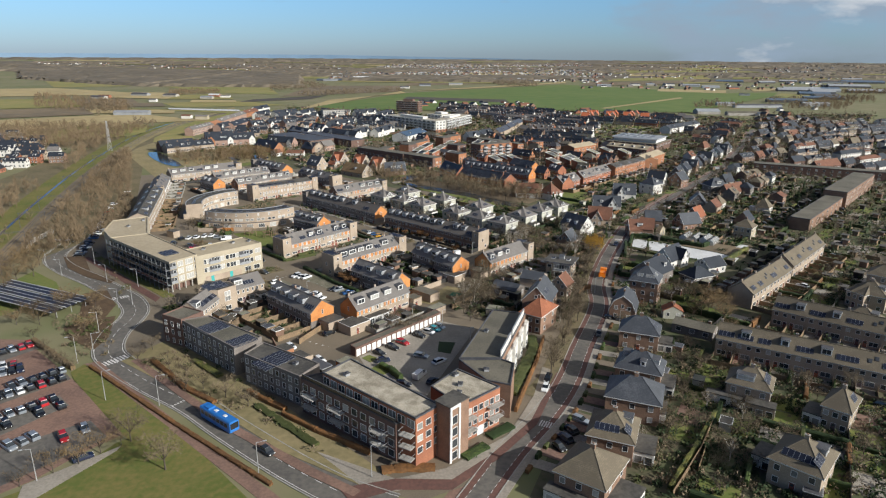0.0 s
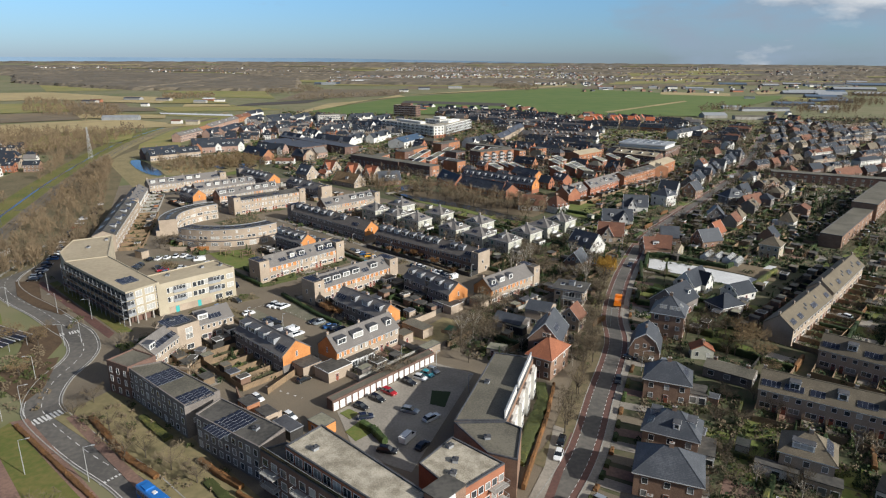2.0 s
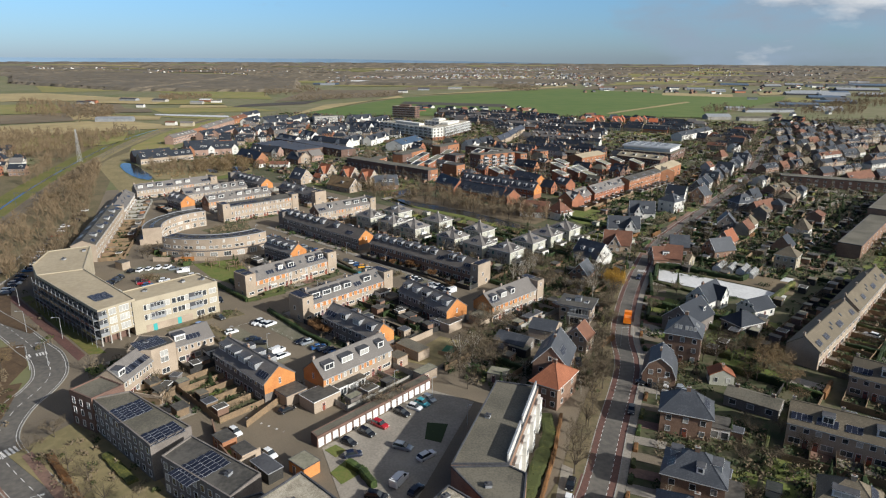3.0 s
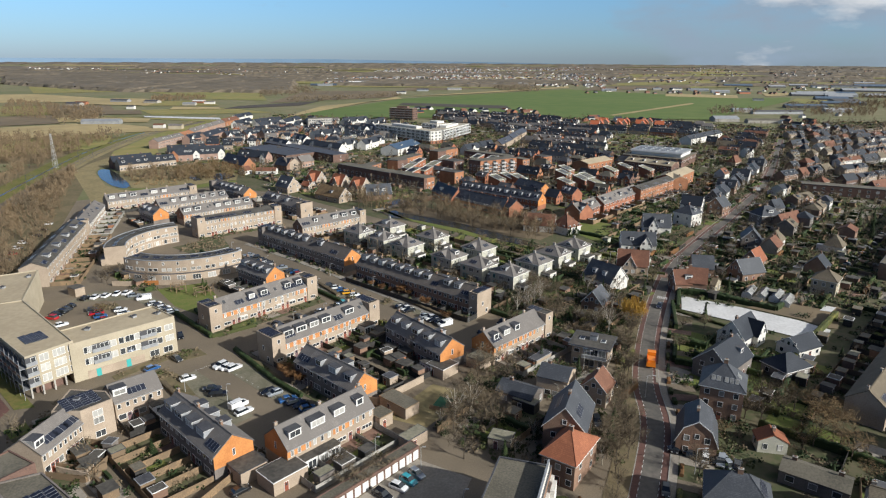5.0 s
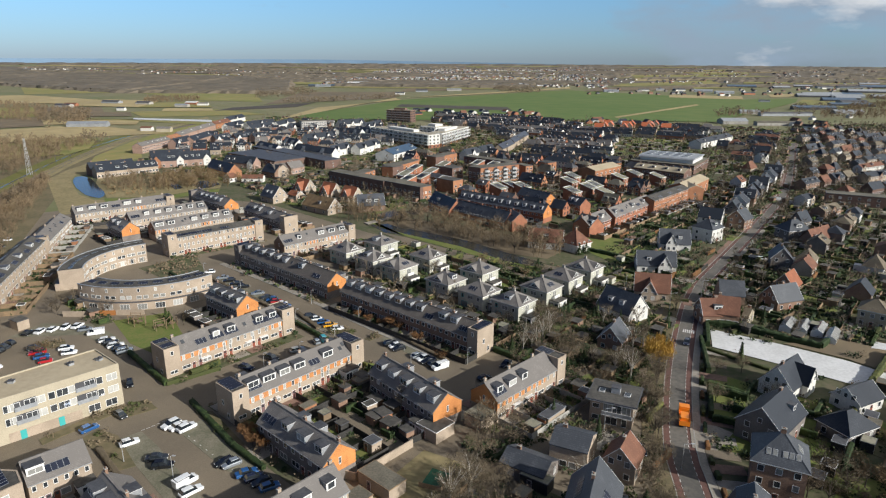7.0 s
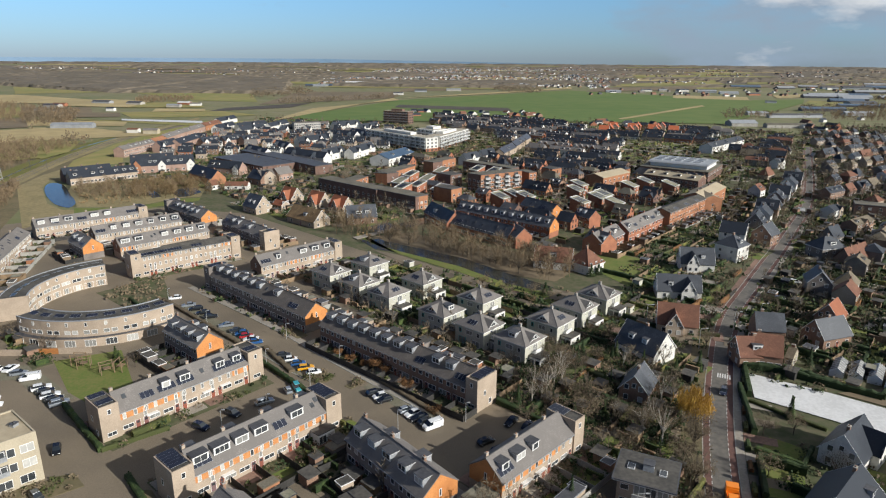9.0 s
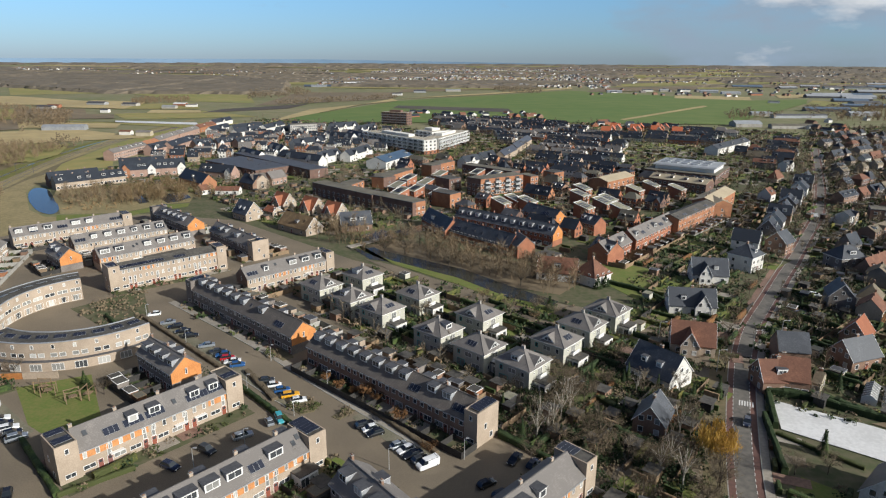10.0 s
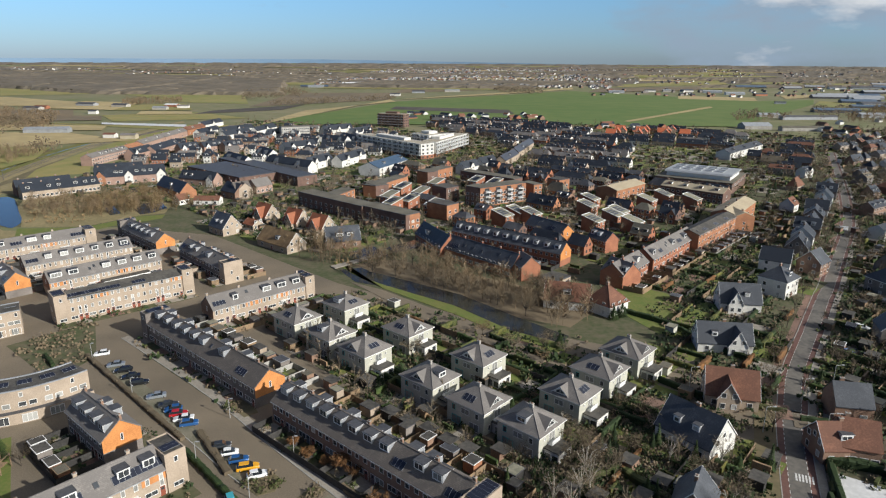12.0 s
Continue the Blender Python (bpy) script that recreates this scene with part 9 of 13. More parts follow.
# ---- red flats in the east ----
simple_row((180.0, 305.5), (234.9, 366.9), 9, 6, 6, 8, brick_brown, bitumen_old, "long brown brick flats with flat roof", flat=True, win=1)
simple_row((228.5, 357.3), (281.4, 416.3), 12, 9, 9, 7, brick_brown, bitumen_old, "red brick flats with white balconies and flat roof", flat=True, win=2)
simple_row((231.0, 477.0), (326.1, 430.4), 10, 6, 6, 22, brick_dark, bitumen_old, "very long red brick flats with flat roof", flat=True, win=1)
hip_house((148.2, 208.4), -70, 6.5, 13.6, 5.6, 9.4, brick_pale, tile_brown, "hipped pale house with brown roof and wide dormer", dormers=[(1, 0, 3)])
hip_house((168.9, 227.9), -80, 6.9, 11.0, 5.6, 9.4, brick_pale, tile_brown, "hipped pale house with brown roof and wide dormer", dormers=[(1, 0, 3)])
hip_house((147.8, 207.2), -40, 10, 9, 5.6, 9.4, brick_pale, tile_brown, "hipped pale house with brown roof", dormers=[(1, 0, 3)])
hip_house((165.0, 226.0), -40, 10, 9, 5.6, 9.4, brick_pale, tile_brown, "hipped pale house with brown roof", dormers=[(1, 0, 3)])
hip_house((130.4, 183.8), -40, 10, 9, 5.6, 9.4, brick_pale, tile_brown, "hipped pale house with brown roof", dormers=[(1, 0, 3)])

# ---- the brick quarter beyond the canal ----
# South-west fronts: their shade is put in as dark brick beside orange ends.
simple_row((-73.9, 532.0), (-33.4, 495.9), 10, 8, 8, 12, brick_dark, bitumen_old, "flat-roofed orange brick terrace, its front's shade coloured dark", flat=True, win=1, gable_m=brick_orange)
simple_row((-34.6, 498.5), (-9.7, 477.0), 10, 8, 8, 9, brick_dark, bitumen_old, "flat-roofed orange brick terrace, its front's shade coloured dark", flat=True, win=1)
simple_row((-9.7, 477.4), (-3.2, 483.5), 20, 7.9, 8, 3, brick_rust, bitumen_old, "orange brick end of a terrace with shade-coloured front", flat=True, win=1)
simple_row((28.7, 530.1), (56.4, 548.0), 10, 11, 11, 8, brick_rust, bitumen_old, "orange brick flats with white balconies", flat=True, win=2)
balconies((29.4, 530.4), (55.7, 547.4), 4, 3)
simple_row((20.6, 536.4), (28.7, 530.1), 9, 11, 11, 3, brick_dark, bitumen_old, "dark glazed stair end of the orange flats", flat=True, win=1)
simple_row((61.6, 551.6), (67.1, 555.3), 12, 9, 9, 2, brick_rust, bitumen_old, "narrow orange brick house", flat=True, win=1)
simple_row((19.1, 608.4), (52.5, 577.9), 9, 7.5, 8, 10, brick_dark, bitumen_old, "flat-roofed orange brick terrace, its front's shade coloured dark", flat=True, win=1)
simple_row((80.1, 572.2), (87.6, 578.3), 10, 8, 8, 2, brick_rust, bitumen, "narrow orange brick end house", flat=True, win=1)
simple_row((-10.3, 606.6), (-2.8, 598.0), 9, 8, 8, 2, brick_dark, bitumen_old, "flat-roofed orange brick terrace, its front's shade coloured dark", flat=True, win=1)
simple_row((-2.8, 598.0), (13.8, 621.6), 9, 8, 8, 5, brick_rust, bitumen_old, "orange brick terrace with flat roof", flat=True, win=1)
simple_row((-41.4, 565.0), (-32.4, 552.6), 9, 7.5, 8, 2, brick_dark, bitumen_old, "flat-roofed orange brick terrace, its front's shade coloured dark", flat=True, win=1)
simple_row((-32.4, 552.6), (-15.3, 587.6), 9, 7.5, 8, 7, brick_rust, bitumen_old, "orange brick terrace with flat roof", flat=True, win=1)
simple_row((-64.7, 536.5), (-53.2, 526.1), 9, 5.5, 8, 3, brick_dark, bitumen_old, "flat-roofed orange brick terrace, its front's shade coloured dark", flat=True, win=1)
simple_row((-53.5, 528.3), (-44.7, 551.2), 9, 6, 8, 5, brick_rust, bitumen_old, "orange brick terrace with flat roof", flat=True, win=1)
simple_row((10.1, 498.5), (16.3, 505.4), 14, 8, 8, 2, brick_rust, bitumen, "orange brick house block with flat roof", flat=True, win=1)
simple_row((9.7, 539.5), (17.0, 546.6), 12, 9, 8, 2, brick_dark, bitumen, "tall dark brick house with flat roof", flat=True, win=1)
patio_house(-22.5, 535.5, -42)
patio_house(-17.1, 560.9, -42)
patio_house(-5.2, 547.4, -42)
patio_house(-10.6, 525.1, -42)
patio_house(3.1, 514.0, -42)
patio_house(3.2, 576.4, -42)
patio_house(28.9, 585.2, -42)
patio_house(-19.4, 517.5, -42)
patio_house(40.1, 577.7, -42)
patio_house(99.0, 500.7, 48)
patio_house(81.5, 480.8, 48)
patio_house(94.2, 493.1, 48)
patio_house(122.1, 529.2, 48)
patio_house(136.2, 543.7, 48)
patio_house(148.7, 533.1, 48)
patio_house(90.9, 531.3, 48)
patio_house(85.6, 513.7, 48)
patio_house(100.3, 479.1, 48)
patio_house(38.3, 491.5, 48)
patio_house(46.2, 499.2, 48)
patio_house(52.9, 494.3, 48)
terrace((12.5, 459.2), (55.9, 423.4), 8.5, 5.6, 9.4, 11, brick_red, tile_dark, "dark-roofed brick terrace with many dormers and orange gable", gable=brick_orange, gable_ends=(1,), front_dormers=[(k, 1.8) for k in range(11)], back_windows=False)
gardens((12.5, 459.2), (55.9, 423.4), 0, 7, 11, sheds=True, seed=0, fences=True)
terrace((47.5, 472.6), (61.0, 453.6), 8.5, 5.6, 9.2, 5, brick_red, tile_dark, "dark-roofed brick terrace with many dormers and orange gable", gable=brick_orange, gable_ends=(1,), back_windows=False)
terrace((35.3, 413.9), (38.3, 405.6), 8, 5.6, 9.2, 1, brick_red, tile_grey, "red brick end house with grey roof", back_windows=False)
terrace((-4.3, 460.7), (7.6, 435.5), 8.5, 4.0, 9.0, 4, brick_red, tile_dark, "brick terrace with steep dark roof beside the canal", front_dormers=[(1, 2.6)], back_windows=False)
terrace((7.6, 438.2), (34.8, 409.1), 8.5, 4.2, 8.8, 8, brick_red, tile_dark, "brick terrace with steep dark roof beside the canal", back_windows=False, lights=[(2, 0.5), (3, 0.5)])
terrace((72.7, 451.8), (78.6, 442.8), 8, 5.4, 8.8, 3, brick_red, tile_dark, "dark-roofed brick terrace with many dormers and orange gable", front_dormers=[(0, 1.6), (1, 1.6)], back_windows=False)
terrace((74.3, 397.9), (88.7, 415.1), 9, 5.4, 9, 5, brick_red, tile_grey, "red brick terrace with grey roof and solar panels", panels=[(0, 3), (2, 4)], front_dormers=[(1, 2.2), (3, 1.8)], back_windows=False)
gardens((74.3, 397.9), (88.7, 415.1), 0, 8, 5, sheds=True, seed=0, fences=True)
terrace((68.8, 407.5), (74.3, 397.8), 9, 5.0, 9, 4, brick_red, tile_grey, "red brick terrace with white dormers", front_dormers=[(1, 2.2), (3, 2.2)], back_windows=False)
terrace((91.3, 417.3), (120.9, 452.1), 9, 5.4, 9, 7, brick_red, tile_grey, "red brick terrace with grey roof and solar panels", panels=[(1, 3), (4, 4)], front_dormers=[(0, 2.0), (3, 2.2), (5, 2.0)], back_windows=False)
gardens((91.3, 417.3), (120.9, 452.1), 0, 8, 7, sheds=True, seed=0, fences=True)
terrace((119.3, 445.2), (150.4, 480.1), 9, 7.8, 9.4, 7, brick_rust, bitumen, "three-storey orange brick terrace with low dark roof", floors=3, panels=[(1, 4), (3, 4), (5, 4)], back_windows=False, chimneys=False)
gardens((119.3, 445.2), (150.4, 480.1), 0, 8, 7, sheds=True, seed=0, fences=True)
simple_row((151.4, 482.4), (176.2, 515.3), 12, 7.8, 10, 4, brick_rust, roof_beige, "orange brick terrace with sand-coloured roof", win=1)
simple_row((149.6, 503.1), (150.0, 480.9), 10, 7.6, 9.6, 3, brick_rust, roof_beige, "orange brick terrace with sand-coloured roof", win=1)
simple_row((109.5, 546.2), (133.0, 569.9), 14, 7, 9, 6, brick_rust, roof_beige, "orange brick hall with sloping sand-coloured roof", win=1)
simple_row((142.0, 567.3), (169.3, 540.8), 12, 6.5, 9, 12, brick_dark, roof_beige, "long dark brick terrace with sand-coloured roof", win=1)
SCHOOL_AT = [(147.5, 596.2), (186.9, 569.9), (217.6, 603.1), (185.6, 663.4)]
simple_row((-237.4, 541.5), (-207.6, 571.3), 10, 4.6, 8.6, 9, brick_pale, tile_navy, "long waterside row with dark roof, pale walls and white dormers", win=2, dormers=[3.5, 14.5, 20, 29, 34.5, 39.1])
simple_row((-246.6, 550.7), (-225.1, 572.2), 10, 4.6, 9.2, 6, brick_dark, tile_navy, "long dark-roofed row behind the waterside houses", win=1)
simple_row((-218.6, 585.7), (-180.6, 605.3), 11, 5.4, 11.0, 8, brick_rose, tile_navy, "tall dark-roofed row with brick and white gable fronts", win=1, fronts=[(3.2, 6.2, brick_rust), (20.1, 5.2, stucco_white), (39.8, 5.6, stucco_white)], dormers=[12.8, 15.8, 25.2, 29.5, 33.8])
simple_row((-225.9, 599.9), (-199.3, 613.6), 10, 6, 11.0, 6, brick_rust, tile_navy, "dark-roofed brick row behind the gabled houses", win=1)
simple_row((-262.0, 663.3), (-258.7, 716.0), 9, 6.4, 9.0, 8, brick_rose, tile_grey, "rose brick terrace with grey roof and white dormers", win=2, dormers=[15.8, 23.8, 31.7, 39.6, 47.5])
simple_row((-259.8, 719.5), (-258.5, 742.3), 11, 6.5, 8.6, 2, brick_rust, brick_rust, "rust-red brick corner house", win=1)
simple_row((-264.6, 754.0), (-267.3, 807.0), 9, 5.6, 8.6, 6, brick_rose, tile_grey, "long rose brick terrace with grey-brown roof", win=1)
simple_row((-266.7, 807.0), (-267.7, 864.1), 9, 5.6, 8.6, 6, brick_rose, tile_grey, "long rose brick terrace with grey-brown roof", win=1)
simple_row((-269.1, 869.7), (-265.5, 912.2), 9, 5.6, 8.6, 4, brick_rust, tile_rust, "rust brick terrace with brown roof", win=1)
simple_row((-243.2, 692.4), (-239.3, 720.4), 9, 5.4, 9.6, 4, brick_rose, tile_navy, "dark-roofed rose brick houses with a white gable front", win=1, fronts=[(3.5, 5.4, stucco_white)], dormers=[11])
simple_row((-235.4, 713.4), (-235.5, 763.7), 9, 5.4, 9.2, 5, brick_rose, tile_navy, "dark-roofed rose brick terrace", win=2)
simple_row((-218.7, 725.0), (-207.8, 740.7), 9, 5.4, 9.4, 4, brick_rose, tile_navy, "dark-roofed houses with white gables and bays", win=2, fronts=[(3.8, 4.4, stucco_white)], dormers=[10.5, 15.3])
simple_row((-202.8, 737.1), (-190.8, 753.4), 9, 5.4, 9.4, 4, brick_rose, tile_navy, "dark-roofed houses with white gables and bays", win=2, fronts=[(4.0, 4.4, stucco_white)], dormers=[11.1, 16.2])
simple_row((-185.5, 741.7), (-175.0, 758.2), 9, 5.4, 9.4, 4, brick_rose, tile_navy, "dark-roofed houses with white gables and bays", win=2, fronts=[(3.9, 4.4, stucco_white)], dormers=[10.8, 15.6])
simple_row((-171.4, 570.5), (-147.2, 546.3), 10, 4.2, 9.4, 3, brick_rust, tile_navy, "steep blue-black roofed house with rust brick gable", win=1)
simple_row((-167.4, 594.2), (-140.9, 584.1), 9, 4.4, 9.0, 4, brick_rose, tile_navy, "steep dark-roofed houses with a white gable", win=1, fronts=[(25.0, 4.6, stucco_white)], dormers=[4, 9])
simple_row((-133.6, 531.0), (-119.1, 531.5), 7, 3.0, 4.8, 3, stucco_white, tile_rust, "low white house with rust-red roof", win=1)
simple_row((-141.5, 530.8), (-137.8, 536.0), 7, 3.0, 5.6, 2, stucco_white, tile_rust, "low white house with rust-red roof", win=1)
simple_row((-126.0, 554.4), (-114.6, 545.6), 10, 4.2, 9.0, 2, brick_brown, tile_navy, "dark-roofed house beside a brown gabled one", win=1)
simple_row((-114.4, 547.4), (-106.6, 553.2), 12, 5.6, 9.4, 2, brick_pale, tile_earth, "brown gabled house with tall brick front", win=1, fronts=[(5.5, 9.0, brick_pale)])
simple_row((-107.0, 562.7), (-99.7, 573.0), 9, 4.6, 8.6, 2, brick_rose, tile_grey, "brown-roofed house with white window bays", win=2)
simple_row((-175.0, 628.7), (-124.1, 584.8), 30, 6, 7, 8, brick_dark, zinc_dark, "broad dark hall with a flat grey-green roof", flat=True, win=1)
simple_row((-165.9, 666.9), (-87.1, 587.3), 15, 6.2, 7, 14, brick_dark, zinc_dark, "long dark brick building with flat grey roof", flat=True, win=1)
simple_row((-245.9, 844.0), (-240.8, 888.9), 8.5, 5.3, 9.0, 2, stucco_white, tile_navy, "dark-roofed houses with pale gables in the new quarter", gables=1, gable_m=stucco_white, win=1)
simple_row((-230.0, 866.5), (-207.3, 902.9), 8.5, 5.3, 9.0, 4, stucco_white, tile_navy, "dark-roofed houses with pale gables in the new quarter", gables=1, gable_m=stucco_white, win=1)
simple_row((-194.2, 868.4), (-185.4, 916.6), 8.5, 5.3, 9.0, 2, stucco_white, tile_navy, "dark-roofed houses with pale gables in the new quarter", gables=1, gable_m=stucco_white, win=1)
simple_row((-272.6, 924.5), (-266.3, 973.5), 8.5, 5.3, 9.0, 2, stucco_white, tile_navy, "dark-roofed houses with pale gables in the new quarter", gables=1, gable_m=stucco_white, win=1)
simple_row((-213.3, 825.4), (-200.2, 868.1), 8.5, 5.3, 9.0, 3, stucco_white, tile_navy, "dark-roofed houses with pale gables in the new quarter", gables=1, gable_m=stucco_white, win=1)
simple_row((-166.8, 679.9), (-142.6, 652.3), 9, 5.4, 9.4, 3, stucco_white, tile_navy, "white-walled houses with dark roofs and pale gables", gables=2, gable_m=stucco_white, win=1)
simple_row((-150.8, 712.6), (-133.9, 690.5), 9, 5.4, 9.4, 3, stucco_white, tile_navy, "white-walled houses with dark roofs and pale gables", gables=2, gable_m=stucco_white, win=1)
simple_row((-131.1, 734.8), (-109.5, 762.7), 9, 5.4, 9.4, 3, stucco_white, tile_navy, "white-walled houses with dark roofs and pale gables", gables=2, gable_m=stucco_white, win=1)
simple_row((-128.1, 661.1), (-90.0, 633.5), 9, 5.4, 9.4, 3, stucco_white, tile_navy, "white-walled houses with dark roofs and pale gables", gables=2, gable_m=stucco_white, win=1)
simple_row((-91.2, 648.9), (-79.3, 677.5), 9, 5.4, 9.4, 3, stucco_white, tile_navy, "white-walled houses with dark roofs and pale gables", gables=2, gable_m=stucco_white, win=1)
simple_row((-70.4, 663.4), (-56.8, 703.4), 9, 5.4, 9.4, 3, stucco_white, tile_navy, "white-walled houses with dark roofs and pale gables", gables=2, gable_m=stucco_white, win=1)
simple_row((-111.7, 801.2), (-87.1, 784.6), 9, 5.4, 9.4, 3, stucco_white, tile_navy, "white-walled houses with dark roofs and pale gables", gables=2, gable_m=stucco_white, win=1)
simple_row((-98.4, 820.6), (-75.4, 785.2), 9, 5.4, 9.4, 3, stucco_white, tile_navy, "white-walled houses with dark roofs and pale gables", gables=2, gable_m=stucco_white, win=1)
simple_row((-172.2, 838.4), (-154.2, 866.0), 8, 5.2, 9.8, 3, stucco_white, tile_navy, "row of white gabled houses with dark roofs", gables=3, gable_m=stucco_white, win=1)
simple_row((-145.2, 839.8), (-138.6, 872.4), 8, 5.2, 9.8, 3, stucco_white, tile_navy, "row of white gabled houses with dark roofs", gables=3, gable_m=stucco_white, win=1)
simple_row((-122.3, 873.3), (-97.0, 910.1), 8, 5.2, 9.8, 3, stucco_white, tile_navy, "row of white gabled houses with dark roofs", gables=3, gable_m=stucco_white, win=1)
simple_row((-88.9, 853.2), (-72.0, 887.5), 8, 5.2, 9.8, 3, stucco_white, tile_navy, "row of white gabled houses with dark roofs", gables=3, gable_m=stucco_white, win=1)
gable_house((-83.1, 497.6), -38, 11, 9, 3.4, 9.0, brick_pale, tile_red, "steep red-roofed house with pale gable", cross=(1, 5, 7.8))
gable_house((-64.7, 485.8), -38, 11, 9, 3.4, 9.0, brick_pale, tile_red, "steep red-roofed house with pale gable", cross=(1, 5, 7.8))
gable_house((-50.3, 474.7), -38, 11, 9, 3.4, 9.0, brick_pale, tile_red, "steep red-roofed house with pale gable", cross=(1, 5, 7.8))
gable_house((-85.0, 481.4), -38, 8, 6, 2.6, 4.8, brick_pale, tile_red, "low red-roofed annex beside a steep house")
gable_house((-96.0, 473.4), -42, 13, 10, 3.6, 9.6, brick_pale, tile_dark, "steep dark-roofed house with white dormers", dormers=[(0, -2, 1.6), (0, 2, 1.6)])
gable_house((-63.0, 448.8), -40, 22, 10, 3.2, 8.4, brick_pale, thatch, "thatched house beside the canal with white bay", dormers=[(0, 2, 2.0)])
gable_house((-36.6, 452.5), 18, 15, 10, 3.6, 9.0, brick_brown, tile_dark, "dark-roofed canal house with white dormers", dormers=[(0, -1.5, 3), (0, 3, 2.6)])
gable_house((51.5, 382.6), -15, 15, 10, 3.4, 8.0, stucco_white, tile_rust, "white house with rust-brown roof beside the meadow", dormers=[(0, 0, 2.4)])
hip_house((63.6, 377.5), 40, 10, 10, 3.6, 9.4, stucco_white, tile_rust, "white house with steep rust-brown hipped roof", dormers=[(1, 0, 1.6)])
simple_row((50.1, 396.8), (56.4, 403.2), 8, 3, 3.4, 2, brick_pale, bitumen, "low annex with solar roof", flat=True)
gallery_block((-73.3, 778.7), (-11.8, 707.9), 14, 4, 12, "white gallery flats on a red brick ground floor")
gallery_block((0.4, 721.5), (28.6, 789.3), 15, 4, 9, "white balcony flats on a red brick ground floor", brick_rust)
gallery_block((-22.0, 762.0), (-6.0, 745.0), 20, 5, 4, "white stepped apartment block between the gallery flats")
gallery_block((-76.1, 976.0), (-43.2, 961.0), 14, 5, 9, "dark brown brick apartment tower", brick_dark, brick_dark, brick_brown)
area("lawn", [(20.0, 690.0), (52.0, 740.0), (60.0, 800.0), (38.0, 800.0), (4.0, 712.0)], 0.1, lawn, "green lawn beside the white flats", "grass", 0.05)
simple_row((-37.8, 626.0), (-20.3, 668.0), 17, 6, 9.5, 5, stucco_white, hall_blue, "hall with blue-grey sloping roof and white front", win=1)
simple_row((-160.5, 839.9), (-134.2, 852.8), 12, 12, 12, 7, concrete, bitumen_old, "grey concrete gallery flats", flat=True, win=2)
simple_row((55.3, 671.1), (69.7, 711.6), 9, 5, 8.6, 3, brick_pale, solar, "terrace with blue solar roof", win=1)
simple_row((70.4, 718.4), (92.2, 787.9), 9, 5, 8.6, 4, brick_pale, solar, "terrace with blue solar roof", win=1)
simple_row((22.5, 635.3), (34.7, 651.1), 8, 5, 9, 2, stucco_white, tile_navy, "dark-roofed houses with pale gables in the new quarter", gables=1, gable_m=stucco_white)
simple_row((37.1, 656.5), (49.0, 673.7), 8, 5, 9, 2, stucco_white, tile_navy, "dark-roofed houses with pale gables in the new quarter", gables=1, gable_m=stucco_white)

# ---- curved terraces round the inner green ----
arc_block((-103.7, 335.0), 24.5, 32.0, -118, -33, 7.6, brick_pale, "curved pale brick terrace with dark solar roof", n=9)
arc_block((-103.7, 334.5), 25.0, 33.0, 124, 206, 7.6, brick_pale, "curved pale brick terrace facing the inner green", n=9)
terrace((-111.1, 361.2), (-79.2, 390.3), 8.5, 7.9, 9.2, 9, brick_pale, bitumen, "three-storey pale brick terrace with flat dark roof", floors=3, towers=(3.8, 3.8), tower_h=9.4, panels=[(0, 5), (1, 5), (2, 5), (3, 4), (5, 4)], chimneys=False, spandrel=panel_orange, back_windows=False)
gardens((-111.1, 361.2), (-79.2, 390.3), 0, 4, 9, sheds=False, seed=0, fences=True)

# ---- fittings of the flats ----
RED_LEFT = ((-32.7, 135.7), (-8.7, 116.3))
RED_RIGHT = ((5.0, 122.7), (14.2, 131.3))
RED_END = ((-4.4, 113.9), (0.6, 119.4))
GALLERY = ((-134.4, 245.6), (-97.0, 214.4))
SAND_END = ((-97.0, 214.4), (-90.7, 224.1))
SAND_WING = ((-91.1, 222.8), (-72.1, 242.2))
GARAGES = ((-24.1, 165.0), (-0.2, 192.0))
WHITE_FRONT = ((15.9, 147.4), (25.3, 177.0))
LIFT_AT = (3.0, 119.6)
PANEL_ROOFS = [(-64.5, 165.8, 8.3, -40, 6, 4), (-53.8, 157.2, 8.3, -40, 5, 4), (-42.1, 146.3, 8.1, -38, 6, 5), (-102.2, 226.0, 11.3, -40, 6, 3), (-76.1, 200.1, 8.1, -43, 6, 4)]

def solar_field(x, y, z, ang, n, m):
    root = tagged(new("solar_array"), "dark solar panels in tilted rows on a flat roof", "solar panels", "solar arrays")
    root.matrix_basis = pose(x, y, z, 0, 0, ang)
    for i in range(n):
        for j in range(m):
            part("solar_panel", solar_data(1.0, 1.7), root, pose((i - (n - 1) / 2) * 1.06, (j - (m - 1) / 2) * 1.85, 0.12, 7, 0, 0))
    part("ballast", Shape().box(-n * 0.53, -m * 0.9, 0, n * 0.53, m * 0.9, 0.04).data("ballast", zinc_dark), root)


for row in PANEL_ROOFS:
    solar_field(*row)


def facade_root(name, ends, label, category):
    a, b = ends
    ob = house_root(name, a[0], a[1], math.degrees(math.atan2(b[1] - a[1], b[0] - a[0])), label, category)
    return ob, math.dist(a, b)


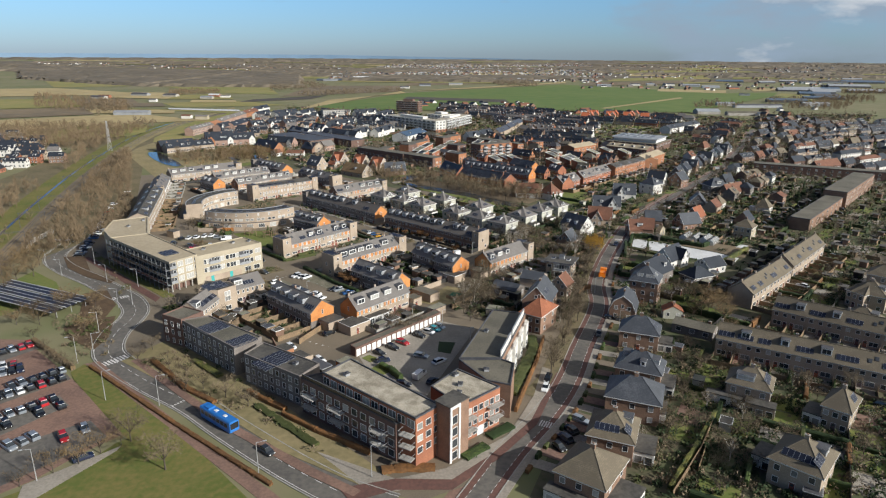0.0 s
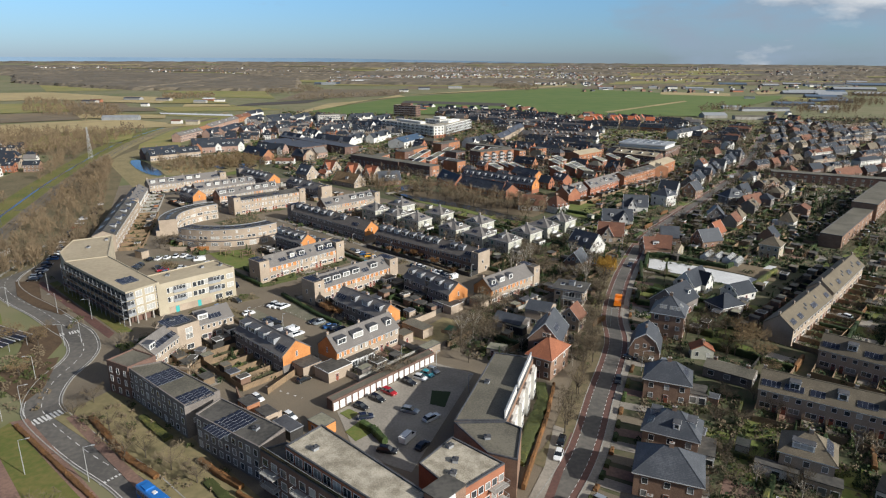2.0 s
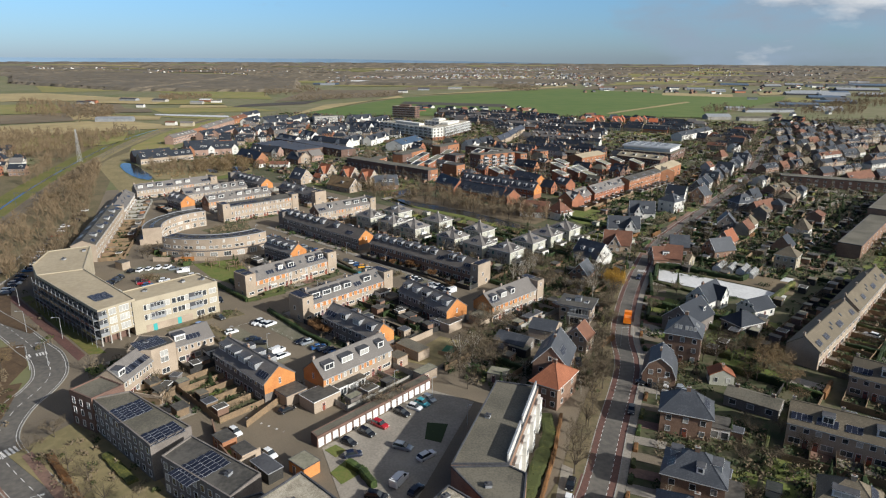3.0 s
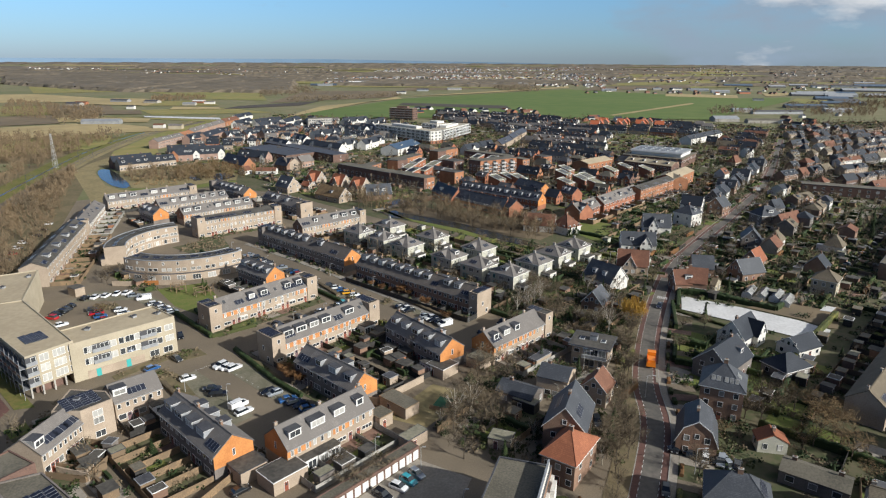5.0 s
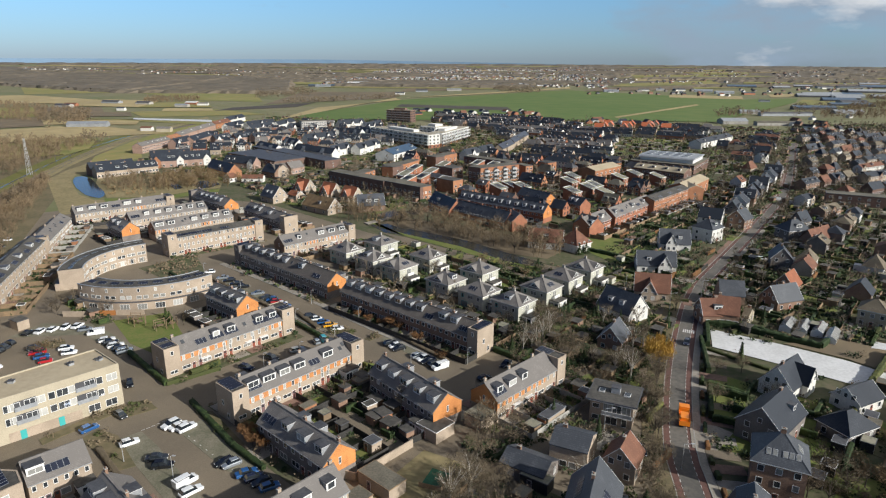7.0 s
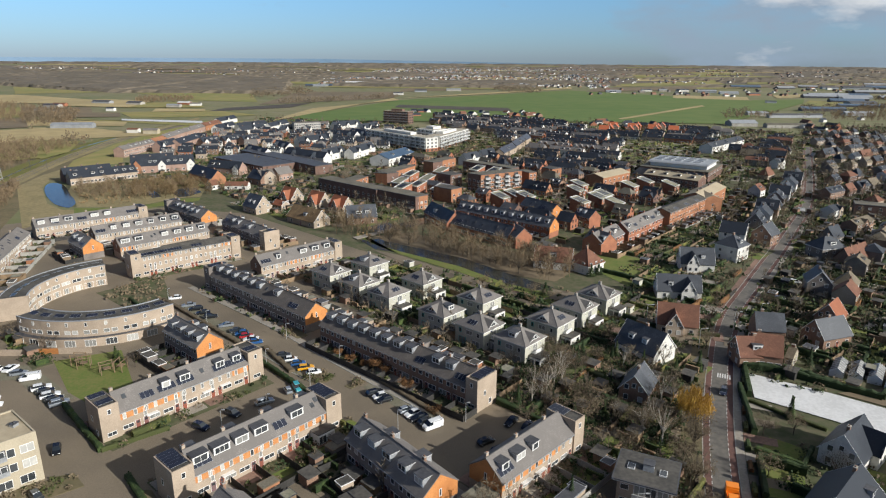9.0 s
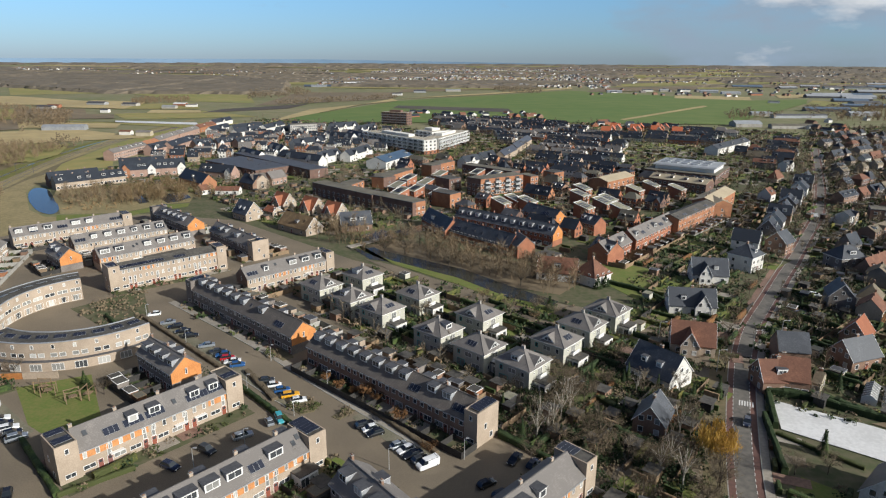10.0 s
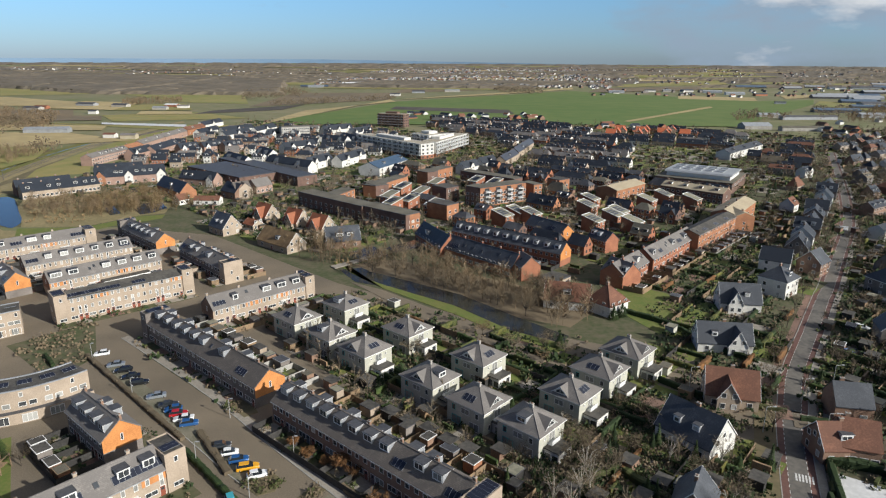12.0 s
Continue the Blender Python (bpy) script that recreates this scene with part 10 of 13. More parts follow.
# balconies hang on the red flats
fr, ln = facade_root("balcony_group", RED_LEFT, "steel-railed balconies on the shade-coloured brick front", "balcony")
for f in (0.12, 0.42, 0.86):
    for z in (2.9, 5.7):
        balcony(fr, pose(ln * f, -0.005, z), 4.2, 1.7)
fr, ln = facade_root("balcony_group", RED_RIGHT, "steel-railed balconies on the red brick wing", "balcony")
for f in (0.14, 0.82):
    for z in (3.2, 6.2):
        balcony(fr, pose(ln * f, -0.005, z), 4.0, 1.7)
part("garage_door", Shape().box(ln * 0.42, -0.05, 0, ln * 0.58, 0.0, 2.3).data("garage_door", frame_white), fr)
fr, ln = facade_root("balcony_group", (RED_LEFT[1], RED_END[0]), "corner balconies of the red flats", "balcony")
for z in (2.9, 5.7, 8.4):
    balcony(fr, pose(ln * 0.7, -0.3, z), 3.0, 1.8)
fr, ln = facade_root("roof_screen", ((15.9, 147.4), (25.3, 177.0)), "tall white screen along the roof of the dark flats", "screen")
for a, b in ((0.02, 0.40), (0.46, 0.97)):
    part("panel", Shape().box(ln * a, 0.32, 8.76, ln * b, 0.6, 10.7).box(ln * a - 0.05, 0.26, 10.7, ln * b + 0.05, 0.66, 10.8, 1).data("panel", stucco_white, zinc), fr)
fr, ln = facade_root("terrace_railing", RED_LEFT, "steel and glass railing of the roof terrace", "railing")
part("glass", Shape().box(0.2, 0.12, 9.36, ln - 0.2, 0.15, 10.2).data("glass", car_glass), fr)
part("handrail", Shape().box(0.2, 0.1, 10.2, ln - 0.2, 0.18, 10.26).data("handrail", lamp_metal), fr)
for k in range(14):
    part("post", cached("rail_post", lambda: Shape().box(-0.03, 0.15, 9.36, 0.03, 0.2, 10.2).data("post", lamp_metal)), fr, pose(0.3 + (ln - 0.6) * k / 13, 0, 0))
lift = house_root("stair_tower", LIFT_AT[0], LIFT_AT[1], -42, "white-framed grey stair tower of the red flats", "building")
part("wall", Shape().box(-1.9, -3, 0, 2.2, 3, 13.2).data("wall", brick_brown), lift)
part("roof", Shape().box(-2.3, -3.1, 13.2, 2.3, 3.1, 13.4).data("roof", bitumen), lift)
part("frame", Shape().box(2.2, -3.1, 0, 2.45, -2.6, 13.3).box(2.2, -0.4, 0, 2.45, 0.1, 13.3).box(2.2, -2.6, 12.7, 2.45, -0.4, 13.3).data("frame", frame_white), lift)
for z in (0.4, 3.3, 6.1, 8.9):
    part("window", window_data(1.8, 2.0), lift, pose(2.21, -1.5, z, 0, 0, 90))

# the gallery side of the sand-coloured flats: floors, posts and railings of glass
fr, ln = facade_root("gallery", GALLERY, "dark glazed gallery along the apartment building", "gallery")
for z in (2.8, 5.6, 8.4):
    part("gallery_floor", Shape().box(0.3, -1.3, z - 0.15, ln - 0.3, -0.01, z).data("gallery_floor", zinc), fr)
    part("railing", Shape().box(0.3, -1.32, z + 0.02, ln - 0.3, -1.27, z + 1.0).data("railing", car_glass), fr)
    part("handrail", Shape().box(0.3, -1.34, z + 1.0, ln - 0.3, -1.25, z + 1.06).data("handrail", lamp_metal), fr)
for z in (2.9, 5.7, 8.5):
    for k in range(18):
        part("window", window_data(2.2, 2.2, frame_dark), fr, pose(ln * (k + 0.5) / 18, -0.005, z))
for k in range(15):
    part("post", cached("gallery_post", lambda: Shape().box(-0.05, -1.42, 0, 0.05, -1.32, 11.0).data("post", zinc)), fr, pose(0.4 + (ln - 0.8) * k / 14, 0, 0))
part("ground_floor", Shape().box(1.5, 1.8, 0, ln - 2.5, 8.5, 2.79).data("ground_floor", brick_dark), fr)

# balconies whose recess shade is a flat dark panel, windows with blinds and the doors of the sand-coloured flats
def loggia(root, x, z, w, h=2.3):
    lg = part("loggia", Shape().box(-w / 2, -0.05, 0, w / 2, -0.012, h).data("loggia", frame_dark), root, pose(x, 0, z))
    part("window", window_data(w * 0.5, 1.8), lg, pose(w * 0.2, -0.06, 0.3))
    part("railing", Shape().box(-w / 2, -0.32, 0, w / 2, -0.27, 1.0).box(-w / 2, -0.27, 0.92, -w / 2 + 0.05, -0.05, 1.0).box(w / 2 - 0.05, -0.27, 0.92, w / 2, -0.05, 1.0).data("railing", zinc), lg)


fr, ln = facade_root("facade", SAND_WING, "window front of the sand-coloured apartment wing", "facade")
part("plinth", Shape().box(ln * 0.12, -0.06, 0, ln * 0.66, -0.01, 2.3).data("plinth", brick_pale), fr)
for k, f in enumerate((0.14, 0.19, 0.27, 0.37, 0.46, 0.54, 0.61, 0.72, 0.83, 0.93)):
    for z in (4.0, 7.2):
        if k in (2, 7):
            loggia(fr, ln * f, z - 0.3, 4.4)
        else:
            part("window", window_data(2.4 if k % 2 else 1.4, 1.8, None, blind if k in (3, 6, 9, 1) else None), fr, pose(ln * f, -0.005, z))
for f in (0.22, 0.5):
    part("door", Shape().box(-0.6, -0.12, 0, 0.6, -0.06, 2.2).data("door", teal), fr, pose(ln * f, 0, 0), label="turquoise door")
for f in (0.76, 0.9):
    part("window", window_data(2.6, 1.8), fr, pose(ln * f, -0.005, 0.8))
fr, ln = facade_root("facade", SAND_END, "end front of the sand-coloured flats above an open ground floor", "facade")
for z in (3.2, 6.0, 8.7):
    loggia(fr, ln * 0.11, z, 2.6)
    part("window", window_data(2.2, 1.9, None, blind), fr, pose(ln * 0.37, -0.005, z + 0.2))
    part("window", window_data(3.0, 1.9, None, blind), fr, pose(ln * 0.68, -0.005, z + 0.2))
    part("window", window_data(0.8, 1.6), fr, pose(ln * 0.9, -0.005, z + 0.3))
for k in range(5):
    part("column", cached("stilt", lambda: Shape().box(-0.2, 0.2, 0, 0.2, 0.6, 2.79).data("column", concrete)), fr, pose(0.3 + (ln - 0.6) * k / 4, 0, 0))
fr, ln = facade_root("garage_doors", GARAGES, "white garage doors in a long row", "garage door")
for k in range(18):
    part("door", cached("garage_leaf", lambda: Shape().box(-ln * 0.0205, -0.06, 0.05, ln * 0.0205, 0.0, 2.15).box(-ln * 0.02, -0.08, 0.7, ln * 0.02, -0.06, 0.74).box(-ln * 0.02, -0.08, 1.4, ln * 0.02, -0.06, 1.44).data("door", frame_white)), fr, pose(ln * (k + 0.5) / 18, -0.01, 0))
    part("pier", cached("garage_pier", lambda: Shape().box(-0.2, -0.05, 0, 0.2, 0.0, 2.4).data("pier", brick_dark)), fr, pose(ln * (k + 1.0) / 18 - 0.08, -0.006, 0))
fr, ln = facade_root("white_front", WHITE_FRONT, "white rendered street front with bays", "facade")
part("wall", Shape().box(0, -0.6, 0, ln, -0.01, 7.0).data("wall", stucco_white), fr)
for k in range(4):
    bay = part("bay", cached("white_bay", lambda: Shape().box(-1.6, -1.4, 0, 1.6, -0.61, 7.6).data("bay", stucco_white)), fr, pose(ln * (k + 0.5) / 4, 0, 0))
    for z in (0.8, 3.6):
        part("window", window_data(2.2, 1.6), bay, pose(0, -1.4, z))

bus(*BUS_AT)
lorry(*LORRY_AT)

# ---- school hall with a white arched roof ----
def school():
    (x0, y0), (x1, y1), (x2, y2), (x3, y3) = SCHOOL_AT
    L, D = math.dist((x0, y0), (x1, y1)), 46.0
    root = house_root("school", x0, y0, math.degrees(math.atan2(y1 - y0, x1 - x0)), "large school with white vaulted roof and red brick walls", "building")
    part("wall", Shape().box(0, 0, 0, L, D, 7).data("wall", brick_dark), root)
    part("roof", Shape().box(-0.2, -0.2, 7, L + 0.2, D + 0.2, 7.4).data("roof", bitumen_old), root)
    part("hall", Shape().box(5, 8, 7.4, L - 3, D - 8, 10.2).data("hall", white_shop), root)
    prof = [(6, 10.2), (7, 10.9), (9, 11.3), (D - 9, 11.3), (D - 7, 10.9), (D - 6, 10.2)]
    part("vault", Shape().along(prof, 4, L - 2).data("vault", zinc), root)
    for k in range(3):
        for j in range(5):
            part("roof_light", cached("vault_light", lambda: Shape().box(-2.6, -2.2, 0, 2.6, 2.2, 0.18).box(-2.4, -2.0, 0.18, 2.4, 2.0, 0.22, 1).data("roof_light", frame_white, solar)), root, pose(9 + j * (L - 20) / 4, 15 + k * 8, 11.3))
    windows(root, (0, 0), (L, 0), 18, 1.0, 2.0, 1.8)
    windows(root, (0, 0), (L, 0), 18, 4.2, 2.0, 1.6)
    windows(root, (L, 0), (L, D), 10, 4.2, 2.0, 1.6)


school()

# ---- water ----
area("water", smooth([(-233.8, 508.6), (-247.4, 529.0), (-255.0, 544.5), (-254.2, 550.1), (-245.2, 544.9), (-233.1, 529.5), (-221.0, 512.1), (-210.1, 497.5), (-204.0, 486.6), (-202.7, 478.7), (-208.4, 481.2), (-217.6, 488.9), (-233.8, 508.6)], 3)[:-1], 0.12, water, "still pond reflecting the blue sky", "water")
area("water", [(-162.6, 520.2), (-163.4, 535.2), (-154.4, 537.2), (-145.8, 524.0), (-148.1, 512.8), (-153.4, 508.1)], 0.12, water, "dark water between bare alders", "water")
area("bank", [(-228.2, 521.4), (-237.4, 541.5), (-204.7, 565.3), (-166.1, 568.6), (-146.5, 532.3), (-141.6, 511.5), (-153.4, 505.1), (-168.7, 482.3), (-199.3, 480.1), (-210.1, 497.5)], 0.07, dead_grass, "brown leaf-strewn bank of the pond", "bank")
area("bank", [(-200.2, 433.8), (-270.0, 536.9), (-279.2, 579.2), (-280.3, 611.2), (-246.8, 556.0), (-262.1, 559.4), (-251.9, 534.0), (-221.2, 488.8), (-203.8, 473.6), (-196.2, 473.8), (-191.7, 464.2), (-194.8, 442.0)], 0.06, dead_grass, "brown reedy ground beside the pond", "bank")
area("grass", [(-199.6, 477.6), (-168.1, 481.1), (-152.8, 503.6), (-140.4, 508.5), (-138.3, 499.7), (-156.7, 482.7), (-165.4, 469.8), (-191.7, 464.2)], 0.13, lawn, "bright mown grass strip behind the terraces", "grass", 0.05)
area("grass", [(-281.7, 613.6), (-248.0, 632.8), (-302.3, 740.3), (-297.1, 800.7), (-302.8, 950.2), (-322.8, 993.5), (-319.0, 839.6), (-312.9, 755.9), (-295.6, 647.4)], 0.08, field_olive, "dry grass bank beside the new houses", "grass")
area("bank", [(-272.4, 540.4), (-287.7, 599.0), (-298.9, 653.0), (-317.1, 764.0), (-323.8, 850.1), (-328.7, 1009.0), (-339.5, 1033.2), (-336.9, 871.8), (-335.3, 794.2), (-317.2, 676.4), (-302.6, 612.8), (-292.7, 570.3)], 0.1, dead_grass, "brown strip of dead grass along the railway bank", "bank")
area("water", [(-32.5, 418.1), (-23.9, 421.2), (-10.6, 403.9), (-12.7, 398.9), (-23.8, 403.6)], 0.09, water, "still dark canal water reflecting the sky", "water")
area("water", [(-31.9, 441.2), (-22.9, 451.8), (-14.1, 438.3), (-22.9, 431.7), (-30.5, 434.7)], 0.09, water, "still dark canal water reflecting the sky", "water")
area("water", [(-17.5, 448.4), (-4.4, 462.4), (1.1, 453.3), (-11.9, 441.6)], 0.09, water, "still dark canal water reflecting the sky", "water")
area("water", [(-179.3, 521.1), (-178.1, 528.2), (-164.8, 510.7), (-168.2, 505.5)], 0.09, water, "still dark canal water reflecting the sky", "water")
area("water", [(-27.3, 415.2), (-14.6, 402.0), (12.6, 381.3), (30.1, 360.5), (44.6, 351.5), (47.5, 356.5), (34.7, 369.3), (15.2, 391.3), (-14.2, 412.5), (-24.5, 418.8)], 0.09, water, "canal between a grass bank and bare trees", "water")
area("grass", [(-35.9, 426.0), (-12.9, 397.0), (13.9, 372.0), (30.9, 353.5), (44.3, 345.5), (44.9, 350.6), (30.6, 359.8), (12.8, 380.6), (-13.6, 401.2), (-27.6, 414.4), (-35.2, 432.0)], 0.14, lawn, "bright grass bank along the canal", "grass", 0.08)
area("road", [(-26.0, 404.0), (6.0, 365.0), (23.1, 347.6), (35.9, 337.2), (41.8, 344.3), (29.6, 352.8), (13.0, 370.8), (-13.6, 395.8)], 0.14, clinker, "brown clinker lane between villas and canal", "road", 0.06)
area("bridge", [(-36.4, 421.6), (-34.0, 418.6), (-17.4, 435.8), (-19.6, 438.6)], 0.5, slabs, "low paved footbridge over the canal", "bridge", 0.25)
area("grass", [(-42.4, 447.7), (-29.9, 466.7), (-18.8, 462.1), (-33.8, 441.1)], 0.1, lawn, "grass bank beside canal house", "grass", 0.05)
area("meadow", [(74.1, 405.7), (89.4, 394.0), (91.8, 368.4), (78.7, 351.2), (69.4, 372.6), (68.6, 387.9)], 0.08, lawn, "garden lawn beside white houses", "grass", 0.04)
area("meadow", [(78.4, 365.8), (92.8, 361.7), (93.8, 347.7), (78.0, 340.2), (72.6, 353.1)], 0.08, lawn, "garden lawn beside white houses", "grass", 0.04)
area("lawn", [(74.0, 301.9), (80.5, 302.1), (76.9, 288.7), (71.1, 287.3), (70.2, 293.6)], 0.08, lawn, "front lawn beside the street", "grass", 0.04)
area("lawn", [(60.7, 274.9), (68.5, 279.3), (62.6, 265.4), (59.3, 266.2)], 0.08, lawn, "front lawn beside the street", "grass", 0.04)
area("woodland_floor", [(-28.9, 424.0), (-11.2, 432.0), (33.5, 404.9), (61.8, 379.9), (49.2, 363.1), (30.5, 371.8), (4.0, 395.1)], 0.07, field_brown, "brown woodland floor along the canal", "ground", 0.02)
area("lawn", [(98.9, 311.5), (107.4, 313.3), (103.0, 302.4), (95.0, 302.3)], 0.07, lawn, "garden lawn beside a house", "grass", 0.03)
area("lawn", [(110.6, 333.4), (115.6, 331.5), (107.0, 318.4), (103.2, 321.8)], 0.07, lawn, "garden lawn beside a house", "grass", 0.03)
area("lawn", [(121.3, 318.6), (129.9, 315.4), (121.6, 302.7), (115.4, 308.7)], 0.07, lawn, "garden lawn beside a house", "grass", 0.03)

# ---- the railway and the western land ----
RAIL = smooth([(-165.9, 200.9), (-182.9, 248.8), (-202.2, 302.1), (-225.1, 365.5), (-263.5, 483.7), (-309.1, 660.5), (-324.4, 802.8), (-314.1, 970.0)])
strip("railway_bed", RAIL, -4.5, 4.5, 0.10, field_brown, "brown ballast bed of the railway", "railway", 0.08)
for off in (-2.9, -1.4, 1.4, 2.9):
    strip("rail", RAIL, off - 0.06, off + 0.06, 0.28, zinc_dark, "steel rail", "railway", 0.16)
strip("grass", RAIL, 4.5, 11, 0.07, grass, "grass verge of the railway", "grass")
strip("water", RAIL, 11, 12.3, 0.09, water, "straight ditch full of water", "water")
strip("grass", RAIL, 13, 22, 0.06, grass, "grass bank beyond the ditch", "grass")
for d_ in (0.0, 12.0):
    o_ = offset_line(RAIL, d_)
    for a_, b_ in zip(o_, o_[1:]):
        claim(a_, b_, 0.0)
for k_ in range(1, len(RAIL) - 1):
    a_, b_ = RAIL[k_ - 1], RAIL[k_ + 1]
    if k_ % 4 == 0 and 150 < RAIL[k_][1] < 700:
        wire_portal(RAIL[k_][0], RAIL[k_][1], math.degrees(math.atan2(b_[1] - a_[1], b_[0] - a_[0])) + 90)
for q_ in ([(-163, 276), (-158, 312), (-212, 313), (-170.6, 244.2)], [(-158, 312), (-262.2, 555), (-293.5, 555), (-212, 313)], [(-262.2, 555), (-293.5, 708), (-314.7, 686), (-293.5, 555)], [(-215.1, 313.6), (-250.4, 402.6), (-289.9, 367.2), (-227.7, 283.7)], [(-250.4, 402.6), (-265.9, 464.2), (-313.4, 574.2), (-323.9, 552.0), (-289.9, 367.2)], [(-313.4, 574.2), (-330.7, 751.8), (-506.0, 726.5), (-400.1, 569.8)]):
    area("woodland_floor", q_, 0.03, wood_floor, "brown leaf-strewn floor of the railway wood", "ground")
bike_shelter(-141.8, 204.1, -24, 42.0, 3)
area("grass", [(-162.1, 201.0), (-161.1, 236.5), (-144.8, 224.0), (-135.9, 212.4), (-144.2, 191.6), (-148.7, 182.5)], 0.05, lawn, "green grass behind the bicycle shelter", "grass", 0.03)
wall_line([(-179.2, 260.7), (-185.3, 275.1), (-185.9, 291.3)], 2.2, 0.25, concrete, "curved pale concrete wall of the cycle tunnel")
pylon(-293.2, 554.9)

# ---- fields ----
field([(-237.7, 981.1), (233.3, 1009.2), (333.2, 1906.6), (-90.6, 1435.8)], field_green, "wide green winter wheat field", 0.5, name="field")
field([(167.5, 1005.7), (369.1, 988.8), (705.5, 1423.1), (333.2, 1906.6)], field_green, "wide green winter wheat field", 0.5, name="field")
field([(-229.6, 954.2), (-215.8, 1206.8), (-90.6, 1435.8), (-107.6, 1504.7)], field_sand, "sandy track along the green field", 0.6, name="field")
field([(-106.0, 1486.8), (83.9, 1668.4), (358.5, 2001.7), (371.9, 2099.0)], field_sand, "sandy track along the green field", 0.6, name="field")
field([(-84.3, 1239.2), (111.0, 1164.0), (109.4, 1240.7), (-80.0, 1301.9)], field_dark, "dark bare strip in the green field", 0.8, name="field")
field([(249.0, 1054.9), (250.3, 1040.0), (473.6, 1319.2), (477.1, 1345.9)], field_sand, "pale track across the green field", 0.8, name="field")
field([(-917.3, 1526.1), (-655.9, 1370.6), (-560.1, 1265.2), (-747.8, 1275.6)], field_sand, "sandy yellow bulb field", 0.4, name="field")
field([(-673.2, 1402.2), (-549.2, 1364.6), (-515.6, 1195.7), (-679.8, 1229.6)], field_sand, "sandy yellow bulb field", 0.5, name="field")
field([(-692.8, 1194.2), (-580.9, 1201.1), (-524.7, 1101.6), (-570.3, 1013.2)], field_brown, "brown bulb field", 0.4, name="field")
field([(-1179.6, 1914.3), (-1040.3, 2103.0), (-694.7, 1707.8), (-944.2, 1565.9)], field_olive, "olive green meadow", 0.4, name="field")
field([(-485.9, 1104.9), (-369.6, 1162.6), (-265.4, 1073.5), (-424.2, 1014.9)], field_olive, "green meadow", 0.4, name="field")
field([(-711.4, 1633.3), (-476.7, 1731.9), (-349.1, 1352.0), (-475.0, 1386.1)], field_olive, "green meadow beside farm sheds", 0.4, name="field")
field([(-366.3, 1131.6), (-256.5, 1226.0), (-245.8, 1346.0), (-359.4, 1207.0)], field_dark, "dark wet field with ditches", 0.4, name="field")
field([(-328.4, 1282.9), (-107.6, 1504.7), (-117.2, 1771.3), (-358.9, 1745.5)], field_brown, "brown field", 0.4, name="field")
field([(-117.2, 1771.3), (112.4, 1943.6), (357.5, 2130.1), (-108.9, 2081.0)], field_brown, "brown field", 0.4, name="field")
field([(-570.3, 1013.2), (-408.8, 970.8), (-237.7, 981.1), (-288.7, 913.9)], field_olive, "meadow beside the railway", 0.35, name="field")
field([(-483.7, 885.2), (-407.8, 883.9), (-302.7, 819.6), (-401.4, 763.6)], field_sand, "yellow grass field", 0.4, name="field")
field([(-401.4, 763.6), (-355.4, 765.2), (-323.9, 689.6), (-323.5, 648.4)], field_olive, "meadow", 0.4, name="field")
field([(-430.1, 998.2), (-313.8, 977.4), (-302.7, 949.4), (-418.9, 976.8)], sheet_white, "long white plastic cover on a field", 0.6, name="field")
field([(502.5, 1580.3), (641.8, 1516.7), (692.2, 1639.0), (540.4, 1690.1)], field_sand, "sandy strip at the field's end", 0.8, name="field")
field([(742.9, 1603.0), (844.1, 1653.0), (925.8, 1800.0), (798.2, 1738.9)], field_sand, "yellow flower field", 0.6, name="field")
field([(579.5, 1382.1), (705.5, 1423.1), (784.4, 1567.1), (648.2, 1518.1)], field_green, "green field", 0.6, name="field")
field([(1216.7, 2014.0), (1095.2, 2338.0), (1213.3, 2536.2), (1436.6, 2331.8)], field_olive, "meadow between glasshouses", 0.6, name="field")
field([(511.1, 2142.0), (928.5, 2335.9), (1008.3, 2625.7), (574.6, 2322.0)], field_olive, "olive field far off", 0.6, name="field")
field([(-1445.9, 2309.4), (-1380.1, 2510.5), (-1483.8, 2802.1), (-1783.4, 2810.8)], field_olive, "far meadow", 1.0, name="field")
field([(-834.0, 2558.0), (-578.4, 2518.3), (-631.5, 2921.5), (-894.1, 2861.2)], field_olive, "far meadow", 1.0, name="field")
field([(688.6, 2761.8), (1128.1, 2983.1), (1331.7, 3500.8), (870.5, 3359.5)], field_olive, "far meadow", 1.0, name="field")
field([(-352.5, 1986.6), (142.9, 1945.6), (91.1, 2173.2), (-318.2, 2157.8)], field_olive, "far meadow", 0.8, name="field")
field([(-1283, 1966), (-358, 1640), (-512, 2287), (-1904, 2882)], far_wood, "brown floor of the far wood", 0.2, name="field")
field([(-2423.8, 2767.4), (-589.3, 3184.5), (-800.8, 4256.3), (-2856.3, 3234.1)], far_wood, "brown far woodland", 0.25, name="field")
field([(-638.2, 3172.3), (775.4, 3097.0), (1174.6, 4640.8), (-888.4, 4340.3)], far_wood, "brown far woodland", 0.2, name="field")
field([(500.3, 2317.6), (1781.9, 2468.2), (2873.7, 3905.3), (997.2, 4525.6)], far_wood, "brown far woodland", 0.2, name="field")
field([(-943.1, 1175.7), (-747.8, 1275.6), (-917.3, 1526.1), (-1175.5, 1424.5)], field_sand, "sandy yellow bulb field", 0.4, name="field")
field([(-716.0, 932.5), (-570.3, 1013.2), (-684.9, 1182.6), (-895.2, 1124.4)], field_olive, "meadow beside the dunes", 0.4, name="field")
field([(-596.8, 804.9), (-483.7, 885.2), (-560.2, 998.3), (-699.5, 914.9)], field_brown, "brown field", 0.4, name="field")
field([(-469.1, 668.2), (-401.4, 763.6), (-473.5, 870.2), (-577.6, 784.3)], field_sand, "yellow grass field", 0.4, name="field")
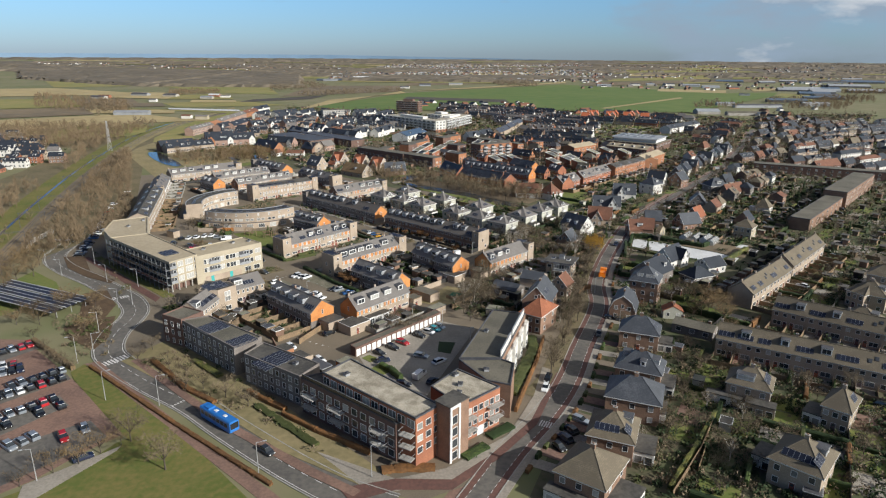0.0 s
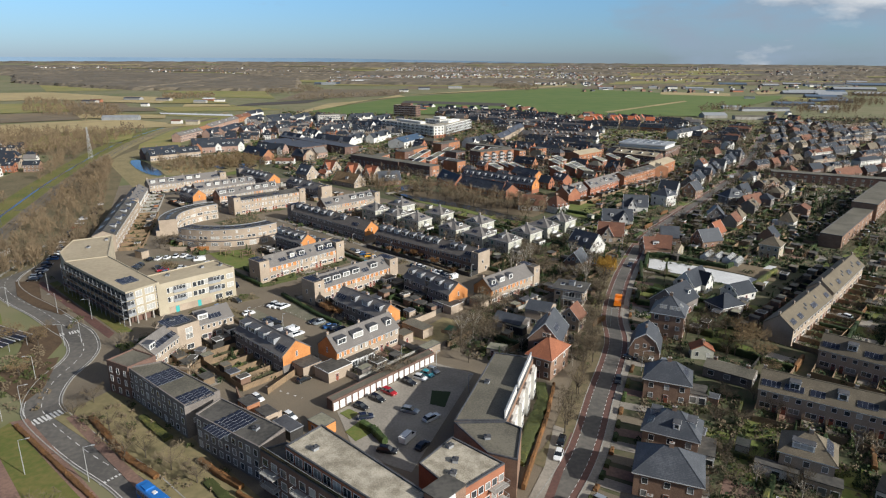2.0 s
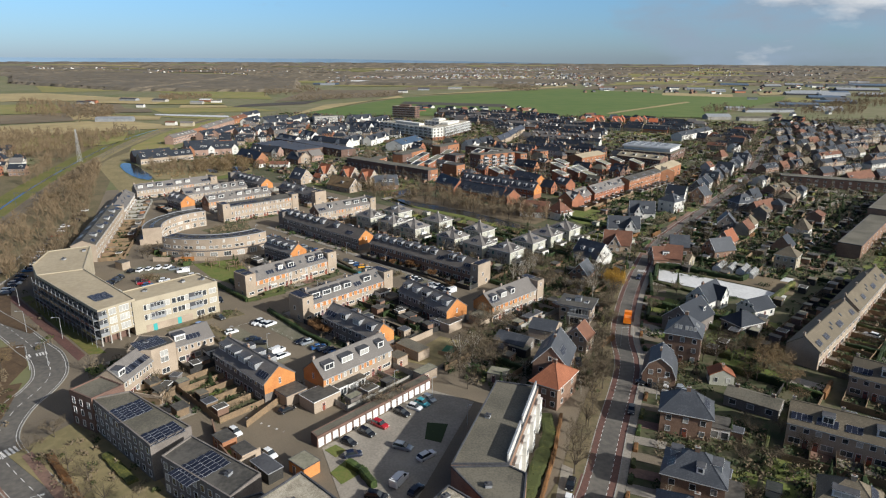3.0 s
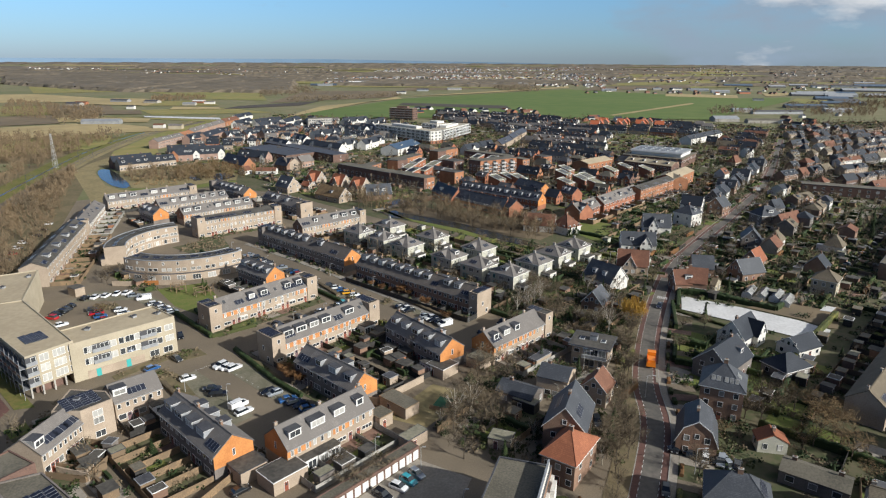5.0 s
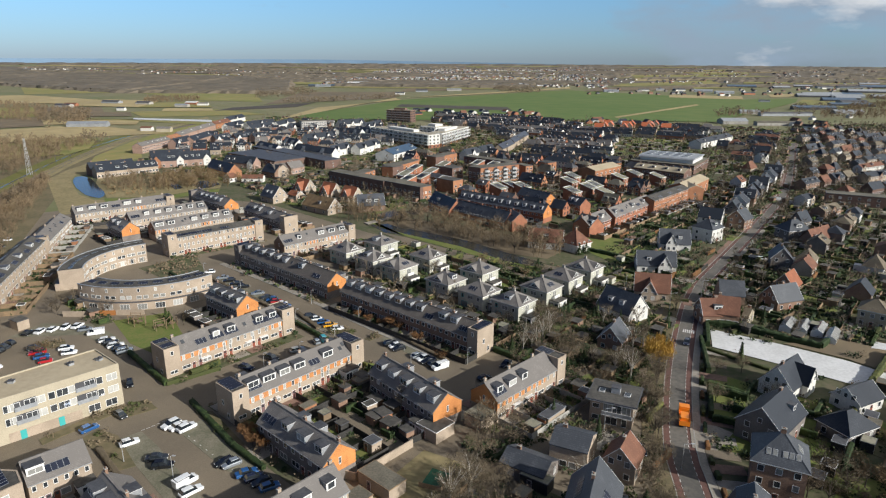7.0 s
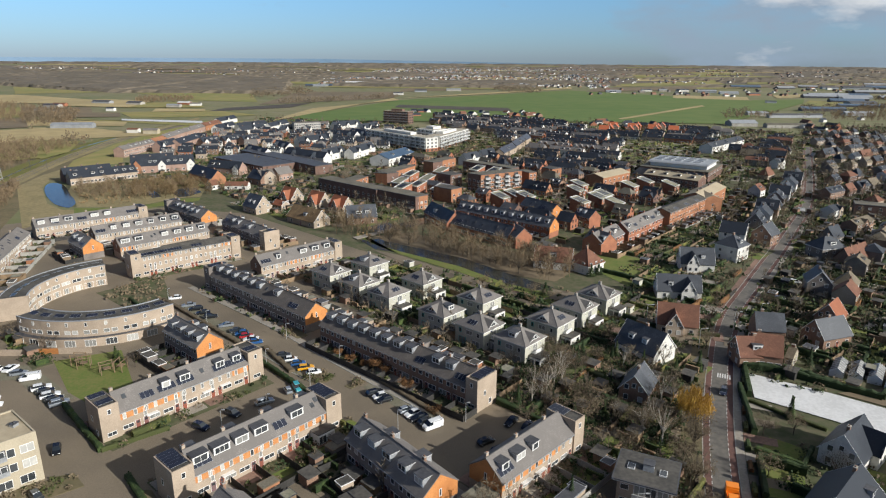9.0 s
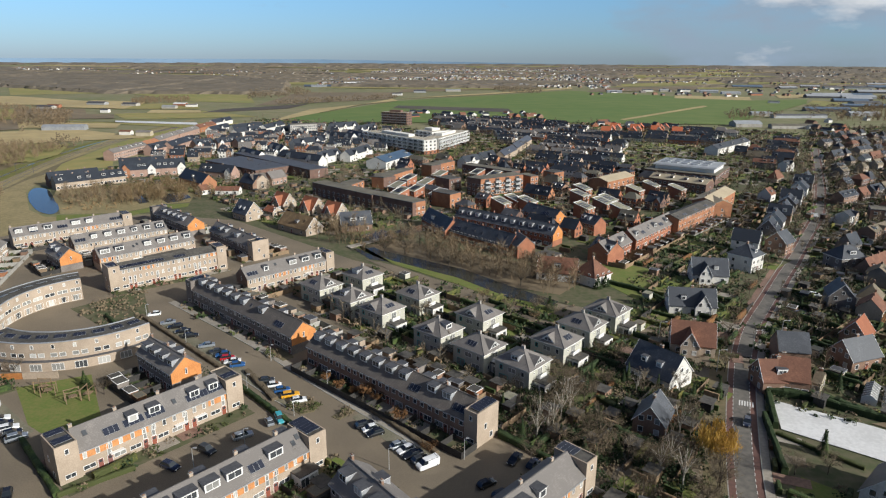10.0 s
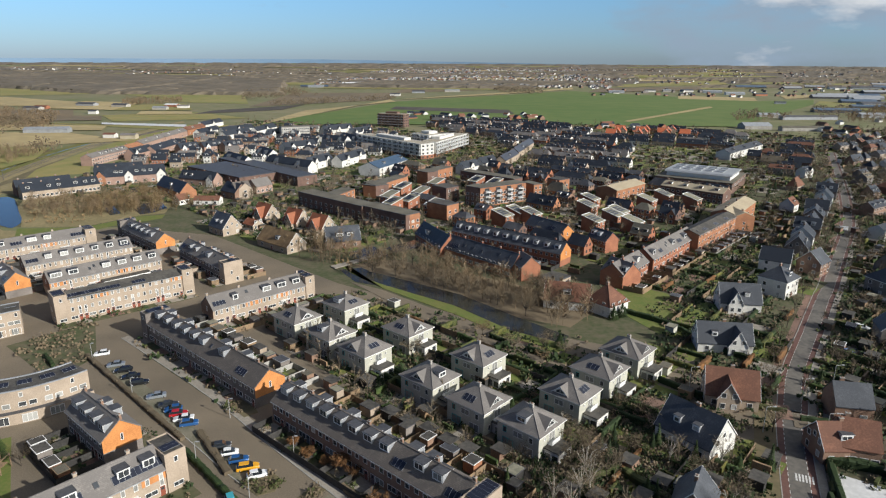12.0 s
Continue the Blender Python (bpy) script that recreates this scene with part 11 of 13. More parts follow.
field([(-386.5, 579.7), (-326.9, 653.4), (-396.9, 756.9), (-459.5, 657.9)], field_olive, "meadow", 0.4, name="field")
field([(-545.5, 976.7), (-402.4, 958.3), (-383.6, 909.1), (-494.9, 901.8)], field_sand, "yellow stubble field", 0.4, name="field")
field([(-594.2, 1096.3), (-480.3, 1094.2), (-445.9, 1028.4), (-536.8, 1006.9)], field_brown, "brown bulb field", 0.4, name="field")
field([(-462.5, 1177.3), (-382.1, 1172.8), (-366.3, 1131.6), (-442.3, 1115.8)], field_sand, "yellow field", 0.5, name="field")
field([(-563.5, 1290.6), (-463.2, 1356.3), (-394.4, 1204.6), (-523.5, 1193.9)], field_olive, "meadow beside farm sheds", 0.45, name="field")
field([(714.7, 1239.3), (688.2, 1391.4), (775.0, 1528.8), (849.3, 1433.6)], field_olive, "meadow between glasshouses", 0.5, name="field")
field([(-1816.9, 2860.6), (-1562.2, 3028.8), (-1638.9, 3217.3), (-1962.1, 3076.4)], field_olive, "pale olive meadow far off", 1.4, name="field")
field([(-674.5, 3616.4), (-270.0, 3706.8), (-290.9, 3972.1), (-724.5, 3869.6)], field_olive, "far meadow before the dunes", 1.6, name="field")
field([(775.4, 3097.0), (1397.7, 3154.2), (1492.2, 3419.2), (843.6, 3360.5)], field_olive, "far olive meadow", 1.5, name="field")
field([(688.7, 2529.3), (1154.1, 2671.6), (1244.0, 2870.3), (755.5, 2764.2)], field_sand, "far pale field", 1.5, name="field")
field([(1003.1, 2337.9), (1509.9, 2444.1), (1645.4, 2652.0), (1133.5, 2626.0)], field_olive, "far olive meadow", 1.5, name="field")
field([(1333.1, 3577.6), (1844.0, 3617.7), (1970.9, 3858.4), (1426.5, 3820.4)], field_olive, "far olive meadow", 1.8, name="field")
field([(83.6, 2482.0), (278.4, 2459.4), (299.1, 2638.4), (89.3, 2666.0)], field_sand, "pale field before the town", 1.5, name="field")
field([(-599.7, 2186.3), (-384.8, 2149.6), (-420.5, 2330.3), (-625.8, 2335.3)], field_olive, "meadow beside the town", 1.5, name="field")
field([(360.0, 1821.7), (709.3, 1999.2), (781.5, 2190.2), (444.7, 2071.5)], field_brown, "brown field before the town", 1.2, name="field")
field([(709.3, 1999.2), (993.0, 2131.7), (1077.4, 2302.1), (781.5, 2190.2)], field_olive, "meadow before the town", 1.2, name="field")

# ---- far sheds and glasshouses ----
def far_shed(x, y, ang, l, w, h, wall, roof, label):
    z = ground_z(x, y)
    root = house_root("farm_shed", x, y, ang, label, "farm shed", "farm sheds")
    root.matrix_basis = pose(x, y, z, 0, 0, ang)
    part("wall", Shape().along([(-w / 2, 0), (-w / 2, h), (0, h + w * 0.16), (w / 2, h), (w / 2, 0)], -l / 2, l / 2).data("wall", wall), root)
    part("roof", Shape().along([(-w / 2 - 0.3, h), (-w / 2 - 0.3, h + 0.3), (0, h + w * 0.16 + 0.3), (w / 2 + 0.3, h + 0.3), (w / 2 + 0.3, h), (0, h + w * 0.16)], -l / 2 - 0.3, l / 2 + 0.3).data("roof", roof), root)
    return root

far_shed(-641, 1197, -15, 30, 11, 4, concrete, zinc_dark, "large farm shed with metal roof in the fields")
far_shed(-642, 1220, 0, 20, 10, 4, brick_red, tile_rust, "large farm shed with metal roof in the fields")
far_shed(-606, 1288, -10, 34, 13, 4, zinc, zinc_dark, "large farm shed with metal roof in the fields")
far_shed(-537, 1266, -10, 27, 13, 4, concrete, zinc_dark, "large farm shed with metal roof in the fields")
far_shed(-512, 1132, 0, 12, 8, 4, stucco_white, tile_dark, "large farm shed with metal roof in the fields")
far_shed(-447, 1211, 0, 22, 11, 4, concrete, zinc, "large farm shed with metal roof in the fields")
far_shed(-454, 1273, -10, 22, 11, 4, brick_red, white_shop, "large farm shed with metal roof in the fields")
far_shed(-426, 1250, 10, 18, 10, 4, stucco_white, tile_grey, "large farm shed with metal roof in the fields")
far_shed(-887, 1824, 9, 14, 8, 4, brick_red, tile_red, "large farm shed with metal roof in the fields")
far_shed(-432, 888, 10, 45, 14, 4, zinc, zinc, "large farm shed with metal roof in the fields")
far_shed(-339, 842, 0, 12, 8, 4, stucco_white, tile_rust, "large farm shed with metal roof in the fields")
far_shed(-317, 837, 5, 15, 10, 4, brick_sand, tile_grey, "large farm shed with metal roof in the fields")
far_shed(-365, 2049, 5, 45, 16, 4, zinc, zinc, "large farm shed with metal roof in the fields")
far_shed(-295, 2234, 5, 52, 19, 4, white_shop, white_shop, "large farm shed with metal roof in the fields")
far_shed(-108, 1649, -5, 22, 11, 4, stucco_white, tile_dark, "large farm shed with metal roof in the fields")
far_shed(-62, 1777, 5, 30, 14, 4, zinc, tile_dark, "large farm shed with metal roof in the fields")
far_shed(21, 1842, 5, 38, 13, 4, concrete, zinc, "large farm shed with metal roof in the fields")
far_shed(282, 2090, 1, 18, 14, 4, brick_sand, white_shop, "large farm shed with metal roof in the fields")
far_shed(256, 2055, 0, 15, 14, 4, zinc, zinc_dark, "large farm shed with metal roof in the fields")
far_shed(433, 1829, -5, 38, 14, 4, zinc, zinc, "large farm shed with metal roof in the fields")
far_shed(539, 1899, -5, 27, 13, 4, stucco_white, zinc_dark, "large farm shed with metal roof in the fields")
far_shed(584, 1904, -5, 22, 13, 4, concrete, zinc, "large farm shed with metal roof in the fields")
far_shed(638, 1908, 0, 30, 16, 4, stucco_white, tile_dark, "large farm shed with metal roof in the fields")
far_shed(685, 1858, -15, 45, 18, 4, zinc, zinc, "large farm shed with metal roof in the fields")
far_shed(709, 1781, -5, 45, 16, 4, zinc, zinc, "large farm shed with metal roof in the fields")
far_shed(388, 976, 0, 33, 21, 4, concrete, zinc, "large farm shed with metal roof in the fields")
far_shed(749, 1734, 10, 30, 13, 4, brick_red, tile_dark, "large farm shed with metal roof in the fields")
far_shed(995, 2070, 5, 52, 19, 4, zinc_dark, zinc, "large farm shed with metal roof in the fields")
far_shed(1094, 2133, -15, 52, 19, 4, zinc_dark, zinc, "large farm shed with metal roof in the fields")
far_shed(647, 1434, -15, 20, 8, 4, zinc, zinc_dark, "large farm shed with metal roof in the fields")
far_shed(912, 1704, -5, 90, 24, 4, zinc_dark, zinc, "large farm shed with metal roof in the fields")
far_shed(924, 1619, -15, 68, 24, 4, zinc, zinc, "large farm shed with metal roof in the fields")
far_shed(803, 1399, 0, 52, 24, 4, concrete, zinc_dark, "large farm shed with metal roof in the fields")
far_shed(1206, 2073, -15, 75, 21, 4, zinc, zinc_dark, "large farm shed with metal roof in the fields")
far_shed(1378, 2263, -15, 60, 21, 4, zinc_dark, zinc, "large farm shed with metal roof in the fields")
far_shed(1125, 2071, -5, 45, 18, 4, zinc, zinc_dark, "large farm shed with metal roof in the fields")
far_shed(645, 1151, 0, 45, 16, 4, zinc, zinc, "large farm shed with metal roof in the fields")
far_shed(484, 1141, -5, 30, 14, 4, concrete, zinc, "large farm shed with metal roof in the fields")
far_shed(524, 1107, 5, 82, 11, 4, zinc, zinc_dark, "large farm shed with metal roof in the fields")
far_shed(438, 953, 0, 60, 11, 4, concrete, bitumen_old, "large farm shed with metal roof in the fields")
for x, y, a, l, w in ((860, 1640, -12, 110, 46), (960, 1700, -12, 120, 40), (820, 1475, -14, 90, 40), (880, 1545, -14, 70, 34), (1020, 1600, -16, 130, 44), (640, 1240, -8, 100, 30), (760, 1330, -10, 110, 26), (1120, 1850, -14, 150, 50), (1300, 2080, -14, 170, 50), (900, 2120, -8, 120, 40), (-370, 2050, 6, 110, 26), (-270, 2260, 4, 90, 30)):
    far_shed(x, y, a, l * 0.7, w * 0.6, 4, (zinc_dark, white_shop)[int(l) % 2], (zinc, hall_blue, zinc)[int(l + w) % 3], "large pale glasshouse with a shallow roof")
for k in range(13):
    gable_house((186 + k * 6.6 + (k % 3) * 3, 872 + (k % 4) * 13), 70 if k % 3 else -20, 11, 8, 5.2, 9.4, (stucco_white, brick_rust, brick_pale)[k % 3], tile_bright, "house with a bright red tiled roof at the field's edge", nwin=(2, 1), floors=1, group="red-roofed houses")
simple_row((246.2, 712.2), (301.8, 773.3), 12, 6, 9, 9, stucco_white, tile_navy, "long pale building with dark roof", win=1)
far_houses("far_town", [[(-384.8, 2149.6), (486.2, 2042.9), (767.3, 3502.8), (-516.7, 3068.0)], [(-371.9, 3096.7), (734.3, 3356.3), (869.0, 4103.3), (-290.9, 3972.1)]], 11.0, "countless grey and brown houses of the far town", 3, (stucco_white, brick_brown, concrete, brick_grey, concrete), (tile_navy, tile_grey, zinc, tile_rust, zinc_dark, tile_grey), (6, 10))
far_houses("far_town", [[(426.1, 2312.9), (1095.2, 2338.0), (1651.3, 3985.5), (815.4, 4006.3)], [(714.2, 1619.6), (1142.2, 1880.8), (2287.4, 3637.9), (1590.9, 3340.9)], [(319.6, 1691.0), (703.8, 1598.0), (900.4, 2007.8), (392.0, 1974.5)]], 2.0, "scattered houses and sheds far off", 4, (stucco_white, brick_brown, concrete, brick_grey, brick_brown), (tile_navy, tile_grey, tile_navy, tile_rust, zinc_dark), (6, 10))
far_houses("far_village", [[(-1259.2, 2758.2), (-786.5, 2667.0), (-1129.0, 3656.1), (-1584.2, 3485.7)], [(-766.8, 2479.6), (-351.6, 2154.0), (-618.4, 3631.2), (-1053.1, 3510.3)], [(-1851.5, 2912.1), (-1459.2, 3067.6), (-1691.0, 3528.8), (-2126.2, 3320.5)]], 2.2, "far village with white and brown houses", 5, (stucco_white, brick_brown, concrete, brick_grey, brick_brown), (tile_navy, tile_grey, tile_navy, tile_rust, zinc_dark), (6, 9))
far_houses("far_quarter", [[(-61.7, 1069.9), (139.8, 1065.4), (135.5, 1155.1), (-51.3, 1153.1)], [(175.0, 938.6), (275.0, 920.5), (294.8, 998.7), (196.3, 1005.9)]], 14, "dense dark-roofed houses at the edge of the fields", 6, (brick_red, brick_brown, stucco_white), (tile_navy, tile_rust, tile_navy))
far_houses("far_quarter", [[(393.4, 853.0), (434.8, 801.2), (621.9, 1086.6), (525.7, 1080.4)]], 6, "houses of the eastern edge", 7, (brick_red, brick_brown, stucco_white), (tile_navy, tile_rust, tile_navy))

# ---- woods ----
FAR_WOOD = [[(-1283, 1966), (-765, 1640), (-797, 2694), (-1904, 2882)], [(-765, 1640), (-358, 1640), (-512, 2287), (-797, 2694)]]
s_, rw = Shape(), random.Random(11)
for q_ in FAR_WOOD:
    canopy(s_, rw, q_, 8.0, 15.0, 0.03)
tagged(new("far_woods", s_.data("far_woods", far_wood)), "bare brown wood far off", "woods", kind="stuff")

# belts of woodland and narrow fields that alternate towards the horizon
s_, rw = Shape(), random.Random(12)
for k_ in range(120):
    y_ = 2100 + 2350 * (k_ / 120) ** 0.9
    x_ = rw.uniform(-0.72, 0.74) * y_
    w_, d_ = rw.uniform(120, 420), rw.uniform(25, 90)
    t_ = rw.uniform(-0.10, 0.10)
    q_ = [(x_ - w_, y_ - d_ - t_ * w_), (x_ + w_, y_ - d_ + t_ * w_), (x_ + w_ * 0.95, y_ + d_ + t_ * w_), (x_ - w_ * 0.9, y_ + d_ - t_ * w_)]
    if all(math.hypot(a, b - 90) < 4600 for a, b in q_):
        if k_ % 5 < 3:
            canopy(s_, rw, q_, 8.5, 19.0, 0.08)
        elif y_ > 2700:
            field(q_, (field_olive, field_sand, field_brown, field_olive)[rw.randrange(4)], "narrow field between woods far off", 1.9, 6)
for k_ in range(44):
    a_, b_ = radians(38 + 2.4 * k_), radians(38 + 2.4 * (k_ + 1))
    q_ = [(d_ * math.cos(c_), 90 + d_ * math.sin(c_)) for d_, c_ in ((4380, b_), (4380, a_), (4700, a_), (4700, b_))]
    canopy(s_, rw, q_, 7.0, 45.0, 0.1)
tagged(new("far_woods", s_.data("far_woods", far_wood)), "belts of brown woodland towards the horizon", "woods", kind="stuff")
woods("field_copses", [[(540, 1040), (650, 1060), (730, 1180), (610, 1150)], [(660, 1190), (800, 1230), (900, 1390), (760, 1330)], [(390, 1045), (470, 1075), (520, 1130), (430, 1105)], [(900, 1500), (1010, 1480), (1090, 1640), (960, 1620)]], 90, "bare brown copses beside the glasshouses", 29, twig_wood, (7, 12), 40, 0.5, 0.16)
woods("bare_wood", [[(-466.8, 860.2), (-463.0, 967.9), (-547.8, 1099.6), (-570.3, 1013.2)], [(-393.4, 1462.0), (-282.0, 1631.1), (-405.6, 1946.4), (-476.7, 1731.9)], [(405.6, 1073.7), (449.7, 1102.0), (506.2, 1223.9), (441.0, 1176.4)], [(525.7, 1080.4), (660.0, 1181.7), (735.6, 1366.1), (633.4, 1291.3)], [(132.0, 1797.8), (234.0, 1730.3), (289.8, 2124.8), (136.2, 2076.5)], [(-343.1, 720.4), (-328.4, 736.8), (-385.4, 815.2), (-387.9, 792.1)], [(-290.6, 1285.4), (-94.7, 1487.7), (-104.1, 1605.6), (-312.8, 1368.7)]], 60, "bare brown trees in the fields", 13, twig, (6, 10), 12, 2.4)
woods("thicket", [[(-206.6, 494.8), (-156.6, 511.0), (-160.4, 549.5), (-231.3, 534.7)], [(-29.0, 424.6), (31.1, 377.7), (65.7, 379.7), (-7.1, 441.8)], [(31.1, 377.7), (46.9, 359.8), (67.5, 379.3), (52.8, 393.8)], [(-59.2, 435.2), (-27.4, 414.1), (-26.4, 439.8), (-58.5, 452.6)]], 420, "bare brown trees along the water", 14, twig_wood, (4, 9), 60, 0.5, 0.06)
woods("railway_wood", [[(-170.6, 244.2), (-162.9, 276.4), (-158.0, 312.0), (-212.0, 313.3)], [(-212.0, 313.3), (-158.0, 312.0), (-262.2, 528.1), (-282.5, 548.1)]], 560, "bare brown scrub on the railway bank", 15, twig_wood, (5, 9), 46, 0.5, 0.09, 6.0)
woods("railway_wood", [[(-191.9, 235.8), (-189.7, 266.2), (-215.1, 313.6), (-227.7, 283.7)], [(-227.7, 283.7), (-215.1, 313.6), (-250.4, 402.6), (-289.9, 367.2)], [(-250.4, 402.6), (-265.9, 464.2), (-313.4, 574.2), (-323.9, 552.0)], [(-400.1, 569.8), (-313.4, 574.2), (-330.7, 751.8), (-506.0, 726.5)]], 330, "bare brown trees beside the railway", 25, twig_wood, (6, 11), 46, 0.5, 0.09, 6.0)
woods("bare_wood", [[(-626.6, 983.7), (-442.9, 894.4), (-546.9, 1109.2), (-822.7, 1298.3)], [(-552.1, 1294.3), (-466.8, 1340.3), (-523.4, 1505.1), (-615.8, 1445.7)]], 130, "bare brown orchard in the fields", 26, twig_wood, (5, 9), 40, 0.5, 0.14)
woods("pond_trees", [[(-172.1, 490.3), (-155.6, 505.0), (-165.6, 540.3), (-194.5, 530.7)], [(-150.8, 505.2), (-142.8, 514.5), (-162.3, 558.9), (-174.7, 549.1)], [(-140.4, 516.2), (-130.5, 521.2), (-140.7, 550.2), (-151.2, 544.4)]], 320, "tall bare willows and alders round the pond", 27, twig_pale, (6, 10), 70, 0.5, 0.08, 6.0)
woods("canal_trees", [[(-24.5, 425.2), (3.8, 404.4), (12.3, 419.3), (-16.6, 438.9)], [(3.8, 404.4), (31.5, 382.0), (45.2, 397.3), (12.3, 419.3)], [(31.5, 382.0), (49.0, 361.6), (63.4, 378.2), (45.2, 397.3)], [(-52.4, 447.7), (-29.0, 424.6), (-26.4, 439.7), (-49.2, 456.9)]], 260, "tall bare alders along the canal", 28, twig_wood, (7, 11), 80, 0.5, 0.08, 6.0)
woods("reeds", [[(-203.1, 486.6), (-172.9, 487.5), (-187.1, 522.7), (-229.7, 529.6)], [(-36.0, 425.4), (-23.9, 421.1), (-11.6, 437.2), (-31.4, 441.2)]], 400, "dry yellow reeds at the pond", 16, twig_pale, (1.2, 2.2), 10, 0.9)
woods("orchard", [[(61.1, 376.4), (69.9, 374.0), (71.1, 393.9), (63.0, 393.8)], [(255.8, 601.7), (263.5, 582.9), (323.5, 700.2), (322.0, 731.5)], [(202.1, 599.8), (212.2, 581.4), (241.6, 643.8), (225.6, 644.8)]], 180, "bare garden trees", 17, twig_dark, (4, 8), 50, 0.5, 0.07)
woods("garden_trees", [[(-134.1, 538.2), (3.2, 425.4), (-22.5, 574.9), (-148.0, 654.4)], [(3.2, 425.4), (82.0, 427.9), (88.2, 595.6), (-22.5, 574.9)], [(69.8, 490.7), (176.8, 519.4), (188.0, 694.7), (54.6, 637.3)], [(-29.2, 660.1), (144.0, 666.0), (150.4, 949.6), (-99.9, 828.2)], [(179.6, 547.4), (230.0, 548.6), (393.4, 853.0), (289.8, 804.0)], [(199.3, 473.9), (203.3, 423.1), (553.2, 911.7), (417.0, 853.1)]], 40, "bare trees among the further houses", 18, twig_dark, (5, 9), 50, 0.5, 0.09, 5.0)
woods("garden_evergreens", [[(179.6, 547.4), (230.0, 548.6), (393.4, 853.0), (289.8, 804.0)], [(199.3, 473.9), (203.3, 423.1), (553.2, 911.7), (417.0, 853.1)], [(84.1, 436.0), (164.7, 453.8), (191.8, 518.6), (120.4, 472.1)]], 9, "dark evergreens among the further houses", 19, leaf_green, (4, 7), 40, 0.9)

# ---- trees of the town ----
for x, y in [(-82.8, 106.8), (-78.7, 111.2), (-75.2, 114.3), (-72.6, 118.1), (-69.7, 121.3)]:
    tree(x, y, 0.62, "pale", group="young trees beside the car park")
for x, y in [(-68.2, 122.6)]:
    tree(x, y, 0.9, "bare")
for x, y in [(-56.3, 112.7)]:
    tree(x, y, 1.0, "bare")
for x, y in [(-110.7, 181.3), (-127.2, 185.2), (-128.3, 199.3), (-133.2, 191.9), (-125.9, 201.9), (-124.6, 189.8), (-116.9, 199.6), (-134.3, 185.0)]:
    tree(x, y, 0.8, "pale")
for x, y in [(-84.5, 160.9), (-73.7, 156.1), (-67.9, 153.1), (-60.6, 145.7), (-83.7, 168.1), (-53.4, 141.6), (-46.6, 137.7), (-64.9, 145.6)]:
    tree(x, y, 0.62, "bare")
for x, y in [(-159.4, 223.6), (-155.8, 211.9), (-157.0, 230.0), (-168.8, 243.3), (-169.9, 236.3), (-163.2, 243.5), (-169.8, 223.3)]:
    tree(x, y, 1.0, "pale", group="trees beside the railway")
for x, y in [(-108.8, 160.4), (-103.7, 157.1), (-99.7, 155.6), (-114.6, 167.4), (-122.6, 174.8)]:
    tree(x, y, 0.45, "bare")
for x, y in [(32.9, 163.5), (36.4, 174.6), (40.3, 187.0), (43.2, 196.2), (46.2, 203.7), (50.8, 217.3), (54.3, 229.4), (58.1, 242.7), (61.6, 253.7), (30.3, 156.7)]:
    tree(x, y, 0.85, "street", group="street trees")
for x, y in [(46.8, 210.6), (49.9, 220.6), (53.1, 229.0), (57.3, 241.6), (62.7, 256.2), (46.1, 201.8), (44.3, 192.2), (67.5, 268.8)]:
    tree(x, y, 0.9, "street", group="street trees")
for x, y in [(89.5, 318.1), (95.2, 329.2), (100.9, 339.5), (108.3, 351.0), (117.1, 363.9), (126.9, 378.3), (136.3, 391.2), (148.0, 405.6), (84.0, 305.1)]:
    tree(x, y, 0.8, "street", group="street trees")
for x, y in [(157.9, 421.0), (171.0, 440.3), (184.7, 462.5), (202.2, 488.5), (221.4, 519.2), (193.6, 453.5), (213.1, 483.3), (249.2, 564.5), (238.6, 519.7), (274.5, 601.5)]:
    tree(x, y, 0.8, "street", group="street trees")
for x, y in [(65.1, 263.7)]:
    tree(x, y, 1.15, "willow")
for x, y in [(33.1, 276.6), (35.7, 281.0), (30.4, 278.7), (31.6, 274.5), (38.3, 288.0), (38.1, 283.3), (28.9, 272.4)]:
    tree(x, y, 0.75, "birch")
for x, y in [(40.7, 274.6), (40.6, 268.7), (45.5, 274.7), (40.9, 294.5), (36.5, 293.1), (28.9, 298.4), (24.9, 292.9), (46.1, 267.9), (26.7, 264.9)]:
    tree(x, y, 0.6, "bare")
for x, y in [(7.2, 203.3), (11.1, 210.0), (14.2, 220.0), (16.3, 210.1), (17.1, 203.5), (13.8, 228.3), (17.7, 231.3), (21.6, 225.6), (9.4, 191.6)]:
    tree(x, y, 0.8, "bare")
for x, y in [(7.6, 205.5), (11.3, 207.8)]:
    tree(x, y, 0.9, "birch")
for x, y in [(79.2, 206.7), (76.4, 208.8), (85.3, 211.3), (83.1, 216.1)]:
    tree(x, y, 0.9, "bare")
for x, y in [(90.7, 202.6), (95.7, 204.8), (83.6, 196.5), (93.1, 198.6), (93.2, 209.1)]:
    tree(x, y, 0.75, "pale")
for x, y in [(86.3, 197.3), (93.0, 204.9), (90.1, 212.7), (91.9, 192.7)]:
    tree(x, y, 0.85, "pale")
for x, y in [(-2.0, 278.2), (5.2, 266.3), (-11.0, 289.7), (-8.0, 287.3)]:
    tree(x, y, 0.5, "orange")
for x, y in [(-18.4, 293.5), (-14.6, 290.9), (-22.6, 297.5)]:
    tree(x, y, 0.4, "orange")
for x, y in [(-35.4, 224.6), (-32.2, 223.2), (-37.5, 227.4)]:
    tree(x, y, 0.5, "orange")
for x, y in [(-10.6, 181.5), (-7.3, 185.9), (-14.1, 181.5), (-16.4, 187.9), (9.4, 205.3), (13.6, 210.8), (7.3, 197.7)]:
    tree(x, y, 0.6, "bare")
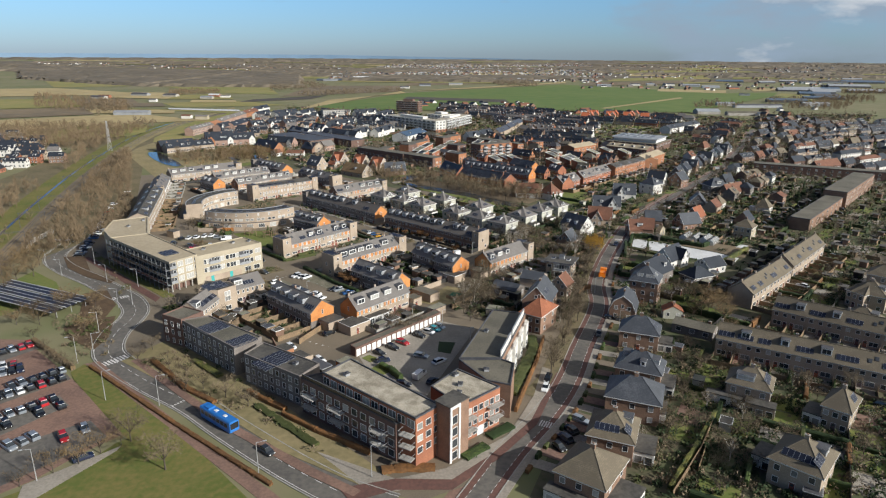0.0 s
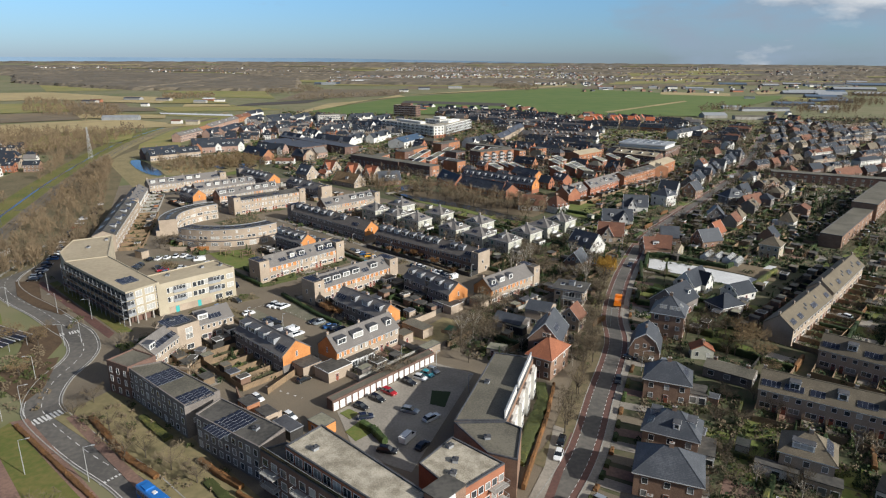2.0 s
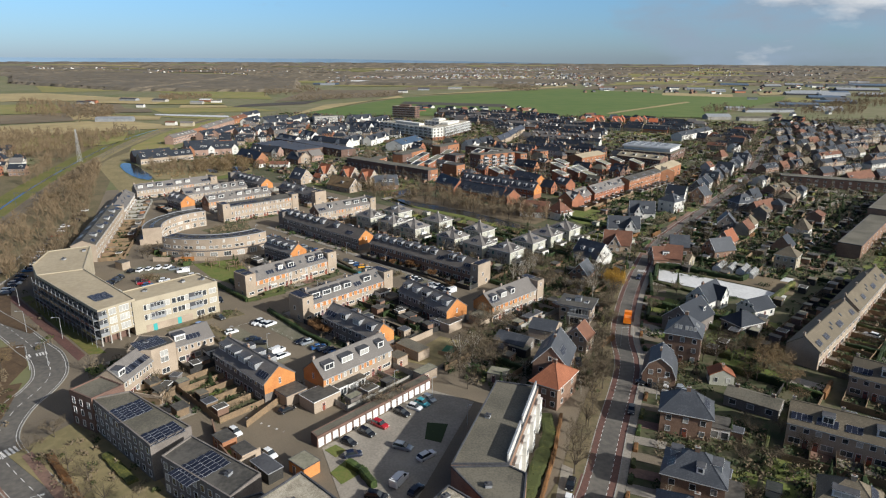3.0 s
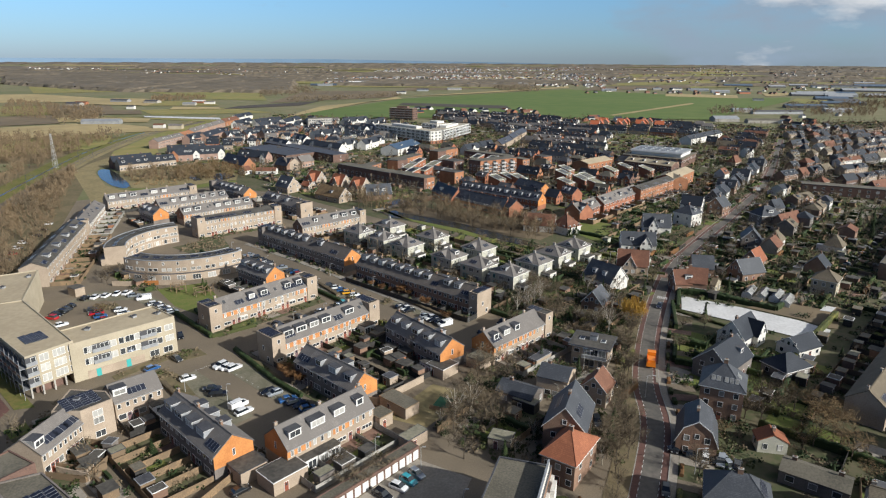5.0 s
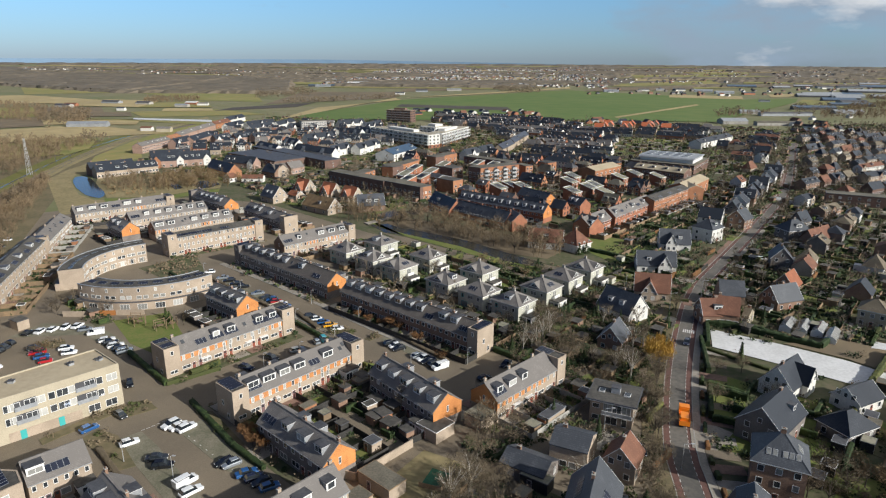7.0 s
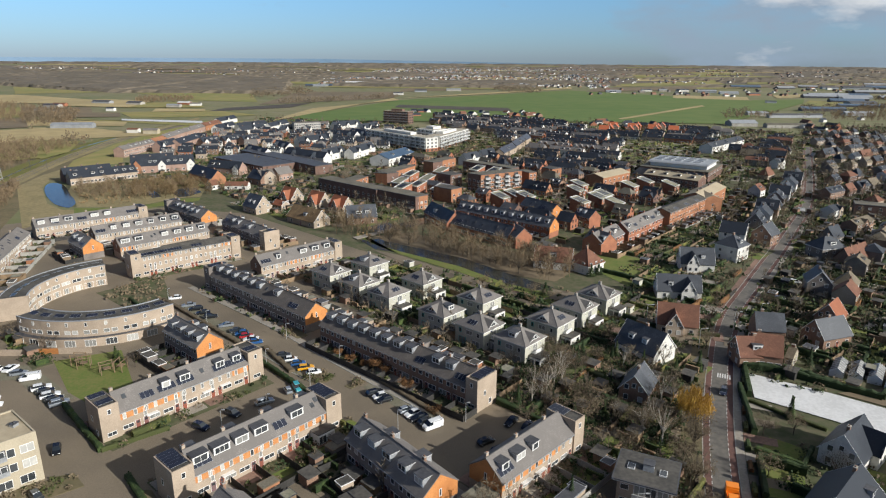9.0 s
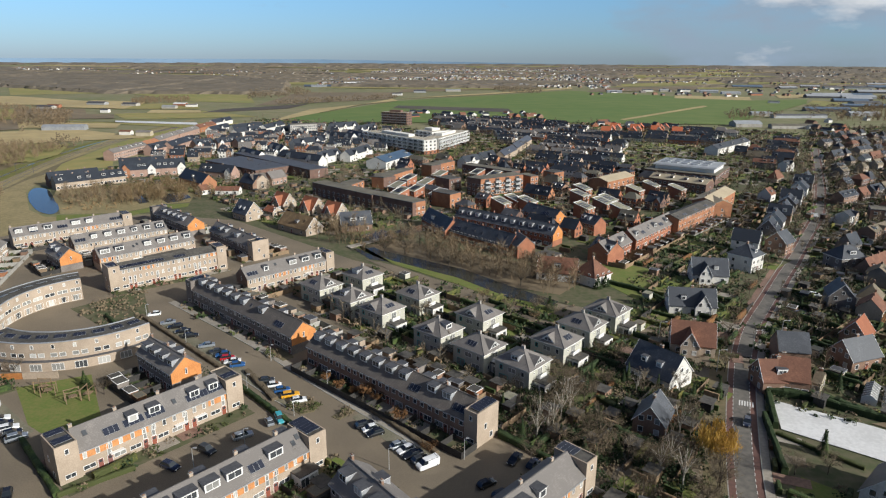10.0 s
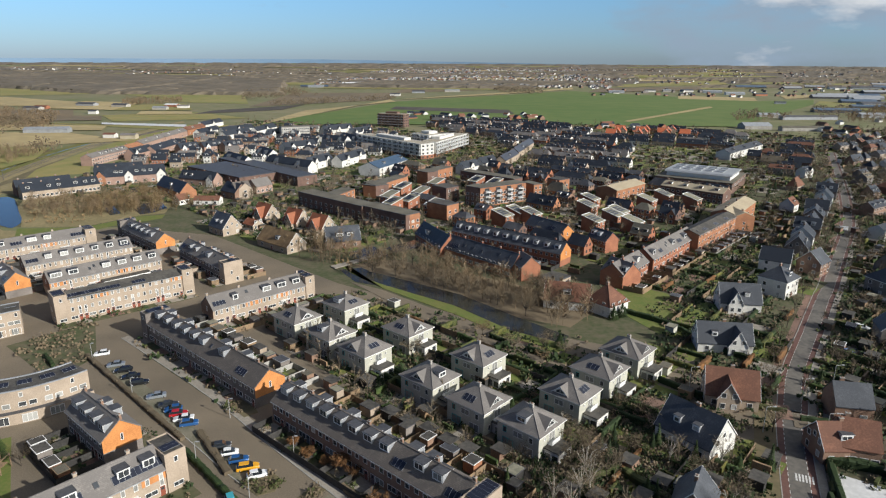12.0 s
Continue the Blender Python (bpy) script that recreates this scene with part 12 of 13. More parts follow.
for x, y in [(1.6, 404.2), (-9.5, 410.4), (9.2, 392.3), (18.1, 386.9), (27.6, 381.8), (36.1, 372.0), (47.2, 372.2), (-18.2, 410.2), (-3.7, 424.5), (12.3, 417.7), (22.9, 404.6), (33.0, 398.7), (42.6, 393.0), (50.3, 379.6)]:
    tree(x, y, 0.9, "bare")
for x, y in [(-205.5, 520.3), (-197.0, 527.6), (-188.2, 535.2), (-179.0, 543.1), (-169.5, 551.3), (-165.3, 521.5), (-152.9, 536.3), (-211.7, 542.1), (-185.5, 518.2)]:
    tree(x, y, 0.9, "pale")
for x, y in [(66.2, 160.8), (73.3, 171.6), (72.6, 160.9), (62.7, 148.2), (60.7, 138.6), (54.6, 134.7), (54.2, 127.5), (68.2, 145.5), (80.0, 171.7), (81.9, 164.6), (59.6, 129.9)]:
    tree(x, y, 0.5, "bare")
for x, y in [(77.5, 121.5), (72.8, 130.2), (67.8, 127.8), (62.1, 123.3), (102.1, 133.1), (96.4, 126.1), (66.0, 115.3), (58.9, 115.2)]:
    tree(x, y, 0.45, "bare")
for x, y in [(86.6, 260.7), (87.1, 245.6), (79.7, 260.5), (73.5, 245.3)]:
    tree(x, y, 0.6, "bare")
for x, y in [(55.7, 264.2), (52.1, 260.0), (55.4, 256.1), (60.6, 273.2)]:
    tree(x, y, 0.8, "birch")
for x, y in [(-76.7, 290.3), (-105.8, 300.2)]:
    tree(x, y, 0.6, "bare")
for x, y in [(-125.1, 300.8), (-121.5, 297.9), (-125.2, 306.9)]:
    tree(x, y, 0.6, "bare")
for x, y in [(-108.3, 269.7), (-108.0, 267.5)]:
    tree(x, y, 0.5, "pale")
for x, y in [(-84.7, 295.8), (-82.3, 293.0), (-57.3, 192.4)]:
    conifer(x, y, 3.5, 2.4)
for x, y in [(51.6, 317.4), (26.0, 313.5), (22.0, 301.1), (26.1, 298.3)]:
    conifer(x, y, 4, 2.4)
for x, y in [(216.9, 394.1), (224.2, 394.4), (207.9, 370.0), (214.1, 402.6)]:
    conifer(x, y, 9, 4)
for x, y in [(-23.8, 591.5), (-26.7, 581.9), (5.7, 612.8), (207.0, 563.1), (219.1, 580.8), (211.1, 547.3), (-13.8, 612.1)]:
    conifer(x, y, 8, 4.5)
for x, y in [(64.2, 370.1), (67.6, 372.6), (43.3, 348.7)]:
    conifer(x, y, 4.5, 4)

# ---- hedges, walls, lamps ----
for a_, b_, k_ in FRONTS:
    hedge([a_, b_], 0.9, (0.9, 1.3, 1.1)[k_ % 3], (leaf_brown, leaf_green, leaf_moss)[k_ % 3], "clipped hedge of a front garden beside the pavement")
hedge([(-84.0, 269.5), (-65.6, 251.4)], 1.2, 1.4, leaf_green, "clipped green hedge along a garden")
hedge([(-65.6, 251.4), (-54.8, 260.3)], 0.9, 1.0, leaf_moss, "clipped green hedge along a garden")
hedge([(-61.5, 256.8), (-56.3, 263.8)], 1.6, 1.5, leaf_moss, "clipped green hedge along a garden")
hedge([(-101.9, 340.0), (-95.9, 333.6)], 1, 1.2, leaf_green, "clipped green hedge along a garden")
hedge([(-45.3, 295.7), (-26.6, 276.7)], 1.2, 1.3, leaf_green, "clipped green hedge along a garden")
hedge([(-44.8, 302.9), (-33.4, 288.1)], 1.5, 0.9, twig, "low brown hedge beside parked cars")
hedge([(-90.4, 340.2), (-47.4, 299.9)], 1.3, 1.0, twig, "low brown hedge beside parked cars")
hedge([(-10.4, 284.9), (6.9, 266.4)], 1.3, 0.9, twig, "low brown hedge along the bays")
hedge([(20.6, 273.3), (31.5, 263.2)], 1.2, 1.5, leaf_green, "clipped green hedge along a garden")
hedge([(19.0, 276.4), (28.7, 266.7)], 0.8, 1.2, leaf_green, "clipped green hedge along a garden")
hedge([(-55.8, 242.9), (-39.6, 224.5), (-30.7, 216.6)], 1.3, 1.2, leaf_green, "clipped green hedge along a garden")
hedge([(-68.0, 222.6), (-54.7, 208.9)], 1.2, 1.0, twig, "low brown hedge beside the parking bays")
hedge([(-78.6, 272.6), (-68.3, 259.7)], 1.2, 1.2, leaf_green, "clipped green hedge along a garden")
hedge([(18.4, 144.5), (23.7, 159.9), (27.4, 170.6), (27.5, 178.3)], 3.0, 1.2, leaf_moss, "clipped yellow-green hedge garden")
hedge([(18.6, 136.5), (27.3, 163.4), (31.3, 178.4)], 0.8, 1.3, leaf_brown, "brown beech hedge along the pavement")
hedge([(5.6, 117.7), (10.7, 122.3)], 3, 0.7, leaf_green, "clipped green hedge along a garden")
hedge([(11.5, 125.6), (17.0, 130.3)], 2.5, 0.7, leaf_green, "clipped green hedge along a garden")
hedge([(-11.5, 113.0), (-6.3, 114.0), (-0.4, 114.1)], 2.4, 0.8, leaf_brown, "low brown planting before the flats")
hedge([(-37.3, 134.1), (-27.8, 127.1), (-14.6, 118.8)], 1.0, 1.2, leaf_brown, "brown beech hedge before the flats")
hedge([(-48.6, 144.5), (-43.0, 139.9), (-37.1, 135.9)], 1.2, 1.3, leaf_brown, "brown beech hedge before the flats")
hedge([(-44.5, 137.8), (-26.7, 121.6)], 2.0, 0.7, leaf_moss, "low green planting along the path")
hedge([(-68.7, 161.3), (-58.5, 152.3)], 2.0, 0.9, leaf_moss, "low green planting before the flats")
hedge([(-96.0, 157.3), (-63.2, 131.1), (-33.1, 108.1)], 1.0, 0.7, leaf_brown, "thin bare hedge between road and path")
hedge([(-121.3, 172.9), (-99.7, 155.6)], 1.4, 1.3, twig_pale, "pale bare hedge beside the car park")
hedge([(-80.5, 161.0), (-64.9, 145.6), (-55.3, 138.9)], 1.4, 1.0, leaf_brown, "bare hedge along the verge")
hedge([(-16.3, 158.9), (-13.3, 156.4), (-10.2, 151.6)], 1.6, 1.6, leaf_green, "clipped green hedge along a garden")
hedge([(46.4, 107.7), (59.2, 125.4), (66.6, 136.1)], 1.2, 1.6, leaf_moss, "tall hedge between back gardens")
fence([(46.2, 105.7), (57.6, 121.1), (64.7, 132.4)], 1.8, wood_pale, "close-boarded wooden garden fence")
hedge([(65.8, 328.6), (78.7, 314.5)], 1.2, 1.6, leaf_green, "clipped green hedge along a garden")
hedge([(56.6, 301.7), (69.4, 289.8), (71.1, 287.3)], 1.4, 1.5, leaf_green, "clipped green hedge along a garden")
hedge([(39.6, 288.1), (45.5, 290.6), (52.2, 281.2), (56.5, 274.9)], 1.8, 1.7, leaf_moss, "curved clipped hedge round a garden")
hedge([(43.5, 284.5), (48.0, 274.7), (54.5, 268.9)], 1.6, 1.6, leaf_green, "clipped green hedge along a garden")
hedge([(62.4, 382.5), (80.2, 365.9), (89.8, 345.8), (95.5, 340.5)], 1.3, 1.6, leaf_green, "clipped green hedge along a garden")
hedge([(90.8, 294.0), (101.1, 291.5), (108.8, 283.2)], 1.6, 2.0, leaf_green, "tall clipped hedge beside the bungalow")
hedge([(83.3, 275.3), (88.4, 269.4), (95.2, 262.4)], 1.0, 0.9, leaf_moss, "low hedge along the plastic sheet")
wall_line([(-118.6, 296.2), (-109.5, 296.4)], 1.8, 0.25, brick_pale, "pale brick garden wall")
fence([(-109.8, 297.0), (-101.9, 297.7)], 1.8, wood_orange, "orange stained wooden fence")
wall_line([(-101.9, 297.7), (-93.0, 298.5)], 1.8, 0.25, brick_pale, "pale brick garden wall")
# garden sheds and walls behind the dark flats
shed(-44.5, 165.6, -42, 4.2, 3.4, 2.5, brick_rust, "rust brick garden shed with dark flat roof")
shed(-39.0, 161.1, -42, 4.4, 3.2, 2.5, brick_pale, "pale brick garden shed with dark flat roof")
shed(-32.6, 155.7, -42, 6.6, 3.4, 2.5, board_dark, "long dark shed at the garden's end")
wall_line([(-40.1, 155.3), (-35.8, 162.3)], 1.9, 0.25, brick_pale, "pale brick garden wall behind the flats")
wall_line([(-50.0, 173.2), (-45.3, 163.9), (-39.7, 157.4)], 1.9, 0.25, brick_brown, "brown brick garden wall behind the flats")
area("garden", [(-45.8, 162.8), (-44.0, 165.1), (-41.0, 161.8), (-42.5, 158.4)], 0.12, lawn, "small overgrown garden behind the flats", "garden", 0.05)
car(-43.9, 170.3, -40, "white", "hatch", where="parked behind the garden sheds")
car(-33.8, 162.1, -40, "white", "hatch", where="parked behind the garden sheds")
wall_line([(-14.4, 214.4), (-11.3, 213.2), (-0.5, 225.2)], 1.9, 0.25, brick_pale, "pale brick garden wall")
wall_line([(-73.6, 185.2), (-65.7, 182.9)], 1.8, 0.25, brick_pale, "pale brick garden wall")
fence([(3.5, 201.2), (11.2, 211.2)], 1.6, wood_pale, "close-boarded wooden garden fence")
fence([(-42.0, 172.8), (-36.7, 185.2)], 1.8, wood_pale, "close-boarded wooden garden fence")
shed(-25.1, 156.7, -40, 5, 4, 2.8, brick_orange, "small orange brick transformer house")
shed(-126.6, 286.9, -30, 4.5, 3.5, 3, brick_pale, "small pale brick store in the yard")
shed(24.8, 212.0, -35, 6, 3, 2.6, board_dark, "dark boarded garden shed among trees")
shed(-1.7, 197.0, 48, 6, 3, 2.8, brick_pale, "pale brick garage beside the garage row")
shed(-5.8, 211.2, -42, 9, 4.5, 2.9, brick_pale, "flat-roofed brick annex beside the gable")
shed(-35.4, 186.2, -42, 7, 6, 3.0, brick_pale, "flat-roofed brick annex beside the gable")
shed(-27.1, 183.7, 48, 8, 6, 3.0, brick_pale, "flat-roofed annex with solar panels")
shed(4.4, 230.2, -42, 6, 6, 2.9, brick_pale, "flat-roofed brick annex beside the gable")
shed(14.8, 235.2, 48, 6, 5, 2.9, brick_pale, "flat-roofed brick annex beside the gable")
shed(-9.7, 205.0, 48, 4, 4, 3.0, brick_pale, "pale brick end annex with window")
shed(31.5, 236.1, 48, 7, 2.6, 2.6, brick_pale, "flat-roofed garage in a garden")
shed(17.7, 196.9, -20, 5, 4, 2.4, brick_sand, "garden shed with a pink roof sheet")
lamp_post(-82.8, 139.9, 8.0, 20, 1.5)
lamp_post(-80.5, 108.6, 7.5, 200, 1.5)
lamp_post(-97.1, 161.7, 8.0, 20, 1.5)
lamp_post(-100.7, 159.5, 8.0, 200, 1.5)
lamp_post(-36.6, 111.6, 7.5, 20, 1.5)
lamp_post(-13.3, 111.1, 7.5, 20, 1.5)
lamp_post(-68.5, 137.8, 8.0, 20, 1.5)
lamp_post(-146.3, 230.3, 7.0, 200, 1.5)
lamp_post(-159.6, 242.2, 7.0, 200, 1.5)
lamp_post(-125.9, 224.5, 7.0, 200, 1.5)
lamp_post(-141.8, 245.6, 7.0, 200, 1.5)
lamp_post(-112.1, 220.0, 7.0, 200, 1.5)
lamp_post(-109.3, 199.8, 7.0, 200, 1.5)
lamp_post(-105.1, 179.3, 7.0, 200, 1.5)
lamp_post(-105.8, 202.4, 7.0, 200, 1.5)
lamp_post(55.6, 218.1, 6.0, 0, 1.5)
lamp_post(56.6, 187.2, 6.0, 0, 1.5)
lamp_post(42.8, 231.8, 6.0, 0, 1.5)
lamp_post(72.4, 324.9, 6.0, 0, 1.5)
lamp_post(-40.0, 309.1, 5.0, 0, 0.4)
lamp_post(-21.6, 294.2, 5.0, 0, 0.4)
lamp_post(-41.3, 291.8, 5.0, 0, 0.4)
lamp_post(-87.7, 338.1, 5.0, 0, 0.4)
lamp_post(-67.4, 318.8, 5.0, 0, 0.4)
lamp_post(12.6, 264.7, 5.0, 0, 0.4)
lamp_post(-2.9, 261.0, 5.0, 0, 0.4)
lamp_post(-27.1, 281.1, 5.0, 0, 0.4)
lamp_post(-42.8, 260.4, 5.0, 0, 0.4)
lamp_post(-34.5, 267.6, 5.0, 0, 0.4)
lamp_post(94.3, 302.3, 6.5, 0, 1.5)
lamp_post(81.8, 305.0, 6.5, 0, 1.5)
lamp_post(109.2, 325.6, 6.5, 0, 1.5)
lamp_post(97.5, 318.2, 6.5, 0, 1.5)
lamp_post(0.4, 188.3, 5.0, 0, 0.4)
lamp_post(-9.4, 191.8, 5.0, 0, 0.4)
lamp_post(8.9, 175.0, 5.0, 0, 0.4)
lamp_post(-60.7, 218.7, 5.0, 0, 0.4)
lamp_post(-48.3, 213.8, 5.0, 0, 0.4)
climbing_frame(-92.8, 291.6, 0)
climbing_frame(-82.6, 286.9, 40)
climbing_frame(-79.7, 288.6, 90)
climbing_frame(-90.4, 290.0, 20)
plots([(41.8, 105.6), (55.9, 134.7), (74.9, 197.0), (88.2, 192.7), (83.9, 179.6), (116.4, 149.4), (86.4, 103.5), (44.8, 98.2)], 60, 1)
plots([(90.1, 243.6), (115.0, 267.1), (104.6, 218.7), (99.1, 188.4), (87.0, 186.0), (78.7, 197.1)], 50, 2)
plots([(105.2, 197.8), (119.2, 188.9), (134.3, 176.8), (170.7, 232.5), (145.3, 245.2)], 50, 3, sheds=0.05)
plots([(13.1, 228.3), (24.3, 255.5), (32.3, 241.1), (40.4, 251.9), (59.0, 260.1), (50.9, 226.1), (44.2, 210.6), (27.0, 203.6), (18.9, 195.5), (10.9, 201.3)], 50, 4)
plots([(21.5, 276.4), (27.5, 298.3), (50.8, 314.0), (72.6, 301.9), (67.9, 279.3), (59.5, 263.6), (32.9, 264.9)], 50, 5)
plots([(69.2, 350.2), (96.7, 404.5), (132.4, 429.6), (142.3, 413.2), (105.5, 350.9), (88.0, 318.0), (77.5, 311.2), (66.9, 332.6)], 50, 6)
plots([(95.8, 305.3), (117.7, 351.2), (159.7, 405.9), (189.7, 406.6), (119.7, 299.9)], 40, 7)
plots([(90.2, 314.2), (138.9, 276.3), (189.3, 317.6), (207.9, 420.5), (142.4, 383.0), (103.1, 351.8)], 50, 8)
plots([(-27.8, 348.3), (-18.7, 381.3), (21.4, 340.2), (51.6, 332.3), (72.0, 350.3), (71.6, 336.8), (33.6, 301.3), (7.5, 316.6)], -42, 9, sheds=0.06)
plots([(78.4, 405.8), (127.9, 470.7), (173.0, 517.8), (185.1, 493.6), (134.1, 420.5), (97.6, 394.2)], 48, 10)
plots([(76.3, 260.5), (96.9, 256.9), (104.5, 242.5), (90.5, 216.2), (72.3, 211.1), (64.2, 215.7)], 50, 21, sheds=0.08)
plots([(-48.3, 369.3), (-28.1, 391.5), (4.7, 371.3), (44.4, 346.1), (67.9, 324.2), (40.7, 297.0), (19.2, 303.1), (-2.6, 323.0), (-26.7, 343.7)], -42, 22, cell=7.0, clear=6.5, sheds=0.03)
area("grass", [(-146.5, 253.5), (-144.7, 255.9), (-94.0, 210.6), (-98.3, 209.3)], 0.11, grass, "worn grass strip beside the flats", "grass", 0.03)
area("cycle_path", [(-151.4, 253.4), (-149.6, 255.2), (-99.3, 209.3), (-99.2, 205.4)], 0.1, red_lane, "red cycle path along the flats", "path", 0.03)
car_row((55.4, 195.3), (66.3, 189.5), 5, 62, "kgwsk", 1, where="parked beside the houses")

r_ = random.Random(77)


def scatter(poly, n, *lists):
    xs, ys = [p[0] for p in poly], [p[1] for p in poly]
    for _ in range(n):
        p = (r_.uniform(min(xs), max(xs)), r_.uniform(min(ys), max(ys)))
        if inside(p, poly) and free(p[0], p[1], 5.0):
            lists[r_.randrange(len(lists))].append(p)

fill_houses("middle_quarter", [(53.0, 619.1), (108.7, 587.0), (141.7, 641.4), (193.1, 710.1), (184.1, 820.4), (166.4, 963.0), (54.1, 1051.6), (-30.6, 1071.8), (-10.5, 911.7), (44.1, 844.7), (66.2, 737.8)], -35, 22, 3, "dark-roofed houses of the middle quarter", (brick_brown, stucco_white, brick_red, brick_pale, stucco_white), (tile_navy, tile_navy, tile_grey, tile_navy), lengths=(14, 20, 26, 32))
fill_houses("brick_quarter", [(-46.0, 590.9), (-29.2, 660.1), (13.9, 688.0), (79.3, 638.3), (145.5, 640.3), (186.9, 564.2), (176.8, 519.4), (108.5, 452.3), (68.0, 427.3), (1.4, 490.0), (-41.5, 556.4)], -42, 20, 13, "red brick houses of the dense quarter", (brick_red, brick_dark, brick_rust, brick_brown), (tile_navy, zinc_dark, tile_navy, bitumen_old), clear=8.5, keep=0.8, gap=4)
fill_houses("far_quarter", [(154.8, 842.0), (259.3, 744.8), (338.4, 874.7), (276.9, 945.4), (175.0, 938.6)], -30, 23, 4, "dark-roofed houses of the far quarter", (brick_brown, stucco_white, brick_red, brick_pale, stucco_white), (tile_navy, tile_navy, tile_grey, tile_navy), lengths=(14, 20, 28))
fill_houses("north_quarter", [(217.9, 601.3), (284.2, 646.1), (393.4, 853.0), (291.1, 794.6)], -35, 23, 5, "dark-roofed houses of the north-east quarter", (brick_brown, brick_grey, stucco_white, brick_brown, brick_dark, brick_pale), (tile_navy, tile_navy, tile_rust, tile_navy, tile_navy, tile_brown, tile_navy), lengths=(10, 16, 24))
fill_houses("street_houses", [(190.7, 454.9), (155.8, 375.4), (180.0, 375.0), (481.8, 812.1), (500.7, 909.4), (423.4, 854.0), (333.4, 701.3), (261.6, 564.9)], 35, 23, 6, "dark-roofed houses beside the long street", (brick_brown, brick_grey, stucco_white, brick_brown, brick_dark, brick_pale), (tile_navy, tile_navy, tile_rust, tile_navy, tile_navy, tile_brown, tile_navy), keep=0.9)
fill_houses("street_houses", [(157.8, 471.6), (172.5, 454.1), (204.5, 494.9), (259.6, 601.8), (236.5, 600.9)], 45, 20, 7, "dark-roofed houses beside the long street", (brick_brown, brick_grey, stucco_white, brick_brown, brick_dark, brick_pale), (tile_navy, tile_navy, tile_rust, tile_navy, tile_navy, tile_brown, tile_navy), keep=0.9)
fill_houses("garden_houses", [(121.6, 340.2), (150.8, 296.5), (239.3, 423.0), (223.5, 463.2), (174.2, 420.7)], 50, 22, 8, "houses among gardens in the east", (brick_brown, brick_grey, stucco_white, brick_brown, brick_dark, brick_pale), (tile_navy, tile_navy, tile_rust, tile_navy, tile_navy, tile_brown, tile_navy), keep=0.75, semi=False)
fill_houses("eastern_quarter", [(161.3, 449.6), (246.9, 514.8), (296.6, 425.3), (348.0, 427.2), (643.6, 814.3), (460.9, 871.0), (283.1, 703.5)], 30, 23, 9, "dark-roofed houses of the eastern quarter", (brick_brown, brick_grey, stucco_white, brick_brown, brick_dark, brick_pale), (tile_navy, tile_navy, tile_rust, tile_navy, tile_navy, tile_brown, tile_navy), keep=0.95, lengths=(9, 14, 20, 30))
fill_houses("edge_houses", [(-227.9, 626.7), (-156.6, 681.4), (-146.1, 783.4), (-188.2, 901.3), (-260.9, 926.8), (-247.1, 691.9)], 10, 20, 10, "white and dark houses of the north-west edge", (brick_brown, stucco_white, brick_red, brick_pale, stucco_white), (tile_navy, tile_navy, tile_grey, tile_navy), keep=0.9, clear=9)
fill_houses("new_quarter", [(-139.6, 654.9), (-54.9, 659.3), (-7.1, 790.9), (-76.4, 925.1), (-186.0, 943.5), (-196.0, 823.5)], -10, 20, 12, "white-gabled houses of the new quarter", (brick_brown, stucco_white, brick_red, brick_pale, stucco_white), (tile_navy, tile_navy, tile_grey, tile_navy), keep=0.9, clear=9)
fill_houses("hamlet", [(-460.0, 633.4), (-417.1, 645.8), (-323.1, 552.4), (-288.1, 488.7), (-302.7, 462.9), (-309.3, 418.8)], 10, 20, 11, "pale houses of the western hamlet", (brick_brown, stucco_white, brick_red, brick_pale, stucco_white), (tile_navy, tile_navy, tile_grey, tile_navy))
yards("row_gardens", [(-36.3, 348.7), (-27.5, 357.3), (-7.9, 331.4), (10.6, 314.3), (26.2, 299.5), (23.1, 288.1), (18.5, 288.5), (4.8, 300.7), (-15.2, 321.5)], -42, 41, "packed back gardens between terrace and villas", cell=5.5, clear=5.0, green=0.2, trees=0.25, bush=7)
yards("row_gardens", [(-28.5, 258.8), (-19.5, 269.3), (1.9, 241.9), (-3.6, 228.2), (-14.7, 236.0)], -42, 42, "packed back gardens behind a terrace", cell=5.5, clear=5.0, green=0.2, trees=0.25, bush=7)
yards("court_gardens", [(-94.9, 200.8), (-87.0, 209.1), (-55.2, 179.9), (-59.9, 168.8)], -42, 43, "packed back gardens behind the dark row", cell=5.5, clear=5.0, green=0.25, trees=0.3, bush=7)
yards("street_gardens", [(34.7, 294.2), (78.7, 294.9), (61.4, 247.4), (37.8, 238.7), (21.7, 254.0)], 50, 44, "gardens and paths beside the street", cell=7, clear=6, green=0.45, trees=0.5, bush=7)
yards("court_planting", [(-125.7, 307.8), (-118.7, 312.9), (-99.4, 294.7), (-102.7, 287.3)], -42, 45, "planting beds beside the parking court", cell=6, clear=5, green=0.3, trees=0.3, bush=5)
scatter([(-126.8, 192.1), (-114.2, 198.2), (-98.1, 175.4), (-93.1, 160.7), (-109.7, 167.5)], 200, BROWN, MOSS, BROWN)
scatter([(-152.9, 267.3), (-133.8, 244.3), (-109.8, 213.1), (-113.5, 210.2), (-141.7, 244.1)], 120, BROWN, MOSS, BROWN)
for q_ in BEDS:
    scatter(q_, 18, BROWN, MOSS, BROWN)
scatter([(78.4, 321.6), (94.0, 324.7), (82.0, 297.6), (67.4, 297.4)], 70, GREEN, MOSS, BROWN)
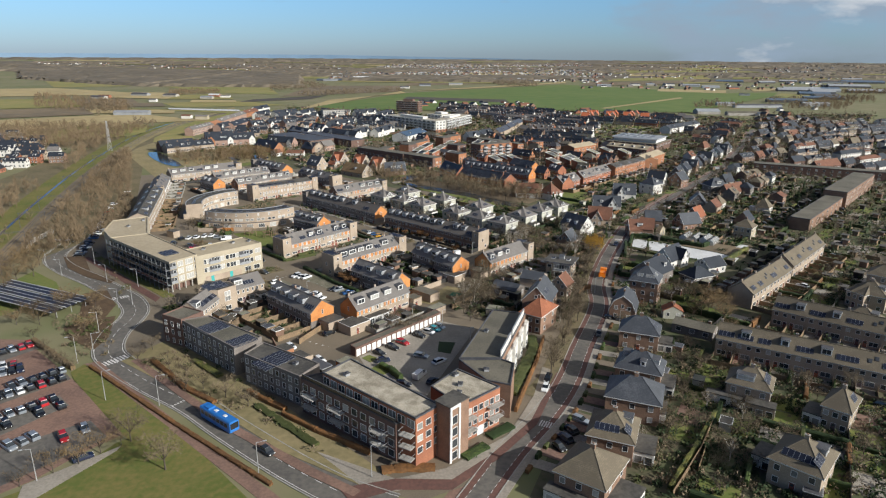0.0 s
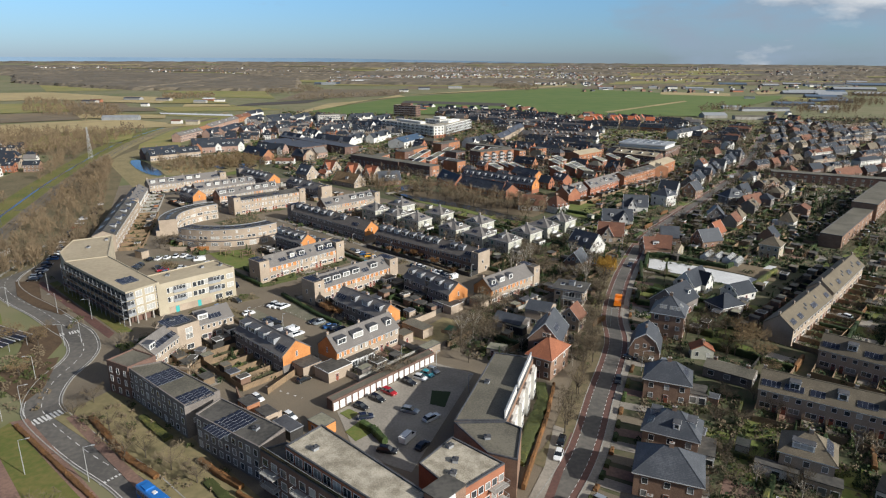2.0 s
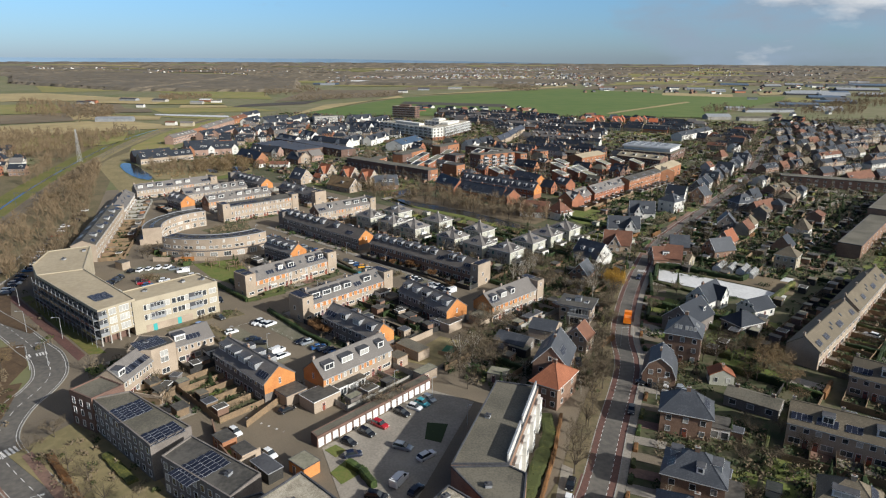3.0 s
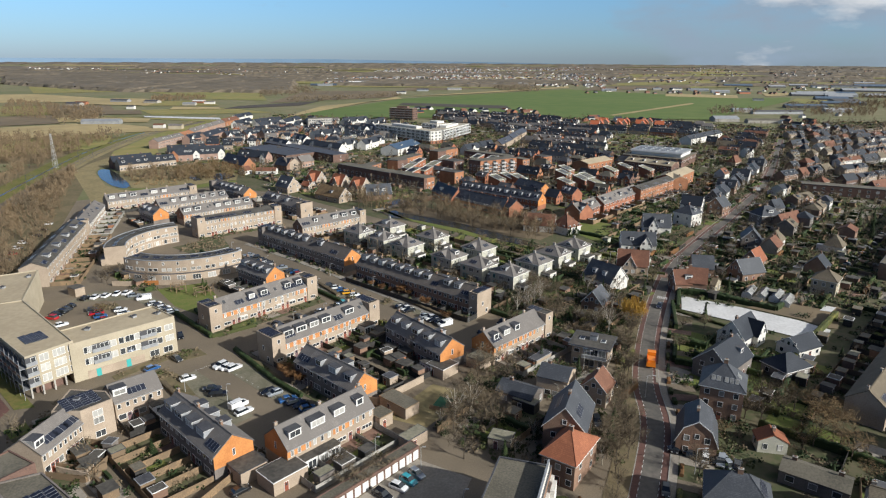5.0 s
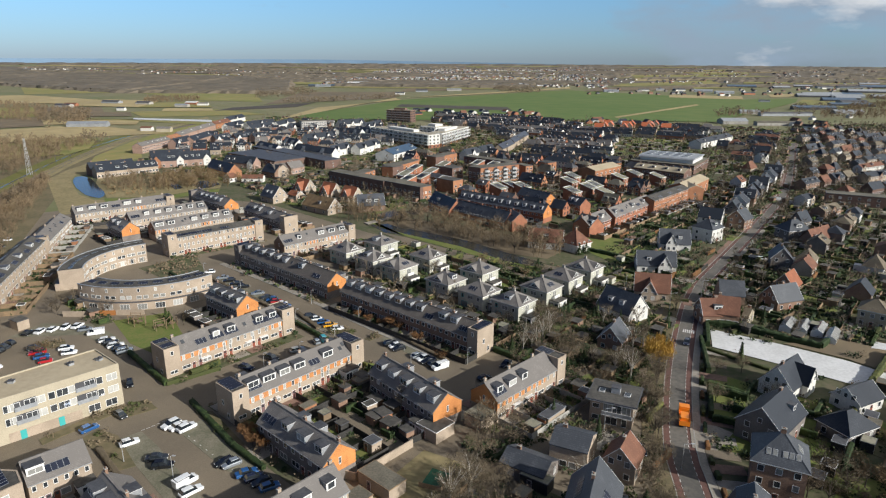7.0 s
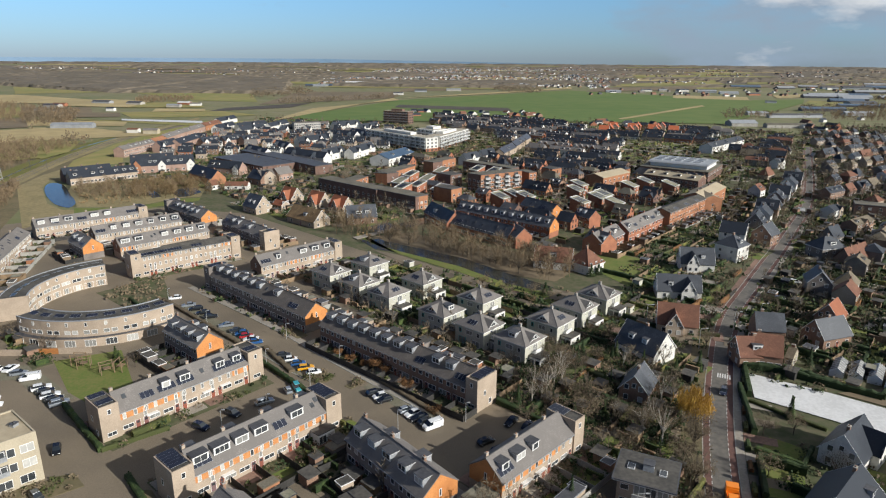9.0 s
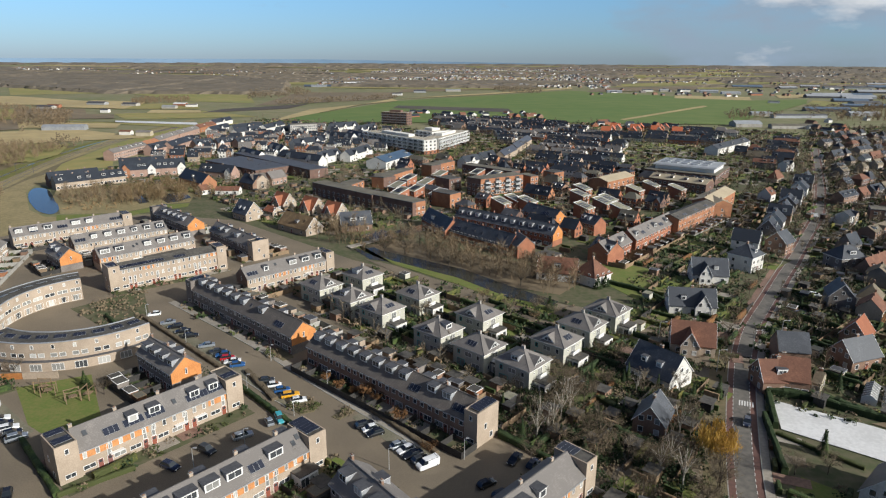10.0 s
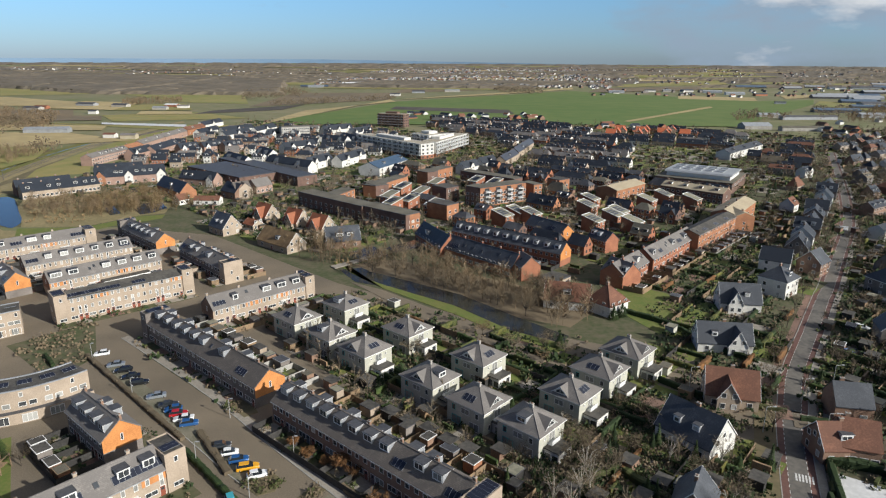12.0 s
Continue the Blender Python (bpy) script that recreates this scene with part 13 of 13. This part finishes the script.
yards("brick_yards", [(-60.8, 590.6), (-31.3, 686.4), (57.0, 663.5), (145.5, 640.3), (197.1, 564.0), (170.9, 506.3), (100.7, 428.5), (66.3, 419.2), (35.5, 426.3), (-3.9, 479.4), (-36.8, 519.8)], -42, 31, "gardens and paths of the brick quarter", cell=9, clear=5.5, green=0.25, bush=30)
yards("canal_yards", [(-140.5, 537.8), (-46.0, 590.9), (-3.4, 469.0), (-27.4, 448.1), (-46.0, 440.5), (-104.3, 481.6)], -42, 32, "gardens and hedges beside the canal", cell=9, clear=6, trees=0.6, bush=9)
yards("new_yards", [(-241.2, 557.5), (-140.5, 537.8), (-48.7, 611.0), (27.5, 687.8), (62.1, 720.0), (-53.9, 971.7), (-245.8, 1033.2), (-250.3, 708.3)], -10, 33, "gardens and lawns of the new quarter", cell=12, clear=6, green=0.55, trees=0.35, bush=22)
yards("middle_yards", [(26.7, 661.4), (197.1, 564.0), (271.4, 623.1), (422.3, 905.9), (278.4, 970.3), (55.3, 1075.7), (-12.3, 974.0)], -35, 34, "gardens of the middle quarter", cell=12, clear=6, green=0.4, trees=0.5, bush=22)
yards("east_yards", [(132.4, 421.7), (158.7, 428.7), (167.1, 358.1), (642.0, 977.7), (462.3, 966.4), (255.8, 601.7), (193.1, 547.8), (129.8, 461.8)], 40, 35, "gardens beside the long street", cell=10, clear=6, green=0.35, trees=0.8, bush=9)
yards("east_yards", [(82.6, 274.8), (122.8, 245.6), (149.5, 199.9), (175.1, 200.8), (643.6, 814.3), (460.9, 871.0), (165.2, 461.1)], 45, 36, "gardens of the eastern quarter", cell=10, clear=6, green=0.3, trees=0.7, bush=12)
scatter([(39.7, 105.9), (43.6, 145.0), (67.3, 217.7), (95.3, 179.9), (110.8, 140.9), (88.6, 106.8)], 1500, GREEN, BROWN, MOSS, BROWN)
scatter([(2.3, 201.1), (15.0, 237.5), (33.2, 259.6), (65.5, 278.0), (54.5, 226.2), (43.2, 190.4), (18.1, 186.6)], 1300, GREEN, BROWN, MOSS, BROWN)
scatter([(20.1, 274.3), (24.9, 301.1), (51.6, 317.4), (77.5, 311.2), (65.1, 263.7), (32.0, 259.8)], 1500, GREEN, BROWN, MOSS, BROWN)
scatter([(-37.0, 348.1), (-24.6, 394.5), (30.2, 359.4), (72.0, 350.3), (61.0, 317.5), (24.7, 298.3), (-4.8, 313.0)], 700, GREEN, BROWN, MOSS, BROWN)
scatter([(79.3, 383.5), (122.2, 429.4), (157.9, 430.2), (107.4, 351.0), (86.7, 311.3), (66.9, 332.6)], 900, GREEN, BROWN, MOSS, BROWN)
scatter([(91.4, 299.4), (114.9, 351.1), (153.4, 398.5), (184.9, 399.2), (116.1, 294.4)], 1200, GREEN, BROWN, MOSS, BROWN)
scatter([(87.5, 283.7), (130.2, 252.0), (224.7, 318.8), (250.2, 422.3), (127.5, 339.4)], 1500, GREEN, BROWN, MOSS, BROWN)
scatter([(-89.2, 162.5), (-81.2, 173.8), (-43.9, 143.2), (-13.4, 113.9), (-20.4, 113.8), (-54.8, 137.6)], 260, BROWN, BROWN, MOSS, BROWN)
scatter([(83.6, 434.2), (138.8, 492.4), (197.9, 518.5), (164.6, 444.2), (128.1, 427.6), (97.7, 406.3)], 900, GREEN, BROWN, MOSS, BROWN)
scatter([(-117.4, 346.5), (-101.2, 364.8), (-87.8, 340.3), (-91.8, 325.7)], 160, BROWN)
scatter_trees([(39.7, 105.9), (43.6, 145.0), (67.3, 217.7), (95.3, 179.9), (110.8, 140.9), (88.6, 106.8)], 130, ("bare", "bare", "conifer", "pale", "birch"), 1, (0.3, 0.6), 6.0)
scatter_trees([(90.1, 243.6), (103.3, 197.7), (124.7, 162.1), (212.9, 297.3), (190.1, 341.7)], 90, ("bare", "bare", "conifer", "pale"), 2, (0.3, 0.6), 6.0)
scatter_trees([(2.3, 201.1), (15.0, 237.5), (33.2, 259.6), (65.5, 278.0), (42.1, 190.4), (18.1, 186.6)], 90, ("bare", "conifer", "bare", "birch"), 3, (0.4, 0.8), 6.0)
scatter_trees([(20.1, 274.3), (24.9, 301.1), (51.6, 317.4), (77.5, 311.2), (62.8, 263.6), (32.0, 259.8)], 90, ("bare", "conifer", "bare", "birch", "conifer"), 4, (0.35, 0.7), 6.0)
scatter_trees([(91.4, 299.4), (116.7, 351.2), (155.6, 398.6), (184.9, 399.2), (116.1, 294.4)], 90, ("bare", "conifer", "bare", "conifer"), 5, (0.35, 0.7), 6.0)
scatter_trees([(77.5, 419.2), (138.8, 492.4), (197.9, 518.5), (164.6, 444.2), (128.1, 427.6), (93.5, 394.1)], 80, ("bare", "conifer", "bare"), 6, (0.4, 0.7), 6.0)
scatter_trees([(-37.0, 348.1), (-24.6, 394.5), (30.2, 359.4), (72.0, 350.3), (61.0, 317.5), (24.7, 298.3), (-4.8, 313.0)], 50, ("bare", "pale", "bare"), 7, (0.3, 0.6), 8)
scatter_trees([(-156.4, 243.7), (-188.2, 328.1), (-224.7, 465.5), (-294.1, 666.3), (-312.8, 620.1), (-203.5, 304.3)], 36, ("bare", "bare", "pale"), 10, (0.8, 1.2), 7)

sprigs("bare_trees", "bare garden trees between the houses", 5, twig_dark, (4, 8))
shrubs("green_bushes", GREEN, "evergreen garden bushes", leaf_green, 1, (0.6, 1.7), 24, 0.55)
shrubs("moss_bushes", MOSS, "yellow-green garden bushes and ivy", leaf_moss, 2, (0.5, 1.4), 22, 0.5)
shrubs("bare_bushes", BROWN, "bare brown garden bushes", twig, 3, (0.5, 1.5), 24, 0.42)

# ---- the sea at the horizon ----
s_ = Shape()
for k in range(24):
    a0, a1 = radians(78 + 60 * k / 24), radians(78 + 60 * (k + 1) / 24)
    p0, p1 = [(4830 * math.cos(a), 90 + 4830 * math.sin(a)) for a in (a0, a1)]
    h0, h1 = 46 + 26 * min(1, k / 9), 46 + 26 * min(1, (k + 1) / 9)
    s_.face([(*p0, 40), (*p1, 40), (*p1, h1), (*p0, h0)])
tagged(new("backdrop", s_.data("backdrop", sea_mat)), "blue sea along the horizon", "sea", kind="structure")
